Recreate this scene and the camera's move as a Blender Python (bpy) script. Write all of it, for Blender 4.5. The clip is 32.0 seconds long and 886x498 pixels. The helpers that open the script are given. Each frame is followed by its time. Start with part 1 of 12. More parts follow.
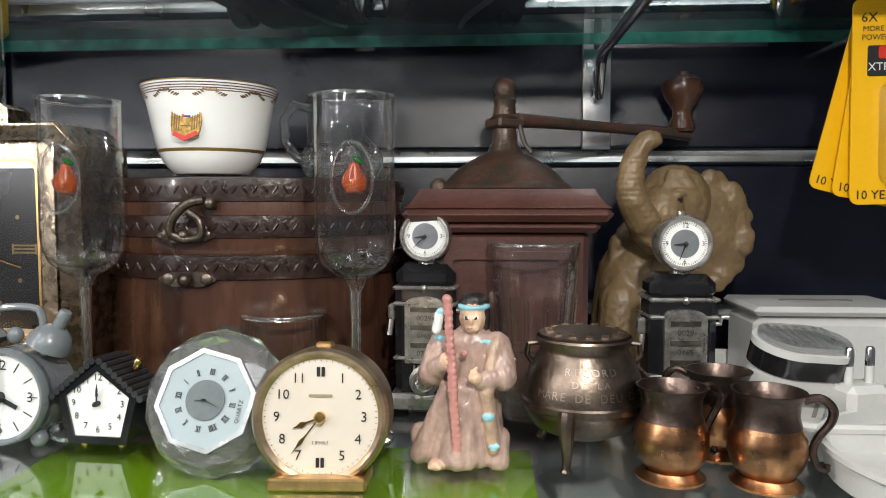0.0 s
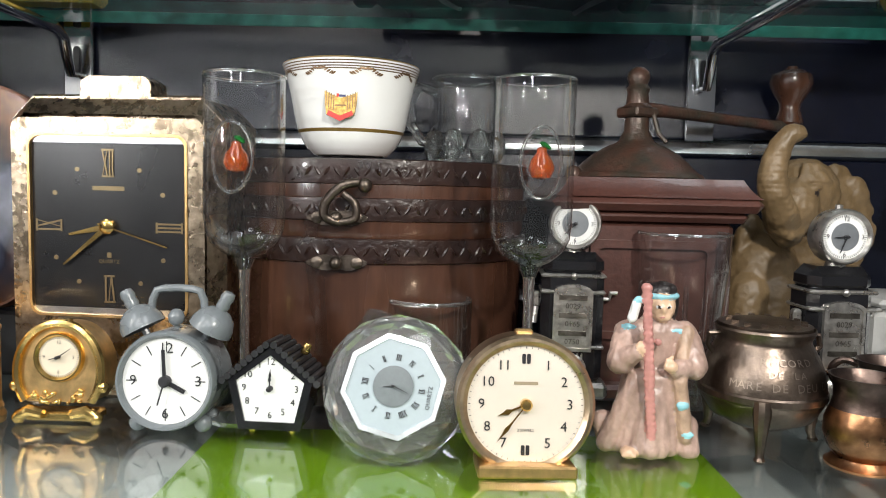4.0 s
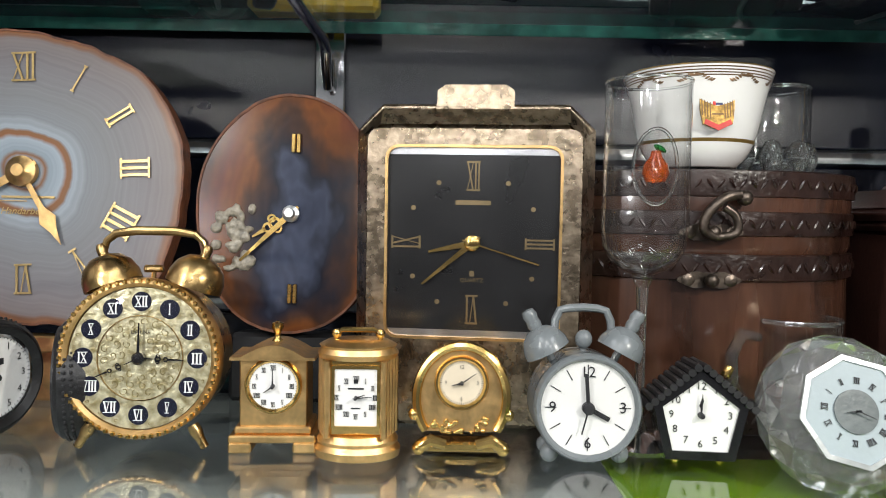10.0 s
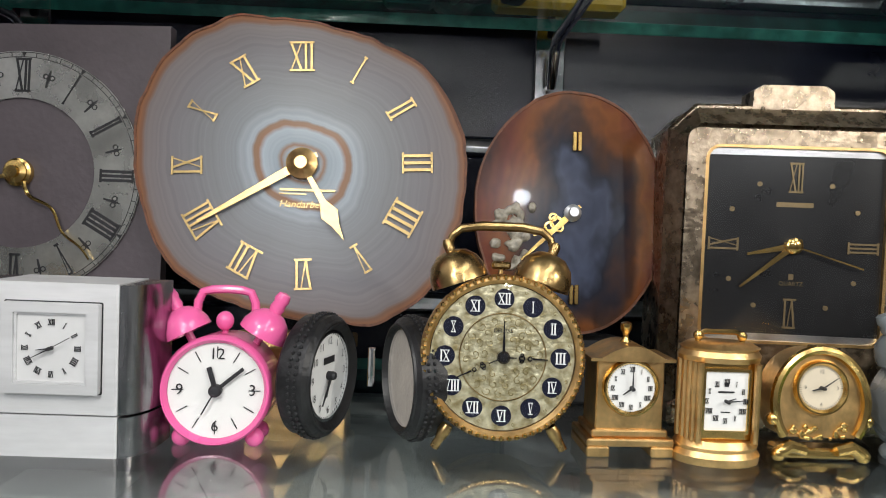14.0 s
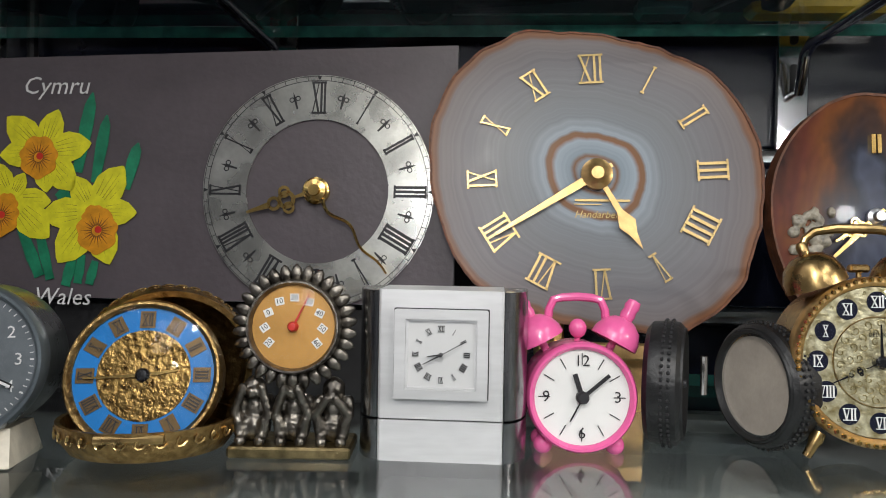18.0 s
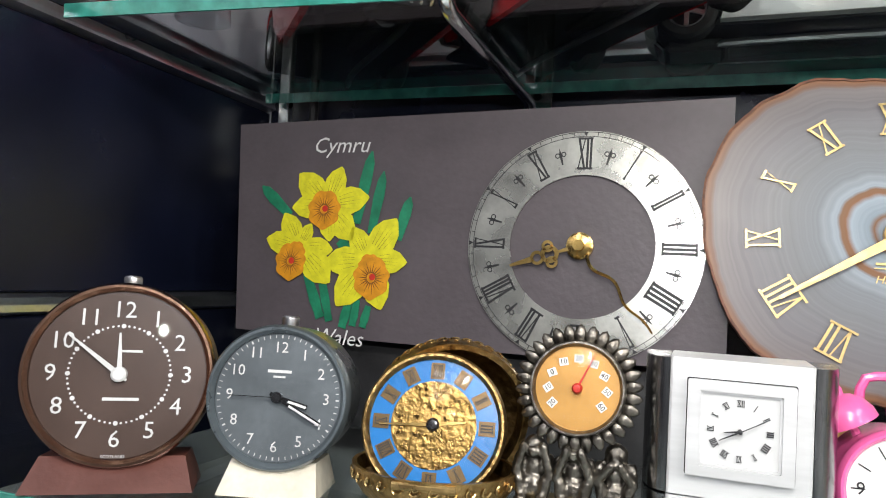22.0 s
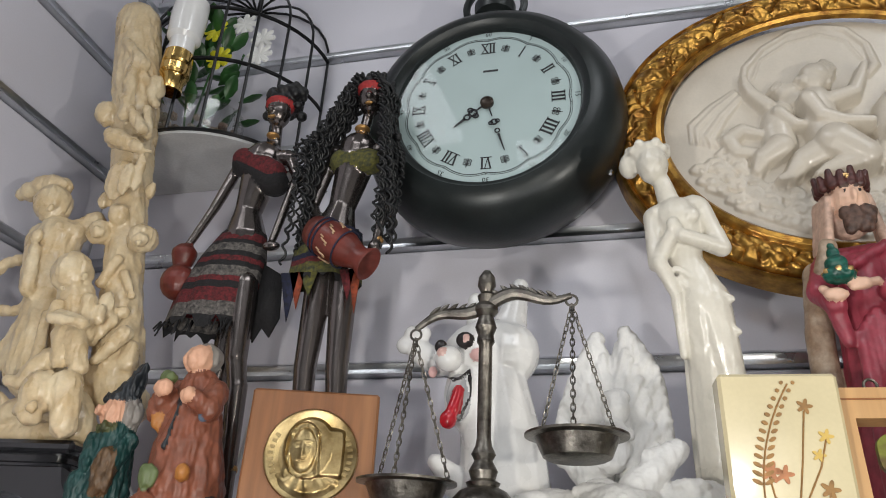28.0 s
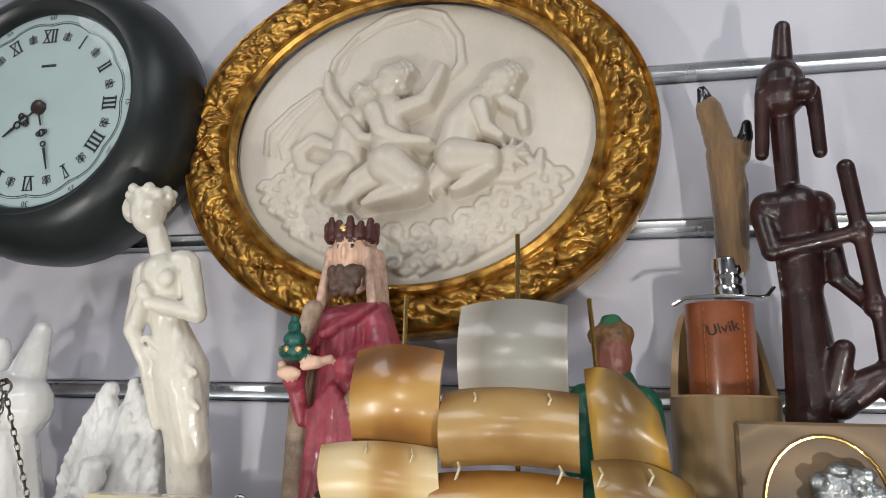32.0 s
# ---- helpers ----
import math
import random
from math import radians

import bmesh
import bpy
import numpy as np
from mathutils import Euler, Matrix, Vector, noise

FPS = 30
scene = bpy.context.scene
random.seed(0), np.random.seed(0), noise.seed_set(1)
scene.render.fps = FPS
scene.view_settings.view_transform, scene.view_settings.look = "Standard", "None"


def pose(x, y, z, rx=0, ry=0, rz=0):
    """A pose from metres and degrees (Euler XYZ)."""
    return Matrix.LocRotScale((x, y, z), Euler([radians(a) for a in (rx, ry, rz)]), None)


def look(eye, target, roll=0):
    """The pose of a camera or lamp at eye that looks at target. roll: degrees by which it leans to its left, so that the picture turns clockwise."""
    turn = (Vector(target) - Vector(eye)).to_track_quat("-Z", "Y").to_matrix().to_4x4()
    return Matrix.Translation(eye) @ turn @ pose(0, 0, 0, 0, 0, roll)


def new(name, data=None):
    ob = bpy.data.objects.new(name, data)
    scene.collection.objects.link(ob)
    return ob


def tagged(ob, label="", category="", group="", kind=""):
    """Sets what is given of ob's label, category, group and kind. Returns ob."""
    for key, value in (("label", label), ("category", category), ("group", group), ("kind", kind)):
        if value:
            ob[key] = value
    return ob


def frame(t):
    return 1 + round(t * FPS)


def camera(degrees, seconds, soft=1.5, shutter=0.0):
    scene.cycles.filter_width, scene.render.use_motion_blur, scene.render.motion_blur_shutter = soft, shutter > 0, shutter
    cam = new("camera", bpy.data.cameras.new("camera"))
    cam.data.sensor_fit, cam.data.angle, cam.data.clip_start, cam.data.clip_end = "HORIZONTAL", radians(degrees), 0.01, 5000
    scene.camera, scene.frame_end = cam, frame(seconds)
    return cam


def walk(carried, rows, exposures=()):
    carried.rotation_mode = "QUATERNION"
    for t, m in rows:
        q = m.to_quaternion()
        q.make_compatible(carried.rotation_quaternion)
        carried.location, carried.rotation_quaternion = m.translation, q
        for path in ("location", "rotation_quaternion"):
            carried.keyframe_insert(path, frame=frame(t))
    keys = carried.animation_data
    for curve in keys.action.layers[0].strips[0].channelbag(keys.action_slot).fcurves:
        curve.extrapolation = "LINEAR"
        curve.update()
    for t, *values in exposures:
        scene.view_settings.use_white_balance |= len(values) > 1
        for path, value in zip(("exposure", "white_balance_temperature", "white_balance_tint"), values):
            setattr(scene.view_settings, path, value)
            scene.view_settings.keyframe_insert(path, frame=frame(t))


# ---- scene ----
cam = camera(63.53, 32.0, 1.0)
PATH = [
    (0, -0.0000, 0.0391, 1.3019, 86.18, 0.01, 3.38),
    (0.5, -0.0091, 0.0358, 1.3007, 84.94, -0.35, 2.75),
    (1, -0.0168, 0.0345, 1.3016, 85.03, -0.09, 1.91),
    (1.5, -0.0284, 0.0360, 1.3010, 85.06, -0.26, 1.48),
    (2, -0.0406, 0.0365, 1.3007, 85.06, -0.52, 1.14),
    (2.5, -0.0516, 0.0375, 1.3011, 85.28, -0.73, 1.02),
    (3, -0.0652, 0.0371, 1.2999, 85.31, -1.00, 0.85),
    (3.5, -0.0789, 0.0394, 1.2990, 85.25, -1.45, 0.42),
    (5.5, -0.1299, 0.0366, 1.3068, 85.14, -0.91, 0.92),
    (6, -0.1445, 0.0441, 1.3056, 85.00, -1.10, 1.00),
    (6.5, -0.1553, 0.0424, 1.3056, 85.00, -1.24, 0.65),
    (7, -0.1652, 0.0406, 1.3022, 85.00, -0.96, 0.55),
    (7.5, -0.1785, 0.0458, 1.2969, 84.87, -1.00, 0.02),
    (8, -0.1950, 0.0499, 1.2937, 84.96, -0.93, -0.50),
    (8.5, -0.2143, 0.0512, 1.2929, 85.65, -1.34, -1.55),
    (9, -0.2248, 0.0551, 1.2904, 86.51, -1.32, -1.28),
    (9.5, -0.2276, 0.0578, 1.2952, 86.76, -1.99, -1.41),
    (10, -0.2625, 0.0569, 1.2927, 87.00, -1.02, 0.18),
    (10.5, -0.2918, 0.0616, 1.2899, 87.33, -1.52, -0.32),
    (11, -0.3057, 0.0630, 1.2927, 87.43, -0.94, -0.76),
    (11.5, -0.3241, 0.0623, 1.2904, 87.78, -1.66, -1.65),
    (12, -0.3411, 0.0652, 1.2871, 87.62, -1.92, -1.73),
    (12.5, -0.3519, 0.0620, 1.2875, 87.78, -1.72, -1.19),
    (13, -0.3715, 0.0632, 1.2857, 87.92, -2.16, -0.69),
    (13.5, -0.3917, 0.0645, 1.2851, 87.58, -2.19, -1.03),
    (15.5, -0.4499, 0.0617, 1.2800, 87.80, -2.53, 0.06),
    (16, -0.4663, 0.0591, 1.2768, 88.17, -2.60, 1.65),
    (16.5, -0.4784, 0.0626, 1.2781, 88.32, -1.66, 2.17),
    (17, -0.4920, 0.0632, 1.2755, 88.53, -1.75, 1.76),
    (17.5, -0.5084, 0.0605, 1.2746, 88.56, -1.56, 2.48),
    (18, -0.5190, 0.0607, 1.2753, 89.39, -0.98, 3.99),
    (18.5, -0.5300, 0.0600, 1.2740, 90.48, -1.21, 6.22),
    (19, -0.5381, 0.0617, 1.2748, 91.71, -1.42, 7.82),
    (19.5, -0.5429, 0.0601, 1.2749, 91.98, -1.27, 9.16),
    (20, -0.5459, 0.0553, 1.2749, 91.73, -1.39, 10.59),
    (20.5, -0.5505, 0.0530, 1.2770, 92.16, -1.88, 13.43),
    (21, -0.5514, 0.0517, 1.2789, 92.04, -2.42, 16.04),
    (21.5, -0.5495, 0.0527, 1.2794, 92.10, -2.39, 18.96),
    (22, -0.5502, 0.0554, 1.2811, 92.15, -3.06, 19.83),
    (22.5, -0.5467, 0.0556, 1.2883, 96.07, -2.23, 21.52),
    (23, -0.5305, 0.0659, 1.3090, 95.84, 1.51, 22.44),
    (23.5, -0.5279, 0.0846, 1.3664, 100.50, 1.96, 26.37),
    (24, -0.5157, 0.1085, 1.4261, 106.18, 3.53, 28.38),
    (24.5, -0.5060, 0.1077, 1.4508, 104.60, -1.83, 23.01),
    (25, -0.4935, 0.0906, 1.4721, 106.95, -3.35, 17.06),
    (25.5, -0.4924, 0.0864, 1.4707, 111.46, -4.53, 11.53),
    (26, -0.4876, 0.0752, 1.4711, 116.08, -3.79, 10.48),
    (26.5, -0.4895, 0.0778, 1.4709, 119.42, -3.24, 8.86),
    (28.5, -0.3797, 0.0198, 1.4879, 114.59, -2.81, 14.44),
    (29, -0.3391, -0.0007, 1.4897, 113.14, -3.94, 13.56),
    (29.5, -0.2978, -0.0071, 1.4969, 111.12, -3.27, 14.05),
    (30, -0.2557, 0.0051, 1.5121, 107.85, -4.41, 12.13),
    (30.5, -0.2222, 0.0164, 1.5303, 103.45, -4.36, 13.55),
    (31, -0.2042, 0.0421, 1.5603, 103.99, -3.12, 11.48),
    (31.5, -0.1703, 0.0762, 1.6005, 101.95, -1.30, 11.10),
    (32, -0.1509, 0.0856, 1.6213, 102.78, -1.23, 11.94),
]
EXPOSURES = [(0.0, 0.15), (3.0, 0.3), (6.0, 0.25), (8.0, 0.15), (10.0, 0.1), (12.5, -0.2), (16.0, 0.0), (18.0, -0.3), (20.0, 0.0), (22.0, 0.45), (24.0, 0.45), (25.5, 0.0), (29.0, -0.05), (32.0, 0.05)]
walk(cam, [(t, pose(x, y, z, rx, ry, rz)) for t, x, y, z, rx, ry, rz in PATH], EXPOSURES)

# ---- light ----
world = bpy.data.worlds.new("shop_air")
scene.world = world
world.use_nodes = True
world.node_tree.nodes["Background"].inputs[0].default_value = (0.75, 0.8, 0.9, 1)
world.node_tree.nodes["Background"].inputs[1].default_value = 0.05


def lamp(name, kind, place, watts, size, colour=(1, 1, 1), target=None, size_y=None):
    d = bpy.data.lights.new(name, kind)
    d.energy, d.color = watts, colour
    if kind == "AREA":
        d.shape, d.size, d.size_y = "RECTANGLE", size, size_y or size
    else:
        d.shadow_soft_size = size
    ob = new(name, d)
    ob.matrix_world = look(place, target) if target else Matrix.Translation(place)
    return ob


# the shop's ceiling panels
for x, y in ((-1.3, -0.9), (0.6, -0.9), (-0.35, -2.2)):
    lamp("ceiling_panel_light", "AREA", (x, y, 2.93), 13, 0.6, (0.93, 0.96, 1.0), (x, y, 0), 1.2)
# fixed lamps added along the way, together standing in for the phone's moving torch
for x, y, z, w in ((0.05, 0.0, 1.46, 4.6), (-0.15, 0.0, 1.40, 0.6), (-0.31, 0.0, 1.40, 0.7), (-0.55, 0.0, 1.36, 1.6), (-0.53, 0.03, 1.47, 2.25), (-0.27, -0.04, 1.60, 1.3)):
    lamp("torch_stand_in", "POINT", (x, y, z), w, 0.009, (0.98, 0.985, 1.0) if z < 1.46 else (1.0, 0.96, 0.88))


# ---- materials ----
MATS = {}


def mat(name, col, rough=0.5, metal=0.0, var=0.12, scale=60.0, bump=0.15, fine=500.0, coat=0.0, col2=None, spots=0.5, trans=0.0, ior=1.45, rvar=0.12, stretch=None, sheen=0.0):
    """A surface with stains at one scale and grain at another."""
    if name in MATS:
        return MATS[name]
    m = bpy.data.materials.new(name)
    m.use_nodes = True
    nt, p = m.node_tree, m.node_tree.nodes["Principled BSDF"]
    L = nt.links.new
    tc = nt.nodes.new("ShaderNodeTexCoord")
    vec = tc.outputs["Object"]
    if stretch:
        mp = nt.nodes.new("ShaderNodeMapping")
        mp.inputs["Scale"].default_value = stretch
        L(vec, mp.inputs[0])
        vec = mp.outputs[0]
    n1, n2 = nt.nodes.new("ShaderNodeTexNoise"), nt.nodes.new("ShaderNodeTexNoise")
    n1.inputs["Scale"].default_value, n2.inputs["Scale"].default_value = scale, fine
    n1.inputs["Detail"].default_value, n2.inputs["Detail"].default_value = 5, 3
    L(vec, n1.inputs["Vector"]), L(vec, n2.inputs["Vector"])
    ramp = nt.nodes.new("ShaderNodeValToRGB")
    ramp.color_ramp.elements[0].position, ramp.color_ramp.elements[1].position = spots - 0.2, spots + 0.2
    c2 = col2 or [c * (1 - 2.2 * var) for c in col]
    ramp.color_ramp.elements[0].color, ramp.color_ramp.elements[1].color = (*c2, 1), (*col, 1)
    L(n1.outputs[0], ramp.inputs[0])
    mx = nt.nodes.new("ShaderNodeMix")
    mx.data_type, mx.blend_type = "RGBA", "MULTIPLY"
    mx.inputs[0].default_value = min(1.0, var * 2)
    L(ramp.outputs[0], mx.inputs[6]), L(n2.outputs[0], mx.inputs[7])
    gain = nt.nodes.new("ShaderNodeMix")
    gain.data_type, gain.blend_type = "RGBA", "ADD"
    gain.inputs[0].default_value = min(1.0, var * 0.8)
    L(mx.outputs[2], gain.inputs[6]), L(ramp.outputs[0], gain.inputs[7])
    L(gain.outputs[2], p.inputs["Base Color"])
    r = nt.nodes.new("ShaderNodeMapRange")
    r.inputs[3].default_value, r.inputs[4].default_value = max(0.02, rough - rvar), min(1, rough + rvar)
    L(n1.outputs[0], r.inputs[0]), L(r.outputs[0], p.inputs["Roughness"])
    p.inputs["Metallic"].default_value, p.inputs["Coat Weight"].default_value = metal, coat
    p.inputs["Coat Roughness"].default_value = 0.08
    p.inputs["Sheen Weight"].default_value = sheen
    if trans:
        p.inputs["Transmission Weight"].default_value, p.inputs["IOR"].default_value = trans, ior
    if bump:
        b = nt.nodes.new("ShaderNodeBump")
        b.inputs["Strength"].default_value, b.inputs["Distance"].default_value = bump, 0.0006
        L(n2.outputs[0], b.inputs["Height"]), L(b.outputs[0], p.inputs["Normal"])
    MATS[name] = m
    return m


def thin_glass(name, tint=(0.95, 0.97, 0.96), ior=1.45, rough=0.02, power=4.0, edge=1.0, haze=0.0):
    """Clear thin glass: lets light through and mirrors by Fresnel."""
    if name in MATS:
        return MATS[name]
    m = bpy.data.materials.new(name)
    m.use_nodes = True
    nt = m.node_tree
    nt.nodes.remove(nt.nodes["Principled BSDF"])
    t, g, f, x, pw, mr = [nt.nodes.new(k) for k in ("ShaderNodeBsdfTransparent", "ShaderNodeBsdfGlossy", "ShaderNodeLayerWeight", "ShaderNodeMixShader", "ShaderNodeMath", "ShaderNodeMapRange")]
    g.inputs["Roughness"].default_value, f.inputs[0].default_value = rough, 0.5
    pw.operation, pw.inputs[1].default_value = "POWER", power
    ed = nt.nodes.new("ShaderNodeMix")
    ed.data_type = "RGBA"
    ed.inputs[6].default_value, ed.inputs[7].default_value = (*tint, 1), (*[c * edge for c in tint], 1)
    nt.links.new(pw.outputs[0], ed.inputs[0]), nt.links.new(ed.outputs[2], t.inputs[0])
    mr.inputs[3].default_value, mr.inputs[4].default_value = ((ior - 1) / (ior + 1)) ** 2, 0.85
    nt.links.new(f.outputs["Facing"], pw.inputs[0]), nt.links.new(pw.outputs[0], mr.inputs[0]), nt.links.new(mr.outputs[0], x.inputs[0])
    nt.links.new(t.outputs[0], x.inputs[1]), nt.links.new(g.outputs[0], x.inputs[2])
    # faint white haze painted into the glass as a diffuse share
    if haze:
        df, x2 = nt.nodes.new("ShaderNodeBsdfDiffuse"), nt.nodes.new("ShaderNodeMixShader")
        df.inputs[0].default_value = (0.8, 0.82, 0.84, 1)
        x2.inputs[0].default_value = haze
        nt.links.new(x.outputs[0], x2.inputs[1]), nt.links.new(df.outputs[0], x2.inputs[2]), nt.links.new(x2.outputs[0], nt.nodes["Material Output"].inputs[0])
    else:
        nt.links.new(x.outputs[0], nt.nodes["Material Output"].inputs[0])
    MATS[name] = m
    return m


def bands(name, stops, scale=9.0, rough=0.25, coat=0.5, distort=3.0, kind="RINGS", direction="Z", trans=0.0, detail=2.0, dscale=1.0):
    """Banded stone, horn or wood from a wave texture; stops are (place, colour)."""
    if name in MATS:
        return MATS[name]
    m = bpy.data.materials.new(name)
    m.use_nodes = True
    nt, p = m.node_tree, m.node_tree.nodes["Principled BSDF"]
    tc, w, ramp, n, b = [nt.nodes.new(k) for k in ("ShaderNodeTexCoord", "ShaderNodeTexWave", "ShaderNodeValToRGB", "ShaderNodeTexNoise", "ShaderNodeBump")]
    w.wave_type = kind
    if kind == "RINGS":
        w.rings_direction = direction
    else:
        w.bands_direction = direction
    w.inputs["Scale"].default_value, w.inputs["Distortion"].default_value = scale, distort
    w.inputs["Detail"].default_value, w.inputs["Detail Scale"].default_value = detail, dscale
    nt.links.new(tc.outputs["Object"], w.inputs[0])
    while len(ramp.color_ramp.elements) < len(stops):
        ramp.color_ramp.elements.new(0.5)
    for e, (at, c) in zip(ramp.color_ramp.elements, stops):
        e.position, e.color = at, (*c, 1)
    nt.links.new(w.outputs["Fac"], ramp.inputs[0])
    nt.links.new(ramp.outputs[0], p.inputs["Base Color"])
    n.inputs["Scale"].default_value = 300
    nt.links.new(tc.outputs["Object"], n.inputs["Vector"])
    b.inputs["Strength"].default_value, b.inputs["Distance"].default_value = 0.12, 0.0005
    nt.links.new(n.outputs[0], b.inputs["Height"]), nt.links.new(b.outputs[0], p.inputs["Normal"])
    p.inputs["Roughness"].default_value, p.inputs["Coat Weight"].default_value = rough, coat
    if trans:
        p.inputs["Transmission Weight"].default_value = trans
    MATS[name] = m
    return m


GOLD = mat("polished_gold", (0.86, 0.58, 0.2), 0.2, 1, 0.1, 90, 0.08)
GOLD2 = mat("satin_gold", (0.86, 0.56, 0.24), 0.36, 1, 0.15, 120, 0.25)
BRASS = mat("aged_brass", (0.62, 0.43, 0.18), 0.28, 1, 0.28, 70, 0.15, col2=(0.3, 0.19, 0.08))
PITTED = mat("pitted_gilt", (0.50, 0.40, 0.29), 0.28, 1, 0.35, 170, 0.5, 420, col2=(0.15, 0.11, 0.07), spots=0.42)
SILVER = mat("brushed_silver", (0.72, 0.72, 0.73), 0.32, 1, 0.1, 90, 0.12)
CHROME = mat("chrome", (0.78, 0.79, 0.8), 0.12, 1, 0.05, 60, 0.03)
STEEL = mat("aluminium_rail", (0.72, 0.74, 0.76), 0.3, 1, 0.1, 30, 0.06)
PEWTER = mat("dark_pewter", (0.25, 0.23, 0.2), 0.38, 1, 0.3, 140, 0.4, col2=(0.08, 0.07, 0.06))
BRONZE = mat("old_bronze", (0.42, 0.32, 0.16), 0.35, 1, 0.3, 160, 0.4, col2=(0.13, 0.1, 0.05))
COPPER = mat("patinated_copper", (0.74, 0.36, 0.16), 0.3, 1, 0.3, 45, 0.15, col2=(0.14, 0.08, 0.05))
DARKCOPPER = mat("blackened_copper", (0.17, 0.12, 0.1), 0.36, 1, 0.3, 70, 0.25, col2=(0.06, 0.045, 0.04))
BLACK = mat("black_lacquer", (0.012, 0.012, 0.014), 0.2, 0, 0.2, 60, 0.05, coat=0.6)
BLACKMATT = mat("black_plastic", (0.02, 0.02, 0.022), 0.45, 0, 0.2, 80, 0.2)
INK = mat("printed_black", (0.015, 0.015, 0.018), 0.5, 0, 0.1, 80, 0.0)
PAPER = mat("white_dial", (0.82, 0.82, 0.8), 0.45, 0, 0.04, 50, 0.03)
CREAM = mat("cream_dial", (0.72, 0.63, 0.48), 0.42, 0, 0.06, 50, 0.03)
WHITE = mat("white_gloss", (0.8, 0.8, 0.79), 0.22, 0, 0.04, 40, 0.03, coat=0.4)
WHITEMATT = mat("white_plaster", (0.78, 0.77, 0.75), 0.55, 0, 0.08, 70, 0.25)
PORCELAIN = mat("porcelain", (0.85, 0.85, 0.83), 0.12, 0, 0.02, 30, 0.0, coat=0.8)
IVORY = mat("ivory_resin", (0.72, 0.6, 0.4), 0.3, 0, 0.14, 60, 0.12, coat=0.25, col2=(0.58, 0.43, 0.24))
MARBLE = mat("cream_alabaster", (0.70, 0.66, 0.57), 0.3, 0, 0.06, 40, 0.06, coat=0.3)
WINE = mat("wine_red_wood", (0.095, 0.038, 0.029), 0.33, 0, 0.35, 22, 0.3, coat=0.35, col2=(0.05, 0.022, 0.018), spots=0.45)
WALNUT = mat("walnut", (0.10, 0.042, 0.024), 0.26, 0, 0.4, 30, 0.3, 260, coat=0.5, col2=(0.032, 0.014, 0.009), stretch=(1, 1, 0.15))
LEATHER = mat("tooled_leather", (0.032, 0.014, 0.010), 0.3, 0, 0.3, 110, 0.7, 350, coat=0.35)
OAK = mat("orange_wood", (0.36, 0.15, 0.045), 0.42, 0, 0.22, 45, 0.2, 300, col2=(0.22, 0.075, 0.02), stretch=(1, 1, 0.08))
PINE = mat("pine_wood", (0.62, 0.4, 0.19), 0.42, 0, 0.16, 40, 0.2, 300, col2=(0.48, 0.26, 0.1), stretch=(1, 1, 0.08))
DARKWOOD = mat("dark_red_carving", (0.042, 0.011, 0.01), 0.36, 0, 0.35, 60, 0.35, coat=0.15)
RUST = mat("rusty_iron", (0.12, 0.048, 0.032), 0.36, 0.3, 0.4, 70, 0.7, col2=(0.04, 0.045, 0.035), coat=0.15)
GREYPAINT = mat("grey_enamel", (0.17, 0.19, 0.2), 0.28, 0, 0.05, 50, 0.03, coat=0.3)
PINKPAINT = mat("pink_enamel", (0.82, 0.13, 0.36), 0.25, 0, 0.05, 50, 0.03, coat=0.4)
REDPAINT = mat("red_car_paint", (0.55, 0.01, 0.012), 0.22, 0, 0.05, 50, 0.02, coat=0.8)
TYRE = mat("tyre_rubber", (0.012, 0.012, 0.012), 0.6, 0, 0.2, 90, 0.4)
SKIN = mat("painted_skin", (0.72, 0.4, 0.26), 0.5, 0, 0.1, 120, 0.1)
TUBGLASS = thin_glass("drinking_glass", (0.98, 0.985, 0.985), 1.55, 0.025, 2.2, 0.8, 0.004)
SOLIDGLASS = mat("solid_glass", (0.93, 0.96, 0.95), 0.03, 0, 0.0, 40, 0.0, trans=0.97, ior=1.47, rvar=0.01)
CLEARCRYSTAL = mat("clear_crystal", (0.95, 0.97, 0.97), 0.03, 0, 0.0, 40, 0.0, trans=0.92, ior=1.5, rvar=0.01, coat=0.6)
COVER = thin_glass("watch_glass", (0.97, 0.97, 0.97), 1.3)


# ---- building helpers ----
FRONT = Matrix.Rotation(radians(90), 4, "X")          # lays a flat drawing upright, facing the viewer


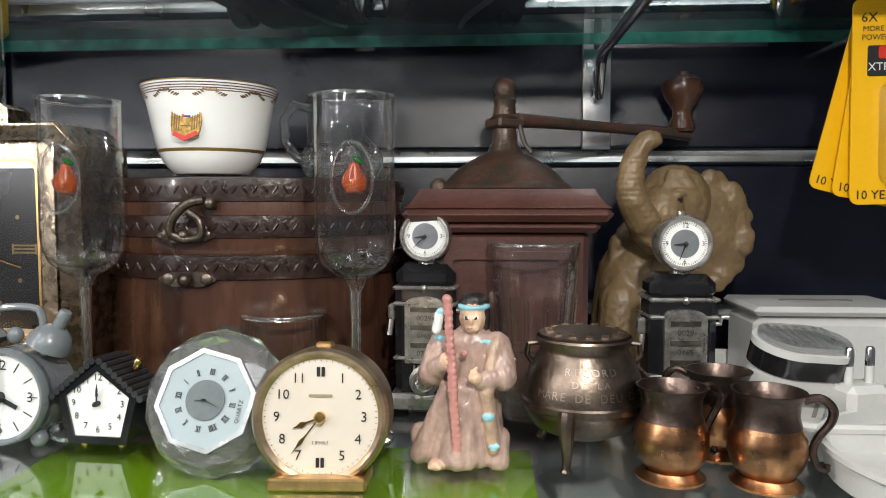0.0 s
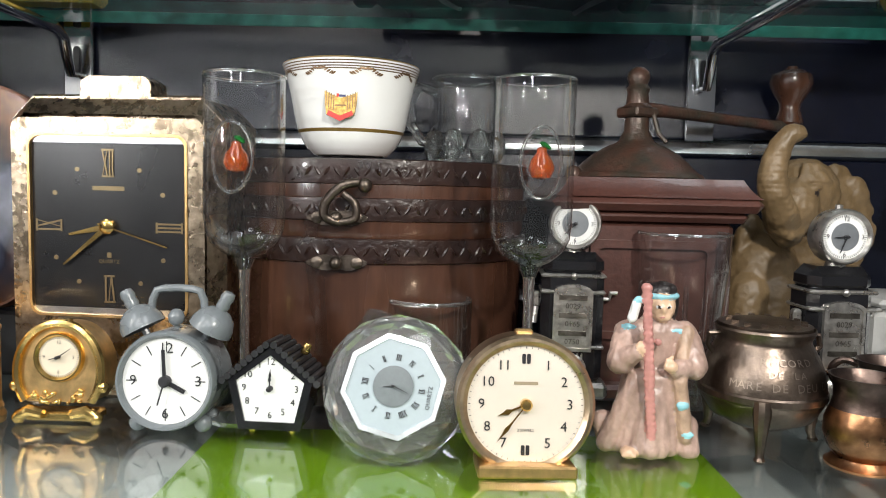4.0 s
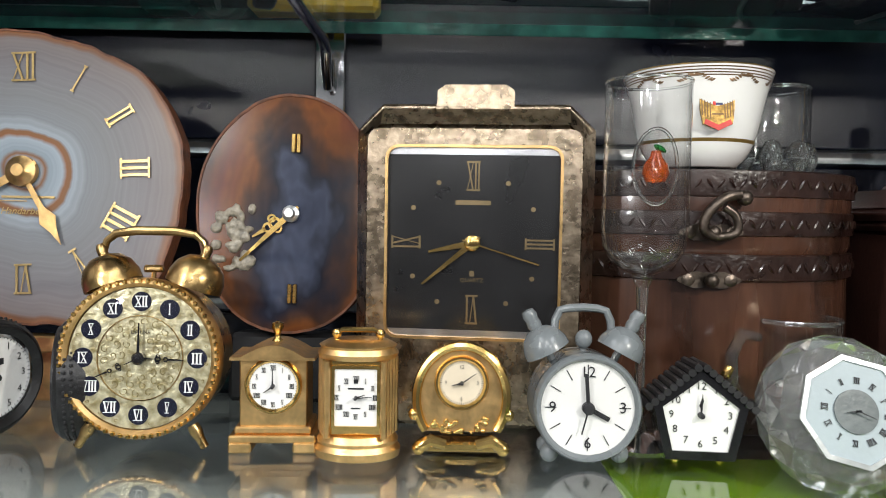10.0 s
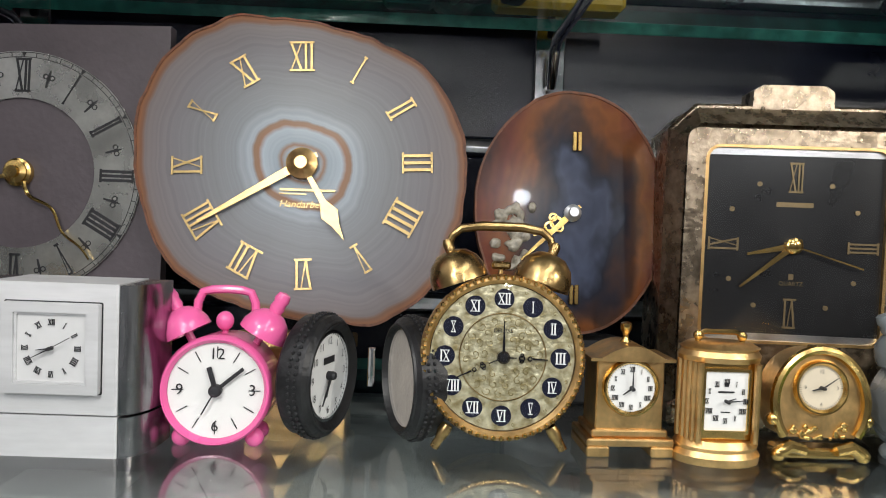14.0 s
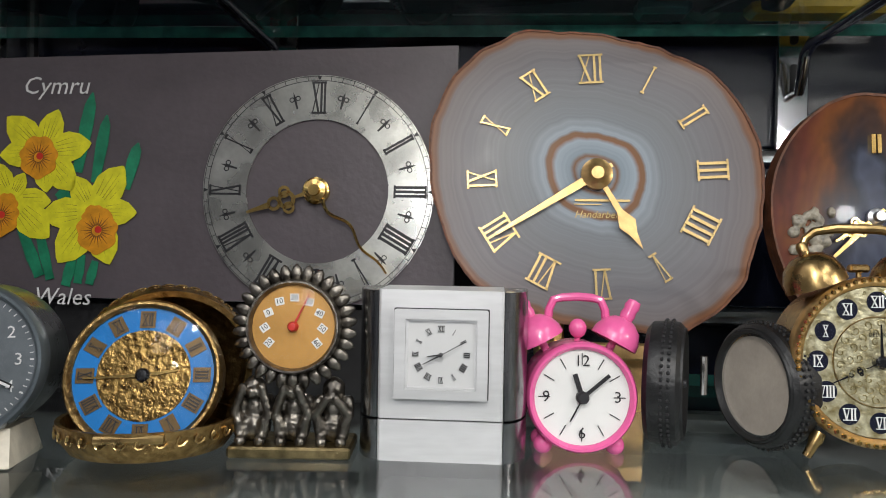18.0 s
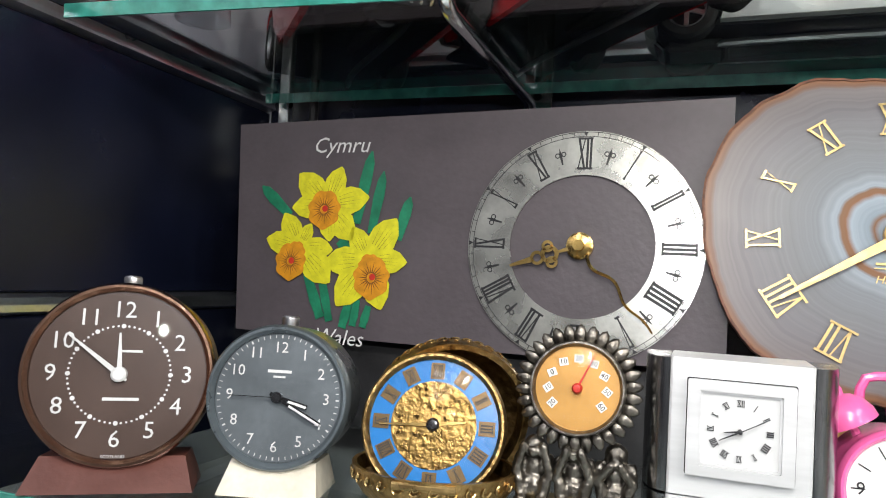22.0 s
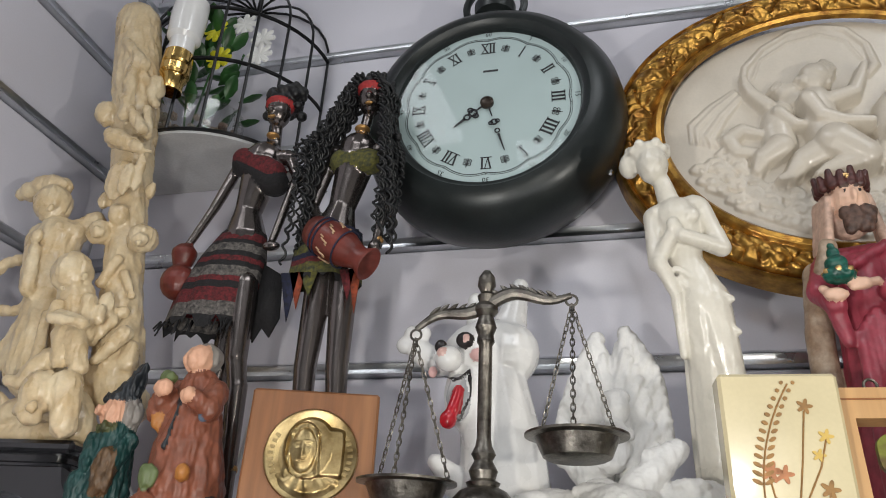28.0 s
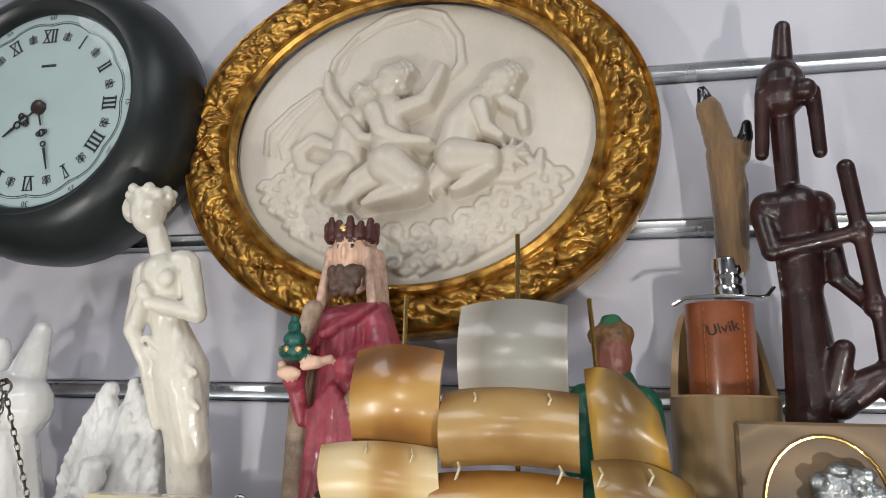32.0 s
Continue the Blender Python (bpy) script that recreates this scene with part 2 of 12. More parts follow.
class Geo:
    """Gathers vertices and faces of one mesh."""

    def __init__(self):
        self.v, self.f = [], []

    def add(self, vs, fs, m=None):
        n = len(self.v)
        self.v += [tuple(m @ Vector(p)) if m is not None else tuple(p) for p in vs]
        self.f += [tuple(i + n for i in q) for q in fs]
        return self

    def box(self, c, s, bevel=0.0, m=None):
        x, y, z = [a / 2 for a in s]
        b = min(bevel, 0.49 * min(s))
        if b <= 0:
            vs = [(i * x, j * y, k * z) for i in (-1, 1) for j in (-1, 1) for k in (-1, 1)]
            fs = [(0, 1, 3, 2), (4, 6, 7, 5), (0, 4, 5, 1), (2, 3, 7, 6), (0, 2, 6, 4), (1, 5, 7, 3)]
        else:
            vs, ix = [], {}
            for i in (-1, 1):
                for j in (-1, 1):
                    for k in (-1, 1):
                        for a, p in enumerate(((i * x, j * (y - b), k * (z - b)), (i * (x - b), j * y, k * (z - b)), (i * (x - b), j * (y - b), k * z))):
                            ix[i, j, k, a] = len(vs)
                            vs.append(p)
            fs = []
            for s1 in (-1, 1):
                fs.append([ix[s1, j, k, 0] for j, k in ((-1, -1), (1, -1), (1, 1), (-1, 1))][::s1])
                fs.append([ix[i, s1, k, 1] for i, k in ((-1, -1), (-1, 1), (1, 1), (1, -1))][::s1])
                fs.append([ix[i, j, s1, 2] for i, j in ((-1, -1), (1, -1), (1, 1), (-1, 1))][::s1])
                for s2 in (-1, 1):
                    q = s1 * s2
                    fs.append([ix[s1, s2, -1, 0], ix[s1, s2, -1, 1], ix[s1, s2, 1, 1], ix[s1, s2, 1, 0]][::q])
                    fs.append([ix[s1, -1, s2, 0], ix[s1, 1, s2, 0], ix[s1, 1, s2, 2], ix[s1, -1, s2, 2]][::q])
                    fs.append([ix[-1, s1, s2, 1], ix[-1, s1, s2, 2], ix[1, s1, s2, 2], ix[1, s1, s2, 1]][::q])
                    for s3 in (-1, 1):
                        fs.append([ix[s1, s2, s3, 0], ix[s1, s2, s3, 1], ix[s1, s2, s3, 2]][::q * s3])
        t = Matrix.Translation(c)
        return self.add(vs, fs, m @ t if m is not None else t)

    def lathe(self, prof, seg=32, m=None, sx=1.0, sy=1.0):
        """Turned about z; prof is a list of (radius, height)."""
        vs, fs, rings = [], [], []
        for r, h in prof:
            if r < 1e-7:
                rings.append([len(vs)])
                vs.append((0, 0, h))
            else:
                rings.append(list(range(len(vs), len(vs) + seg)))
                vs += [(r * sx * math.cos(2 * math.pi * i / seg), r * sy * math.sin(2 * math.pi * i / seg), h) for i in range(seg)]
        for a, b in zip(rings, rings[1:]):
            for i in range(seg):
                j = (i + 1) % seg
                q = [a[i % len(a)], a[j % len(a)], b[j % len(b)], b[i % len(b)]]
                q = list(dict.fromkeys(q))
                if len(q) > 2:
                    fs.append(q)
        return self.add(vs, fs, m)

    def tube(self, pts, rad, seg=10, closed=False, caps=True):
        """A round rod swept along points; rad is a number or one radius a point."""
        pts = [Vector(p) for p in pts]
        n = len(pts)
        rs = rad if isinstance(rad, (list, tuple)) else [rad] * n
        vs, fs, up = [], [], None
        for k, p in enumerate(pts):
            a, b = (pts[k - 1], pts[(k + 1) % n]) if closed else (pts[max(0, k - 1)], pts[min(n - 1, k + 1)])
            d = (b - a).normalized() if (b - a).length > 1e-9 else Vector((0, 0, 1))
            if up is None:
                up = d.orthogonal().normalized()
            up = (up - d * up.dot(d))
            up = up.normalized() if up.length > 1e-6 else d.orthogonal().normalized()
            side = d.cross(up)
            vs += [p + rs[k] * (math.cos(t) * up + math.sin(t) * side) for t in (2 * math.pi * i / seg for i in range(seg))]
        for k in range(n if closed else n - 1):
            a, b = k * seg, ((k + 1) % n) * seg
            fs += [(a + i, a + (i + 1) % seg, b + (i + 1) % seg, b + i) for i in range(seg)]
        if caps and not closed:
            fs += [tuple(range(seg))[::-1], tuple(range((n - 1) * seg, n * seg))]
        return self.add(vs, fs)

    def ball(self, c, r, seg=16, m=None):
        r = r if isinstance(r, (list, tuple)) else (r, r, r)
        k = seg // 2
        t = Matrix.Translation(c) @ (m if m is not None else Matrix.Identity(4)) @ Matrix.Diagonal((*r, 1))
        return self.lathe([(math.sin(math.pi * i / k) if 0 < i < k else 0, -math.cos(math.pi * i / k)) for i in range(k + 1)], seg, t)

    def prism(self, poly, z0, z1, m=None):
        """A flat outline raised from z0 to z1."""
        n = len(poly)
        vs = [(x, y, z0) for x, y in poly] + [(x, y, z1) for x, y in poly]
        fs = [tuple(range(n))[::-1], tuple(range(n, 2 * n))] + [(i, (i + 1) % n, n + (i + 1) % n, n + i) for i in range(n)]
        return self.add(vs, fs, m)

    def ring(self, outer, inner, z0, z1, m=None):
        """A raised band between two outlines of as many points."""
        n = len(outer)
        vs = [(x, y, z) for z in (z0, z1) for o in (outer, inner) for x, y in o]
        fs = []
        for i in range(n):
            j = (i + 1) % n
            fs += [(2 * n + i, 2 * n + j, 3 * n + j, 3 * n + i), (i, j, 2 * n + j, 2 * n + i), (n + j, n + i, 3 * n + i, 3 * n + j), (j, i, n + i, n + j)]
        return self.add(vs, fs, m)

    def mesh(self, name):
        me = bpy.data.meshes.new(name)
        me.from_pydata(self.v, [], self.f)
        me.update()
        return me


def circle(r, n=48, cx=0.0, cy=0.0, ry=None):
    return [(cx + r * math.cos(2 * math.pi * i / n), cy + (ry or r) * math.sin(2 * math.pi * i / n)) for i in range(n)]


def rrect(w, h, r, n=5, cx=0.0, cy=0.0):
    out = []
    for k, (sx, sy) in enumerate(((1, 1), (-1, 1), (-1, -1), (1, -1))):
        for i in range(n + 1):
            a = math.pi / 2 * (k + i / n)
            out.append((cx + sx * (w / 2 - r) + r * math.cos(a), cy + sy * (h / 2 - r) + r * math.sin(a)))
    return out


def bent(pts, n=5):
    """Points of a smooth curve through the given ones."""
    p = [Vector(q) for q in pts]
    p = [p[0]] + p + [p[-1]]
    out = []
    for i in range(1, len(p) - 2):
        for k in range(n):
            t = k / n
            out.append(0.5 * (2 * p[i] + (p[i + 1] - p[i - 1]) * t + (2 * p[i - 1] - 5 * p[i] + 4 * p[i + 1] - p[i + 2]) * t * t + (3 * p[i] - p[i - 1] - 3 * p[i + 1] + p[i + 2]) * t ** 3))
    return out + [p[-2]]


def finish(me, materials, angle=35):
    for m in materials if isinstance(materials, (list, tuple)) else [materials]:
        me.materials.append(m)
    if angle:
        me.shade_smooth()
        me.set_sharp_from_angle(angle=radians(angle))


def part(name, geo, material, parent, label="", angle=35):
    me = geo.mesh(name) if isinstance(geo, Geo) else geo
    finish(me, material, angle)
    ob = new(name, me)
    ob.parent = parent
    if label:
        ob["label"] = label
    return ob


def thing(name, m, label, category, group="", kind=""):
    ob = new(name)
    ob.empty_display_size = 0.01
    ob.matrix_world = m
    return tagged(ob, label, category, group, kind)


def single(name, geo, material, m, label, category, group="", kind="", angle=35):
    ob = part(name, geo, material, None, "", angle)
    ob.matrix_world = m
    return tagged(ob, label, category, group, kind)


TEXTS = {}


def letters(s, size, m, geo=None, depth=0.0002):
    """Letters in the built-in font, centred, as thin solid geometry, size = height of a capital."""
    if s not in TEXTS:
        c = bpy.data.curves.new("letters", "FONT")
        c.body, c.align_x, c.align_y, c.resolution_u, c.extrude = s, "CENTER", "CENTER", 2, 0.0
        ob = new("letters", c)
        dg = bpy.context.evaluated_depsgraph_get()
        me = ob.evaluated_get(dg).to_mesh()
        TEXTS[s] = ([tuple(v.co) for v in me.vertices], [tuple(p.vertices) for p in me.polygons])
        ob.evaluated_get(dg).to_mesh_clear()
        bpy.data.objects.remove(ob)
        bpy.data.curves.remove(c)
    geo = geo or Geo()
    k = size / 0.7
    vs, fs = TEXTS[s]
    return geo.add([(x * k, y * k, depth) for x, y, z in vs], fs, m)


ROMAN = ["XII", "I", "II", "III", "IIII", "V", "VI", "VII", "VIII", "IX", "X", "XI"]
ROMAN4 = ["XII", "I", "II", "III", "IV", "V", "VI", "VII", "VIII", "IX", "X", "XI"]
ARABIC = ["12"] + [str(i) for i in range(1, 12)]


def around(a, r):
    """A place on a dial, a in clock degrees from twelve."""
    return (r * math.sin(radians(a)), r * math.cos(radians(a)))


def roman_geo(g, s, h, w, m, stroke=0.16):
    """A Roman numeral of drawn strokes with serifs."""
    widths = {"I": 0.34, "V": 0.75, "X": 0.8}
    total = sum(widths[c] for c in s)
    k = w / max(total, 1.2)
    x = -total / 2
    t = stroke
    for c in s:
        cw = widths[c]
        mid = x + cw / 2
        if c == "I":
            segs = [((mid, -0.5), (mid, 0.5), t)]
        elif c == "V":
            segs = [((mid - 0.28, 0.5), (mid, -0.5), t), ((mid + 0.28, 0.5), (mid, -0.5), t * 0.5)]
        else:
            segs = [((mid - 0.3, 0.5), (mid + 0.3, -0.5), t), ((mid + 0.3, 0.5), (mid - 0.3, -0.5), t * 0.5)]
        for (x0, y0), (x1, y1), tt in segs:
            g.prism([((x0 - tt / 2) * k, y0 * h), ((x1 - tt / 2) * k, y1 * h), ((x1 + tt / 2) * k, y1 * h), ((x0 + tt / 2) * k, y0 * h)], 0, 0.00025, m)
        x += cw
    for y in (0.5, -0.5):
        g.prism([(-total / 2 * k, (y - 0.035) * h), (total / 2 * k, (y - 0.035) * h), (total / 2 * k, (y + 0.035) * h), (-total / 2 * k, (y + 0.035) * h)], 0, 0.00025, m)
    return g


def hand_geo(angle, length, width, tail=0.15, z=0.0008, style="taper", m=None):
    """One hand of a clock, pointing to a clock angle."""
    g = Geo()
    w = width / 2
    if style == "taper":
        poly = [(-w * 0.5, -tail * length), (w * 0.5, -tail * length), (w, 0.1 * length), (w * 0.35, length), (-w * 0.35, length), (-w, 0.1 * length)]
    elif style == "baton":
        poly = [(-w, -tail * length), (w, -tail * length), (w, length), (-w, length)]
    elif style == "spade":
        poly = [(-w * 0.3, 0), (w * 0.3, 0), (w * 0.4, 0.5 * length), (w * 1.2, 0.66 * length), (w * 0.5, 0.8 * length), (0, length), (-w * 0.5, 0.8 * length), (-w * 1.2, 0.66 * length), (-w * 0.4, 0.5 * length)]
    else:
        poly = [(-w * 0.3, 0), (w * 0.3, 0), (w, 0.4 * length), (w * 0.3, 0.62 * length), (w * 0.8, 0.75 * length), (0, length), (-w * 0.8, 0.75 * length), (-w * 0.3, 0.62 * length), (-w, 0.4 * length)]
    r = Matrix.Rotation(radians(-angle), 4, "Z")
    mm = (m if m is not None else Matrix.Identity(4)) @ r
    if style == "lace":
        for rad, at in ((w * 0.9, 0.42), (w * 0.7, 0.6)):
            g.ring([(x, y + at * length) for x, y in circle(rad, 14)], [(x, y + at * length) for x, y in circle(rad * 0.55, 14)], z, z + 0.0004, mm)
        for a, b in ((0, 0.3), (0.66, 1.0)):
            g.prism([(-w * 0.3, a * length), (w * 0.3, a * length), (w * 0.12, b * length), (-w * 0.12, b * length)], z, z + 0.0004, mm)
        for s in (-1, 1):
            g.ring([(x + s * w * 0.8, y + 0.42 * length) for x, y in circle(w * 0.6, 12)], [(x + s * w * 0.8, y + 0.42 * length) for x, y in circle(w * 0.3, 12)], z, z + 0.0004, mm)
    else:
        g.prism(poly, z, z + 0.0004, mm)
    return g


def make_dial(parent, m, r, face, ink, numerals=None, nr=0.78, nsize=0.2, roman=False, radial=False, ticks=0, tick=(0.88, 0.96, 0.012), hands=(), hand_mat=None,
              hub=0.06, skip=(), outline=None, rot=0.0, hub_mat=None, dots=False):
    """A dial with its numerals, minute track, hands and hub; m takes the drawing plane into the clock."""
    d = part("dial", Geo().prism(outline or circle(r, 64), -0.0006, 0, m), face, parent)
    if numerals:
        for i, s in enumerate(numerals):
            if i in skip or not s:
                continue
            a = 30 * i + rot
            x, y = around(a, nr * r)
            if radial:
                t = -a if not (90 < a % 360 < 270) or radial == "out" else 180 - a
            else:
                t = 0
            mm = m @ Matrix.Translation((x, y, 0.0003)) @ Matrix.Rotation(radians(t), 4, "Z")
            g = Geo()
            if roman:
                roman_geo(g, s, nsize * r, nsize * r * (0.45 + 0.25 * len(s)) if not isinstance(roman, float) else roman * r, mm)
            else:
                letters(s, nsize * r, mm, g)
            part("numeral", g, ink, d, angle=0)
    if ticks:
        g = Geo()
        for i in range(ticks):
            a = 360 / ticks * i
            big = i % 5 == 0 and ticks == 60
            w = tick[2] * r * (2 if big else 1)
            if dots:
                g.prism(circle(w, 8, *around(a, tick[0] * r)), 0.0001, 0.0003, m)
            else:
                g.prism([(-w / 2, tick[0] * r), (w / 2, tick[0] * r), (w / 2, tick[1] * r), (-w / 2, tick[1] * r)], 0.0001, 0.0003, m @ Matrix.Rotation(radians(-a), 4, "Z"))
        part("minute_track", g, ink, d, angle=0)
    for k, (nm, a, ln, w, st) in enumerate(hands):
        part(nm, hand_geo(a, ln * r, w * r, z=0.0009 + 0.0006 * k, style=st, m=m), hand_mat or ink, d)
    if hub:
        part("hub", Geo().lathe([(hub * r, 0), (hub * r, 0.0026), (hub * r * 0.7, 0.0034), (0, 0.0036)], 20, m), hub_mat or hand_mat or ink, d)
    return d


def capsules(prims):
    """Rough geometry of limbs and lumps: (p0, p1, r0, r1, material) or (centre, radii, material)."""
    g = Geo()
    for q in prims:
        if len(q) == 5:
            a, b, r0, r1, _ = q
            a, b = Vector(a), Vector(b)
            d = b - a
            rot = d.to_track_quat("Z", "Y").to_matrix().to_4x4() if d.length > 1e-6 else Matrix.Identity(4)
            ln = d.length
            k = 5
            prof = [(r0 * math.sin(math.pi / 2 * i / k) if i else 0, -r0 * math.cos(math.pi / 2 * i / k)) for i in range(k + 1)]
            prof += [(r1 * math.cos(math.pi / 2 * i / k) if i < k else 0, ln + r1 * math.sin(math.pi / 2 * i / k)) for i in range(k + 1)]
            g.lathe(prof, 14, Matrix.Translation(a) @ rot)
        else:
            g.ball(q[0], q[1], 16)
    return g


def fused(prims, voxel=0.0012, smooth=4, folds=0.0, fscale=90.0, fstretch=0.35, materials=None):
    """One skin over all the limbs and lumps, with folds; each patch keeps the material of the lump it grew from."""
    src = new("source", capsules(prims).mesh("source"))
    rm = src.modifiers.new("skin", "REMESH")
    rm.mode, rm.voxel_size = "VOXEL", voxel
    if smooth:
        sm = src.modifiers.new("soft", "SMOOTH")
        sm.factor, sm.iterations = 0.5, smooth
    dg = bpy.context.evaluated_depsgraph_get()
    me = bpy.data.meshes.new_from_object(src.evaluated_get(dg))
    old = src.data
    bpy.data.objects.remove(src)
    bpy.data.meshes.remove(old)
    n = len(me.vertices)
    co = np.empty(n * 3)
    me.vertices.foreach_get("co", co)
    co = co.reshape(-1, 3)
    if folds:
        no = np.empty(n * 3)
        me.vertices.foreach_get("normal", no)
        no = no.reshape(-1, 3)
        amp = np.array([noise.noise((x * fscale, y * fscale, z * fscale * fstretch)) + 0.5 * noise.noise((x * fscale * 2.3, y * fscale * 2.3, z * fscale * 0.9)) for x, y, z in co])
        co = co + no * (amp * folds)[:, None]
        me.vertices.foreach_set("co", co.ravel())
    me.materials.clear()
    for m in materials or []:
        me.materials.append(m)
    if materials and len(materials) > 1:
        best, idx = np.full(n, 1e9), np.zeros(n, int)
        for q in prims:
            if len(q) == 5:
                a, b = np.array(q[0], float), np.array(q[1], float)
                d = b - a
                t = np.clip(((co - a) @ d) / max(d @ d, 1e-12), 0, 1)
                dist = np.linalg.norm(co - (a + t[:, None] * d), axis=1) - (q[2] + (q[3] - q[2]) * t)
            else:
                r = np.array(q[1] if isinstance(q[1], (list, tuple)) else (q[1],) * 3, float)
                dist = (np.linalg.norm((co - np.array(q[0], float)) / r, axis=1) - 1) * r.min()
            better = dist < best
            best[better], idx[better] = dist[better], q[-1]
        loops = np.empty(len(me.loops), int)
        me.loops.foreach_get("vertex_index", loops)
        starts = np.empty(len(me.polygons), int)
        me.polygons.foreach_get("loop_start", starts)
        me.polygons.foreach_set("material_index", idx[loops[starts]])
    me.shade_smooth()
    me.update()
    return me


def figure(name, prims, m, materials, label, category="figurine", voxel=0.0012, smooth=4, folds=0.0, fscale=90.0, fstretch=0.35, group=""):
    me = fused(prims, voxel, smooth, folds, fscale, fstretch, materials)
    for v in me.vertices:                       # a flat foot to stand on
        v.co.z = max(v.co.z, 0.0)
    ob = new(name, me)
    ob.matrix_world = m
    return tagged(ob, label, category, group)


# ---- the setting ----
WALL_Y, SIDE_X, Z0, Z1, Z2 = 0.52, -0.865, 1.197, 1.405, 1.513
DARKWALL = mat("dark_slatwall_laminate", (0.006, 0.008, 0.021), 0.26, 0, 0.2, 25, 0.35, 1300, rvar=0.04)
PALEWALL = mat("white_slatwall_laminate", (0.66, 0.65, 0.72), 0.3, 0, 0.04, 6, 0.12, 700, rvar=0.06)
RAIL = 0.011


def slat_wall(name, m, length, z_from, z_to, material, label, pitch=0.1, at=1.331):
    """Wall boards between grooves that hold aluminium rails; drawn along x, facing -y."""
    wall = thing(name, m, label, "slatwall", kind="structure")
    part("backing", Geo().box((length / 2, 0.025, (z_from + z_to) / 2), (length, 0.03, z_to - z_from)), DARKWALL, wall)
    z = at - pitch * math.ceil((at - z_from) / pitch)
    board = Geo().box((length / 2, 0.005, 0), (length, 0.01, pitch - RAIL - 0.001), 0.001).mesh("board")
    finish(board, material)
    rail = Geo().prism([(-0.0045, 0.0035), (0.001, 0.0055), (0.009, 0.0055), (0.009, -0.0055), (0.001, -0.0055), (-0.0045, -0.0035), (-0.0035, -0.0005), (-0.0035, 0.0005)], 0, length, Matrix.Rotation(radians(90), 4, "Y") @ Matrix.Rotation(radians(90), 4, "Z")).mesh("rail")
    finish(rail, STEEL)
    while z < z_to - 0.01:
        lo, hi = z + RAIL / 2, z + pitch - RAIL / 2
        if lo >= z_from - 0.02 and hi <= z_to + 0.05:
            ob = new("board", board)
            ob.parent, ob.location = wall, (0, 0, (lo + hi) / 2)
        if z >= z_from - 0.001:
            ob = new("rail", rail)
            ob.parent, ob.location = wall, (0, 0, z)
        z += pitch
    return wall


slat_wall("wall_north_dark", pose(SIDE_X, WALL_Y, 0), 1.75, 0.831, 1.431, DARKWALL, "black laminate slatwall with aluminium rails, lower back wall")
slat_wall("wall_north_white", pose(SIDE_X, WALL_Y, 0), 1.75, 1.431, 2.631, PALEWALL, "white laminate slatwall with aluminium rails, upper back wall")
slat_wall("wall_west_dark", pose(SIDE_X, WALL_Y - 0.5, 0, 0, 0, 90), 0.5, 0.812, 1.416, DARKWALL, "black laminate slatwall with aluminium rails, lower side wall", 0.148, 1.256)
slat_wall("wall_west_white", pose(SIDE_X, WALL_Y - 0.5, 0, 0, 0, 90), 0.5, 1.4165, 2.631, PALEWALL, "white laminate slatwall with aluminium rails, upper side wall", 0.1, 1.319)
ROOMWALL = mat("shop_wall_paint", (0.36, 0.36, 0.37), 0.6, 0, 0.05, 3, 0.1)
for nm, c, s in (("wall_south", (-0.4, -3.05, 1.5), (5.2, 0.1, 3.0)), ("wall_east", (2.15, -1.2, 1.5), (0.1, 3.7, 3.0)), ("wall_west_far", (-2.95, -1.2, 1.5), (0.1, 3.7, 3.0)),
                 ("wall_north_far", (-0.4, 0.62, 1.5), (5.2, 0.1, 3.0))):
    single(nm, Geo().box((0, 0, 0), s), ROOMWALL, pose(*c), "plain pale painted shop wall", "wall", kind="structure")
single("floor", Geo().box((0, 0, 0), (5.2, 3.8, 0.1)), mat("grey_floor_tiles", (0.3, 0.3, 0.31), 0.35, 0, 0.15, 4, 0.05), pose(-0.4, -1.2, -0.05), "grey polished shop floor", "floor", kind="structure")
single("ceiling", Geo().box((0, 0, 0), (5.2, 3.8, 0.1)), mat("ceiling_board", (0.75, 0.75, 0.75), 0.7, 0, 0.05, 4, 0.1), pose(-0.4, -1.2, 3.05), "white shop ceiling", "ceiling", kind="structure")

# corner upright of the shelving
single("corner_upright", Geo().box((0, 0, 0), (0.008, 0.008, 0.31), 0.001), STEEL, pose(-0.842, 0.505, 1.352), "narrow aluminium upright in the wall corner", "upright", kind="structure")
single("corner_cable", Geo().tube([(0, 0, -0.35), (0, 0, 0.0)], 0.0035, 8), BLACKMATT, pose(-0.822, 0.511, 1.55), "black cable down the wall corner", "cable")

# shelves
SHELFGLASS = thin_glass("shelf_glass", (0.94, 0.975, 0.965), 1.7)
GREENEDGE = mat("green_glass_edge", (0.05, 0.34, 0.27), 0.12, 0, 0.25, 90, 0.5, 200, coat=0.6)


def glass_shelf(x0, x1, y0, y1, top, label, thick=0.007, edge=None):
    s = thing("glass_shelf", pose((x0 + x1) / 2, y0, top), label, "shelf", kind="structure")
    w, d = x1 - x0, y1 - y0
    p = part("pane", Geo().add([(-w / 2, 0, 0), (w / 2, 0, 0), (w / 2, d, 0), (-w / 2, d, 0), (-w / 2, 0, -thick), (w / 2, 0, -thick), (w / 2, d, -thick), (-w / 2, d, -thick)],
                               [(0, 1, 2, 3), (7, 6, 5, 4)]), SHELFGLASS, s, angle=0)
    part("front_edge", Geo().box((0, -0.0006, -thick / 2), (w, 0.0012, thick), 0.0004), edge or GREENEDGE, s, "ground green glass edge")
    part("back_edge", Geo().box((0, d + 0.0006, -thick / 2), (w, 0.0012, thick), 0.0004), edge or GREENEDGE, s)
    return s


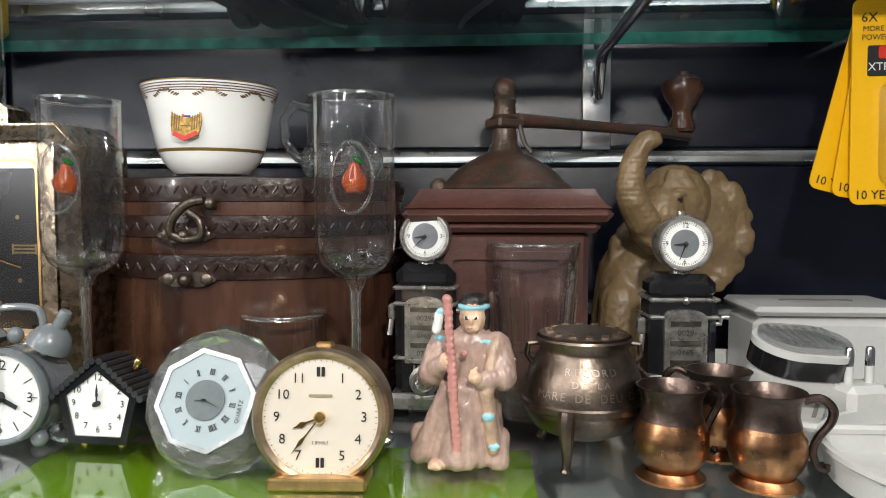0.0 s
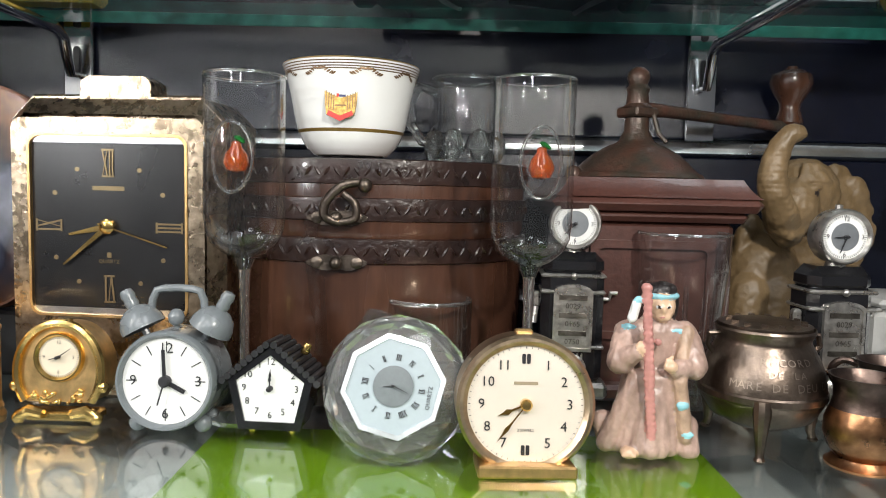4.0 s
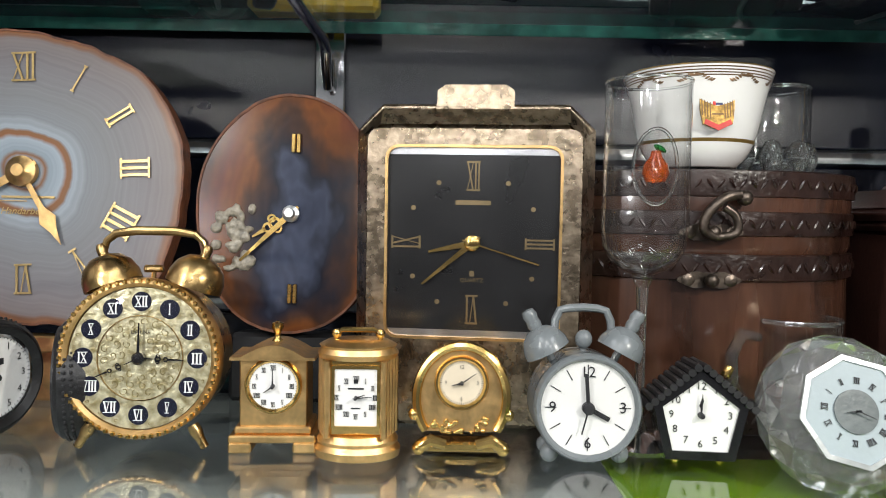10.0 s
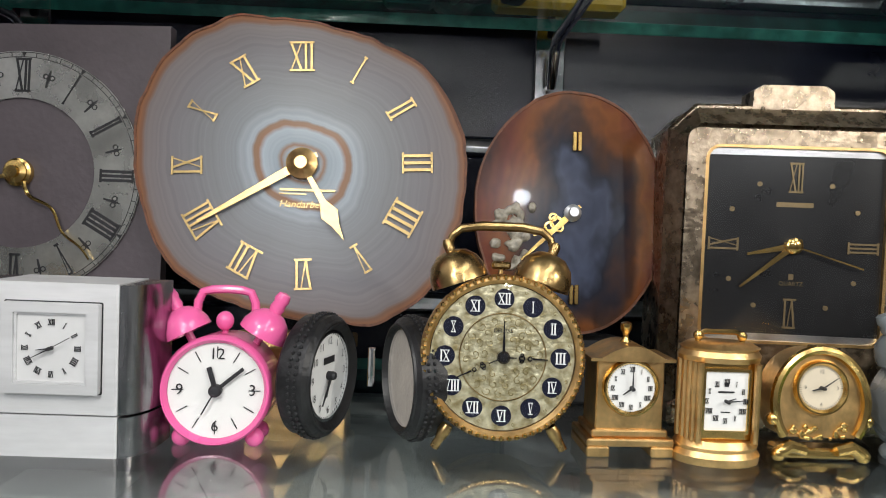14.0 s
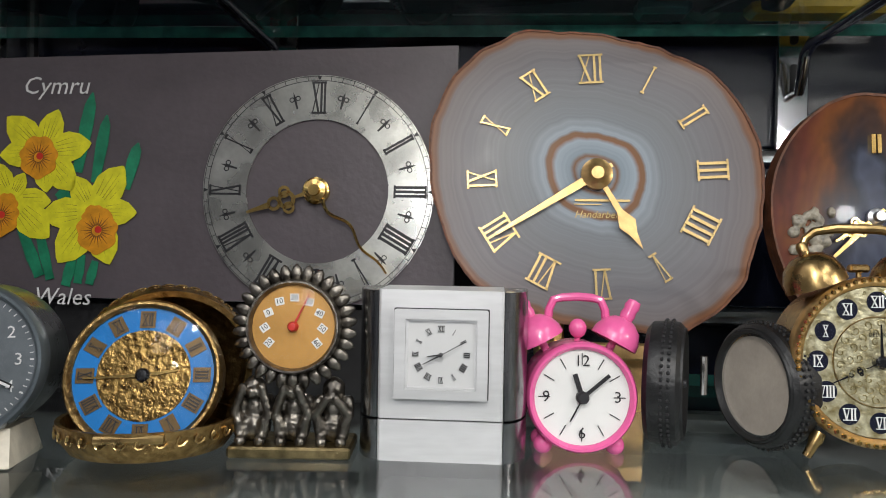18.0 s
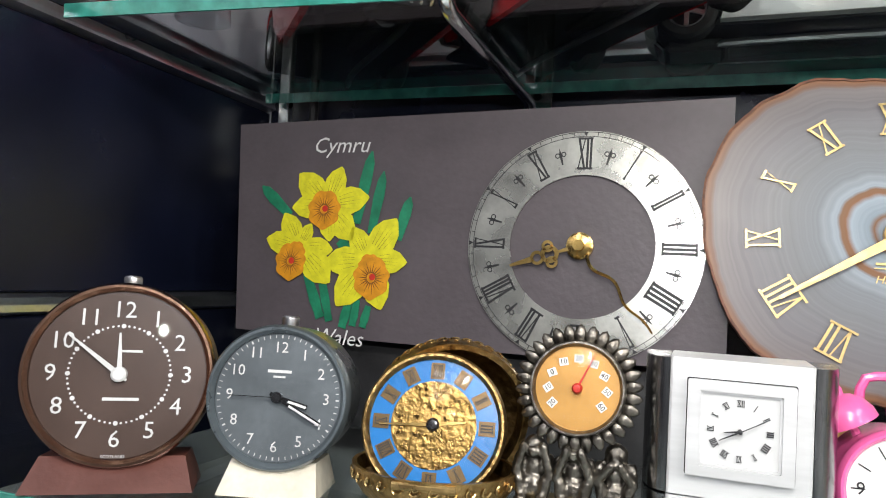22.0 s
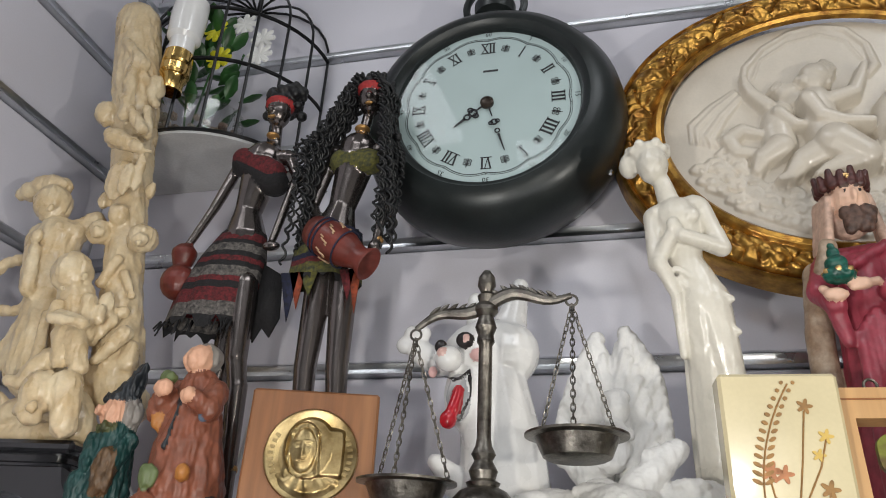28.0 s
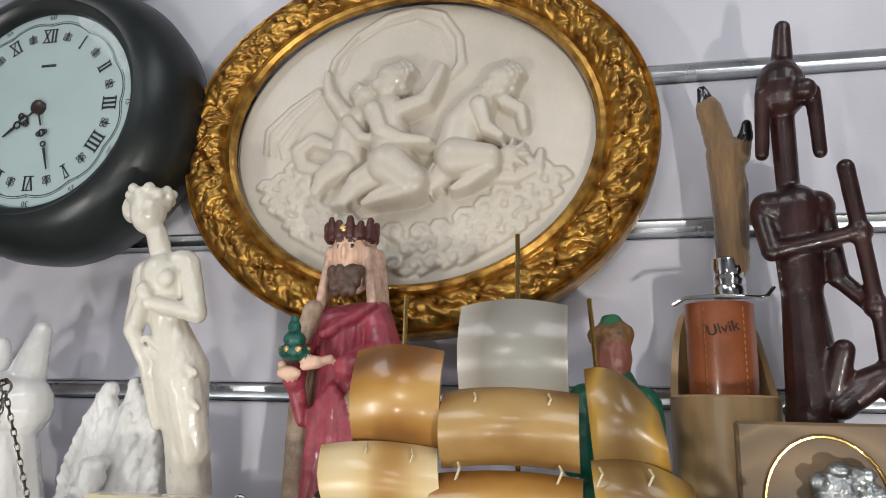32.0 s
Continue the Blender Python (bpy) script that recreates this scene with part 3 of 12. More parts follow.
glass_shelf(-0.85, 0.86, 0.245, 0.505, Z0, "thick clear glass shelf with a greenish edge")
ms = thing("glass_shelf", pose(0, 0, Z1), "clear glass shelf with a bright green edge", "shelf", kind="structure")
qm = [(-0.85, 0.318), (-0.45, 0.352), (0.86, 0.352), (0.86, 0.490), (-0.85, 0.490)]
part("pane", Geo().add([(x, y, z) for z in (0, -0.007) for x, y in qm], [(0, 1, 2, 3, 4), (9, 8, 7, 6, 5)]), SHELFGLASS, ms, angle=0)
for nm, a, b in (("front_edge", qm[0], qm[1]), ("front_edge", qm[1], qm[2])):
    part(nm, Geo().prism([(a[0], a[1] - 0.0012), (b[0], b[1] - 0.0012), b, a], -0.007, 0.0), GREENEDGE, ms, "ground green glass edge")
part("back_edge", Geo().box((0.005, 0.4906, -0.0035), (1.71, 0.0012, 0.007), 0.0004), GREENEDGE, ms)
us = thing("glass_shelf", pose(0, 0, Z2), "glass shelf with a dark edge strip", "shelf", kind="structure")
qf = [(-0.862, 0.405), (0.3, 0.285), (0.3, 0.505), (-0.862, 0.505)]
part("pane", Geo().add([(x, y, z) for z in (0, -0.007) for x, y in qf], [(0, 1, 2, 3), (7, 6, 5, 4)]), SHELFGLASS, us, angle=0)
part("front_edge", Geo().prism([(qf[0][0], qf[0][1] - 0.0016), (qf[1][0], qf[1][1] - 0.0016), qf[1], qf[0]], -0.008, 0.0004), BLACKMATT, us, "black edge strip")
single("under_shelf_board", Geo().box((0, 0, 0), (1.7, 0.34, 0.012), 0.001), mat("grey_shelf_board", (0.6, 0.6, 0.61), 0.35, 0, 0.15, 12, 0.05, rvar=0.05), pose(0.0, 0.345, Z0 - 0.03), "grey laminate board under the glass", "board", kind="structure")
single("green_sheet", Geo().box((0, 0, 0), (0.215, 0.115, 0.0008)), mat("green_acrylic", (0.25, 0.42, 0.01), 0.2, 0, 0.08, 15, 0.02, coat=0.4), pose(-0.087, 0.303, Z0 - 0.009), "bright green plastic sheet lying under the shelf glass", "plastic sheet")


def bracket(x, z, reach, label):
    """Chrome shelf bracket: slotted wall plate, pins and a bent rod that carries the glass."""
    b = thing("shelf_bracket", pose(x, WALL_Y - 0.002, z), label, "bracket", "shelf brackets")
    part("plate", Geo().box((0, -0.002, -0.012), (0.019, 0.003, 0.085), 0.0008), CHROME, b)
    for dz in (-0.012, 0.02):
        part("slot", Geo().prism(rrect(0.0045, 0.02, 0.0022), 0, 0.001, Matrix.Translation((0, -0.0036, dz)) @ FRONT), INK, b)
    pts = [(0, -0.004, -0.02), (0, -0.012, -0.021), (0, -0.016, -0.012), (0, -0.02, 0), (0, -0.03, 0.0045), (0, -reach + 0.02, 0.0045), (0, -reach + 0.006, 0.005), (0, -reach, 0.008), (0, -reach - 0.003, 0.014)]
    part("arm", Geo().tube(pts, [0.0025, 0.0028, 0.0032, 0.0035, 0.0036, 0.0036, 0.0036, 0.0036, 0.0034], 12), CHROME, b)
    return b


for x in (0.072, -0.337, -0.656, 0.45):
    bracket(x, Z1 - 0.0155, 0.185, "chrome shelf bracket on the back wall")
for x in (-0.618, -0.1, 0.4):
    bracket(x, Z2 - 0.0155, 0.19, "chrome shelf bracket on the back wall")

# ---- lower shelf: clocks ----
def drum(r, depth, lip=0.0015):
    """Round case lying along y, face at y = 0, body behind."""
    return [(r - lip, 0.0), (r, -lip), (r, -depth + 0.002), (r - 0.003, -depth), (0, -depth)]


def rim(r, w, h=0.002):
    return [(r - w, -0.001), (r - w, h * 0.4), (r - w * 0.6, h), (r - w * 0.3, h), (r, h * 0.3), (r, -0.004)]


def twin_bell(m, r, paint, label, angles, bell_tilt=28):
    """Small round alarm clock with two bells, hammer, handle and ball feet; face centre at the origin."""
    c = thing("twin_bell_alarm_clock", m, label, "alarm clock", "twin bell alarm clocks")
    F = FRONT
    part("case", Geo().lathe(drum(r, 0.024), 48, F), paint, c)
    part("bezel", Geo().lathe(rim(r, 0.0028, 0.0025), 48, F), paint, c)
    make_dial(c, F, r - 0.0025, PAPER, INK, ["12", "", "", "3", "", "", "6", "", "", "9", "", ""], 0.74, 0.23, ticks=12, tick=(0.66, 0.9, 0.02),
              hands=[("hour_hand", angles[0], 0.5, 0.1, "baton"), ("minute_hand", angles[1], 0.72, 0.075, "baton"), ("alarm_hand", angles[2], 0.55, 0.03, "baton")], hub=0.13, hand_mat=INK)
    part("crystal", Geo().lathe([(r - 0.003, 0.0024), (0, 0.0034)], 32, F), COVER, c)
    for s in (-1, 1):
        tilt = Matrix.Rotation(radians(s * bell_tilt), 4, "Y")
        base = Matrix.Translation((s * r * 0.62, 0.011, r * 0.86)) @ tilt
        part("bell_post", Geo().lathe([(0.0016, -0.002), (0.0016, 0.008)], 10, base), paint, c)
        b = part("bell", Geo().lathe([(0.0088, 0.0025), (0.0094, 0.0025), (0.0092, 0.0055), (0.0075, 0.0095), (0.0045, 0.012), (0.0022, 0.0128), (0, 0.013)], 28, base), paint, c)
        part("bell_knob", Geo().lathe([(0.0026, 0.0125), (0.003, 0.0145), (0.0026, 0.0165), (0.0031, 0.018), (0.0024, 0.0205), (0, 0.0212)], 14, base), paint, b)
        part("ball_foot", Geo().ball((s * r * 0.66, 0.006, -r * 0.9), 0.0037, 14), paint, c)
        part("ball_foot", Geo().ball((s * r * 0.66, 0.019, -r * 0.9), 0.0034, 12), paint, c)
    part("hammer", Geo().ball((0, 0.010, r + 0.0045), (0.0035, 0.0033, 0.0038), 14).tube([(0, 0.011, r - 0.002), (0, 0.011, r + 0.003)], 0.0012, 8), paint, c)
    h, w = r * 1.78, r * 0.56
    part("handle", Geo().tube([(-w, 0.012, r * 1.2), (-w * 0.95, 0.012, h * 0.88), (-w * 0.8, 0.012, h * 0.985), (-w * 0.5, 0.012, h * 1.01), (0, 0.012, h * 1.02), (w * 0.5, 0.012, h * 1.01), (w * 0.8, 0.012, h * 0.985), (w * 0.95, 0.012, h * 0.88), (w, 0.012, r * 1.2)], 0.0017, 10), paint, c)
    return c


twin_bell(pose(-0.2065, 0.328, 1.2185, -4, 0, 0), 0.0208, GREYPAINT, "small grey twin bell alarm clock with a white dial", (118, 356, 195))
twin_bell(pose(-0.4850, 0.329, 1.2183, -4, 0, 3), 0.0205, PINKPAINT, "small bright pink twin bell alarm clock with a white dial", (342, 50, 208))

# round brass alarm clock on a plinth
c = thing("brass_alarm_clock", pose(-0.0612, 0.2985, 1.2215, -7, 0, 2), "round brass alarm clock with a cream dial on a gilt plinth", "alarm clock")
ROSEGOLD = mat("pale_rose_gold", (0.66, 0.5, 0.34), 0.32, 1, 0.15, 120, 0.2)
part("case", Geo().lathe(drum(0.0258, 0.02), 64, FRONT), ROSEGOLD, c)
part("bezel", Geo().lathe(rim(0.0258, 0.004, 0.0022), 64, FRONT), ROSEGOLD, c)
d = make_dial(c, FRONT, 0.0222, mat("pale_rose_dial", (0.78, 0.70, 0.60), 0.38, 0.15, 0.04, 40, 0.02), INK, ["", "1", "2", "3", "4", "5", "", "7", "8", "9", "10", "11"], 0.74, 0.165, ticks=60, tick=(0.93, 0.96, 0.006), dots=False,
              hands=[("hour_hand", 248, 0.5, 0.08, "spade"), ("minute_hand", 218, 0.78, 0.06, "spade")], hand_mat=mat("gilt_dark_hand", (0.25, 0.15, 0.04), 0.35, 1), hub=0.1, hub_mat=GOLD)
for s in (1, -1):
    for dx in (-0.0009, 0.0009):
        part("hour_mark", Geo().prism(rrect(0.0013, 0.0036, 0.0003, 2, dx, s * 0.0168), 0.0001, 0.0004, FRONT), INK, d, angle=0)
part("lettering", letters("2 JEWELS", 0.0011, FRONT @ Matrix.Translation((0, -0.0095, 0.0002))), INK, d, angle=0)
part("maker_bar", Geo().prism(rrect(0.009, 0.0011, 0.0003, 2, 0, 0.0078), 0.0001, 0.0003, FRONT), mat("faded_print", (0.35, 0.28, 0.18), 0.5), d, angle=0)
part("crystal", Geo().lathe([(0.0222, 0.0018), (0.012, 0.0032), (0, 0.0036)], 40, FRONT), COVER, c)
part("top_button", Geo().box((0, 0.008, 0.0262), (0.0065, 0.006, 0.0022), 0.0006), GOLD2, c)
p = part("plinth", Geo().box((0, 0.004, -0.0232), (0.036, 0.024, 0.0045), 0.0007), GOLD2, c)

# faceted crystal clock, leaning back
c = thing("crystal_clock", pose(-0.1115, 0.3155, 1.2222, -20, 14, -6), "faceted round crystal desk clock with a frosted octagonal ring", "desk clock")
N, R = 12, 0.0308
rings = [(0.0205, 0.0), (0.0262, -0.0028), (0.0296, -0.0085), (R, -0.013), (0.0296, -0.0175), (0.022, -0.024), (0.0, -0.0245)]
g = Geo()
vs, fs = [], []
for k, (r, z) in enumerate(rings[:-1]):
    off = 0.5 * (k % 2)
    vs += [(r * math.cos(2 * math.pi * (i + off) / N), r * math.sin(2 * math.pi * (i + off) / N), z) for i in range(N)]
for k in range(len(rings) - 2):
    a, b = k * N, (k + 1) * N
    for i in range(N):
        j = (i + 1) % N
        if k % 2 == 0:
            fs += [(a + i, b + i, a + j), (a + j, b + i, b + j)]
        else:
            fs += [(a + i, b + i, b + j), (a + i, b + j, a + j)]
fs += [tuple(range(N)), tuple(range((len(rings) - 2) * N, (len(rings) - 1) * N))[::-1]]
part("crystal_body", g.add(vs, fs, FRONT), CLEARCRYSTAL, c, angle=0)
oct_ = lambda r: [(r * math.cos(math.pi / 8 + math.pi / 4 * i), r * math.sin(math.pi / 8 + math.pi / 4 * i)) for i in range(8)]
FROST = mat("frosted_ring", (0.36, 0.43, 0.46), 0.5, 0, 0.05, 40, 0.1)
part("frosted_ring", Geo().ring(oct_(0.0210), oct_(0.0190), 0.0004, 0.0014, FRONT), mat("mirror_bevel", (0.7, 0.74, 0.75), 0.25, 0.5), c)
d = make_dial(c, FRONT @ Matrix.Translation((0, 0, 0.0006)), 0.0190, FROST, INK, ROMAN4, 0.6, 0.115, roman=True, radial="out", outline=oct_(0.0190), hub=0, rot=-96)
part("lettering", letters("QUARTZ", 0.0016, FRONT @ Matrix.Translation((0.0148, -0.0005, 0.0009)) @ Matrix.Rotation(radians(96), 4, "Z")), INK, d, angle=0)
make_dial(c, FRONT @ Matrix.Translation((0, 0, 0.0014)), 0.0080, mat("dark_teal_dial", (0.13, 0.155, 0.16), 0.3), PAPER, None, hands=[("hour_hand", 250, 0.5, 0.06, "taper"), ("minute_hand", 100, 0.8, 0.05, "taper")], hub=0.05, hand_mat=INK)

# black bird-house clock
c = thing("house_clock", pose(-0.1632, 0.3285, 1.2165, -3, 0, -4), "small black house-shaped clock with a white pentagon dial", "mantel clock")
pent = lambda s, dz=0.0: [(0, 0.0165 * s + dz), (0.0172 * s, 0.0035 * s + dz), (0.0125 * s, -0.0165 * s + dz), (-0.0125 * s, -0.0165 * s + dz), (-0.0172 * s, 0.0035 * s + dz)]
part("house_body", Geo().prism(pent(1.0), -0.016, 0.0, FRONT), BLACK, c)
part("front_frame", Geo().ring(pent(1.04), pent(0.84), -0.001, 0.0016, FRONT), BLACK, c)
make_dial(c, FRONT @ Matrix.Translation((0, 0, 0.0006)), 0.0142, PAPER, INK, ARABIC, 0.78, 0.2, outline=pent(0.85), hands=[("hour_hand", 358, 0.4, 0.08, "spade"), ("minute_hand", 2, 0.6, 0.06, "spade")], hub=0.08)
g = Geo()
for s in (-1, 1):
    for k in range(9):
        f = (k + 0.5) / 9
        x, z = s * (0.0005 + 0.0205 * f), 0.0192 - 0.0172 * f
        part("roof_rib", Geo().tube([(x, -0.003, z), (x, 0.018, z)], 0.00155, 8), BLACKMATT, c)
for s in (-1, 1):
    part("ball_foot", Geo().ball((s * 0.0085, 0.003, -0.018), 0.0017, 10), GOLD, c)
part("chimney_button", Geo().lathe([(0.0016, 0), (0.0019, 0.0006), (0.0019, 0.004), (0.0014, 0.0048), (0, 0.0048)], 12, Matrix.Translation((0.0115, 0.008, 0.0135)) @ Matrix.Rotation(radians(25), 4, "Y")), GOLD, c)

# big twin bell brass clock
c = thing("brass_twin_bell_clock", pose(-0.3790, 0.3295, 1.2343, -5, 0, 2), "ornate brass twin bell alarm clock with black enamel numeral plaques", "alarm clock", "twin bell alarm clocks")
part("case", Geo().lathe(drum(0.0292, 0.026), 56, FRONT), BRASS, c)
part("bezel", Geo().lathe(rim(0.031, 0.0035, 0.0022), 64, FRONT), GOLD2, c)
for i in range(64):
    x, y = around(i * 360 / 64, 0.0298)
    part("bead", Geo().ball((x, -0.0022, y), 0.0011, 6), GOLD, c)
d = make_dial(c, FRONT, 0.0272, mat("engraved_gilt_dial", (0.78, 0.74, 0.52), 0.34, 0.6, 0.35, 260, 0.9, 420, col2=(0.3, 0.24, 0.1)), PAPER, ROMAN4, 0.8, 0.15, roman=True, radial=False,
              hands=[("hour_hand", 92, 0.62, 0.1, "lace"), ("minute_hand", 246, 0.72, 0.09, "lace"), ("alarm_hand", 0, 0.5, 0.04, "taper")], hub=0.09, hand_mat=BLACK)
for i in range(12):
    part("numeral_plaque", Geo().prism(circle(0.0038, 24, *around(30 * i, 0.8 * 0.0272)), -0.0002, 0.0002, FRONT), mat("blue_black_enamel", (0.012, 0.014, 0.03), 0.2, coat=0.6), d)
part("inner_ring", Geo().ring(circle(0.0165), circle(0.0161), 0, 0.0003, FRONT), BRASS, d)
part("lettering", letters("DELUXE", 0.0014, FRONT @ Matrix.Translation((0, 0.0098, 0.0003))), INK, d, angle=0)
g = Geo()
for r_, n_c, w in ((0.0138, 18, 0.0019), (0.0105, 14, 0.0019), (0.0072, 10, 0.0018), (0.0255, 24, 0.0008)):
    for i in range(n_c):
        a = i * 360 / n_c + r_ * 9000
        x, y = around(a, r_)
        sp = [(x + w * (1 - t / 9) * math.cos(t * 0.8 + a), y + w * (1 - t / 9) * math.sin(t * 0.8 + a), 0.0002) for t in range(8)]
        g.tube([FRONT @ Vector(q) for q in sp], 0.00017, 4)
part("scrollwork", g, mat("dark_engraving", (0.34, 0.28, 0.12), 0.4, 0.6), d)
part("crystal", Geo().lathe([(0.0275, 0.002), (0.015, 0.004), (0, 0.0046)], 40, FRONT), COVER, c)
for s in (-1, 1):
    base = Matrix.Translation((s * 0.0158, 0.012, 0.0275)) @ Matrix.Rotation(radians(s * 20), 4, "Y")
    b = part("bell", Geo().lathe([(0.0108, 0.0), (0.0114, 0.0), (0.0112, 0.004), (0.0095, 0.0085), (0.006, 0.0118), (0.0025, 0.0128), (0, 0.013)], 32, base), BRASS, c)
    part("bell_nut", Geo().lathe([(0.002, 0.0125), (0.0022, 0.016), (0.0014, 0.0175), (0, 0.0178)], 12, base), BRASS, b)
    part("foot", Geo().lathe([(0.0022, 0), (0.0026, -0.003), (0.0018, -0.006), (0.0017, -0.010), (0, -0.0105)], 12, Matrix.Translation((s * 0.0195, 0.004, -0.0262)) @ Matrix.Rotation(radians(-s * 30), 4, "Y")), BRASS, c)
part("hammer", Geo().box((0, 0.012, 0.0345), (0.0075, 0.004, 0.003), 0.0008).tube([(0, 0.012, 0.028), (0, 0.012, 0.034)], 0.001, 8), BRASS, c)
part("handle", Geo().tube([(-0.021, 0.013, 0.040), (-0.0195, 0.013, 0.0455), (-0.016, 0.013, 0.0485), (-0.008, 0.013, 0.0498), (0.008, 0.013, 0.0498), (0.016, 0.013, 0.0485), (0.0195, 0.013, 0.0455), (0.021, 0.013, 0.040)], [0.0014, 0.0015, 0.0017, 0.0019, 0.0019, 0.0017, 0.0015, 0.0014], 10), BRASS, c)

# three small gilt clocks
c = thing("miniature_mantel_clock", pose(-0.3288, 0.3345, Z0, 0, 0, 3), "miniature gilt mantel clock with an arched top and ball finial", "miniature clock", "miniature gilt clocks")
part("plinth", Geo().box((0, 0.009, 0.0055), (0.034, 0.024, 0.003), 0.0006).box((-0.0125, 0.009, 0.002), (0.009, 0.024, 0.004), 0.0006).box((0.0125, 0.009, 0.002), (0.009, 0.024, 0.004), 0.0006).box((0, 0.009, 0.0085), (0.03, 0.02, 0.003), 0.0006), GOLD2, c)
part("body", Geo().box((0, 0.009, 0.023), (0.0265, 0.017, 0.027), 0.0005), GOLD2, c)
arch = [(-0.0165, 0.0), (-0.0165, 0.0012)] + [(-0.0125 + 0.025 * k / 12, 0.0012 + 0.0048 * math.sin(math.pi * k / 12)) for k in range(13)] + [(0.0165, 0.0012), (0.0165, 0.0)]
part("arched_top", Geo().prism(arch, -0.02, 0.002, Matrix.Translation((0, 0, 0.0365)) @ FRONT), GOLD2, c)
part("finial", Geo().lathe([(0.0022, 0), (0.0012, 0.0015), (0.0012, 0.003), (0.0024, 0.0052), (0.0022, 0.0072), (0, 0.0082)], 14, Matrix.Translation((0, 0.009, 0.0425))), GOLD, c)
m = Matrix.Translation((0, 0.0002, 0.0262)) @ FRONT
part("bezel", Geo().lathe(rim(0.0112, 0.002, 0.0018), 40, m), GOLD, c)
make_dial(c, m @ Matrix.Translation((0, 0, 0.0006)), 0.0096, PAPER, INK, ROMAN, 0.76, 0.18, roman=True, ticks=60, tick=(0.92, 0.97, 0.008), hands=[("hour_hand", 235, 0.45, 0.07, "taper"), ("minute_hand", 0, 0.7, 0.06, "taper")], hub=0.08)

c = thing("miniature_carriage_clock", pose(-0.2955, 0.3345, Z0, 0, 0, 1), "miniature gilt oval carriage clock with a white rectangular dial", "miniature clock", "miniature gilt clocks")
part("base", Geo().lathe([(0, 0), (0.0165, 0), (0.017, 0.003), (0.0155, 0.005), (0.016, 0.0065), (0.0145, 0.009), (0, 0.009)], 40, None, 1, 0.72), GOLD2, c)
g = Geo()
for s in (-1, 1):
    for k in range(5):
        a = radians(90 - s * (52 + 13 * k))
        part("column", Geo().tube([(s * 0.0108 + s * 0.0009 * k, -0.0098 + 0.0027 * k, 0.009), (s * 0.0108 + s * 0.0009 * k, -0.0098 + 0.0027 * k, 0.0385)], 0.0013, 8), GOLD2, c)
part("case", Geo().box((0, 0.001, 0.0238), (0.022, 0.0165, 0.0296), 0.0006), GOLD, c)
part("top", Geo().lathe([(0, 0.0385), (0.0152, 0.0385), (0.0158, 0.0405), (0.0145, 0.0425), (0.0152, 0.0435), (0.012, 0.0452), (0, 0.0455)], 40, None, 1, 0.72), GOLD2, c)
part("handle", Geo().tube([(-0.0085, 0, 0.045), (-0.009, 0, 0.0475), (-0.006, 0, 0.049), (0.006, 0, 0.049), (0.009, 0, 0.0475), (0.0085, 0, 0.045)], 0.0011, 8).ball((-0.0085, 0, 0.0475), 0.002, 10).ball((0.0085, 0, 0.0475), 0.002, 10), GOLD, c)
m = Matrix.Translation((0, -0.0078, 0.0242)) @ FRONT
part("bezel", Geo().ring(rrect(0.0185, 0.0245, 0.0008, 2), rrect(0.0162, 0.0222, 0.0005, 2), -0.0005, 0.0008, m), GOLD, c)
d = make_dial(c, m, 0.0105, PAPER, INK, ROMAN, 0.7, 0.17, roman=True, outline=rrect(0.0164, 0.0224, 0.0004, 2), hands=[("hour_hand", 70, 0.35, 0.05, "taper"), ("minute_hand", 84, 0.6, 0.04, "taper")], hub=0.06)
part("maker_bars", Geo().box((0, 0.0062, 0.0002), (0.0016, 0.0016, 0.0002), 0, m).box((0, 0.0034, 0.0002), (0.006, 0.0006, 0.0002), 0, m).box((0, -0.0042, 0.0002), (0.0035, 0.0004, 0.0002), 0, m), INK, d, angle=0)

c = thing("miniature_arch_clock", pose(-0.2548, 0.334, Z0, -4, 0, 0), "miniature gilt arch-shaped clock with embossed flowers", "miniature clock", "miniature gilt clocks")
m = Matrix.Translation((0, 0, 0.0225)) @ FRONT
tub = [(0.0178 * math.sin(radians(a)) * (1 if a < 0 else 1), 0.0205 * math.cos(radians(a))) for a in range(-130, 131, 10)]
part("body", Geo().prism(tub[::-1], -0.015, 0.0, m), GOLD2, c)
part("side_scroll", Geo().tube([(0.0178 * math.sin(radians(a)) , -0.0005, 0.0225 + 0.0205 * math.cos(radians(a))) for a in range(-128, 129, 8)], 0.0019, 8), GOLD, c)
for s in (-1, 1):
    part("foot", Geo().tube([(s * 0.006, -0.001, 0.0045), (s * 0.012, -0.001, 0.006), (s * 0.016, -0.001, 0.0035), (s * 0.0175, -0.001, 0.0022)], [0.0022, 0.0026, 0.0028, 0.002], 10).ball((s * 0.0165, -0.001, 0.0028), 0.0028, 10).ball((s * 0.0185, 0, 0.016), 0.0026, 10), GOLD, c)
part("base_bar", Geo().box((0, 0.006, 0.003), (0.03, 0.012, 0.004), 0.001), GOLD, c)
mb = Matrix.Translation((0, 0, 0.0285)) @ FRONT
part("bezel", Geo().lathe(rim(0.0108, 0.0022, 0.002), 40, mb), GOLD, c)
make_dial(c, mb @ Matrix.Translation((0, 0, 0.0005)), 0.009, CREAM, INK, ["12"] + [""] * 2 + ["3"] + [""] * 2 + ["6"] + [""] * 2 + ["9"] + [""] * 2, 0.7, 0.16, ticks=60, tick=(0.86, 0.95, 0.012), hands=[("hour_hand", 255, 0.45, 0.07, "taper"), ("minute_hand", 55, 0.75, 0.05, "taper")], hub=0.08)
emb = []
rnd = random.Random(4)
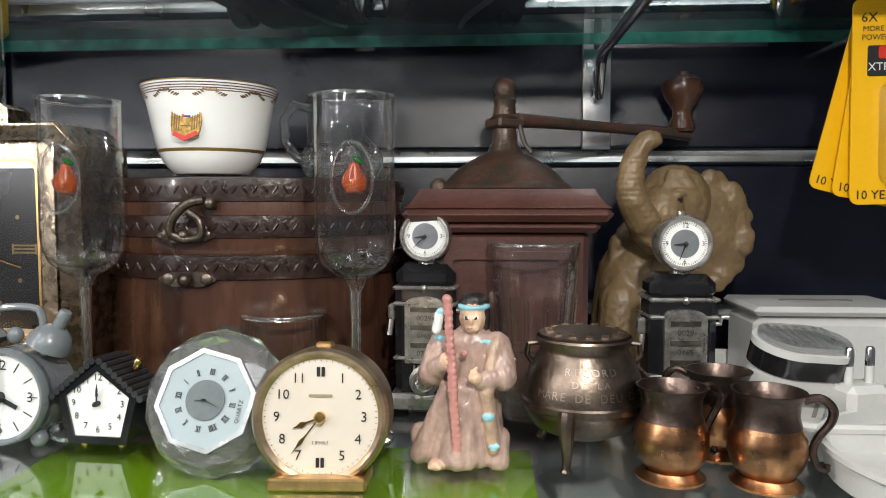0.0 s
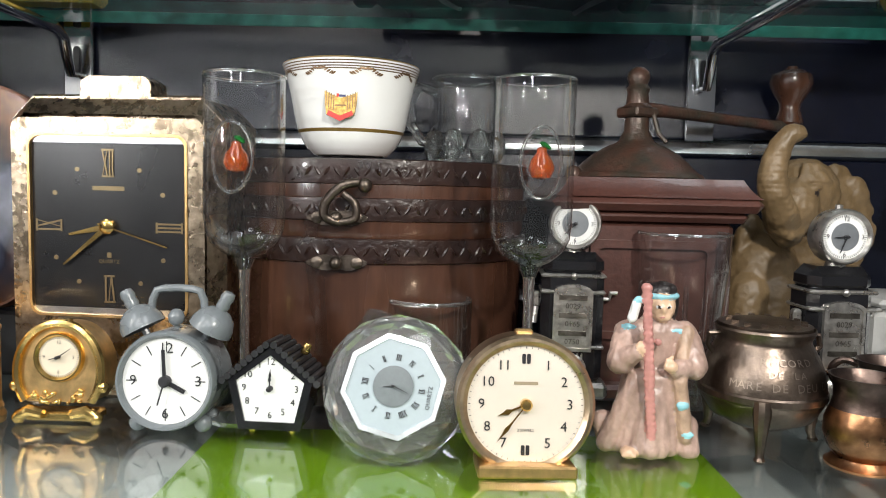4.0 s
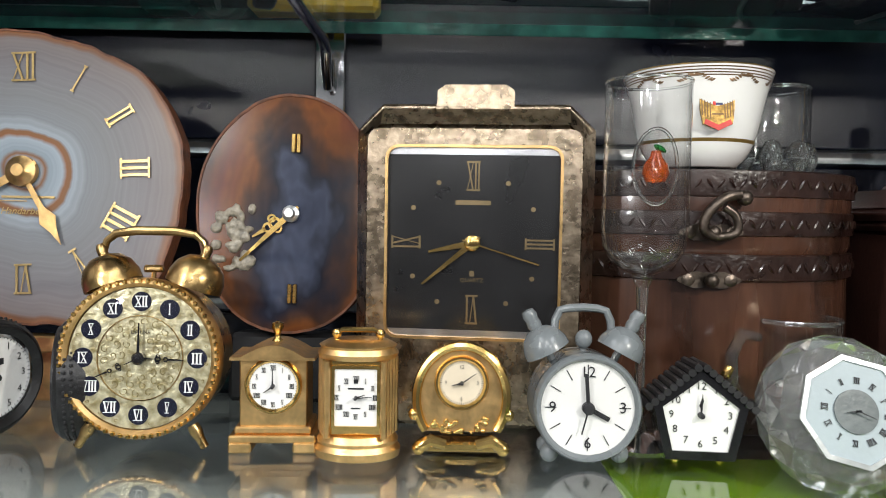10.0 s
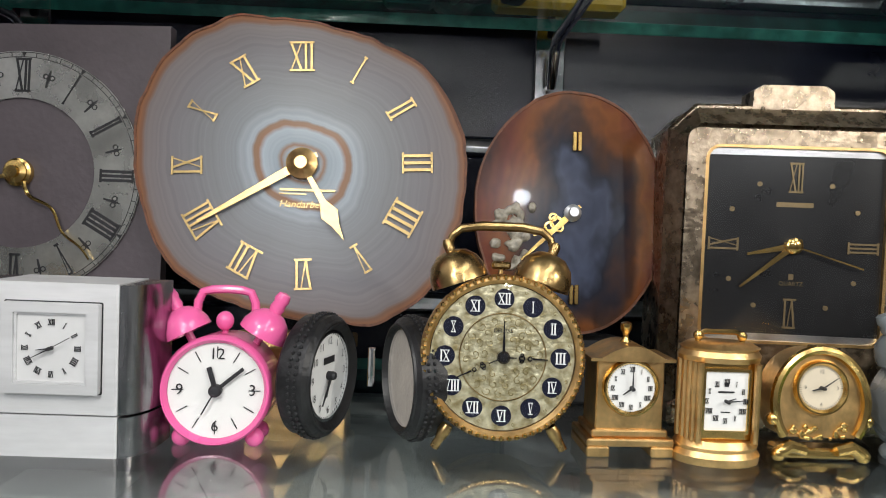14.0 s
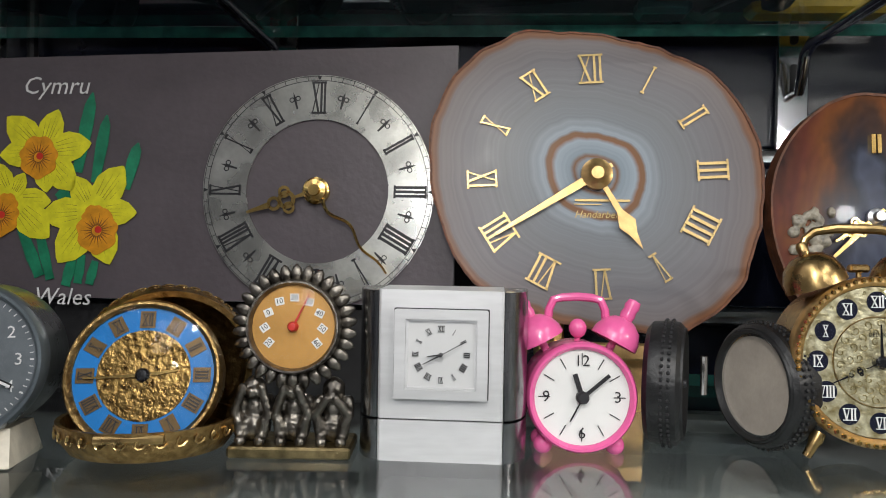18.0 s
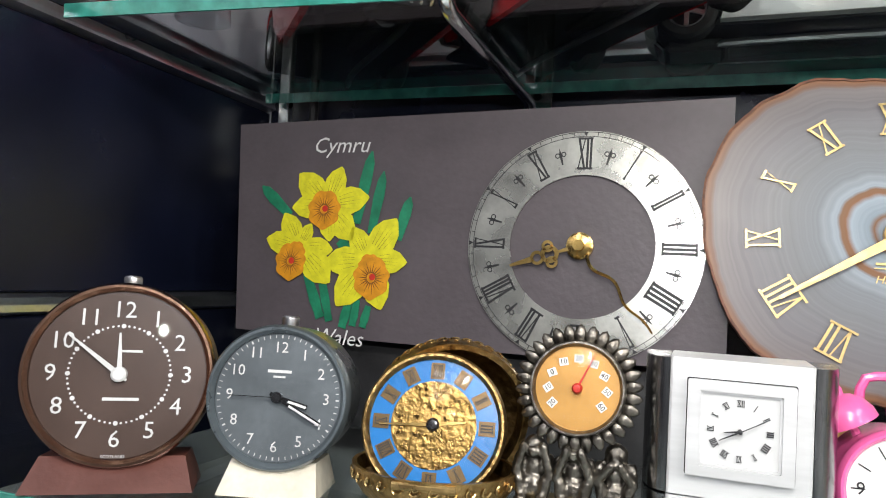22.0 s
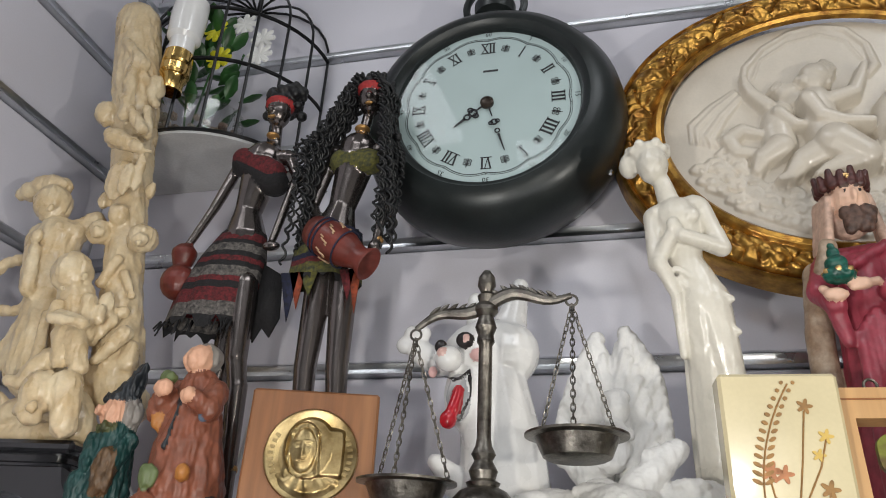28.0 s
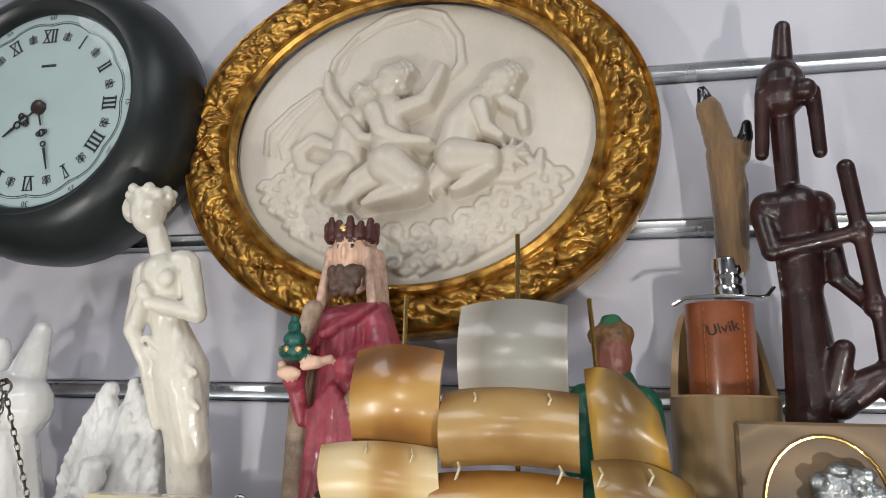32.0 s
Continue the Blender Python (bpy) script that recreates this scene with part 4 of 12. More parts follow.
for i in range(34):
    x = rnd.uniform(-0.0115, 0.0115)
    z = 0.0105 + rnd.uniform(-0.0026, 0.0026) + 0.0025 * (x / 0.0115) ** 2
    emb.append(((x, -0.0004, z), (rnd.uniform(0.0007, 0.0014), 0.0008, rnd.uniform(0.0005, 0.0011)), 0))
part("embossing", fused(emb, 0.0003, 1, 0, 1, 1, [GOLD]), [], c)
part("top_button", Geo().box((0, 0.005, 0.0436), (0.004, 0.004, 0.0016), 0.0004), GOLD, c)

# large gilt table clock with a black dial
c = thing("gilt_table_clock", pose(-0.2502, 0.3735, Z0, 0, 0, -5), "large worn gilt table clock with a square black dial", "table clock")
H, W2 = 0.144, 0.0535
winr = rrect(0.078, 0.086, 0.006, 4, 0, 0.082)
cham = lambda w, h, k, dz=0.0: [(-w, dz + k * 0.4), (-w + k * 0.4, dz), (w - k * 0.4, dz), (w, dz + k * 0.4), (w, dz + h - k), (w - k, dz + h), (-w + k, dz + h), (-w, dz + h - k)]
part("case", Geo().prism(cham(W2 * 0.97, H * 0.985, 0.0105, 0.001), -0.05, -0.006, FRONT), PITTED, c)
part("front_frame", Geo().ring(rrect(2 * W2 - 0.013, H - 0.020, 0.005, 4, 0, H / 2 - 0.002), winr, -0.008, 0.0025, FRONT), PITTED, c)
part("outer_moulding", Geo().add(*(lambda a, b: ([(x, -0.0012, z) for x, z in a] + [(x, 0.008, z) for x, z in b], [(i, (i + 1) % 8, 8 + (i + 1) % 8, 8 + i) for i in range(8)]))(cham(W2 - 0.006, H - 0.016, 0.006, 0.006), cham(W2, H, 0.0115))), PITTED, c, "sloping pitted gilt border", angle=10)
part("inner_moulding", Geo().ring(winr, rrect(0.0755, 0.0835, 0.005, 4, 0, 0.082), -0.006, 0.003, FRONT), GOLD2, c)
part("carrying_handle", Geo().prism([(-0.0175, -0.002), (0.0175, -0.002), (0.0172, 0.006), (0.0135, 0.0085), (-0.0135, 0.0085), (-0.0172, 0.006)], -0.022, -0.006, Matrix.Translation((0, 0, H)) @ FRONT), PITTED, c)
BLKDIAL = mat("black_satin_dial", (0.012, 0.012, 0.013), 0.3, 0, 0.1, 40, 0.02)
md = Matrix.Translation((0, -0.001, 0.082)) @ FRONT
d = make_dial(c, md, 0.036, BLKDIAL, mat("dim_gilt_print", (0.32, 0.24, 0.13), 0.4, 0.8), ["XII", "", "", "III", "", "", "VI", "", "", "IX", "", ""], 0.82, 0.34, roman=0.17, radial="out", outline=rrect(0.0758, 0.0838, 0.005, 4), hands=[("hour_hand", 258, 0.55, 0.08, "taper"), ("minute_hand", 230, 0.8, 0.07, "taper"), ("second_hand", 107, 0.85, 0.02, "baton")], hand_mat=GOLD, hub=0.1)
for i in (1, 2, 4, 5, 7, 8, 10, 11):
    part("hour_dot", Geo().prism(circle(0.0011, 12, *around(30 * i, 0.0305)), 0, 0.0004, md), mat("dim_gilt_print", (0.32, 0.24, 0.13), 0.4, 0.8), d)
part("lettering", letters("QUARTZ", 0.0018, md @ Matrix.Translation((0, -0.0165, 0.0003))), mat("dim_gilt_print", (0.32, 0.24, 0.13), 0.4, 0.8), d, angle=0)
part("maker_bar", Geo().box((0, 0.0178, 0.0002), (0.0155, 0.002, 0.0003), 0, md).box((0, -0.0135, 0.0002), (0.002, 0.0025, 0.0003), 0, md), mat("dim_gilt_print", (0.32, 0.24, 0.13), 0.4, 0.8), d, angle=0)
for z in (0.1225, 0.0415):
    part("silver_strip", Geo().box((0, -0.0012, z), (0.076, 0.0008, 0.0035)), SILVER, d)
part("glass_front", Geo().box((0, -0.0045, 0.082), (0.0758, 0.0003, 0.0838)), COVER, c)
part("base_block", Geo().box((0, 0.022, 0.006), (0.1, 0.05, 0.012), 0.002), PITTED, c)


# ---- lower shelf: agate slices, slate ----
def slab(rx, rz, seed, thick, wob=0.03):
    """Outline of a cut stone slice."""
    out = []
    for i in range(120):
        a = 2 * math.pi * i / 120
        n = noise.noise((math.cos(a) * 1.4 + seed, math.sin(a) * 1.4, 0)) * wob + noise.noise((math.cos(a) * 9 + seed, math.sin(a) * 9, 3)) * wob * 0.22
        out.append(((rx * (1 + n)) * math.cos(a), (rz * (1 + n)) * math.sin(a)))
    return out


def agate_mat(name, stops, scale, distort, centre=(0, 0, 0), stretch=(1, 1, 1)):
    m = bpy.data.materials.new(name)
    m.use_nodes = True
    nt, p = m.node_tree, m.node_tree.nodes["Principled BSDF"]
    L = nt.links.new
    tc, mp, no, mx, ln, ramp, w, mx2 = [nt.nodes.new(k) for k in ("ShaderNodeTexCoord", "ShaderNodeMapping", "ShaderNodeTexNoise", "ShaderNodeMix", "ShaderNodeVectorMath", "ShaderNodeValToRGB", "ShaderNodeMath", "ShaderNodeMix")]
    mp.inputs["Location"].default_value, mp.inputs["Scale"].default_value = [-a * b for a, b in zip(centre, stretch)], stretch
    L(tc.outputs["Object"], mp.inputs[0]), L(mp.outputs[0], no.inputs["Vector"])
    no.inputs["Scale"].default_value, no.inputs["Detail"].default_value = 22, 4
    mx.data_type, mx.blend_type = "RGBA", "LINEAR_LIGHT"
    mx.inputs[0].default_value = distort
    L(mp.outputs[0], mx.inputs[6]), L(no.outputs[1], mx.inputs[7])
    ln.operation = "LENGTH"
    L(mx.outputs[2], ln.inputs[0])
    w.operation, w.inputs[1].default_value = "MULTIPLY", scale
    L(ln.outputs["Value"], w.inputs[0])
    while len(ramp.color_ramp.elements) < len(stops):
        ramp.color_ramp.elements.new(0.5)
    for e, (at, col) in zip(ramp.color_ramp.elements, stops):
        e.position, e.color = at, (*col, 1)
    L(w.outputs[0], ramp.inputs[0])
    wave = nt.nodes.new("ShaderNodeTexWave")
    wave.wave_type, wave.rings_direction = "RINGS", "Y"
    wave.inputs["Scale"].default_value, wave.inputs["Distortion"].default_value, wave.inputs["Detail"].default_value = 45, 14, 4
    L(mp.outputs[0], wave.inputs[0])
    mx2.data_type, mx2.blend_type = "RGBA", "OVERLAY"
    mx2.inputs[0].default_value = 0.07
    L(ramp.outputs[0], mx2.inputs[6]), L(wave.outputs["Color"], mx2.inputs[7])
    L(mx2.outputs[2], p.inputs["Base Color"])
    p.inputs["Roughness"].default_value, p.inputs["Coat Weight"].default_value, p.inputs["Specular IOR Level"].default_value = 0.24, 0.1, 0.25
    return m


AGRIM = mat("agate_rough_rim", (0.2, 0.07, 0.03), 0.6, 0, 0.3, 200, 0.9)
BRASSNUM = mat("gilt_numeral", (0.55, 0.4, 0.18), 0.35, 0.9, 0.1)
# grey agate
c = thing("agate_clock", pose(-0.4700, 0.4100, 1.3085, -7, 0, 0), "grey banded agate slice clock with gilt Roman numerals", "agate clock", "agate slice clocks")


def polar_slice(radii, seed, thick):
    """Cut stone slice: a polished face on rings between its heart and its bark, and the outline; u runs from heart to bark."""
    n, k = 144, 10
    out = []
    for i in range(n):
        f = len(radii) * i / n
        j, w = int(f), f - int(f)
        w = w * w * (3 - 2 * w)
        a = 2 * math.pi * i / n
        r = radii[j] * (1 - w) + radii[(j + 1) % len(radii)] * w
        out.append((r * (1 + 0.014 * noise.noise((math.cos(a) * 7 + seed, math.sin(a) * 7, 2)) + 0.006 * noise.noise((math.cos(a) * 25 + seed, math.sin(a) * 25, 5))), a))
    vs = [(r * q / k * math.cos(a), r * q / k * math.sin(a), 0.0) for q in range(1, k + 1) for r, a in out] + [(0, 0, 0)] + [(r * math.cos(a), r * math.sin(a), -thick) for r, a in out]
    fs = [(q * n + i, q * n + n + i, q * n + n + (i + 1) % n, q * n + (i + 1) % n) for q in range(k - 1) for i in range(n)]
    fs += [(k * n, i, (i + 1) % n) for i in range(n)]
    fs += [((k - 1) * n + i, k * n + 1 + i, k * n + 1 + (i + 1) % n, (k - 1) * n + (i + 1) % n) for i in range(n)] + [tuple(range(k * n + n, k * n, -1))]
    me = Geo().add(vs, fs, FRONT).mesh("slice")
    uv = me.uv_layers.new(name="UVMap")
    for poly in me.polygons:
        for li in poly.loop_indices:
            v = me.loops[li].vertex_index
            u = 0.0 if v == k * n else (1.0 if v > k * n else (v // n + 1) / k)
            uv.data[li].uv = (u, (v % n) / n)
    return me, [(r * math.cos(a), r * math.sin(a)) for r, a in out]


def banded_agate(name, stops, wobble, rough=0.34):
    """Agate whose bands follow the outline of the slice."""
    m = bpy.data.materials.new(name)
    m.use_nodes = True
    nt, p = m.node_tree, m.node_tree.nodes["Principled BSDF"]
    L = nt.links.new
    tc, sep, no, fine, ad, ad2, ramp, w, mx = [nt.nodes.new(k) for k in ("ShaderNodeTexCoord", "ShaderNodeSeparateXYZ", "ShaderNodeTexNoise", "ShaderNodeTexNoise", "ShaderNodeMath", "ShaderNodeMath", "ShaderNodeValToRGB", "ShaderNodeTexNoise", "ShaderNodeMix")]
    L(tc.outputs["UV"], sep.inputs[0]), L(tc.outputs["Object"], no.inputs["Vector"]), L(tc.outputs["Object"], fine.inputs["Vector"])
    no.inputs["Scale"].default_value, no.inputs["Detail"].default_value = 26, 2
    fine.inputs["Scale"].default_value, fine.inputs["Detail"].default_value = 90, 4
    ad.operation, ad.inputs[2].default_value, ad.inputs[1].default_value = "MULTIPLY_ADD", -wobble / 2, wobble
    L(no.outputs[0], ad.inputs[0])
    ad2.operation = "ADD"
    L(sep.outputs[0], ad2.inputs[0]), L(ad.outputs[0], ad2.inputs[1])
    while len(ramp.color_ramp.elements) < len(stops):
        ramp.color_ramp.elements.new(0.5)
    for q, (at, col) in zip(ramp.color_ramp.elements, stops):
        q.position, q.color = at, (*col, 1)
    L(ad2.outputs[0], ramp.inputs[0])
    w.noise_dimensions, w.inputs["Scale"].default_value, w.inputs["Detail"].default_value = "1D", 42, 5
    L(ad2.outputs[0], w.inputs["W"])
    mx.data_type, mx.blend_type = "RGBA", "OVERLAY"
    mx.inputs[0].default_value = 0.16
    L(ramp.outputs[0], mx.inputs[6]), L(w.outputs[0], mx.inputs[7]), L(mx.outputs[2], p.inputs["Base Color"])
    r = nt.nodes.new("ShaderNodeMapRange")
    r.inputs[3].default_value, r.inputs[4].default_value = rough - 0.08, rough + 0.1
    L(fine.outputs[0], r.inputs[0]), L(r.outputs[0], p.inputs["Roughness"])
    p.inputs["Specular IOR Level"].default_value = 0.3
    return m


BARK = (0.2, 0.085, 0.04)
AG1 = banded_agate("grey_banded_agate", [(0.0, (0.25, 0.275, 0.31)), (0.10, (0.22, 0.26, 0.30)), (0.125, (0.18, 0.085, 0.04)), (0.15, (0.20, 0.245, 0.285)), (0.235, (0.27, 0.32, 0.37)), (0.262, (0.20, 0.09, 0.04)), (0.288, (0.18, 0.09, 0.042)), (0.305, (0.26, 0.30, 0.345)), (0.37, (0.22, 0.245, 0.27)), (0.40, (0.185, 0.20, 0.22)), (0.55, (0.172, 0.178, 0.19)), (0.76, (0.16, 0.153, 0.165)), (0.94, (0.16, 0.138, 0.138)), (0.96, (0.16, 0.085, 0.055)), (0.985, BARK), (1.0, (0.11, 0.045, 0.022))], 0.08)
me, o1 = polar_slice((0.0785, 0.0780, 0.0755, 0.0705, 0.0690, 0.0725, 0.0810, 0.0850, 0.0840, 0.0800, 0.0780, 0.0785, 0.0745, 0.0725, 0.0755, 0.0850, 0.0855, 0.0800), 2.0, 0.008)
part("slice", me, [AG1], c, angle=20)
part("rough_rim", Geo().ring([(x * 1.004, y * 1.004) for x, y in o1], [(x * 0.99, y * 0.99) for x, y in o1], -0.0095, 0.0005, FRONT), AGRIM, c, "rough brown bark of the stone")
mnum = FRONT @ Matrix.Translation((0, 0, 0.0006))
g = Geo()
for i, s in enumerate(ROMAN):
    a = 30 * i - 3
    x, y = around(a, 1.0)
    rr = 0.0538
    g = Geo()
    roman_geo(g, s, 0.0138, 0.0042 + 0.0026 * len(s), mnum @ Matrix.Translation((x * rr * 1.02, y * rr * 0.98, 0.0004)) @ Matrix.Rotation(radians(-a), 4, "Z"), 0.14)
    part("numeral", g, BRASSNUM, c)
part("hour_hand", hand_geo(149, 0.042, 0.0072, z=0.002, style="spade", m=mnum), GOLD2, c)
part("minute_hand", hand_geo(238, 0.056, 0.0042, z=0.0026, style="taper", m=mnum), GOLD2, c)
part("hub", Geo().lathe([(0.0075, 0), (0.0075, 0.003), (0.004, 0.0045), (0.003, 0.006), (0, 0.006)], 24, mnum), GOLD2, c)
part("maker_bar", Geo().box((0.003, -0.0008, -0.0125), (0.026, 0.0003, 0.0011)).box((-0.004, -0.0008, -0.0145), (0.013, 0.0003, 0.0005)), BRASSNUM, c, "gilt maker's mark", angle=0)
part("lettering", letters("Handarbeit", 0.0034, FRONT @ Matrix.Translation((0.001, -0.0195, 0.0005)) @ Matrix(((1, 0.3, 0, 0), (0, 1, 0, 0), (0, 0, 1, 0), (0, 0, 0, 1)))), BRASSNUM, c, angle=0)
part("easel_stand", Geo().box((0, 0.012, -0.084), (0.055, 0.03, 0.008), 0.001).box((0.016, 0.02, -0.06), (0.006, 0.006, 0.05), 0.001).box((-0.016, 0.02, -0.06), (0.006, 0.006, 0.05), 0.001).box((0, 0.02, -0.1), (0.05, 0.02, 0.025), 0.001), GOLD2, c, "gilt easel stand")
# brown and blue agate
c = thing("agate_clock", pose(-0.3395, 0.4135, 1.2905, -6, 0, 0), "dark brown and blue agate slice clock with a crystal pocket", "agate clock", "agate slice clocks")
AG2 = agate_mat("brown_blue_agate", [(0.0, (0.025, 0.03, 0.055)), (0.22, (0.045, 0.055, 0.09)), (0.34, (0.015, 0.016, 0.026)), (0.5, (0.05, 0.024, 0.016)), (0.64, (0.15, 0.05, 0.014)), (0.8, (0.1, 0.024, 0.014)), (0.9, (0.08, 0.022, 0.012)), (1.0, (0.03, 0.012, 0.01))], 15.5, 0.045, (0.004, 0, 0), (1.15, 0.2, 0.72))
o2 = slab(0.0465, 0.0605, 7.0, 0.008, 0.03)
part("slice", Geo().prism(o2, -0.009, 0.0, FRONT), AG2, c, angle=20)
part("rough_rim", Geo().ring([(x * 1.006, y * 1.006) for x, y in o2], [(x * 0.985, y * 0.985) for x, y in o2], -0.0105, 0.0006, FRONT), AGRIM, c, "rough brown bark of the stone")
pocket = [((-0.033 + rnd.uniform(-0.005, 0.006) + 0.003 * (i % 4), -0.0004, -0.012 + rnd.uniform(-0.016, 0.016)), (rnd.uniform(0.0015, 0.0034), 0.0018, rnd.uniform(0.0015, 0.0036)), 0) for i in range(34)]
part("crystal_pocket", fused(pocket, 0.0007, 1, 0.0004, 700, 1, [mat("druzy_quartz", (0.42, 0.38, 0.3), 0.35, 0, 0.3, 400, 0.9)]), [], c)
for z in (0.035, -0.04):
    part("hour_baton", Geo().box((0.0008, -0.0012, z), (0.002, 0.0016, 0.0095), 0.0003).box((0.0034, -0.0012, z), (0.002, 0.0016, 0.0095), 0.0003), GOLD, c)
mh = FRONT @ Matrix.Translation((0.0005, -0.0005, 0.0008))
part("hour_hand", hand_geo(238, 0.022, 0.0075, style="lace", m=mh), GOLD, c)
part("minute_hand", hand_geo(226, 0.034, 0.003, z=0.0016, m=mh), GOLD, c)
part("hub", Geo().lathe([(0.0042, 0), (0.0042, 0.002), (0.0025, 0.003), (0.0022, 0.006), (0, 0.006)], 18, mh), SILVER, c)
part("stand", Geo().box((0, 0.02, -0.077), (0.06, 0.03, 0.034), 0.002), BLACKMATT, c)

# slate plaque clock with painted daffodils
SLATE = mat("purple_slate", (0.085, 0.07, 0.08), 0.5, 0, 0.1, 30, 0.4, 260)
c = thing("slate_clock", pose(-0.6845, 0.419, 1.3085, -3.4, 0, -1), "purple slate plaque clock painted with yellow daffodils", "wall clock")
part("slate", Geo().prism([(-0.1262, -0.0655), (0.1465, -0.0655), (0.1465, 0.0655), (-0.1375, 0.0595)], -0.0075, -0.0005, FRONT), SLATE, c, angle=0)
RINGS = mat("silvered_chapter_ring", (0.62, 0.62, 0.58), 0.28, 0.9, 0.12, 60, 0.15)
mr = Matrix.Translation((0.0765, 0, -0.009)) @ FRONT
part("chapter_ring", Geo().ring(circle(0.0592, 96), circle(0.0365, 96), 0, 0.0012, mr), RINGS, c)
g = Geo()
for i, s in enumerate(ROMAN):
    a = 30 * i
    x, y = around(a, 0.0475)
    gn_ = Geo()
    roman_geo(gn_, s, 0.0155, 0.0022 + 0.0018 * len(s), mr @ Matrix.Translation((x, y, 0.0013)) @ Matrix.Rotation(radians(-a), 4, "Z"), 0.22)
    part("numeral", gn_, INK, c)
    x, y = around(a + 15, 0.0475)
    mm = mr @ Matrix.Translation((x, y, 0.0013)) @ Matrix.Rotation(radians(-a - 15), 4, "Z")
    g.prism([(-0.0004, -0.0045), (0.0004, -0.0045), (0.0007, 0.001), (0, 0.0045), (-0.0007, 0.001)], 0, 0.0002, mm)
    for sd in (-1, 1):
        g.ring([(sd * 0.0016 + u, 0.0008 + v) for u, v in circle(0.0014, 10)], [(sd * 0.0016 + u, 0.0008 + v) for u, v in circle(0.0009, 10)], 0, 0.0002, mm)
    g.prism([(-0.0012, 0.0112), (0.0012, 0.0112), (0, 0.0088)], 0, 0.0002, mr @ Matrix.Translation((*around(a, 0.0475), 0.0013)) @ Matrix.Rotation(radians(-a), 4, "Z"))
g.ring(circle(0.0588, 96), circle(0.0585, 96), 0.0012, 0.0014, mr).ring(circle(0.0565, 96), circle(0.0562, 96), 0.0012, 0.0014, mr)
for i in range(60):
    g.prism([(-0.00015, 0.0562), (0.00015, 0.0562), (0.00015, 0.0588), (-0.00015, 0.0588)], 0.0012, 0.0014, mr @ Matrix.Rotation(radians(6 * i), 4, "Z"))
part("minute_track", g, INK, c)
part("hour_hand", hand_geo(252, 0.037, 0.0105, z=0.003, style="lace", m=mr), GOLD, c)
pts = []
for i in range(40):
    f = i / 39
    u = 0.0026 * math.sin(f * 12) * (1 - f) ** 0.6
    w = around(138, 0.006 + 0.049 * f)
    n_ = around(138 + 90, 1)
    pts.append(mr @ Vector((w[0] + n_[0] * u, w[1] + n_[1] * u, 0.0036)))
part("minute_hand", Geo().tube(pts, [0.001 - 0.0005 * i / 39 for i in range(40)], 6), GOLD, c)
part("hub", Geo().lathe([(0.0068, 0), (0.0068, 0.003), (0.0055, 0.0036), (0.0055, 0.0048), (0.003, 0.0055), (0.0028, 0.0075), (0, 0.0075)], 26, mr), GOLD, c)
YELLOW = mat("yellow_petal_paint", (0.72, 0.68, 0.02), 0.5, 0, 0.12, 180, 0.1, stretch=(1, 1, 1))
ORANGE = mat("orange_trumpet_paint", (0.72, 0.3, 0.01), 0.5, 0, 0.15, 220, 0.1)
LEAF = mat("green_leaf_paint", (0.01, 0.22, 0.11), 0.5, 0, 0.2, 120, 0.1)
REDDOT = mat("red_paint", (0.6, 0.03, 0.02), 0.45)


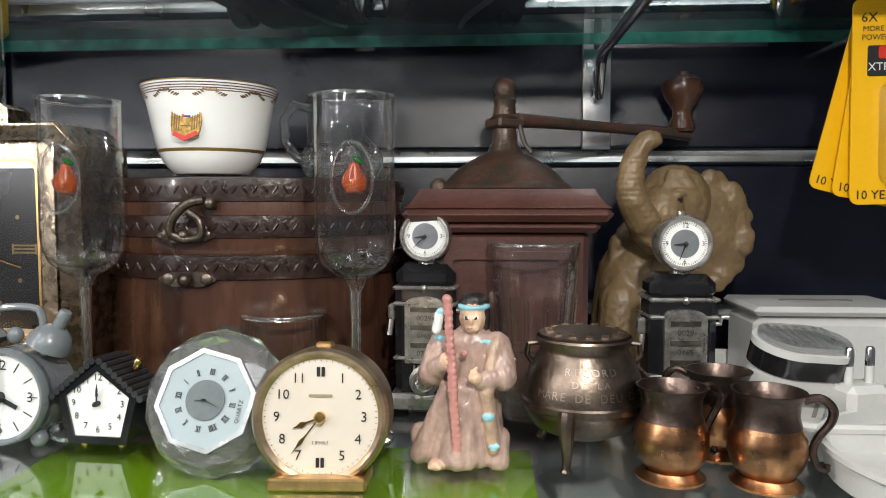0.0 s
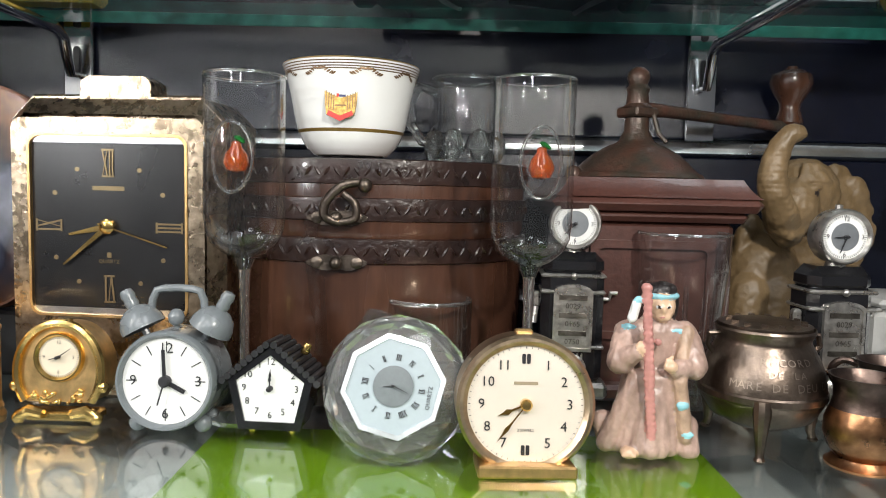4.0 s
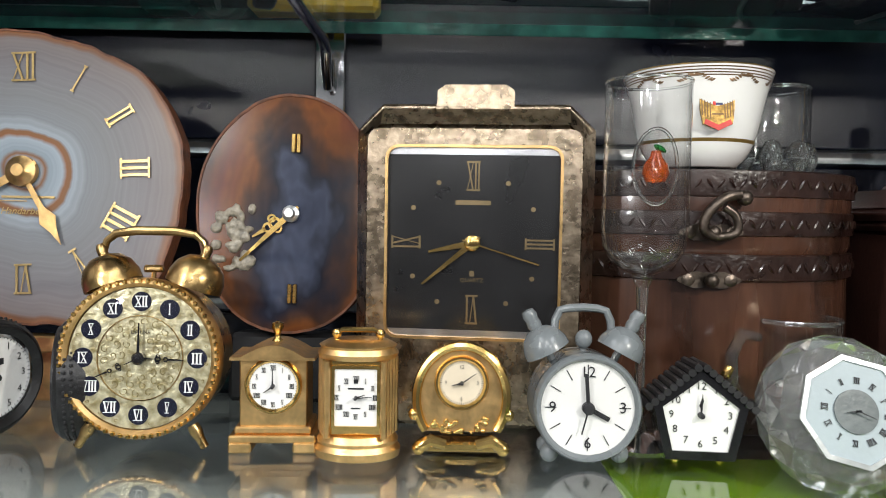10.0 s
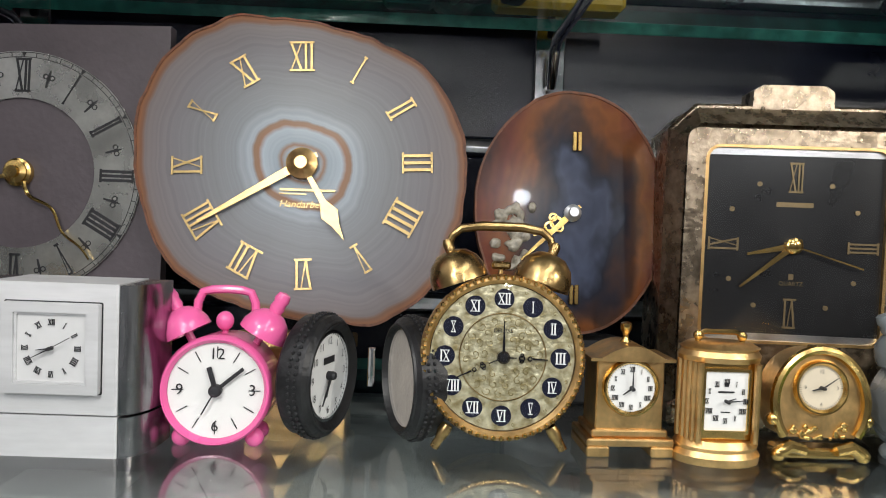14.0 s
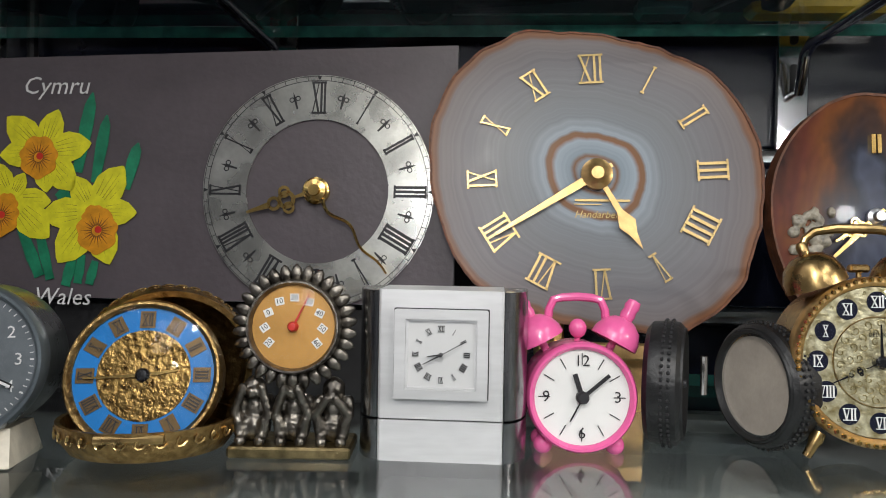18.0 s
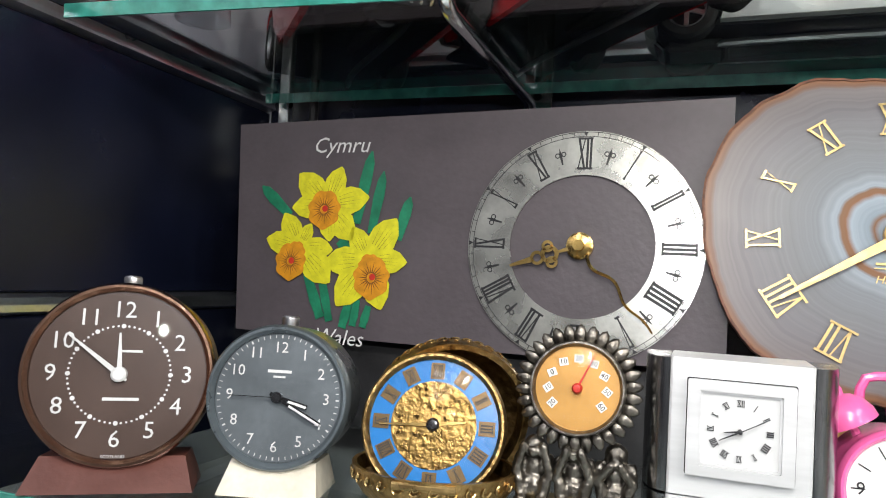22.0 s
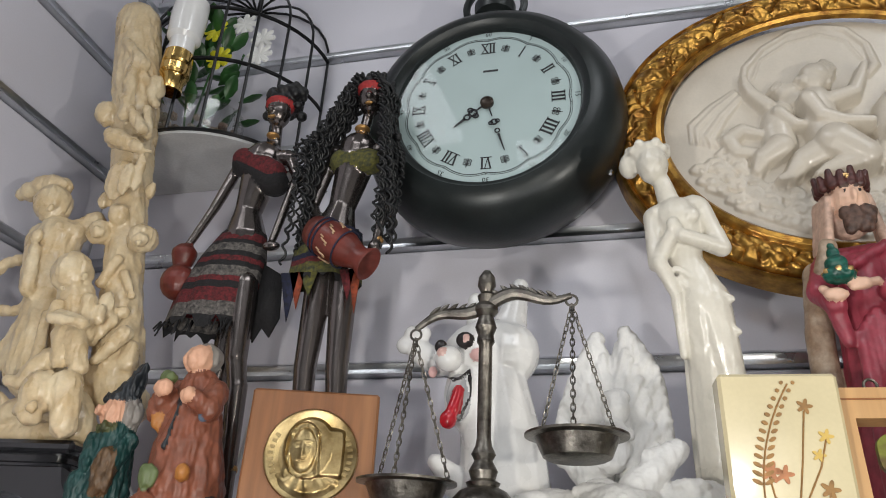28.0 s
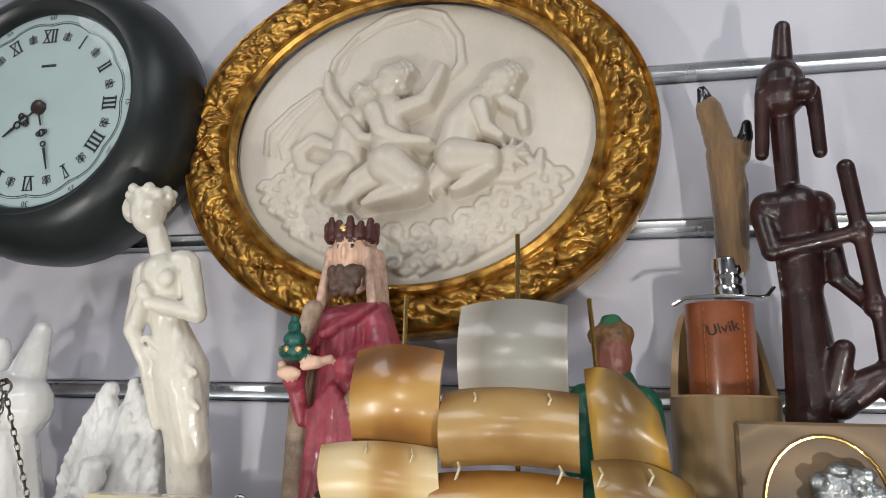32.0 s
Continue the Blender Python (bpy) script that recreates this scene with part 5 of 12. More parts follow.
def daffodil(centre, trumpet, tips, tr):
    """Painted flower: one leaf-shaped petal to each tip, a frilled trumpet over them."""
    g, gi, gt, gd = Geo(), Geo(), Geo(), Geo()
    cx, cz = centre
    for k, (x, z) in enumerate(tips):
        d = Vector((x - cx, z - cz))
        ln, w = d.length, d.length * 0.3
        poly = [(-w * 0.35, 0), (-w * 0.9, ln * 0.35), (-w, ln * 0.58), (-w * 0.72, ln * 0.8), (-w * 0.15, ln * 0.97), (0, ln), (w * 0.25, ln * 0.95), (w * 0.8, ln * 0.75), (w, ln * 0.52), (w * 0.85, ln * 0.3), (w * 0.35, 0)][::-1]
        mm = FRONT @ Matrix.Translation((cx, cz, 0.0003 + 0.00012 * (k % 3))) @ Matrix.Rotation(math.atan2(d.y, d.x) - math.pi / 2, 4, "Z")
        g.prism(poly, 0, 0.0003, mm)
        for t in (-0.4, -0.18, 0.04, 0.2, 0.42):
            gi.prism([(t * w - 0.00012, ln * 0.3), (t * w + 0.00012, ln * 0.3), (t * w * 1.5, ln * (0.86 - 0.5 * abs(t)))], 0.0003, 0.0004, mm)
    tx, tz = trumpet
    frill = [(tx + (tr + 0.07 * tr * math.sin(9 * a)) * math.cos(a), tz + (1.1 * tr + 0.07 * tr * math.sin(7 * a)) * math.sin(a)) for a in (2 * math.pi * i / 54 for i in range(54))]
    gt.prism(frill, 0.0008, 0.0011, FRONT)
    gt.prism([(tx + (u - tx) * 0.62 + (cx - tx) * 0.6, tz + (v - tz) * 0.62 + (cz - tz) * 0.6) for u, v in frill], 0.0006, 0.0009, FRONT)
    for i in range(22):
        a = 2 * math.pi * i / 22
        r1 = tr * (0.85 if i % 2 else 0.65)
        gd.prism([(tx + 0.25 * tr * math.cos(a - 0.15), tz + 0.25 * tr * math.sin(a - 0.15)), (tx + 0.25 * tr * math.cos(a + 0.15), tz + 0.25 * tr * math.sin(a + 0.15)), (tx + r1 * math.cos(a), tz + r1 * math.sin(a))], 0.0011, 0.0012, FRONT)
    f = part("flower", g, YELLOW, c)
    part("petal_veining", gi, mat("dark_vein_paint", (0.22, 0.2, 0.02), 0.5), f)
    t_ = part("trumpet", gt, ORANGE, f)
    part("trumpet_veining", gd, mat("brown_vein_paint", (0.22, 0.08, 0.01), 0.5), f)
    part("centre", Geo().prism(circle(0.0019, 9, tx + 0.0008, tz + 0.0005), 0.0012, 0.0014, FRONT), REDDOT, f)
    return f


for (x1, z1), (x0, z0), w in (((-0.0446, 0.0416), (-0.0511, -0.0004), 0.0037), ((-0.0362, 0.0297), (-0.0412, -0.0058), 0.0033), ((-0.0187, 0.0152), (-0.0246, -0.009), 0.0034), ((-0.1165, 0.021), (-0.0953, 0.0035), 0.0036),
                              ((-0.0691, -0.055), (-0.0805, -0.0301), 0.0034), ((-0.0632, -0.0565), (-0.0722, -0.0259), 0.0028), ((-0.0548, -0.0596), (-0.0512, -0.0436), 0.003), ((-0.0483, -0.0582), (-0.0464, -0.0433), 0.0026), ((-0.042, -0.0586), (-0.0391, -0.0465), 0.0026), ((-0.0608, -0.0102), (-0.0549, -0.0157), 0.0036)):
    d = Vector((x1 - x0, z1 - z0))
    n_ = Vector((-d.y, d.x)).normalized() * w
    tip = 0.12 if z1 > 0 else 0.85
    part("leaf", Geo().prism([(x0 - n_.x * 0.7, z0 - n_.y * 0.7), (x0 + n_.x * 0.7, z0 + n_.y * 0.7), (x0 + d.x * 0.6 + n_.x, z0 + d.y * 0.6 + n_.y), (x0 + d.x * 0.85 + n_.x * 0.8, z0 + d.y * 0.85 + n_.y * 0.8), (x1 + n_.x * tip, z1 + n_.y * tip), (x1 - n_.x * tip, z1 - n_.y * tip), (x0 + d.x * 0.85 - n_.x * 0.8, z0 + d.y * 0.85 - n_.y * 0.8), (x0 + d.x * 0.6 - n_.x, z0 + d.y * 0.6 - n_.y)][::-1], 0, 0.0003, FRONT), LEAF, c)
daffodil((-0.0704, 0.0103), (-0.0723, 0.0072), ((-0.0912, 0.0286), (-0.0629, 0.0325), (-0.0438, 0.0149), (-0.0523, -0.0099), (-0.0671, -0.0113), (-0.094, 0.008)), 0.0102)
daffodil((-0.0866, -0.0149), (-0.0917, -0.0238), ((-0.0989, 0.0048), (-0.1098, -0.0108), (-0.0798, -0.0011), (-0.0645, -0.016), (-0.0647, -0.035), (-0.0995, -0.031)), 0.0098)
daffodil((-0.0415, -0.0208), (-0.0385, -0.0308), ((-0.0531, -0.0024), (-0.0257, 0.003), (-0.0176, -0.0212), (-0.0312, -0.0482), (-0.0592, -0.0478), (-0.0692, -0.0229)), 0.0108)
SLW = mat("white_sign_paint", (0.75, 0.75, 0.75), 0.5)
SLANT = Matrix(((1, 0.22, 0, 0), (0, 1, 0, 0), (0, 0, 1, 0), (0, 0, 0, 1)))
part("lettering", letters("Cymru", 0.0092, FRONT @ Matrix.Translation((-0.0641, 0.0448, 0.0003)) @ SLANT), SLW, c, angle=0)
part("lettering", letters("Wales", 0.0086, FRONT @ Matrix.Translation((-0.0555, -0.0655, 0.0003)) @ SLANT), SLW, c, angle=0)
part("prop", Geo().box((0, 0.03, -0.092), (0.25, 0.03, 0.05), 0.002), BLACKMATT, c, "dark block that props the slate")

# ---- lower shelf: the clocks before the slate ----
# folding round travel clock in black leather
STITCH = mat("black_leather", (0.012, 0.012, 0.013), 0.42, 0, 0.2, 160, 0.6, 380)
c = thing("folding_travel_clock", pose(-0.4305, 0.352, Z0 + 0.0245), "open round folding travel clock in black zipped leather", "travel clock")
for half, ang, x, y in (("clock_case", 72, -0.0135, -0.007), ("lid", -70, 0.0125, -0.0065)):
    mm = Matrix.Translation((x, y, 0)) @ Matrix.Rotation(radians(ang), 4, "Z") @ FRONT
    h = part(half, Geo().lathe([(0.0222, 0.0), (0.0238, -0.0015), (0.0242, -0.006), (0.0236, -0.0115), (0.021, -0.0135), (0, -0.0138)], 44, mm), STITCH, c)
    for zz in (-0.004, -0.0065):
        g = Geo()
        for i in range(60):
            p0 = around(6 * i, 0.0244)
            g.box((p0[0], p0[1], zz), (0.0012, 0.0012, 0.0012), 0.0003, mm)
        part("zip_teeth", g, BLACKMATT, h)
    rw = 0.0198 if half == "lid" else 0.0176
    part("padded_rim", Geo().lathe([(0.0224, -0.001), (0.0216, 0.0008), (0.0208, 0.001), (rw, -0.0018)], 44, mm), STITCH, h, "padded black leather rim")
    part("rim_ring", Geo().ring(circle(rw + 0.0004), circle(rw - 0.0008), -0.004, -0.0012, mm), CHROME, h)
    if half == "lid":
        part("lining", Geo().prism(circle(0.0194), -0.006, -0.0022, mm), mat("grey_felt", (0.36, 0.31, 0.26), 0.9, 0, 0.1, 90, 0.4, sheen=0.3), h)
    else:
        d = make_dial(h, mm @ Matrix.Translation((0, 0, -0.0022)), 0.0172, PAPER, INK, ARABIC, 0.8, 0.17, ticks=60, tick=(0.94, 0.98, 0.008), hands=[("hour_hand", 200, 0.5, 0.09, "taper"), ("minute_hand", 215, 0.75, 0.07, "taper")], hub=0.1)
        d.parent = c
        part("maker_bar", Geo().box((0, 0.0062, -0.0018), (0.009, 0.0026, 0.0003), 0, mm), INK, d, angle=0)
part("hinge", Geo().tube([(0, 0.0125, -0.008), (0, 0.0125, 0.008)], 0.0016, 10), CHROME, c)

# silver block clock
c = thing("silver_desk_clock", pose(-0.5375, 0.3125, Z0, 0, 0, 0), "worn silver desk clock with curved ends and square dial", "desk clock")
SILVP = mat("worn_silver_paint", (0.72, 0.72, 0.73), 0.42, 0.35, 0.1, 30, 0.12, 260, stretch=(0.3, 1, 2))
SIDECHROME = mat("scuffed_side_chrome", (0.42, 0.42, 0.43), 0.24, 1, 0.25, 45, 0.1, 300, col2=(0.2, 0.2, 0.21), stretch=(3, 3, 0.3))
for nm, z0, z1 in (("base_section", 0.0, 0.0146), ("body", 0.0152, 0.061)):
    b = part(nm, Geo().prism([(-0.0222, 0.026), (-0.0222, 0.0006), (-0.0214, 0.0), (0.0214, 0.0), (0.0222, 0.0006), (0.0222, 0.026)], z0, z1, Matrix.Translation((0.0008, 0, 0))), SILVP, c)
    for s in (-1, 1):
        out = [(0.0225, 0.027), (0.0225, 0.0008)] + [(0.0225 + 0.0088 * math.sin(math.pi / 2 * i / 8), 0.0008 + 0.018 * (1 - math.cos(math.pi / 2 * i / 8))) for i in range(1, 9)] + [(0.0313, 0.027)]
        out = [(s * x, y) for x, y in out][::s]
        part("curved_side", Geo().prism(out, z0, z1 - 0.0004, Matrix.Translation((0.0008, 0, 0))), SIDECHROME, b, "scuffed chrome curved side")
mf = Matrix.Translation((0.001, -0.0012, 0.0385)) @ FRONT
part("bezel", Geo().ring(rrect(0.033, 0.0315, 0.0006, 2), rrect(0.0252, 0.0247, 0.0004, 2), -0.005, 0.0016, mf), SILVP, c)
part("bezel_shadow_gap", Geo().ring(rrect(0.0338, 0.0323, 0.0006, 2), rrect(0.033, 0.0315, 0.0006, 2), -0.004, -0.0009, mf), BLACKMATT, c)
part("inner_bezel", Geo().ring(rrect(0.0251, 0.0246, 0.0006, 2), rrect(0.0235, 0.0232, 0.0004, 2), -0.001, 0.0008, mf), SILVP, c)
make_dial(c, mf, 0.0116, mat("silver_white_dial", (0.62, 0.62, 0.62), 0.42, 0.1, 0.03, 50, 0.02), INK, ROMAN, 0.78, 0.17, roman=True, radial="out", outline=rrect(0.0236, 0.0234, 0.0003, 2), hands=[("hour_hand", 262, 0.42, 0.05, "taper"), ("minute_hand", 242, 0.62, 0.045, "taper"), ("second_hand", 60, 0.7, 0.02, "baton")], hub=0.06)

# sunburst thermometer on three apes
c = thing("ape_thermometer", pose(-0.5905, 0.3155, Z0, 0, 0, 4), "pewter thermometer with sunburst frame above three apes", "thermometer")
mt = Matrix.Translation((0, 0, 0.0465)) @ Matrix.Rotation(radians(-6), 4, "X") @ FRONT
part("back", Geo().lathe([(0.0185, -0.001), (0.0185, -0.008), (0.015, -0.012), (0, -0.012)], 36, mt), PEWTER, c)
part("bezel", Geo().lathe(rim(0.0172, 0.0022, 0.003), 48, mt), PEWTER, c)
for i in range(30):
    mm = mt @ Matrix.Rotation(radians(12 * i), 4, "Z") @ Matrix.Translation((0, 0.0195, -0.002))
    part("sun_petal", Geo().lathe([(0, -1), (0.7, -0.7), (1, 0), (0.6, 0.7), (0, 1)], 8, mm @ Matrix.Rotation(radians(-90), 4, "X") @ Matrix.Diagonal((0.0023, 0.0016, 0.0036, 1))), PEWTER, c)
d = make_dial(c, mt, 0.0152, mat("orange_dial", (0.62, 0.33, 0.09), 0.35, 0.3, 0.08), INK, None, ticks=0, hands=[("needle", 25, 0.86, 0.05, "taper")], hand_mat=REDDOT, hub=0.12, hub_mat=REDDOT)
for i, s in enumerate(["20", "10", "0", "10", "20", "30", "40", "50", "60"]):
    a = -124 + 31 * i
    x, y = around(a, 0.0105)
    mm = mt @ Matrix.Translation((x, y, 0.0002)) @ Matrix.Rotation(radians(-a * 0.4), 4, "Z")
    part("number_plate", Geo().box((0, 0, 0), (0.0032, 0.0028, 0.0002), 0, mm), PAPER, d)
    part("numeral", letters(s, 0.0019, mm @ Matrix.Translation((0, 0, 0.0002))), INK, d, angle=0)
part("crystal", Geo().lathe([(0.0155, 0.002), (0.008, 0.0045), (0, 0.0052)], 30, mt), COVER, c)
part("base_plate", Geo().box((0, 0.004, 0.0022), (0.044, 0.022, 0.0042), 0.0008), BRONZE, c)
for k, x in enumerate((-0.0145, 0, 0.0145)):
    ape = [((x, 0.004, 0.0095), (0.006, 0.006, 0.006), 0), ((x, 0.005, 0.016), (0.0052, 0.005, 0.006), 0), ((x, 0.003, 0.0235), (0.0042, 0.0042, 0.0045), 0), ((x, -0.0008, 0.0225), (0.0022, 0.0022, 0.0022), 0)]
    for s in (-1, 1):
        ape += [((x + s * 0.004, -0.001, 0.0075), (x + s * 0.005, -0.001, 0.013), 0.0022, 0.002, 0), ((x + s * 0.0035, -0.0035, 0.0055), 0.0022, 0)]
        hand = ((x + s * 0.0035, -0.001, 0.0245), (x + s * 0.0025, -0.003, 0.0245), (x + s * 0.0015, -0.003, 0.0212))[k]
        ape += [((x + s * 0.0055, 0.003, 0.0195), (x + s * 0.0062, -0.001, 0.0145), 0.0019, 0.0018, 0), ((x + s * 0.0062, -0.001, 0.0145), hand, 0.0017, 0.0016, 0)]
    part("ape", fused(ape, 0.0007, 2, 0.0003, 700, 1, [PEWTER]), [], c)

# open clam-shell travel clock with a blue dial
c = thing("clamshell_travel_clock", pose(-0.6395, 0.300, Z0, 0, 0, 12), "open brass clam-shell travel clock with a blue chapter ring", "travel clock")
ENG = mat("engraved_brass", (0.46, 0.3, 0.12), 0.38, 1, 0.3, 320, 1.0, 500, col2=(0.2, 0.12, 0.045))
bowl = [(0.0, 0.001), (0.02, 0.001), (0.027, 0.003), (0.0305, 0.008), (0.0312, 0.0135), (0.0295, 0.0135), (0.028, 0.008), (0.02, 0.0035), (0, 0.003)]
sh = part("lower_shell", Geo().lathe(bowl, 48, Matrix.Translation((0, 0.012, 0)), 1, 0.86), ENG, c)
lidm = Matrix.Translation((0.0045, 0.0195, 0.0285)) @ Matrix.Rotation(radians(16), 4, "Z") @ Matrix.Rotation(radians(12), 4, "X") @ FRONT
ul = part("upper_shell", Geo().lathe([(0.0285, 0.0), (0.0308, 0.0004), (0.0312, -0.004), (0.0305, -0.0085), (0.027, -0.0135), (0.02, -0.0155), (0, -0.0158)], 56, lidm).lathe([(0.0285, 0.0), (0.0275, -0.006), (0.02, -0.012), (0, -0.0125)], 48, lidm), ENG, c, "open embossed brass lid")
for shell_, place, hgt, n_b in ((sh, Matrix.Translation((0, 0.012, 0)) @ Matrix.Diagonal((1, 0.86, 1, 1)), 0.0100, 30), (ul, lidm, -0.0045, 40)):
    g = Geo()
    for i in range(n_b):
        a = 2 * math.pi * i / n_b
        sp = [(0.0313 * math.cos(a + 0.011 * k * math.cos(k * 0.9)), 0.0313 * math.sin(a + 0.011 * k * math.cos(k * 0.9)), hgt + 0.0016 * math.sin(k * 0.9)) for k in range(8)]
        g.tube([place @ Vector(q) for q in sp], 0.0004, 4)
    part("scroll_border", g, BRASS, shell_)
part("hinge_bar", Geo().tube([(-0.011, -0.0135, 0.0115), (0.011, -0.0135, 0.0115)], 0.0016, 10), BRASS, c)
mt = Matrix.Translation((0, 0.0035, 0.0295)) @ Matrix.Rotation(radians(-14), 4, "X") @ FRONT
part("clock_case", Geo().lathe([(0.0262, 0), (0.0268, -0.002), (0.026, -0.012), (0.02, -0.016), (0, -0.016)], 44, mt), BRASS, c)
part("bezel", Geo().lathe(rim(0.0268, 0.003, 0.0024), 52, mt), ENG, c)
BLUE = mat("blue_enamel", (0.012, 0.19, 0.55), 0.3, 0, 0.1)
d = make_dial(c, mt, 0.0242, BLUE, INK, None, hands=[("hour_hand", 82, 0.5, 0.06, "taper"), ("minute_hand", 267, 0.82, 0.05, "taper"), ("alarm_hand", 145, 0.3, 0.1, "lace")], hub=0.1, hand_mat=GOLD, hub_mat=BLACK)
part("centre_disc", Geo().prism(circle(0.0158), 0, 0.0004, mt), mat("gilt_centre", (0.42, 0.27, 0.09), 0.3, 1, 0.3, 300, 0.9, col2=(0.14, 0.08, 0.025)), d)
for i, s in enumerate(ROMAN):
    mm = mt @ Matrix.Translation((*around(30 * i, 0.0196), 0.0002)) @ Matrix.Rotation(radians(-30 * i), 4, "Z")
    part("numeral_tile", Geo().box((0, 0, 0), (0.0052, 0.006, 0.0003), 0, mm), mat("brown_tile", (0.16, 0.1, 0.04), 0.4, 0.5), d)
    g = Geo()
    roman_geo(g, s, 0.0042, 0.0015 + 0.0008 * len(s), mm @ Matrix.Translation((0, 0, 0.0002)))
    part("numeral", g, INK, d)
part("crystal", Geo().lathe([(0.0245, 0.002), (0.013, 0.0045), (0, 0.0055)], 40, mt), COVER, c)


def round_alarm(name, m, r, case, bezel, dial, ink, label, hands, hand_mat, base_mat, glow, base_w, num=ARABIC, nsize=0.15):
    """Round alarm clock on a splayed foot; face centre at the origin."""
    k = thing(name, m, label, "alarm clock", "round alarm clocks")
    part("case", Geo().lathe([(r, 0), (r * 1.0, -0.016), (r * 0.99, -0.028), (r * 0.94, -0.034), (r * 0.7, -0.037), (0, -0.037)], 56, FRONT), case, k)
    part("bezel", Geo().lathe(rim(r * 1.01, 0.0032, 0.003), 64, FRONT), bezel, k)
    d = make_dial(k, FRONT, r - 0.003, dial, ink, num, 0.77, nsize, ticks=60, tick=(0.58 if glow else 0.92, 0.60 if glow else 0.97, 0.014 if glow else 0.012), hands=hands, hand_mat=hand_mat, hub=0.09, dots=glow)
    part("crystal", Geo().lathe([(r - 0.003, 0.0026), (r * 0.5, 0.0048), (0, 0.0056)], 44, FRONT), COVER, k)
    b = -(m.translation.z - Z0)
    g = Geo().add([(-base_w, -0.006, b), (base_w, -0.006, b), (base_w, 0.03, b), (-base_w, 0.03, b), (-base_w * 0.86, 0.002, b + 0.012), (base_w * 0.86, 0.002, b + 0.012), (base_w * 0.86, 0.026, b + 0.012), (-base_w * 0.86, 0.026, b + 0.012)],
                  [(3, 2, 1, 0), (4, 5, 6, 7), (0, 1, 5, 4), (1, 2, 6, 5), (2, 3, 7, 6), (3, 0, 4, 7)])
    part("foot", g, base_mat, k, angle=0)
    part("top_button", Geo().lathe([(0.003, 0), (0.0034, 0.001), (0.0034, 0.0035), (0.0028, 0.0042), (0, 0.0042)], 14, Matrix.Translation((0, 0.01, r * 0.985))), SILVER, k)
    return k, d


k, d = round_alarm("desk_alarm_clock", pose(-0.6975, 0.289, 1.2325, -5, 0, 17), 0.0268, mat("grey_green_enamel", (0.05, 0.06, 0.062), 0.3, coat=0.3), mat("grey_bezel", (0.16, 0.19, 0.21), 0.3, 0.6), mat("slate_grey_dial", (0.19, 0.215, 0.235), 0.35, 0.5), SLW,
                   "round grey alarm clock with white numerals on a cream foot", [("hour_hand", 105, 0.5, 0.07, "baton"), ("minute_hand", 118, 0.8, 0.06, "baton"), ("alarm_hand", 270, 0.75, 0.012, "baton")], BLACK, mat("cream_foot", (0.72, 0.66, 0.54), 0.4), False, 0.0185, nsize=0.17)
part("hand_lume", Geo().add(*(lambda h: (h.v, h.f))(hand_geo(105, 0.0118, 0.0009, tail=-0.4, z=0.0022, style="baton", m=FRONT))).add(*(lambda h: (h.v, h.f))(hand_geo(118, 0.019, 0.0008, tail=-0.3, z=0.0028, style="baton", m=FRONT))), SLW, d)
part("maker_bar", Geo().box((0, 0.0095, 0.0002), (0.009, 0.0011, 0.0002), 0, FRONT).box((0, 0.0075, 0.0002), (0.0045, 0.0007, 0.0002), 0, FRONT), SLW, d, angle=0)
k, d = round_alarm("bedside_alarm_clock", pose(-0.7505, 0.2655, 1.2385, -6, 0, 33), 0.0335, mat("tan_copper_case", (0.4, 0.26, 0.12), 0.3, 0.8), mat("copper_bezel", (0.45, 0.26, 0.18), 0.2, 1), mat("brown_dial", (0.075, 0.045, 0.035), 0.4), SLW,
                   "round brown alarm clock with white numerals and copper rim", [("hour_hand", 357, 0.5, 0.06, "taper"), ("minute_hand", 308, 0.75, 0.06, "taper")], SLW, mat("brown_foot", (0.12, 0.04, 0.03), 0.35), True, 0.029, nsize=0.2)
part("maker_bar", Geo().box((0.001, -0.009, 0.0002), (0.0125, 0.0011, 0.0002), 0, FRONT).box((0.003, 0.0085, 0.0002), (0.0085, 0.0009, 0.0002), 0, FRONT), SLW, d, angle=0)
part("lettering", letters("SCOTLAND", 0.0011, FRONT @ Matrix.Translation((0, -0.0295, 0.0002))), SLW, d, angle=0)

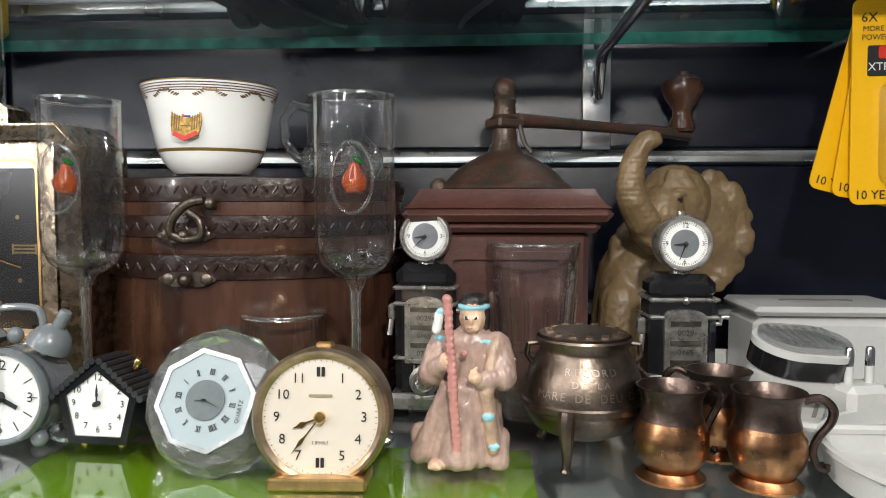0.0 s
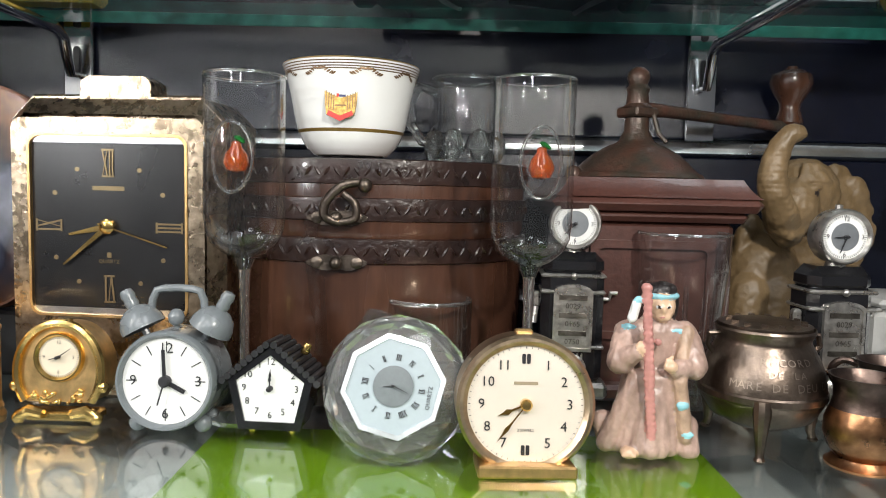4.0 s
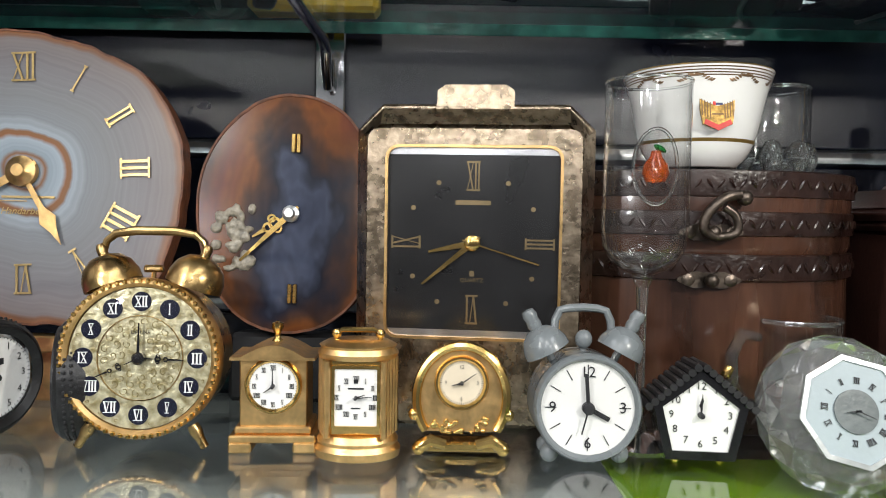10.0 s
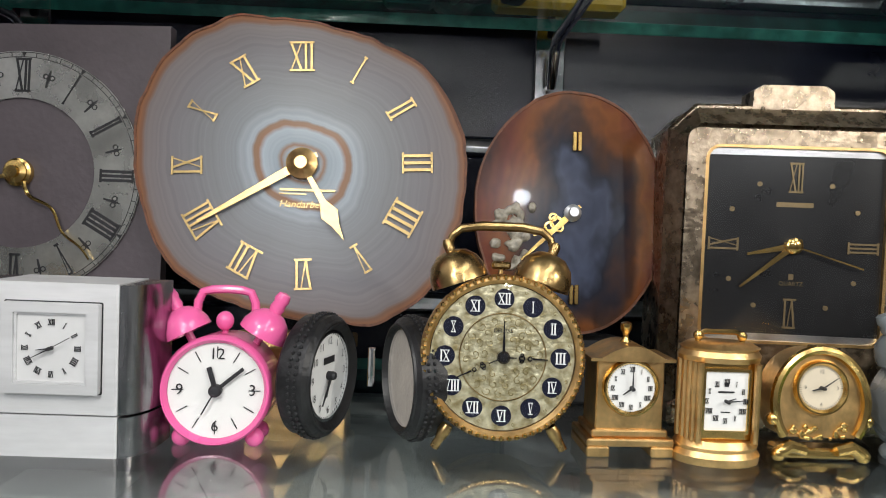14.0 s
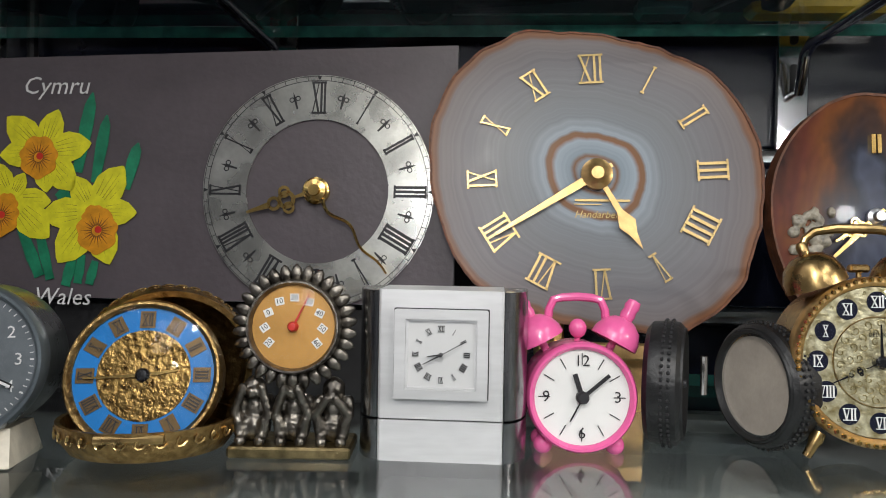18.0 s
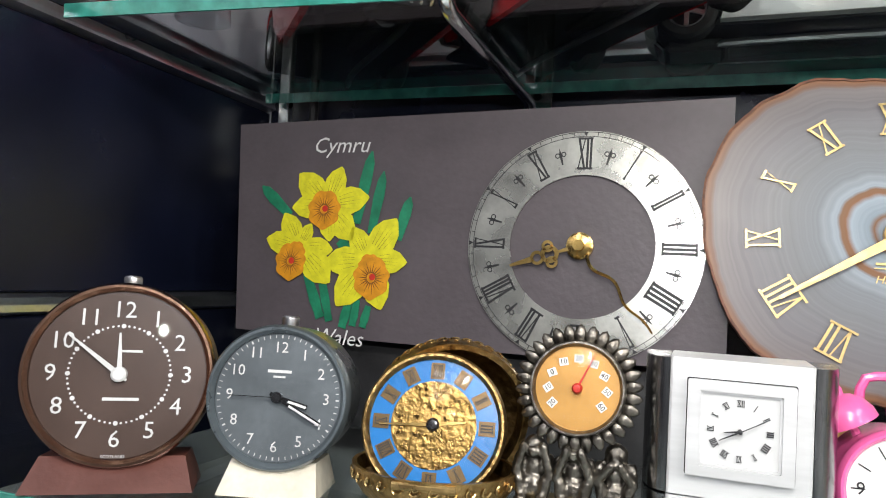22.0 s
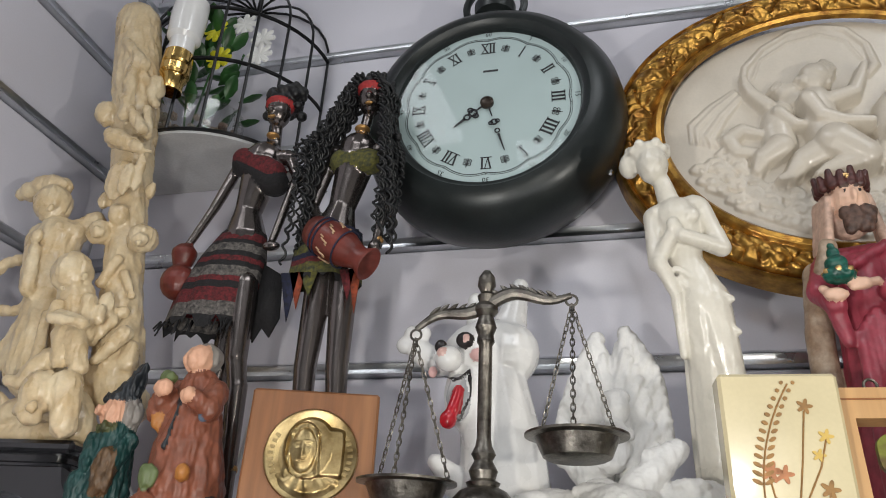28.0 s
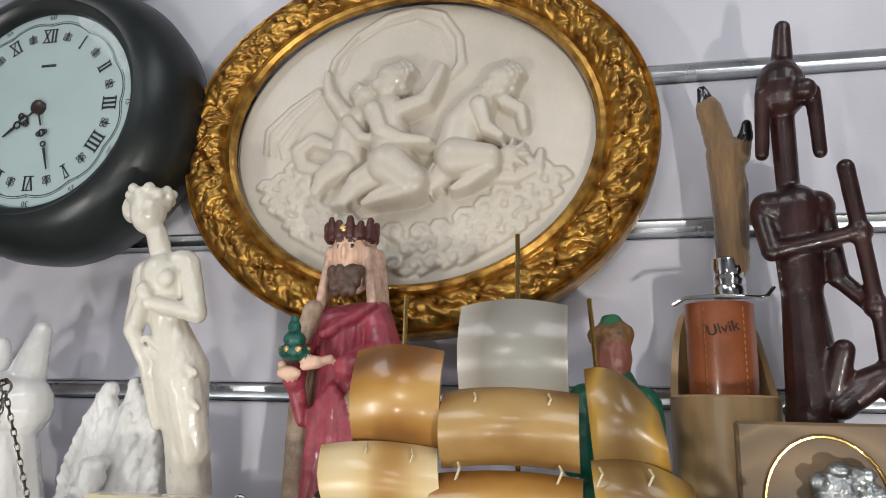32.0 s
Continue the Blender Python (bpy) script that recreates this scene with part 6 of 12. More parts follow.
# ---- lower shelf: glassware, cup, box, grinder ----
def flute(m, label):
    """Stemmed glass with a small glass pear fused in a hollow of the bowl."""
    f = thing("stem_glass", m, label, "glass", "stem glasses")
    part("bowl", Geo().lathe([(0.0172, 0.1495), (0.0173, 0.12), (0.0176, 0.090), (0.0168, 0.083), (0.0142, 0.0775), (0.0095, 0.0735), (0.005, 0.0712), (0.0026, 0.066)], 56), TUBGLASS, f)
    part("bowl_floor", Geo().lathe([(0.0150, 0.0800), (0.0105, 0.0768), (0.005, 0.0752), (0, 0.0748)], 40), TUBGLASS, f)
    part("rim", Geo().tube([(0.0172 * math.cos(t), 0.0172 * math.sin(t), 0.1495) for t in (2 * math.pi * i / 48 for i in range(48))], 0.0006, 6, closed=True), SOLIDGLASS, f)
    part("stem", Geo().lathe([(0.0026, 0.066), (0.0021, 0.055), (0.0021, 0.012), (0.004, 0.006), (0.012, 0.003), (0.0165, 0.0018), (0.0165, 0), (0, 0)], 30), SOLIDGLASS, f)
    part("hollow", Geo().lathe([(0.0082, 0.0), (0.0072, -0.003), (0.004, -0.0062), (0, -0.007)], 28, Matrix.Translation((0, -0.0165, 0.1145)) @ Matrix.Rotation(radians(90), 4, "X"), 1, 1.75), TUBGLASS, f)
    part("hollow_lip", Geo().tube([(0.0084 * math.cos(t), -0.0158 + 0.0022 * math.cos(t) ** 2 - 0.0012, 0.1145 + 0.0146 * math.sin(t)) for t in (2 * math.pi * i / 36 for i in range(36))], 0.0007, 6, closed=True), SOLIDGLASS, f)
    AMBER = mat("amber_glass", (0.9, 0.16, 0.01), 0.04, 0, 0.2, 90, 0.0, trans=0.7, rvar=0.02, coat=0.8)
    p = part("pear", Geo().lathe([(0, -0.0062), (0.0038, -0.0052), (0.0054, -0.002), (0.0046, 0.0015), (0.0024, 0.0045), (0.0018, 0.0068), (0, 0.0075)], 20, Matrix.Translation((0.0008, -0.0125, 0.1140)) @ Matrix.Scale(1.0, 4)), AMBER, f, "orange glass pear")
    part("leaf", Geo().ball((0.0022, -0.0128, 0.1218), (0.0028, 0.0013, 0.0012), 10, Matrix.Rotation(radians(30), 4, "Y")), mat("green_glass", (0.01, 0.2, 0.03), 0.08, 0, 0.1, 60, 0, trans=0.4), p)
    return f


flute(pose(-0.1806, 0.351, Z0, 0, 0, -3), "clear stemmed glass with an orange glass pear in the bowl")
flute(pose(-0.0562, 0.3455, Z0, 0, 0, 6), "clear stemmed glass with an orange glass pear in the bowl")

g = Geo().lathe([(0.0148, 0.0), (0.0155, 0.006), (0.0205, 0.062), (0.0213, 0.066), (0.0222, 0.084), (0.0218, 0.085), (0.0208, 0.084), (0.0196, 0.064), (0.0146, 0.012), (0, 0.0115)], 40)
c = thing("glass_tumbler", pose(0.0235, 0.387, Z0), "clear fluted glass tumbler", "glass")
part("body", g, TUBGLASS, c)
part("rim", Geo().tube([(0.0217 * math.cos(t), 0.0217 * math.sin(t), 0.0845) for t in (2 * math.pi * i / 40 for i in range(40))], 0.0008, 6, closed=True), SOLIDGLASS, c)
g = Geo()
for i in range(14):
    a = 2 * math.pi * i / 14
    part("flute", Geo().tube([(0.0158 * math.cos(a), 0.0158 * math.sin(a), 0.004), (0.0205 * math.cos(a), 0.0205 * math.sin(a), 0.061)], 0.0012, 6), TUBGLASS, c)
part("base", Geo().lathe([(0, 0.0002), (0.0148, 0.0002), (0.0152, 0.008), (0, 0.0085)], 32), SOLIDGLASS, c)


def glass_mug(m, r, h, side, label, facets=0):
    k = thing("glass_mug", m, label, "glass", "glass mugs")
    part("body", Geo().lathe([(r * 0.95, 0), (r, 0.004), (r, h - 0.001), (r - 0.001, h), (r - 0.0024, h - 0.001), (r - 0.0024, 0.009), (0, 0.008)], 40), TUBGLASS, k)
    part("base", Geo().lathe([(0, 0), (r * 0.95, 0), (r * 0.96, 0.007), (0, 0.0075)], 32), SOLIDGLASS, k)
    part("handle", Geo().tube([(side * (r - 0.001), 0, h * 0.84), (side * (r + 0.008), 0, h * 0.88), (side * (r + 0.0135), 0, h * 0.68), (side * (r + 0.0125), 0, h * 0.42), (side * (r + 0.006), 0, h * 0.24), (side * (r - 0.001), 0, h * 0.2)], 0.0028, 10), SOLIDGLASS, k)
    part("rim", Geo().tube([((r - 0.001) * math.cos(t), (r - 0.001) * math.sin(t), h) for t in (2 * math.pi * i / 40 for i in range(40))], 0.0011, 6, closed=True), SOLIDGLASS, k)
    if facets:
        for i in range(facets):
            a = 2 * math.pi * i / facets
            part("facet", Geo().ball((0.92 * r * math.cos(a), 0.92 * r * math.sin(a), h * 0.2), (r * 0.3, r * 0.3, h * 0.2), 10), SOLIDGLASS, k)
    return k


glass_mug(pose(-0.100, 0.388, Z0, 0, 0, 20), 0.0212, 0.049, -1, "clear glass mug with a handle")
glass_mug(pose(-0.0835, 0.457, 1.3155, 0, 0, 25), 0.0205, 0.047, -1, "small clear glass mug with a bulging facetted foot", 8)

# porcelain tea cup with a crest
c = thing("tea_cup", pose(-0.1420, 0.4065, 1.3155, 0, 0, 0) @ Matrix.Scale(0.972, 4), "white porcelain tea cup with gilt bands and a gold crest", "cup")
outer = [(0.0185, 0.0), (0.0195, 0.0006), (0.0225, 0.0035), (0.0252, 0.0075), (0.0272, 0.0120), (0.0288, 0.0175), (0.0300, 0.0235), (0.0312, 0.0300), (0.0325, 0.0360), (0.0338, 0.0410), (0.0352, 0.0452)]
cup_r = lambda z: next(r0 + (r1 - r0) * (z - z0) / (z1 - z0) for (r0, z0), (r1, z1) in zip(outer, outer[1:]) if z <= z1)
part("body", Geo().lathe([(0, 0.0015), (0.0175, 0.0015), (0.0178, 0.0)] + outer + [(0.0346, 0.0456), (0.0340, 0.0452)] + [(r - 0.0013, z) for r, z in outer[::-1][1:-2]] + [(0.018, 0.005), (0, 0.004)], 72), PORCELAIN, c, angle=60)
GILTPRINT, BROWNPRINT = mat("gilt_brown_band", (0.3, 0.19, 0.05), 0.3, 0.6), mat("brown_gilt_print", (0.16, 0.09, 0.04), 0.35, 0.4)
stripe = lambda z0, z1: [(cup_r(z0) + 0.00012, z0), (cup_r(z1) + 0.00012, z1)]
part("gold_band", Geo().lathe(stripe(0.0112, 0.0128), 72), GILTPRINT, c)
for z in (0.0438, 0.0425, 0.0413, 0.0402):
    part("rim_line", Geo().lathe(stripe(z, z + 0.0005), 72), BROWNPRINT, c)
for i in range(9):                                     # feather sprays under the rim lines
    g = Geo()
    for k in range(-6, 7):
        a, z = 2 * math.pi * (i + 0.5) / 9 - math.pi / 2 + 0.037 * k, 0.0398 + 0.0016 * math.cos(k * 0.5) - 0.0006 * (abs(k) < 2)
        r = cup_r(z) + 0.0001
        g.lathe([(0, -1), (0.8, -0.4), (0.8, 0.4), (0, 1)], 5, Matrix.Translation((r * math.cos(a), r * math.sin(a), z)) @ Matrix.Rotation(a, 4, "Z") @ Matrix.Rotation(radians(62 if k < 0 else -62), 4, "X") @ Matrix.Diagonal((0.00015, 0.0006, 0.0014, 1)))
    part("rim_spray", g, BROWNPRINT, c)
part("rim_gilding", Geo().lathe([(0.0353, 0.0452), (0.0349, 0.0459), (0.0341, 0.0454)], 72), GOLD2, c)
mm = Matrix.Translation((-0.0010, -0.0306, 0.0262)) @ Matrix.Rotation(radians(-1), 4, "Z") @ Matrix.Rotation(radians(-12), 4, "X") @ FRONT @ Matrix.Diagonal((1.22, 1.22, 1.0, 1))
eagle = [(0, -0.0085), (0.0055, -0.0065), (0.0062, -0.0020), (0.0066, 0.0045), (0.0050, 0.0062), (0.0036, 0.0050), (0.0022, 0.0062), (0.0016, 0.0082), (0.0004, 0.0095), (-0.0012, 0.0090), (-0.0024, 0.0080), (-0.0012, 0.0076), (-0.0018, 0.0060), (-0.0036, 0.0050), (-0.0050, 0.0062), (-0.0066, 0.0045), (-0.0062, -0.0020), (-0.0055, -0.0065)]
crest = part("crest", Geo().prism(eagle, -0.0012, 0.0003, mm), mat("crest_gold_print", (0.55, 0.34, 0.09), 0.32, 0.6, 0.3, 500, 0.2), c, "gold bird crest")
for s in (-1, 1):
    for q in range(4):
        x = s * (0.0027 + 0.0010 * q)
        part("wing_line", Geo().prism([(x - 0.00018, -0.0045 + 0.0004 * q), (x + 0.00018, -0.0045 + 0.0004 * q), (x + 0.00018, 0.0044), (x - 0.00018, 0.0044)], 0.0003, 0.0005, mm), BROWNPRINT, crest)
part("tail_line", Geo().prism([(-0.0024, -0.0030), (0.0024, -0.0030), (0.0020, -0.0024), (-0.0020, -0.0024)], 0.0003, 0.0005, mm), BROWNPRINT, crest)
part("shield", Geo().prism(circle(0.0021, 20, 0, 0.0025), 0.0003, 0.0006, mm), WHITE, crest, "round white shield")
part("shield_stripe", Geo().box((-0.0012, 0.0025, 0.0007), (0.0010, 0.0036, 0.0002), 0, mm), REDDOT, crest, "red stripe")
part("shield_stripe", Geo().box((0.0006, 0.0011, 0.0007), (0.0026, 0.0009, 0.0002), 0, mm), mat("navy_print", (0.02, 0.03, 0.12), 0.4), crest, "dark blue stripe")
part("scroll", Geo().prism([(-0.0052, -0.0066), (0, -0.0092), (0.0052, -0.0066), (0.0046, -0.0048), (0, -0.0070), (-0.0046, -0.0048)], 0.0003, 0.0007, mm), REDDOT, crest)

# oval wooden box bound in leather
c = thing("wooden_box", pose(-0.1325, 0.4515, Z0), "oval dark wooden box bound with tooled leather straps", "box")
A, B2 = 0.0835, 0.0735
part("body", Geo().lathe([(0, 0), (0.97, 0), (0.985, 0.003), (1.0, 0.04), (0.985, 0.078), (0, 0.078)], 72, Matrix.Diagonal((A, B2, 1, 1)) ), WALNUT, c)
part("lid", Geo().lathe([(0, 0.0782), (0.985, 0.0785), (1.0, 0.082), (1.0, 0.105), (0.99, 0.112), (0.96, 0.1165), (0, 0.1175)], 72, Matrix.Diagonal((A, B2, 1, 1))), WALNUT, c)
for z, h in ((0.0725, 0.0062), (0.0925, 0.0058), (0.1105, 0.0062), (0.004, 0.008)):
    b = part("strap", Geo().lathe([(0.995, z - h), (1.015, z - h * 0.9), (1.02, z), (1.015, z + h * 0.9), (0.995, z + h)], 72, Matrix.Diagonal((A, B2, 1, 1))), LEATHER, c, "tooled dark leather strap")
    g = Geo()
    for i in range(56):
        a = math.pi + math.pi * i / 55
        m_ = Matrix.Translation((A * 1.02 * math.cos(a), B2 * 1.02 * math.sin(a), z)) @ Matrix.Rotation(a, 4, "Z") @ Matrix.Rotation(radians(35 if i % 2 else -35), 4, "X")
        part("tooling_lozenge", Geo().lathe([(0, -1), (0.8, -0.5), (0.8, 0.5), (0, 1)], 5, m_ @ Matrix.Diagonal((0.0009, 0.0009, 0.0027, 1))), LEATHER, b)
IRON = mat("dark_iron", (0.2, 0.16, 0.13), 0.36, 0.9, 0.3, 120, 0.4)
for z, ring_ in ((0.0885, True), (0.0672, False)):
    mm = Matrix.Translation((-0.0115, -B2 * 1.02 + 0.0006, z)) @ FRONT
    k = part("clasp_plate", Geo().prism([(x, y * (1 - 0.3 * math.cos(3.14 * x / 0.013) ** 2)) for x, y in circle(0.0145, 30, 0, 0, 0.0042)], 0, 0.0014, mm), IRON, c)
    for s in (-1, 1):
        part("screw", Geo().lathe([(0.0028, 0.0012), (0.0028, 0.002), (0.0018, 0.0026), (0, 0.0026)], 14, mm @ Matrix.Translation((s * 0.0095, 0, 0))), IRON, k)
    part("knob", Geo().ball((-0.0115, -B2 * 1.02 - 0.004, z), 0.0032, 14), IRON, k)
g = Geo().tube(bent([(-0.0105, -0.0795, 0.0865), (-0.0165, -0.081, 0.0895), (-0.0155, -0.0815, 0.0965), (-0.0085, -0.0815, 0.1035), (-0.001, -0.080, 0.1055)]), 0.0022, 12).tube(bent([(-0.0105, -0.0795, 0.0865), (-0.0025, -0.081, 0.0885), (-0.0025, -0.0812, 0.0955), (-0.0080, -0.081, 0.1000)]), 0.0019, 12).ball((0.0018, -0.0785, 0.104), 0.0035, 14)
part("hook", g, IRON, c)

# coffee grinder
c = thing("coffee_grinder", pose(0.0105, 0.437, Z0, 0, 0, 0), "old wooden coffee grinder with rusty iron dome and crank", "coffee grinder")
part("body", Geo().box((0, 0.0, 0.046), (0.082, 0.082, 0.088), 0.003), WINE, c)
part("skirting", Geo().box((0, 0, 0.004), (0.1, 0.1, 0.008), 0.002), WINE, c)
def hip(w0, w1, z0, z1):
    """A low hipped roof with softly hollowed slopes."""
    vs, fs, k = [], [], 6
    for i in range(k + 1):
        f = i / k
        w, z = w0 + (w1 - w0) * f, z0 + (z1 - z0) * (0.45 * f + 0.55 * f * f)
        vs += [(-w, -w, z), (w, -w, z), (w, w, z), (-w, w, z)]
    for i in range(k):
        fs += [(4 * i + q, 4 * i + (q + 1) % 4, 4 * i + 4 + (q + 1) % 4, 4 * i + 4 + q) for q in range(4)]
    return vs, fs + [(3, 2, 1, 0), (4 * k, 4 * k + 1, 4 * k + 2, 4 * k + 3)]
part("roof_board", Geo().box((0, 0, 0.0985), (0.103, 0.103, 0.0075), 0.0034), WINE, c)
part("roof", Geo().add(*hip(0.0505, 0.0430, 0.1015, 0.1110)), WINE, c)
part("cornice", Geo().box((0, 0, 0.0925), (0.092, 0.092, 0.006), 0.0025), WINE, c)
part("front_panel", Geo().ring(rrect(0.062, 0.05, 0.003, 3, 0, 0.055), rrect(0.054, 0.042, 0.003, 3, 0, 0.055), 0, 0.002, Matrix.Translation((0, -0.0412, 0)) @ FRONT), WINE, c)
part("dome", Geo().lathe([(0.0355, 0.1105), (0.0372, 0.1118), (0.0358, 0.1138), (0.034, 0.1145), (0.0322, 0.1160), (0.0285, 0.1200), (0.0225, 0.1250), (0.0155, 0.1290), (0.0105, 0.1310), (0.009, 0.1325), (0.0085, 0.1345), (0.0068, 0.1370), (0.0064, 0.1445), (0, 0.1445)], 44, None, 1, 0.95), RUST, c, "rusty painted iron dome")
part("collar", Geo().box((0, 0, 0.1475), (0.0165, 0.0165, 0.0055), 0.0012, Matrix.Rotation(radians(30), 4, "Z")).lathe([(0.0085, 0.150), (0.0062, 0.152), (0.0056, 0.158), (0.0066, 0.160), (0.0050, 0.1625), (0.0062, 0.166), (0.0056, 0.169), (0.0032, 0.1715), (0, 0.1722)], 24), RUST, c, "square iron collar with a finial")
part("hinge_knob", Geo().ball((-0.0355, -0.012, 0.112), (0.005, 0.003, 0.0055), 12), RUST, c)
arm = part("crank_arm", Geo().tube([(0, 0, 0.1495), (0.02, 0.01, 0.1495), (0.06, 0.034, 0.1485), (0.1, 0.056, 0.1475), (0.117, 0.064, 0.147)], [0.0042, 0.0036, 0.0032, 0.0034, 0.0044], 12), RUST, c)
part("crank_knob", Geo().lathe([(0.0072, 0.148), (0.0085, 0.150), (0.0075, 0.154), (0.0058, 0.158), (0.0062, 0.162), (0.0105, 0.169), (0.0128, 0.1745), (0.0118, 0.1795), (0.007, 0.1825), (0.0035, 0.183), (0.0032, 0.185), (0, 0.1855)], 28, Matrix.Translation((0.112, 0.062, 0))), WALNUT, arm, "turned wooden knob")
part("spring_clip", Geo().tube([(0.008, -0.004, 0.146), (0.0105, -0.006, 0.136), (0.0145, -0.008, 0.131)], 0.0012, 6), RUST, c)

# two gas-pump clocks
NICKEL = mat("worn_nickel", (0.66, 0.64, 0.6), 0.3, 0.9, 0.25, 200, 0.3, 500, col2=(0.4, 0.38, 0.35))
def pump(m, label, ang):
    k = thing("petrol_pump_clock", m, label, "novelty clock", "petrol pump clocks")
    part("body", Geo().box((0, 0.009, 0.035), (0.0305, 0.022, 0.058), 0.004), BLACK, k)
    part("head", Geo().box((0, 0.009, 0.0655), (0.0300, 0.0215, 0.013), 0.0045), BLACK, k)
    part("plinth", Geo().box((0, 0.009, 0.004), (0.036, 0.028, 0.008), 0.002), NICKEL, k)
    mf = Matrix.Translation((0, -0.0022, 0.0405)) @ FRONT
    arch = [(-0.0095, -0.017), (0.0095, -0.017), (0.0095, 0.012)] + [(0.0095 * math.cos(math.pi * i / 10), 0.012 + 0.004 * math.sin(math.pi * i / 10)) for i in range(1, 10)] + [(-0.0095, 0.012)]
    pl = part("price_plate", Geo().prism(arch, -0.001, 0.0012, mf).ring(arch, [(x * 0.88, y * 0.9) for x, y in arch], 0.001, 0.002, mf), NICKEL, k)
    g = Geo()
    for i in range(3):
        z = 0.0095 - 0.0088 * i
        part("caption_bar", Geo().box((0, z, 0.0014), (0.0135, 0.0024, 0.0006), 0, mf), PEWTER, pl)
        letters(("0029", "0165", "0750")[i], 0.0026, mf @ Matrix.Translation((0, z - 0.0042, 0.0014)), g)
    part("price_lettering", g, PEWTER, pl, angle=0)
    for i in range(6):
        part("grille_bar", Geo().box((-0.005 + 0.002 * i, -0.0028, 0.0205), (0.001, 0.001, 0.004), 0.0003), NICKEL, pl)
    for z in (0.0605, 0.0525, 0.0255):
        part("chrome_band", Geo().box((0, 0.0085, z), (0.0318, 0.0232, 0.0018), 0.0008), NICKEL, k)
    part("jewel", Geo().ball((0, -0.0035, 0.0605), 0.0018, 12), NICKEL, k)
    part("hose_hook", Geo().box((-0.0175, 0.006, 0.0475), (0.004, 0.005, 0.008), 0.001).tube([(-0.0175, 0.004, 0.044), (-0.0185, 0.003, 0.036)], 0.0014, 8), NICKEL, k)
    part("crank", Geo().tube([(0.015, 0.006, 0.0485), (0.0185, 0.006, 0.0485), (0.0192, 0.006, 0.0515), (0.0225, 0.006, 0.0515)], 0.0011, 8), NICKEL, k)
    part("round_badge", Geo().lathe([(0.0075, 0), (0.0075, 0.0016), (0.006, 0.0026), (0.0055, 0.002), (0.004, 0.0042), (0, 0.0052)], 24, Matrix.Translation((0, -0.002, 0.0145)) @ FRONT), NICKEL, k)
    mc = Matrix.Translation((0, 0.001, 0.0858)) @ FRONT
    part("clock_drum", Geo().lathe(drum(0.0125, 0.011), 36, mc), NICKEL, k)
    part("neck", Geo().lathe([(0.005, 0.0705), (0.004, 0.074)], 16, Matrix.Translation((0, 0.007, 0))), NICKEL, k)
    part("bezel", Geo().lathe(rim(0.0128, 0.0025, 0.0022), 40, mc), NICKEL, k)
    d = make_dial(k, mc @ Matrix.Translation((0, 0, 0.0004)), 0.0104, PAPER, INK, ["12", "", "", "3", "", "", "6", "", "", "9", "", ""], 0.78, 0.2, ticks=60, tick=(0.86, 0.96, 0.014), hands=[("hour_hand", ang[0], 0.5, 0.08, "taper"), ("minute_hand", ang[1], 0.75, 0.06, "taper")], hub=0.08)
    part("ring_print", Geo().ring(circle(0.0064), circle(0.0004, 48), 0, 0.0003, mc @ Matrix.Translation((0, 0, 0.0004))), mat("grey_print", (0.3, 0.32, 0.34), 0.35, 0.5), d, "dark grey printed centre")
    part("crown", Geo().lathe([(0.0018, 0), (0.0018, 0.0022), (0, 0.0026)], 10, Matrix.Translation((0, 0.007, 0.098))), NICKEL, k)
    return k


pump(pose(0.0898, 0.366, Z0, 0, 0, 2), "black and chrome petrol pump clock, beside copper mugs", (265, 200))
pump(pose(-0.0295, 0.388, Z0 + 0.002, 0, 0, -4), "black and chrome petrol pump clock, behind a figurine", (262, 225))

POTMETAL = mat("brown_pewter", (0.26, 0.2, 0.16), 0.34, 1, 0.3, 60, 0.25, col2=(0.09, 0.07, 0.055))
# three-legged souvenir pot
c = thing("souvenir_pot", pose(0.0405, 0.3325, Z0), "small dark metal three-legged pot with raised lettering", "pot")
part("body", Geo().lathe([(0, 0.009), (0.012, 0.0095), (0.02, 0.0135), (0.0242, 0.0205), (0.0248, 0.0225), (0.0248, 0.0245), (0.0245, 0.0275), (0.0236, 0.0325), (0.0218, 0.0375), (0.0196, 0.0415), (0.0182, 0.0440), (0.0180, 0.0456), (0.0196, 0.0492), (0.0192, 0.0502), (0.0170, 0.047), (0.0168, 0.043), (0.02, 0.033), (0, 0.012)], 48), POTMETAL, c)
part("belt", Geo().lathe([(0.0245, 0.0215), (0.0253, 0.0225), (0.0253, 0.0248), (0.0245, 0.0258)], 48), POTMETAL, c)
lid = part("lid", Geo().lathe([(0.018, 0.0495), (0.0182, 0.0512), (0.012, 0.0525), (0, 0.0528)], 36), POTMETAL, c)
g = Geo()
for i in range(14):
    x, y = around(i * 360 / 14, 0.0145)
    g.prism([(x - 0.0014, y - 0.001), (x + 0.0014, y - 0.001), (x, y + 0.0016)], 0.0518, 0.0528)
part("lid_pattern", g, POTMETAL, lid)
for i in range(3):
    a = radians(-112 + 120 * i)
    part("leg", Geo().tube([(0.0232 * math.cos(a), 0.0232 * math.sin(a), 0.0235), (0.0248 * math.cos(a), 0.0248 * math.sin(a), 0.019), (0.0236 * math.cos(a), 0.0236 * math.sin(a), 0.010), (0.0235 * math.cos(a), 0.0235 * math.sin(a), 0.005), (0.0248 * math.cos(a), 0.0248 * math.sin(a), 0.0015)], [0.0036, 0.0034, 0.0024, 0.0018, 0.0016], 10).ball((0.0248 * math.cos(a), 0.0248 * math.sin(a), 0.0014), (0.0024, 0.0024, 0.0014), 8), POTMETAL, c)
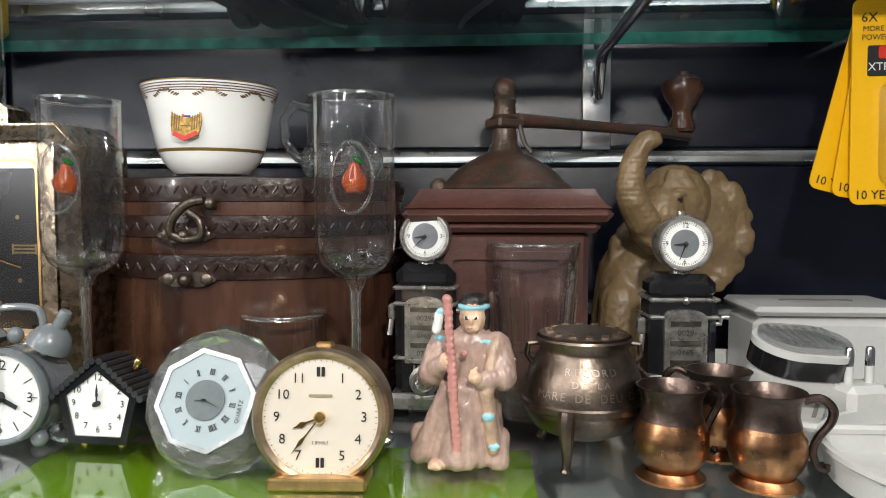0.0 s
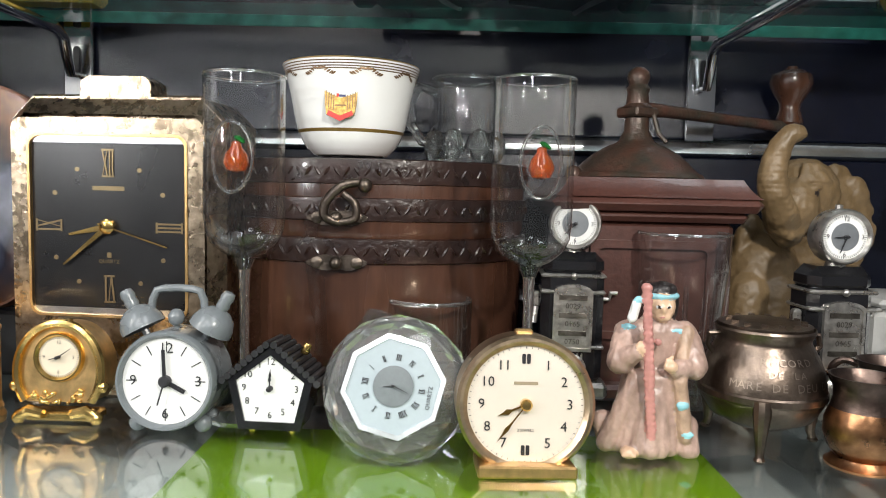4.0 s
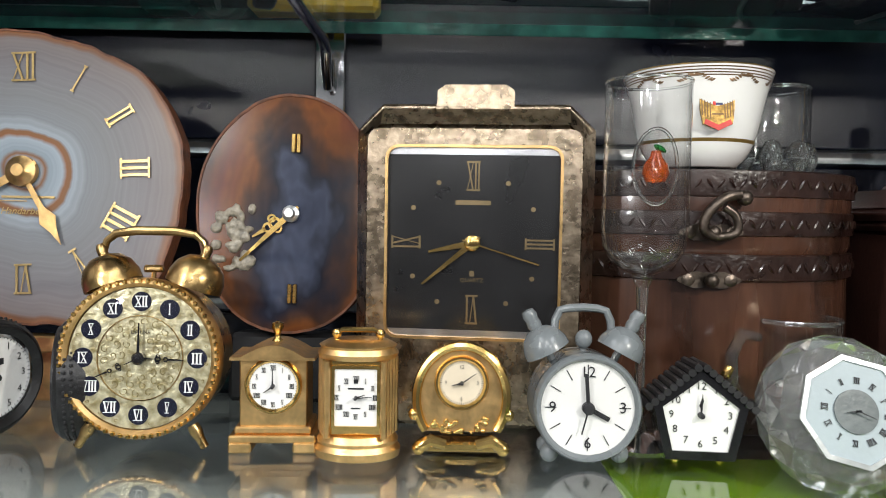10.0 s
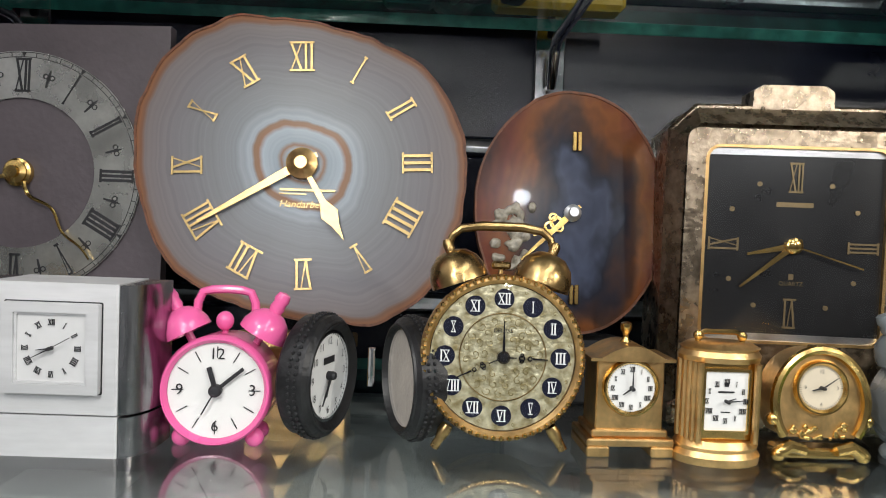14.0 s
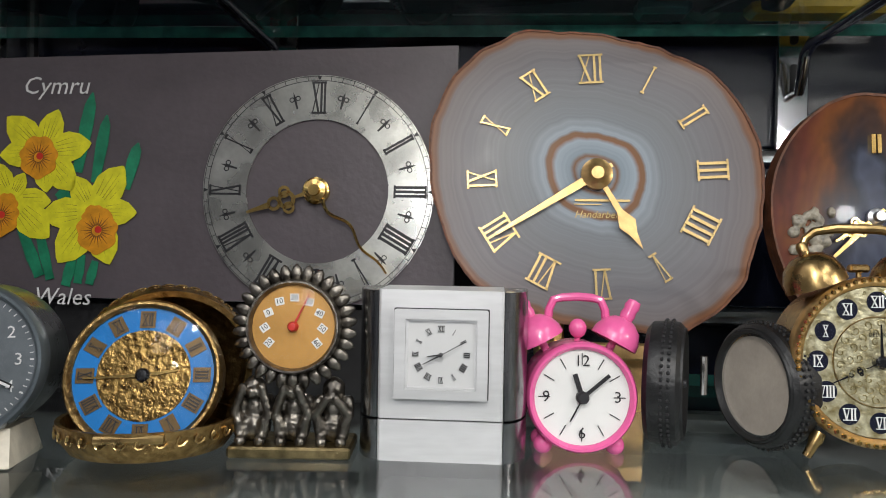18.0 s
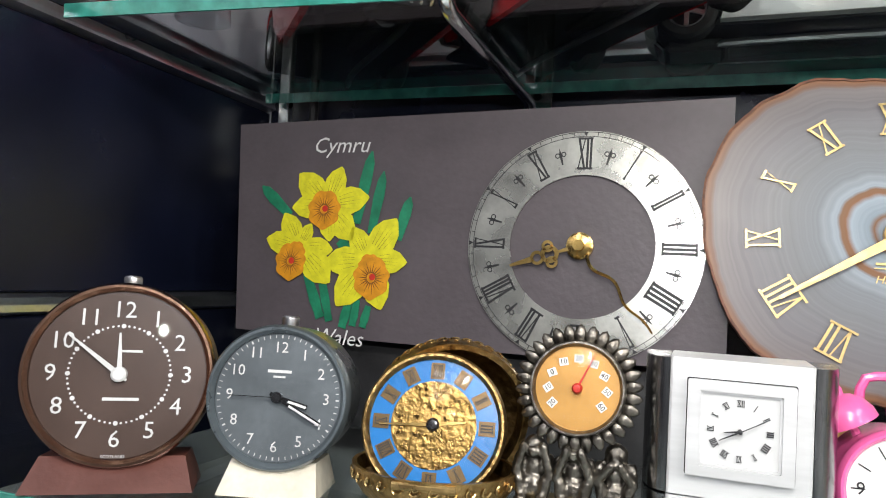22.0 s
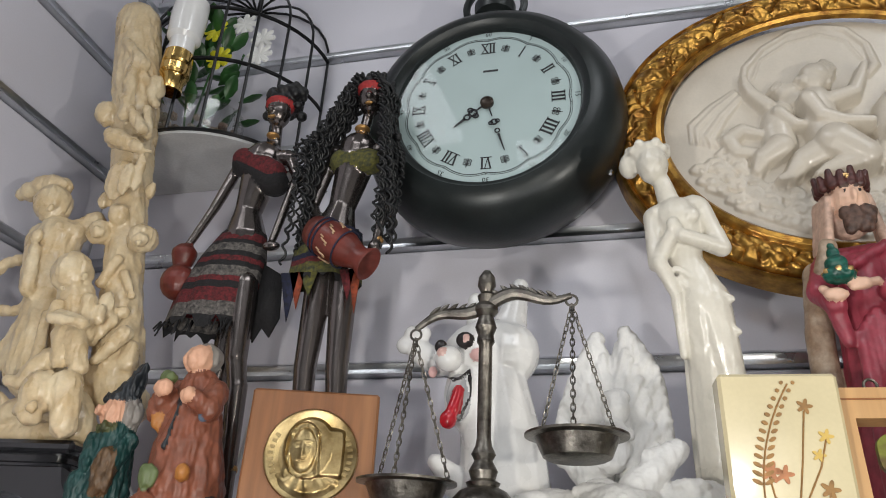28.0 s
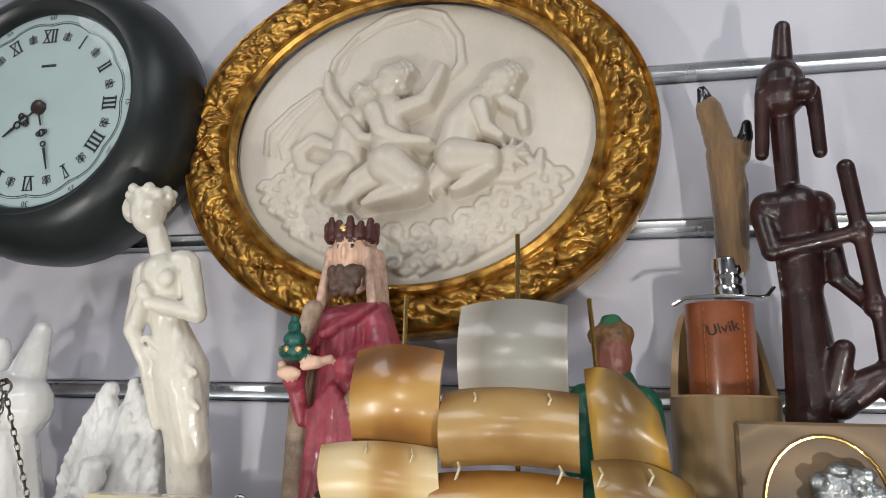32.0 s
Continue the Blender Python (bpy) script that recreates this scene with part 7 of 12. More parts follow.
for s in (-1, 1):
    part("ear", Geo().tube([(s * 0.0185, 0, 0.047), (s * 0.0225, 0, 0.0465), (s * 0.0232, 0, 0.042), (s * 0.0205, 0, 0.0385)], 0.0012, 8), POTMETAL, c)


def curved_text(s, size, r0, r1, z, step):
    g = Geo()
    for i, ch in enumerate(s):
        if ch == " ":
            continue
        a = (i - (len(s) - 1) / 2) * step
        letters(ch, size, Matrix.Rotation(a, 4, "Z") @ Matrix.Translation((0, -r0, z)) @ Matrix.Rotation(-r1, 4, "X") @ FRONT, g, 0.0006)
    return g


LIT = mat("rubbed_metal", (0.4, 0.32, 0.26), 0.35, 1)
part("lettering", curved_text("RECORD", 0.0030, 0.0209, 0.55, 0.0388, 0.165), LIT, c, angle=0)
part("lettering", curved_text("DE LA", 0.0026, 0.0228, 0.36, 0.0345, 0.13), LIT, c, angle=0)
part("lettering", curved_text("MARE DE DEU DE", 0.0032, 0.0239, 0.2, 0.0298, 0.13), LIT, c, angle=0)


def copper_mug(m, label):
    k = thing("copper_mug", m, label, "mug", "copper mugs")
    part("body", Geo().lathe([(0, 0.0035), (0.0085, 0.0035), (0.0118, 0.0085), (0.0135, 0.0145), (0.0132, 0.021), (0.0115, 0.0265)], 36), COPPER, k)
    part("neck", Geo().lathe([(0.0115, 0.0265), (0.0105, 0.031), (0.0108, 0.036), (0.0122, 0.040), (0.0128, 0.0412), (0.012, 0.0412), (0.0098, 0.036), (0.0095, 0.03), (0.011, 0.022), (0, 0.006)], 36), DARKCOPPER, k, "blackened rim and neck")
    part("foot", Geo().lathe([(0, 0), (0.0122, 0), (0.0125, 0.0012), (0.0112, 0.0022), (0.0098, 0.0045), (0.0085, 0.0045)], 32), COPPER, k)
    part("handle", Geo().tube(bent([(0.0112, 0, 0.0375), (0.0165, 0, 0.0392), (0.0205, 0, 0.0355), (0.0202, 0, 0.0295), (0.0165, 0, 0.0225), (0.0148, 0, 0.0165), (0.0162, 0, 0.0105), (0.0190, 0, 0.0085), (0.0195, 0, 0.0110)]), [0.0019 - 0.0008 * i / 40 for i in range(41)], 10), DARKCOPPER, k)
    return k


SQUAT = Matrix.Diagonal((1.04, 1.04, 0.86, 1))
copper_mug(pose(0.0708, 0.3105, Z0, 0, 0, 22) @ SQUAT, "small copper mug with blackened rim, before the pump clock")
copper_mug(pose(0.1045, 0.3055, Z0, 0, 0, -14) @ SQUAT, "small copper mug with blackened rim and scroll handle")
copper_mug(pose(0.0965, 0.337, Z0, 0, 0, 150) @ SQUAT, "small copper mug with blackened rim, half hidden behind the others")

# figurine of a walker with a staff, in a headband
RB, DKB, TUQ = mat("pinkish_brown_robe", (0.5, 0.34, 0.28), 0.36, 0, 0.2, 130, 0.25, coat=0.3), mat("dark_hair_paint", (0.025, 0.02, 0.02), 0.4, 0, 0.3, 400, 0.6), mat("turquoise_paint", (0.3, 0.6, 0.68), 0.4)
ROSE = mat("rose_staff_paint", (0.55, 0.25, 0.22), 0.4, 0, 0.15, 200, 0.3)
EYE = mat("eye_paint", (0.02, 0.015, 0.015), 0.3)
WSKIN, SUEDE = mat("pale_tan_skin_paint", (0.68, 0.46, 0.31), 0.38, 0, 0.08, 200, 0.1, coat=0.3), mat("tan_suede_paint", (0.5, 0.34, 0.24), 0.45, 0, 0.2, 200, 0.3)
prims = [((0.001, 0.004, 0.006), (0.0025, 0.003, 0.03), 0.0155, 0.0118, 0), ((0.0025, 0.003, 0.03), (0.0035, 0.002, 0.0465), 0.0112, 0.0092, 0), ((-0.0065, -0.001, 0.0475), (0.0130, -0.001, 0.0475), 0.0052, 0.0052, 0), ((0.0035, 0, 0.0495), (0.0036, -0.001, 0.0545), 0.0034, 0.0032, 1),
         ((-0.0090, 0, 0.0465), (-0.0120, -0.007, 0.0365), 0.0054, 0.0056, 0), ((-0.0120, -0.007, 0.0365), (-0.0065, -0.0125, 0.0415), 0.0050, 0.0036, 0), ((0.0140, 0, 0.0465), (0.0165, -0.006, 0.0355), 0.0054, 0.0056, 0), ((0.0165, -0.006, 0.0355), (0.0088, -0.0115, 0.0350), 0.0048, 0.0036, 0),
         ((-0.0048, -0.0142, 0.0435), (0.0028, 0.0026, 0.0030), 1), ((0.0062, -0.0135, 0.0365), (0.0030, 0.0026, 0.0026), 1), ((0.0052, -0.0130, 0.0390), (0.0068, -0.0132, 0.0402), 0.0011, 0.0008, 1),
         ((0.0040, -0.002, 0.0585), (0.0053, 0.0056, 0.0066), 1), ((0.0040, -0.0055, 0.0545), (0.0030, 0.0022, 0.0022), 1), ((0.0038, -0.0078, 0.0575), (0.0009, 0.0009, 0.0016), 1), ((0.0028, -0.0076, 0.0548), (0.0044, -0.0076, 0.0548), 0.0004, 0.0004, 4),
         ((0.0020, -0.0074, 0.0590), 0.00055, 6), ((0.0058, -0.0072, 0.0590), 0.00055, 6), ((0.0012, -0.0071, 0.0590), 0.0004, 5), ((0.0028, -0.0075, 0.0590), 0.0004, 5), ((0.0050, -0.0074, 0.0590), 0.0004, 5), ((0.0066, -0.0070, 0.0590), 0.0004, 5)]
for q in range(20):                                    # combed hair
    a, f = q * 2.4, 0.2 + 0.8 * (q % 5) / 4
    prims.append(((0.0042 + 0.0048 * f * math.cos(a), 0.001 + 0.0045 * f * math.sin(a), 0.0672 - 0.0025 * f), (0.0022, 0.0022, 0.0014), 2))
prims += [((0.0042, 0.0010, 0.0648), (0.0062, 0.0060, 0.0032), 2), ((0.0092, 0.0005, 0.0590), (0.0018, 0.0040, 0.0062), 2), ((-0.0008, 0.0015, 0.0600), (0.0014, 0.0040, 0.0050), 2)]
for q in range(18):                                    # headband
    a, b = 2 * math.pi * q / 18, 2 * math.pi * (q + 1) / 18
    prims.append(((0.0041 + 0.0060 * math.cos(a), 0.0 + 0.0066 * math.sin(a), 0.0628), (0.0041 + 0.0060 * math.cos(b), 0.0066 * math.sin(b), 0.0628), 0.0009, 0.0009, 3))
for q in range(9):                                     # folds of the skirt
    x = -0.0165 + 0.0040 * q
    prims.append(((x * 0.45 + 0.002, -0.0075, 0.030), (x, -0.0110 - 0.0035 * math.cos(q - 4), 0.0035), 0.0036, 0.0042, 0))
prims += [((-0.0175, -0.002, 0.010), (-0.0150, -0.006, 0.003), 0.0046, 0.0046, 0), ((0.0145, -0.006, 0.011), (0.0150, -0.010, 0.003), 0.0050, 0.0044, 0), ((-0.0085, -0.0155, 0.0022), (0.0038, 0.0040, 0.0024), 1), ((-0.0110, -0.018, 0.0018), (-0.0068, -0.0185, 0.0018), 0.0011, 0.0011, 1),
          ((0.0135, -0.0040, 0.0485), (0.0105, -0.0110, 0.0300), 0.0030, 0.0030, 7), ((0.0105, -0.0110, 0.0300), (0.0135, -0.0120, 0.0080), 0.0030, 0.0026, 7), ((-0.0085, -0.0030, 0.0500), (0.0035, 0.0030, 0.0012), 3), ((0.0108, -0.0046, 0.0492), (0.0042, 0.0018, 0.0012), 3), ((0.0112, -0.0138, 0.0215), (0.0028, 0.0012, 0.0016), 3), ((0.0140, -0.0140, 0.0100), (0.0024, 0.0012, 0.0012), 3),
          ((0.0015, -0.0108, 0.0455), (0.0017, 0.0010, 0.0017), 4), ((-0.0078, -0.0135, 0.0610), (-0.0090, -0.0125, 0.0550), 0.0017, 0.0021, 5), ((-0.0066, -0.0140, 0.0625), (0.0022, 0.0016, 0.0012), 3)]
for q in range(26):                                    # twisted staff
    f = q / 26
    x, y, z = -0.0042 * f, -0.0160 + 0.0008 * f, 0.0015 + 0.0655 * f
    prims.append(((x - 0.0007, y, z), (x + 0.0007 - 0.0002, y - 0.0004, z + 0.0026), 0.0014, 0.0014, 4))
prims.append(((-0.0046, -0.0152, 0.0672), (0.0020, 0.0018, 0.0020), 4))
figure("walker_figurine", prims, pose(-0.0085, 0.327, Z0, 0, 0, -6), [RB, WSKIN, DKB, TUQ, ROSE, WHITE, EYE, SUEDE], "kneeling robed figurine with a headband and rose staff", voxel=0.00055, smooth=2, folds=0.0005, fscale=300)

# elephant with raised trunk
ELE = mat("olive_brown_resin", (0.21, 0.14, 0.07), 0.45, 0, 0.22, 60, 0.4, 420, col2=(0.13, 0.085, 0.04))
prims = [((-0.010, 0.012, 0.018), (-0.008, 0.008, 0.062), 0.024, 0.022, 0), ((-0.022, -0.012, 0.0), (-0.018, -0.006, 0.05), 0.0105, 0.0125, 0), ((-0.002, -0.014, 0.0), (-0.003, -0.006, 0.05), 0.0105, 0.0125, 0),
         ((0.0095, -0.004, 0.1045), (0.0195, 0.018, 0.0205), 0), ((0.000, -0.016, 0.098), (0.0125, 0.012, 0.0155), 0), ((-0.004, -0.018, 0.085), (0.0085, 0.009, 0.0085), 0), ((-0.010, -0.026, 0.086), (-0.006, -0.026, 0.083), 0.0036, 0.0030, 0),
         ((0.007, -0.0225, 0.1055), (0.0024, 0.002, 0.0017), 1), ((0.007, -0.0215, 0.1088), (0.0045, 0.003, 0.0012), 0)]
spine = [(-0.008, -0.020, 0.090), (-0.0125, -0.027, 0.0955), (-0.0175, -0.030, 0.104), (-0.0195, -0.031, 0.1125), (-0.0190, -0.031, 0.121), (-0.0165, -0.031, 0.129), (-0.0130, -0.032, 0.1345), (-0.0085, -0.033, 0.1355)]
for q in range(len(spine) - 1):
    prims.append((spine[q], spine[q + 1], 0.0092 - 0.0007 * q, 0.0085 - 0.0007 * q, 0))
for q in range(22):
    f = q / 22 * (len(spine) - 1)
    j, w = int(f), f - int(f)
    x, y, z = (spine[j][n] * (1 - w) + spine[j + 1][n] * w for n in range(3))
    r = 0.0101 - 0.0007 * f
    prims.append(((x, y, z), (r, r, 0.0009), 0) if f < 5 else ((x, y, z), (0.0011, r, r), 0))
for q in range(17):                                    # the ear's uneven border
    t = q / 16
    ang = radians(78 - 165 * t)
    rad = 0.0295 + 0.0015 * math.sin(q * 2.4)
    prims.append(((0.0255 + rad * math.cos(ang) * 0.82, 0.0045 + 0.002 * math.sin(q * 1.3), 0.088 + rad * math.sin(ang)), (0.0058, 0.0028, 0.0058), 0))
prims += [((0.0265, 0.0042, 0.088), (0.0265, 0.0040, 0.0315), 0), ((0.0265, 0.0020, 0.092), (0.0185, 0.0035, 0.022), 0), ((-0.0195, 0.0, 0.082), (-0.0225, -0.001, 0.070), 0.0050, 0.0028, 0), ((-0.014, 0.002, 0.080), (0.008, 0.004, 0.014), 0)]
for q in range(7):                                     # creases round the brow
    prims.append(((0.0075, -0.0205 + 0.0008 * q, 0.112 + 0.0016 * q), (0.0095 - 0.0006 * q, 0.0016, 0.0005), 0))
figure("elephant_figurine", prims, pose(0.0925, 0.438, Z0, 0, 0, 0), [ELE, EYE], "brown resin elephant with raised trunk and spread ear", "figurine", 0.0009, 8, 0.0004, 320, 1)

# white plastic trays and travel adaptors
TRAYW = mat("tray_plastic", (0.60, 0.60, 0.58), 0.4, 0, 0.06, 30, 0.06)
c = thing("plastic_tray", pose(0.185, 0.405, Z0), "white plastic tray with rounded rim", "tray")
part("tray", Geo().ring(rrect(0.125, 0.15, 0.012), rrect(0.117, 0.142, 0.01), 0.0, 0.013).prism(rrect(0.12, 0.145, 0.01), 0, 0.002), TRAYW, c)
part("rim", Geo().tube([(x, y, 0.013) for x, y in rrect(0.122, 0.147, 0.012, 6)], 0.0024, 8, closed=True), TRAYW, c)
c = thing("plastic_box", pose(0.185, 0.449, Z0 + 0.0022), "white lidded plastic box in the tray", "box")
part("body", Geo().box((0, 0, 0.0215), (0.082, 0.05, 0.043), 0.006), TRAYW, c)
part("lid", Geo().box((0, 0, 0.0445), (0.085, 0.0535, 0.005), 0.0022), TRAYW, c)
part("handle_slot", Geo().prism(rrect(0.04, 0.008, 0.004), 0.0471, 0.0476), mat("grey_slot", (0.3, 0.3, 0.28), 0.5), c)
c = thing("travel_adaptor", pose(0.1415, 0.372, Z0 + 0.0245, 14, 5, 10), "white and black travel adaptor with clear lid", "adaptor")
part("body", Geo().prism(rrect(0.043, 0.029, 0.0143, 8), -0.004, 0.0055), TRAYW, c)
part("black_band", Geo().prism(rrect(0.0448, 0.0308, 0.0152, 8), 0.0055, 0.0145), BLACK, c, "glossy black band")
part("white_rim", Geo().prism(rrect(0.0452, 0.0312, 0.0154, 8), 0.0145, 0.0175), TRAYW, c)
part("clear_lid", Geo().prism(rrect(0.041, 0.027, 0.0133, 8), 0.0176, 0.0205), TUBGLASS, c)
for i in range(7):
    part("lid_rib", Geo().box((-0.0135 + 0.0045 * i, 0, 0.0208), (0.0016, 0.02, 0.0014), 0.0004), TUBGLASS, c)
part("plug_block", Geo().box((0.003, 0.002, -0.013), (0.025, 0.021, 0.019), 0.002), TRAYW, c)
for s in (-1, 1):
    part("socket_slot", Geo().box((0.003 + s * 0.006, -0.0087, -0.012), (0.0022, 0.0006, 0.007), 0.0002), mat("grey_slot", (0.3, 0.3, 0.28), 0.5), c)
c = thing("plug_adaptor", pose(0.1645, 0.360, Z0 + 0.0022, 0, 0, 14), "white plug adaptor with two round metal pins", "adaptor")
part("body", Geo().box((0, 0, 0.0115), (0.021, 0.017, 0.023), 0.003), TRAYW, c)
for s in (-1, 1):
    p = part("pin_sleeve", Geo().lathe([(0.0019, 0.023), (0.0019, 0.0305), (0, 0.0305)], 14, Matrix.Translation((s * 0.0052, 0, 0))), TRAYW, c)
    part("pin", Geo().lathe([(0.002, 0.0305), (0.002, 0.0375), (0.0014, 0.0388), (0, 0.039)], 14, Matrix.Translation((s * 0.0052, 0, 0))), CHROME, p)
c = thing("white_tub", pose(0.186, 0.298, Z0, 0, 0, 0), "white plastic tub beside the copper mugs", "tub")
part("tub", Geo().lathe([(0, 0.002), (0.058, 0.002), (0.06, 0.012), (0.0612, 0.013), (0.0612, 0.015), (0.0585, 0.015), (0.056, 0.004), (0, 0.004)], 56), TRAYW, c)

# battery blister cards hanging on a hook
CARD = mat("yellow_card", (0.78, 0.42, 0.005), 0.35, 0, 0.04, 40, 0.02, coat=0.3)
for i, (x, y, rz, ry) in enumerate(((0.1985, 0.398, 0, 1), (0.2060, 0.404, 3, -8), (0.2056, 0.410, 5, -14))):
    c = thing("battery_card", pose(x, y, 1.3945, 0, -ry, rz), "yellow and black battery blister card hanging on a hook", "battery pack", "battery cards")
    body = rrect(0.072, 0.098, 0.004, 3, 0.012, -0.045)
    part("card", Geo().prism(body, -0.0004, 0.0004, FRONT), CARD, c)
    if i == 0:
        part("print_block", Geo().prism(rrect(0.06, 0.0145, 0.001, 2, 0.013, -0.0255), 0.0005, 0.0007, FRONT), INK, c)
        part("lettering", letters("XTRA", 0.0038, FRONT @ Matrix.Translation((-0.010, -0.0285, 0.0009))), SLW, c, angle=0)
        part("maker_bar", Geo().prism(rrect(0.02, 0.006, 0.001, 2, -0.002, -0.0215), 0.0008, 0.001, FRONT), REDDOT, c)
        part("lettering", letters("6X", 0.0045, FRONT @ Matrix.Translation((-0.0165, -0.0052, 0.0006))), INK, c, angle=0)
        part("lettering", letters("MORE", 0.0026, FRONT @ Matrix.Translation((-0.0145, -0.0105, 0.0006))), INK, c, angle=0)
        part("lettering", letters("POWER", 0.0026, FRONT @ Matrix.Translation((-0.0135, -0.0145, 0.0006))), INK, c, angle=0)
        part("blister", Geo().prism(rrect(0.05, 0.05, 0.006, 4, 0.014, -0.06), 0.0005, 0.008, FRONT), TUBGLASS, c)
    part("lettering", letters("10 YEARS", 0.0042, FRONT @ Matrix.Translation((-0.0095, -0.0895, 0.0006))), INK, c, angle=0)
c = thing("peg_hook", pose(0.2085, WALL_Y, 1.3955), "chrome display hook on the slatwall", "hook")
part("rod", Geo().tube([(0, 0, 0), (0, -0.13, 0), (0, -0.14, 0.004)], 0.002, 8), CHROME, c)

# ---- upper wall: clock, oval relief, cage ----
DARKGREEN = mat("dark_green_grey_enamel", (0.019, 0.024, 0.024), 0.35, 0.2, 0.15, 40, 0.15)
c = thing("pocket_watch_wall_clock", pose(-0.4985, 0.4475, 1.8065, 0, 0, 0), "large dark grey pocket-watch wall clock with white dial", "wall clock")
prof = [(0.0705, 0.0), (0.0735, 0.0035), (0.079, 0.0025), (0.088, -0.004), (0.0955, -0.016), (0.0985, -0.03), (0.0965, -0.046), (0.088, -0.06), (0.07, -0.068), (0, -0.07)]
part("case", Geo().lathe([(0.066, -0.006), (0.068, -0.001)] + prof, 80, FRONT), DARKGREEN, c)
PALEDIAL = mat("pale_blue_dial", (0.44, 0.55, 0.55), 0.4, 0, 0.03, 30, 0.02)
md = Matrix.Translation((0, 0.0045, 0)) @ FRONT
d = make_dial(c, md, 0.0675, PALEDIAL, INK, ROMAN, 0.755, 0.135, roman=True, radial="out", hands=[("hour_hand", 232, 0.45, 0.12, "lace"), ("minute_hand", 163, 0.66, 0.09, "lace")], hub=0.072, hub_mat=mat("brown_black_hub", (0.05, 0.035, 0.025), 0.35, 0.6))
g = Geo()
wave = lambda r, k: [((r + 0.0011 * abs(math.sin(12 * math.pi * i / 240)) * k) * math.cos(2 * math.pi * i / 240), (r + 0.0011 * abs(math.sin(12 * math.pi * i / 240)) * k) * math.sin(2 * math.pi * i / 240)) for i in range(240)]
g.ring(wave(0.0585, 2.0), wave(0.058, 2.0), 0.0001, 0.0003, md).ring(wave(0.0597, 2.0), wave(0.0594, 2.0), 0.0001, 0.0003, md)
for i in range(60):
    a = 6 * i
    g.prism([(-0.00012, 0.0586 + 0.0011 * abs(math.sin(radians(3 * 6 * i * 2 + 0)))), (0.00012, 0.0586 + 0.0011), (0.00012, 0.0604), (-0.00012, 0.0604)], 0.0001, 0.0003, md @ Matrix.Rotation(radians(-a), 4, "Z"))
for i in range(12):
    letters(str(60 if i == 0 else 5 * i), 0.0036, md @ Matrix.Translation((*around(30 * i, 0.0643), 0.0002)) @ Matrix.Rotation(radians(-30 * i), 4, "Z"), g)
    mm = md @ Matrix.Translation((*around(30 * i + 15, 0.0515), 0.0002)) @ Matrix.Rotation(radians(-30 * i - 15), 4, "Z")
    g.prism([(-0.0003, -0.004), (0.0003, -0.004), (0.0007, 0.001), (0, 0.004), (-0.0007, 0.001)], 0, 0.0002, mm)
    for s in (-1, 1):
        for dy in (0.0006, -0.0022):
            g.ring([(s * 0.0018 + u, dy + v) for u, v in circle(0.0013, 9)], [(s * 0.0018 + u, dy + v) for u, v in circle(0.0008, 9)], 0, 0.0002, mm)
part("minute_track", g, INK, d, angle=0)
part("maker_bar", Geo().box((0.002, 0.0295, 0.0002), (0.011, 0.0017, 0.0002), 0, md), INK, d, angle=0)
part("glass", Geo().lathe([(0.0675, 0.002), (0.04, 0.0042), (0, 0.005)], 56, md), COVER, c)
part("neck", Geo().lathe([(0.012, 0.095), (0.012, 0.104), (0.0165, 0.106), (0.017, 0.117), (0.013, 0.121), (0, 0.122)], 24, Matrix.Translation((0, 0.03, 0))), DARKGREEN, c)
part("bow", Geo().tube([(0.024 * math.sin(t), 0.03, 0.118 + 0.024 * math.cos(t)) for t in (2 * math.pi * i / 28 for i in range(28))], 0.0032, 8, closed=True), DARKGREEN, c)
part("case_screw", Geo().ball((0.083, 0.028, -0.052), 0.0022, 8), CHROME, c)

# oval relief in a gilt frame
ANTIQUE = mat("antique_gold_leaf", (0.60, 0.345, 0.075), 0.34, 0.85, 0.3, 110, 0.3, 350, col2=(0.2, 0.085, 0.018))
c = thing("oval_relief", pose(-0.2620, 0.492, 1.7865, -2, 0, 0), "oval cream relief of playing putti in a gilt leaf frame", "relief picture")
RX, RZ = 0.1145, 0.0945
RELIEFM = mat("warm_cream_relief", (0.64, 0.58, 0.49), 0.36, 0, 0.06, 30, 0.06, coat=0.15)
part("plaque", Geo().lathe([(0, -0.012), (1.02, -0.012), (1.02, -0.002), (0.97, -0.0015), (0, 0.0)], 72, FRONT @ Matrix.Diagonal((RX, RZ, 1, 1))), RELIEFM, c)
vs, fs, NA, NP = [], [], 720, 40
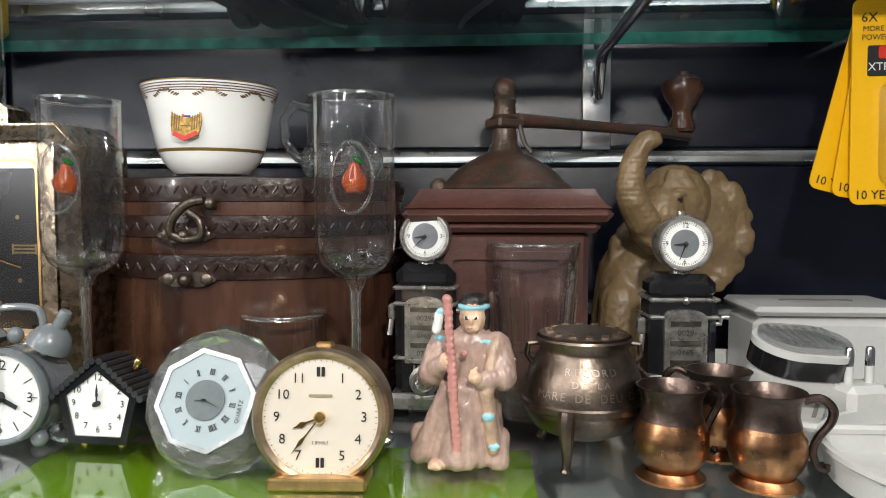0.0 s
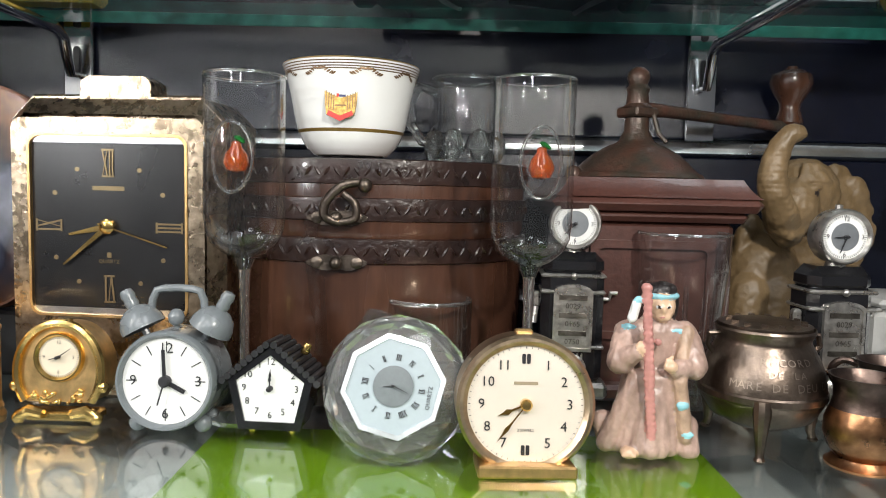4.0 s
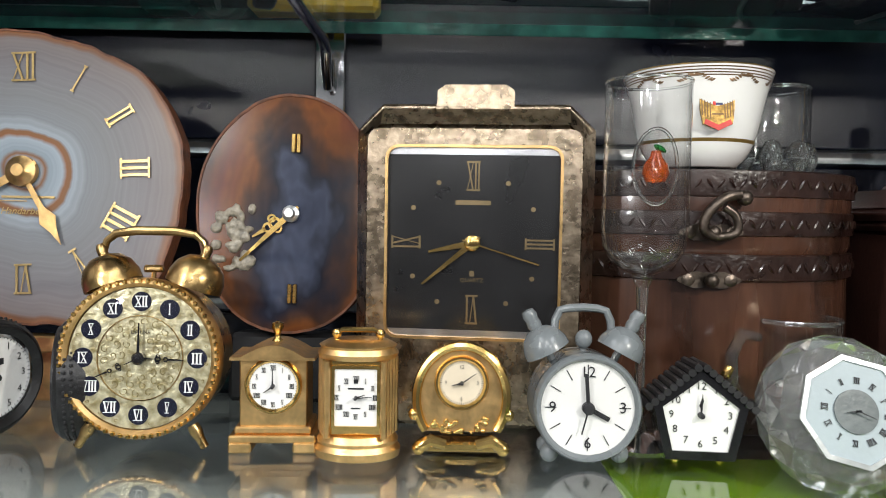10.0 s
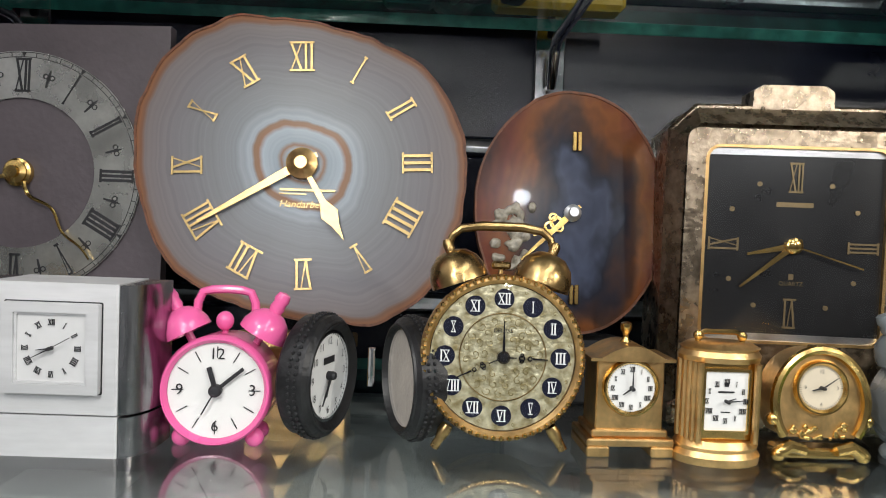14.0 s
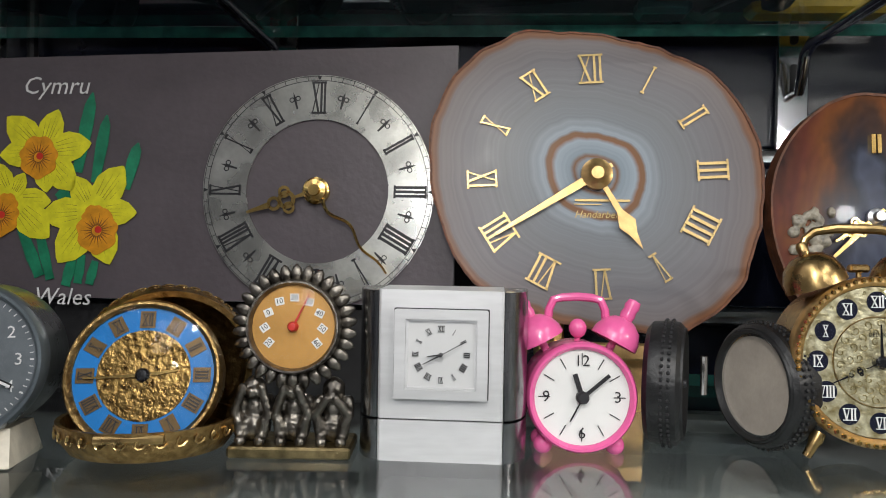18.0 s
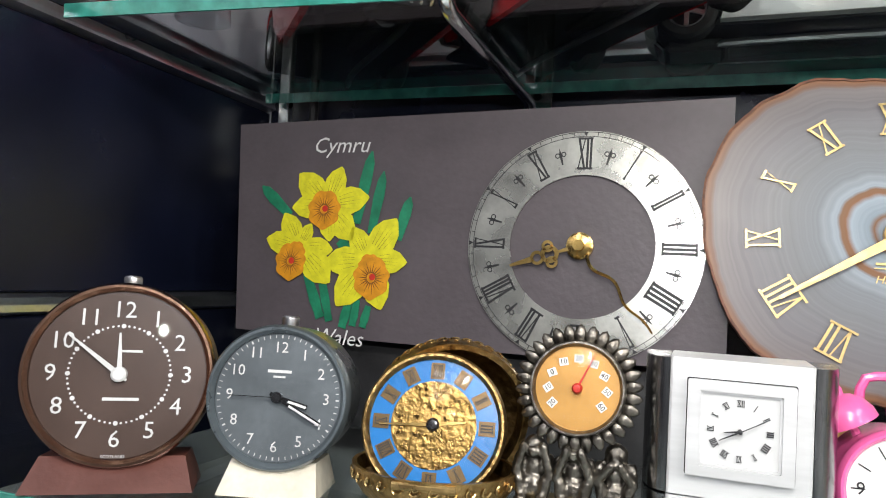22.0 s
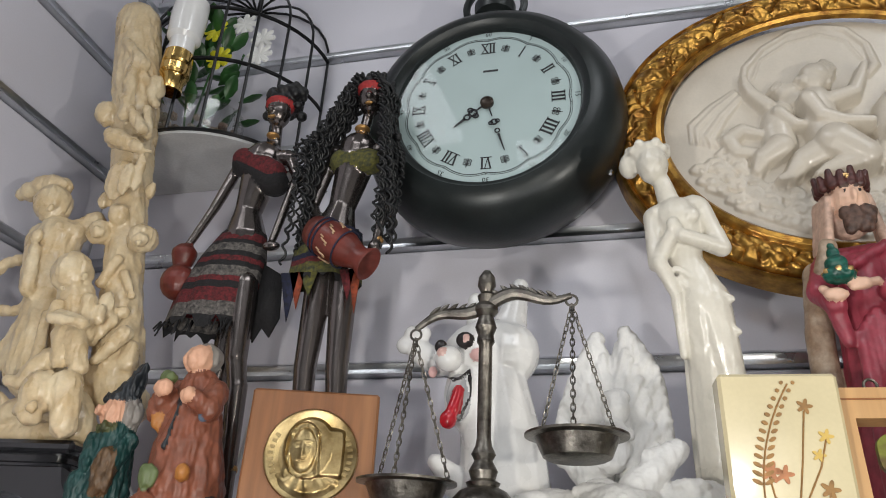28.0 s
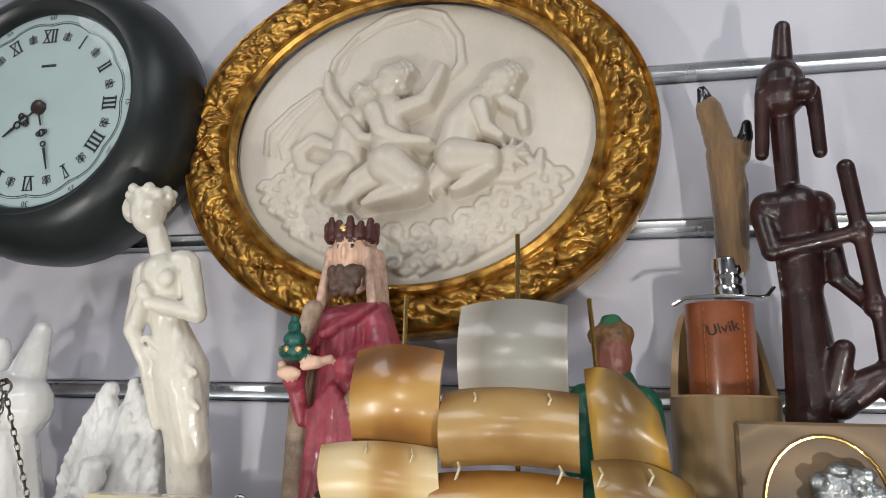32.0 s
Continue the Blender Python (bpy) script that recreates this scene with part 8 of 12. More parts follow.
for i in range(NA):
    a = 2 * math.pi * i / NA
    for k in range(NP):
        f = k / (NP - 1)
        w = (0.0365 * math.cos(a) ** 2 + 0.0300 * math.sin(a) ** 2) * f
        if f < 0.22:
            h = 0.0060 + 0.0035 * math.sin(math.pi * f / 0.22) ** 0.7
        elif f > 0.9:
            h = 0.0035 + 0.0045 * math.sin(math.pi * min(1, (f - 0.9) / 0.1)) ** 0.7
        else:                                          # leaves of the carving, each of five strands, sweeping from the inner to the outer edge
            u = (f - 0.22) / 0.68
            warp = 0.16 * noise.noise((math.cos(a) * 9, math.sin(a) * 9, u * 1.5))
            g_ = 17 * a / (2 * math.pi) + 0.55 * u + warp
            p = g_ - math.floor(g_)
            ph = (u - 0.85 * p) * 4.2 + 0.5 * noise.noise((math.cos(a) * 22, math.sin(a) * 22, u * 3))
            body = math.sin(math.pi * u) ** 0.5
            h = 0.0048 + body * (0.0040 + 0.0036 * abs(math.sin(math.pi * ph)) ** 0.7 + 0.0022 * math.sin(math.pi * p) ** 0.6 - 0.0020 * (p < 0.05) + 0.0009 * noise.noise((math.cos(a) * 45, math.sin(a) * 45, u * 9)))
        n_ = Vector((math.cos(a) / RX, math.sin(a) / RZ)).normalized()
        vs.append((RX * math.cos(a) + n_.x * w, RZ * math.sin(a) + n_.y * w, h))
for i in range(NA):
    j = (i + 1) % NA
    fs += [(i * NP + k, i * NP + k + 1, j * NP + k + 1, j * NP + k) for k in range(NP - 1)]
o0 = len(vs)
vs += [(vs[i * NP + NP - 1][0], vs[i * NP + NP - 1][1], -0.014) for i in range(NA)]
fs += [(i * NP + NP - 1, o0 + i, o0 + (i + 1) % NA, ((i + 1) % NA) * NP + NP - 1) for i in range(NA)]
part("frame", Geo().add(vs, fs, FRONT), ANTIQUE, c, "carved gilt leaf frame", angle=60)
part("inner_moulding", Geo().lathe([(1.0, 0.004), (1.0, 0.0085), (1.02, 0.0105), (1.045, 0.0095), (1.05, 0.006)], 120, FRONT @ Matrix.Diagonal((RX, RZ, 1, 1))), ANTIQUE, c, "bright gilt inner moulding")
KX, KZ = 0.00036, 0.000378


def chain(pts, radii, depth=0.0):
    """A limb or band of the relief along drawn joints."""
    q = [((x - 745) * KX, depth, (240 - y) * KZ) for x, y in pts]
    rs = radii if isinstance(radii, (list, tuple)) else (radii,) * len(q)
    return [(q[i], q[i + 1], rs[i] * KX, rs[i + 1] * KX) for i in range(len(q) - 1)]


def cherub(head, r, facing, torso, tr, limbs, depth):
    """A chubby child: head with curls, cheek and nose, torso, jointed limbs."""
    hx, hy = head
    out = chain([head, (hx + 4 * facing, hy + 9)], (r * 0.92, r * 0.8), depth + 0.004)
    out += chain([(hx + facing * r * 0.62, hy + 10), (hx + facing * r * 0.66, hy + 12)], r * 0.36, depth + 0.009) + chain([(hx + facing * r * 0.92, hy + 4), (hx + facing * r * 0.98, hy + 8)], r * 0.17, depth + 0.009)
    for k in range(16):
        t, s = 0.75 * k, 0.35 + 0.65 * (k % 3) / 2
        x, y = hx - facing * r * (0.25 + 0.72 * s * abs(math.cos(t))), hy - r * 0.30 + r * 0.72 * s * math.sin(t)
        out += chain([(x, y), (x + 4, y + 3)], r * 0.27, depth + 0.012 * (1 - s * 0.55))
    out += chain(torso, tr, depth)
    for pts, rs, dz in limbs:
        out += chain(pts, rs, depth + dz)
    return out


R_ = cherub((715, 142), 34, -1, [(708, 192), (712, 232), (725, 285)], (33, 34, 41), [
    ([(722, 298), (762, 328), (752, 336), (700, 352), (682, 360)], (39, 31, 26, 15, 9), 0.010), ([(715, 300), (668, 322), (640, 352), (622, 356)], (34, 25, 15, 9), 0.004),
    ([(690, 203), (706, 240), (742, 256), (788, 262)], (19, 17, 13, 10), 0.013), ([(732, 198), (778, 184), (796, 150), (806, 126)], (17, 15, 12, 9), 0.006)], 0.006)
R_ += cherub((668, 168), 29, 1, [(645, 205), (636, 240), (636, 272)], (29, 30, 32), [
    ([(626, 190), (602, 160), (594, 138), (592, 118)], (16, 14, 11, 8), 0.006), ([(632, 285), (600, 306), (586, 330)], (27, 20, 11), 0.006), ([(640, 212), (664, 240), (690, 246)], (14, 12, 9), 0.010)], 0.0)
R_ += cherub((906, 158), 32, -1, [(868, 192), (840, 228), (832, 276)], (31, 35, 41), [
    ([(836, 290), (886, 292), (890, 302), (852, 330), (832, 340)], (37, 27, 22, 14, 9), 0.009), ([(828, 296), (800, 322), (770, 344)], (28, 20, 11), 0.003),
    ([(872, 202), (884, 240), (908, 256)], (17, 14, 10), 0.011), ([(912, 190), (940, 206), (946, 238)], (14, 12, 9), 0.003)], 0.004)
R_ += chain([(592, 118), (600, 85), (640, 40), (700, 5), (750, -5), (800, 15), (830, 60), (835, 110), (815, 135)], (8, 7, 6, 6, 6, 7, 8, 10, 7)) + chain([(612, 112), (630, 70), (690, 32), (752, 20), (796, 44), (815, 92)], 3.5)
for q in range(5):
    R_ += chain([(572 + 3 * q, 138 + 5 * q), (524 + 5 * q, 172 + 8 * q), (482 + 9 * q, 212 + 9 * q), (478 + 12 * q, 250 + 4 * q)], (4, 7, 8, 4), 0.001 * (q % 2))
R_ += chain([(604, 248), (572, 236), (546, 256), (556, 282), (586, 290), (602, 312), (590, 336)], (11, 15, 16, 15, 13, 11, 8), 0.003) + chain([(885, 312), (930, 318), (968, 300), (972, 276)], (18, 16, 12, 7), 0.002)
for fx, fy, r in ((788, 320, 20), (922, 284, 20)):
    R_ += chain([(fx, fy), (fx - 6, fy + 14)], (r, r * 0.8), 0.006) + chain([(fx + 20, fy - 4), (fx + 44, fy + 18)], (r * 0.6, 4), 0.004)
    for k in range(9):
        t = 0.7 * k
        R_ += chain([(fx + 16 * math.cos(t), fy + 16 * math.sin(t)), (fx + 32 * math.cos(t), fy + 28 * math.sin(t))], (6, 4), 0.009)
rr = random.Random(9)
for fr, n_w, r_w in ((0.66, 13, 0.0080), (0.76, 17, 0.0078), (0.86, 20, 0.0068)):
    for i in range(n_w):
        a = radians(197 + 146 * (i + 0.5 * (fr > 0.7)) / n_w + rr.uniform(-2, 2))
        x, z, s = RX * fr * math.cos(a), RZ * fr * math.sin(a), 1 if math.cos(a) > 0 else -1
        r, w = r_w * rr.uniform(0.8, 1.15), 0.0020
        sp = [(x + s * r * (1 - k / 8) * math.cos(0.2 + 0.8 * k), 0.0006 + 0.0004 * k, z + r * (1 - k / 8) * math.sin(0.2 + 0.8 * k)) for k in range(8)]
        sp.insert(0, (x - s * r * 0.9, 0.0, z - r * 0.8))
        R_ += [(sp[k], sp[k + 1], w * (1.3 - 0.07 * k), w * (1.2 - 0.07 * k)) for k in range(len(sp) - 1)] + [((x, 0, z), (x - s * r * 0.5, 0, z - r * 0.5), r * 0.55, r * 0.4)]


def low_relief(bands_, step=0.00062):
    """A sheet over the plaque, raised softly where limbs and bands lie."""
    nx, nz = int(2 * RX / step) + 1, int(2 * RZ / step) + 1
    X, Z = np.meshgrid(np.linspace(-RX, RX, nx), np.linspace(-RZ, RZ, nz))
    H_ = np.zeros_like(X)
    for p0, p1, r0, r1 in bands_:
        dx, dz = p1[0] - p0[0], p1[2] - p0[2]
        t = np.clip(((X - p0[0]) * dx + (Z - p0[2]) * dz) / max(dx * dx + dz * dz, 1e-12), 0, 1)
        d = np.hypot(X - p0[0] - t * dx, Z - p0[2] - t * dz)
        r = r0 + (r1 - r0) * t
        dome = np.sqrt(np.clip(1 - (d / r) ** 2, 0, 1))
        h = np.where(d < r, 0.85 * r * dome + 0.75 * (p0[1] + (p1[1] - p0[1]) * t) * np.minimum(1, dome * 1.8), 0)
        k = 0.0007                                     # a soft seam where two forms meet
        m_ = np.clip(0.5 + 0.5 * (h - H_) / k, 0, 1)
        H_ = np.where(d < r, np.maximum(H_, H_ * (1 - m_) + h * m_), H_)
    for _ in range(2):
        P = np.pad(H_, 1, mode="edge")
        H_ = 0.4 * H_ + 0.15 * (P[:-2, 1:-1] + P[2:, 1:-1] + P[1:-1, :-2] + P[1:-1, 2:])
    H_ *= np.clip((1 - (X / RX) ** 2 - (Z / RZ) ** 2) * 9, 0, 1)
    inside = ((X / RX) ** 2 + (Z / RZ) ** 2) < 1.0
    vs_ = [(float(x), float(z), float(0.0004 + h)) for x, z, h in zip(X.ravel(), Z.ravel(), H_.ravel())]
    fs_ = [(j * nx + i, j * nx + i + 1, (j + 1) * nx + i + 1, (j + 1) * nx + i) for j in range(nz - 1) for i in range(nx - 1) if inside[j, i] and inside[j + 1, i + 1] and inside[j, i + 1] and inside[j + 1, i]]
    return Geo().add(vs_, fs_, FRONT)


part("relief_carving", low_relief(R_), RELIEFM, c, "raised putti, ribbon and waves", angle=80)

# wall cage with plants
c = thing("plant_cage", pose(-0.747, WALL_Y - 0.002, 1.8005), "black wire wall cage with pebbles and plastic flowers", "plant cage")
WIRE = mat("black_wire", (0.012, 0.012, 0.013), 0.35, 0.4)
CR, CD = 0.085, 0.085
arc = lambda r, z, n=24: [(r * math.cos(math.pi + math.pi * i / n), CD / CR * r * math.sin(math.pi + math.pi * i / n), z) for i in range(n + 1)]
part("base_board", Geo().prism([(x, y) for x, y, z in arc(CR, 0)], -0.004, 0.0), mat("white_worn_board", (0.6, 0.6, 0.6), 0.5, 0, 0.15, 20, 0.1), c)
for z, r in ((0.0, CR), (0.07, CR), (0.125, CR)):
    part("hoop", Geo().tube(arc(r, z), 0.0018, 6), WIRE, c)
for i in range(11):
    a = math.pi + math.pi * i / 10
    pts = [(CR * math.cos(a), CD * math.sin(a), 0.0), (CR * math.cos(a), CD * math.sin(a), 0.125)]
    pts += [(CR * math.cos(t) * math.cos(a), CD * math.cos(t) * math.sin(a), 0.125 + 0.075 * math.sin(t)) for t in (math.pi / 2 * k / 8 for k in range(1, 9))]
    part("bar", Geo().tube(pts, 0.0013, 6), WIRE, c)
part("bowl", Geo().lathe([(0.046, 0.001), (0.05, 0.01), (0.05, 0.04), (0.049, 0.04), (0.048, 0.01), (0, 0.003)], 30, Matrix.Translation((-0.015, -0.044, 0)), 1, 0.75), TUBGLASS, c)
g = Geo()
for i in range(150):
    a, r = rr.uniform(0, 6.28), 0.044 * math.sqrt(rr.random())
    g.ball((-0.015 + r * math.cos(a), -0.044 + 0.72 * r * math.sin(a), 0.006 + rr.uniform(0, 0.022)), (rr.uniform(0.003, 0.005), rr.uniform(0.003, 0.005), rr.uniform(0.002, 0.004)), 6)
PEB = mat("mixed_pebbles", (0.6, 0.57, 0.52), 0.5, 0, 0.3, 60, 0.2, col2=(0.2, 0.11, 0.07))
tagged(part("pebbles", g, PEB, c), kind="stuff")
GREEN = mat("plastic_leaf", (0.03, 0.12, 0.025), 0.4, 0, 0.25, 80, 0.1)
for i in range(70):
    a, r, z = rr.uniform(0, 6.28), rr.uniform(0.005, 0.055), rr.uniform(0.03, 0.135)
    m_ = Matrix.Translation((-0.015 + r * math.cos(a), -0.044 + 0.5 * r * math.sin(a), z)) @ Matrix.Rotation(a, 4, "Z") @ Matrix.Rotation(rr.uniform(0.4, 1.2), 4, "Y")
    part("leaf", Geo().lathe([(0, -1), (0.7, -0.5), (1, 0.1), (0.6, 0.7), (0, 1)], 8, m_ @ Matrix.Diagonal((0.0016, 0.006, 0.012, 1))), GREEN, c)
part("stems", Geo().tube([(-0.015, -0.044, 0.02), (-0.02, -0.05, 0.08), (-0.03, -0.05, 0.13)], 0.001, 5).tube([(-0.012, -0.044, 0.02), (0.0, -0.05, 0.08), (0.012, -0.05, 0.125)], 0.001, 5).tube([(-0.012, -0.044, 0.02), (0.02, -0.044, 0.07), (0.03, -0.05, 0.1)], 0.001, 5), GREEN, c)
for x, y, z, col in ((-0.03, -0.055, 0.125, YELLOW), (0.005, -0.06, 0.122, YELLOW), (0.012, -0.058, 0.092, YELLOW), (0.025, -0.05, 0.135, PAPER), (-0.03, -0.06, 0.105, PAPER), (0.042, -0.045, 0.12, PAPER), (0.045, -0.05, 0.098, PAPER)):
    g = Geo()
    for k in range(8):
        g.lathe([(0, 0), (0.5, 0.4), (0.4, 0.9), (0, 1)], 6, Matrix.Translation((x, y, z)) @ Matrix.Rotation(radians(45 * k), 4, "Y") @ Matrix.Diagonal((0.0065, 0.003, 0.0125, 1)))
    part("blossom", g, col, c)

# carved board on the side wall
COPREL = mat("dark_copper_relief", (0.3, 0.13, 0.04), 0.35, 0.8, 0.35, 120, 0.9, 200, col2=(0.05, 0.022, 0.01))
c = thing("carved_key_board", pose(SIDE_X + 0.001, 0.292, 1.628, 0, 0, 90), "dark carved wooden key board with copper relief and hooks", "key board")
o3 = [(x * 1.0, y) for x, y in slab(0.045, 0.066, 5.0, 0.01, 0.06)]
o3 = [(max(-0.043, min(0.0587, x * 1.6)), max(-0.0621, min(0.075, y * 1.35))) for x, y in o3]
part("board", Geo().prism(o3, 0, 0.012, FRONT), mat("bark_brown_wood", (0.09, 0.04, 0.018), 0.4, 0, 0.3, 40, 0.5, 200, coat=0.3), c)
relief = [((rr.uniform(-0.034, 0.04), -0.0125, rr.uniform(-0.012, 0.062)), (rr.uniform(0.002, 0.008), rr.uniform(0.002, 0.0045), rr.uniform(0.002, 0.010)), 0) for i in range(110)]
relief.append(((0.003, -0.0115, 0.024), (0.042, 0.0022, 0.046), 0))
part("copper_relief", fused(relief, 0.0011, 1, 0.0008, 300, 1, [COPREL]), [], c, "hammered copper relief")
for x in (-0.018, 0.008, 0.032):
    part("hook", Geo().tube([(x, -0.012, -0.022), (x, -0.018, -0.024), (x, -0.019, -0.031), (x, -0.0155, -0.034)], 0.0011, 6), CHROME, c)

# ---- upper shelf ----
# carved lamp figure group
carve_woman = [((-0.0307, -0.0040, 0.2132), (0.0128, 0.0128, 0.0146), 0), ((-0.0397, 0.0000, 0.2301), (0.0168, 0.0090, 0.0090), 0), ((-0.0536, 0.0020, 0.2272), (0.0097, 0.0079, 0.0079), 0),
              ((-0.0612, 0.0020, 0.2250), (0.0061, 0.0049, 0.0049), 0), ((-0.0178, -0.0215, 0.1999), (0.0025, 0.0025, 0.0033), 0), ((-0.0273, 0.0000, 0.2022), (-0.0246, 0.0000, 0.1947), 0.0052, 0.0069, 0),
              ((-0.0342, 0.0000, 0.1898), (-0.0108, 0.0000, 0.1907), 0.0086, 0.0090, 0), ((-0.0216, 0.0000, 0.1873), (-0.0157, 0.0000, 0.1558), 0.0156, 0.0124, 0), ((-0.0314, -0.0080, 0.1819), (-0.0260, -0.0080, 0.1482), 0.0068, 0.0060, 0),
              ((-0.0181, -0.0180, 0.1405), (-0.0217, -0.0180, 0.1703), 0.0048, 0.0041, 0), ((-0.0223, -0.0200, 0.1789), (0.0038, 0.0038, 0.0055), 0), ((-0.0154, 0.0000, 0.1530), (-0.0119, 0.0000, 0.1209), 0.0137, 0.0165, 0),
              ((-0.0119, 0.0000, 0.1209), (-0.0095, 0.0000, 0.0932), 0.0165, 0.0183, 0), ((-0.0142, 0.0040, 0.1962), (-0.0001, 0.0040, 0.2028), 0.0063, 0.0074, 0), ((-0.0209, -0.0040, 0.1291), (-0.0248, -0.0040, 0.0957), 0.0054, 0.0074, 0),
              ((-0.0093, -0.0140, 0.1247), (-0.0072, -0.0140, 0.0878), 0.0036, 0.0046, 0), ((0.0004, -0.0180, 0.1232), (0.0038, -0.0180, 0.0892), 0.0031, 0.0040, 0)]
carve_child = [((0.0170, -0.0280, 0.1483), (0.0126, 0.0121, 0.0141), 0), ((0.0280, -0.0480, 0.1289), (0.0021, 0.0021, 0.0021), 0), ((0.0302, -0.0340, 0.1429), (0.0022, 0.0022, 0.0034), 0),
              ((0.0203, -0.0220, 0.1348), (0.0278, -0.0220, 0.1126), 0.0115, 0.0122, 0), ((0.0349, -0.0300, 0.1288), (0.0366, -0.0300, 0.1142), 0.0048, 0.0048, 0), ((0.0435, -0.0420, 0.1088), (0.0263, -0.0420, 0.1151), 0.0037, 0.0033, 0),
              ((0.0201, -0.0360, 0.1226), (0.0188, -0.0360, 0.1153), 0.0044, 0.0043, 0), ((0.0252, -0.0460, 0.1107), (0.0387, -0.0460, 0.1090), 0.0035, 0.0030, 0), ((0.0241, -0.0300, 0.1064), (0.0276, -0.0300, 0.0902), 0.0063, 0.0057, 0),
              ((0.0325, -0.0300, 0.1044), (0.0397, -0.0300, 0.0862), 0.0067, 0.0061, 0), ((0.0250, -0.0360, 0.0688), (0.0111, 0.0111, 0.0130), 0), ((0.0324, -0.0500, 0.0571), (0.0035, 0.0035, 0.0040), 0),
              ((0.0386, -0.0340, 0.0735), (0.0435, -0.0340, 0.0504), 0.0092, 0.0076, 0), ((0.0175, -0.0260, 0.0913), (0.0082, -0.0260, 0.0817), 0.0072, 0.0073, 0), ((0.0057, -0.0300, 0.0755), (-0.0026, -0.0300, 0.0773), 0.0038, 0.0034, 0),
              ((0.0264, -0.0400, 0.0539), (0.0190, -0.0400, 0.0576), 0.0059, 0.0046, 0)]
carve_stem = [((0.0381, 0.0060, 0.1207), (0.0431, 0.0060, 0.0956), 0.0159, 0.0165, 0), ((0.0328, 0.0060, 0.1472), (0.0381, 0.0060, 0.1207), 0.0137, 0.0154, 0), ((0.0263, 0.0060, 0.1840), (0.0328, 0.0060, 0.1472), 0.0131, 0.0137, 0),
              ((0.0191, 0.0060, 0.2301), (0.0271, 0.0060, 0.1840), 0.0126, 0.0125, 0), ((0.0093, 0.0060, 0.2769), (0.0191, 0.0060, 0.2301), 0.0158, 0.0144, 0), ((-0.0018, 0.0060, 0.3357), (0.0102, 0.0060, 0.2769), 0.0189, 0.0164, 0),
              ((-0.0143, 0.0060, 0.3926), (-0.0018, 0.0060, 0.3357), 0.0175, 0.0183, 0)]
carve_roses = [((0.0481, -0.0120, 0.1810), (0.0104, 0.0099, 0.0099), 0), ((0.0532, -0.0220, 0.1750), (0.0056, 0.0050, 0.0050), 0), ((0.0562, -0.0280, 0.1699), (0.0025, 0.0022, 0.0022), 0),
              ((0.0131, -0.0080, 0.1880), (0.0081, 0.0081, 0.0087), 0), ((0.0177, -0.0160, 0.1839), (0.0043, 0.0043, 0.0043), 0), ((0.0243, -0.0080, 0.2017), (0.0071, 0.0071, 0.0082), 0),
              ((0.0542, -0.0100, 0.1839), (0.0031, 0.0031, 0.0057), 0), ((0.0133, -0.0200, 0.2583), (0.0341, -0.0200, 0.2491), 0.0075, 0.0045, 0), ((0.0341, -0.0200, 0.2491), (0.0428, -0.0200, 0.2456), 0.0022, 0.0008, 0),
              ((0.0111, -0.0220, 0.2598), (0.0057, 0.0052, 0.0052), 0), ((0.0201, -0.0140, 0.2264), (0.0094, 0.0039, 0.0161), 0), ((0.0297, -0.0200, 0.2238), (0.0049, 0.0027, 0.0136), 0),
              ((0.0353, -0.0160, 0.2317), (0.0038, 0.0027, 0.0165), 0), ((-0.0091, -0.0060, 0.2906), (0.0086, 0.0086, 0.0105), 0), ((0.0229, -0.0040, 0.3151), (0.0068, 0.0068, 0.0124), 0),
              ((0.0402, -0.0200, 0.1291), (0.0054, 0.0054, 0.0093), 0), ((0.0431, -0.0280, 0.1203), (0.0038, 0.0038, 0.0072), 0)]
carve_leaves = [((0.0401, -0.0160, 0.0941), (0.0552, -0.0160, 0.1117), 0.0034, 0.0053, 0), ((0.0347, -0.0160, 0.1059), (0.0447, -0.0160, 0.1211), 0.0029, 0.0039, 0), ((0.0550, -0.0040, 0.0972), (0.0550, -0.0040, 0.1070), 0.0068, 0.0049, 0),
              ((0.0345, -0.0120, 0.1175), (0.0484, -0.0120, 0.1283), 0.0025, 0.0039, 0), ((0.0254, -0.0100, 0.1493), (0.0334, -0.0100, 0.1661), 0.0031, 0.0042, 0), ((0.0486, -0.0080, 0.1407), (0.0399, -0.0080, 0.1565), 0.0025, 0.0036, 0),
              ((0.0068, -0.0180, 0.2977), (0.0305, -0.0180, 0.2672), 0.0030, 0.0046, 0), ((0.0105, -0.0160, 0.3142), (0.0126, -0.0160, 0.2821), 0.0037, 0.0053, 0), ((0.0247, -0.0100, 0.2914), (0.0302, -0.0100, 0.2674), 0.0030, 0.0041, 0),
              ((0.0120, -0.0060, 0.3279), (0.0272, -0.0060, 0.2987), 0.0032, 0.0036, 0), ((0.0077, -0.0140, 0.3348), (0.0073, -0.0140, 0.3124), 0.0038, 0.0056, 0), ((-0.0070, -0.0120, 0.3561), (0.0131, -0.0120, 0.3332), 0.0039, 0.0050, 0),
              ((0.0416, -0.0060, 0.2221), (0.0038, 0.0038, 0.0066), 0), ((0.0079, -0.0040, 0.2162), (0.0039, 0.0039, 0.0073), 0)]
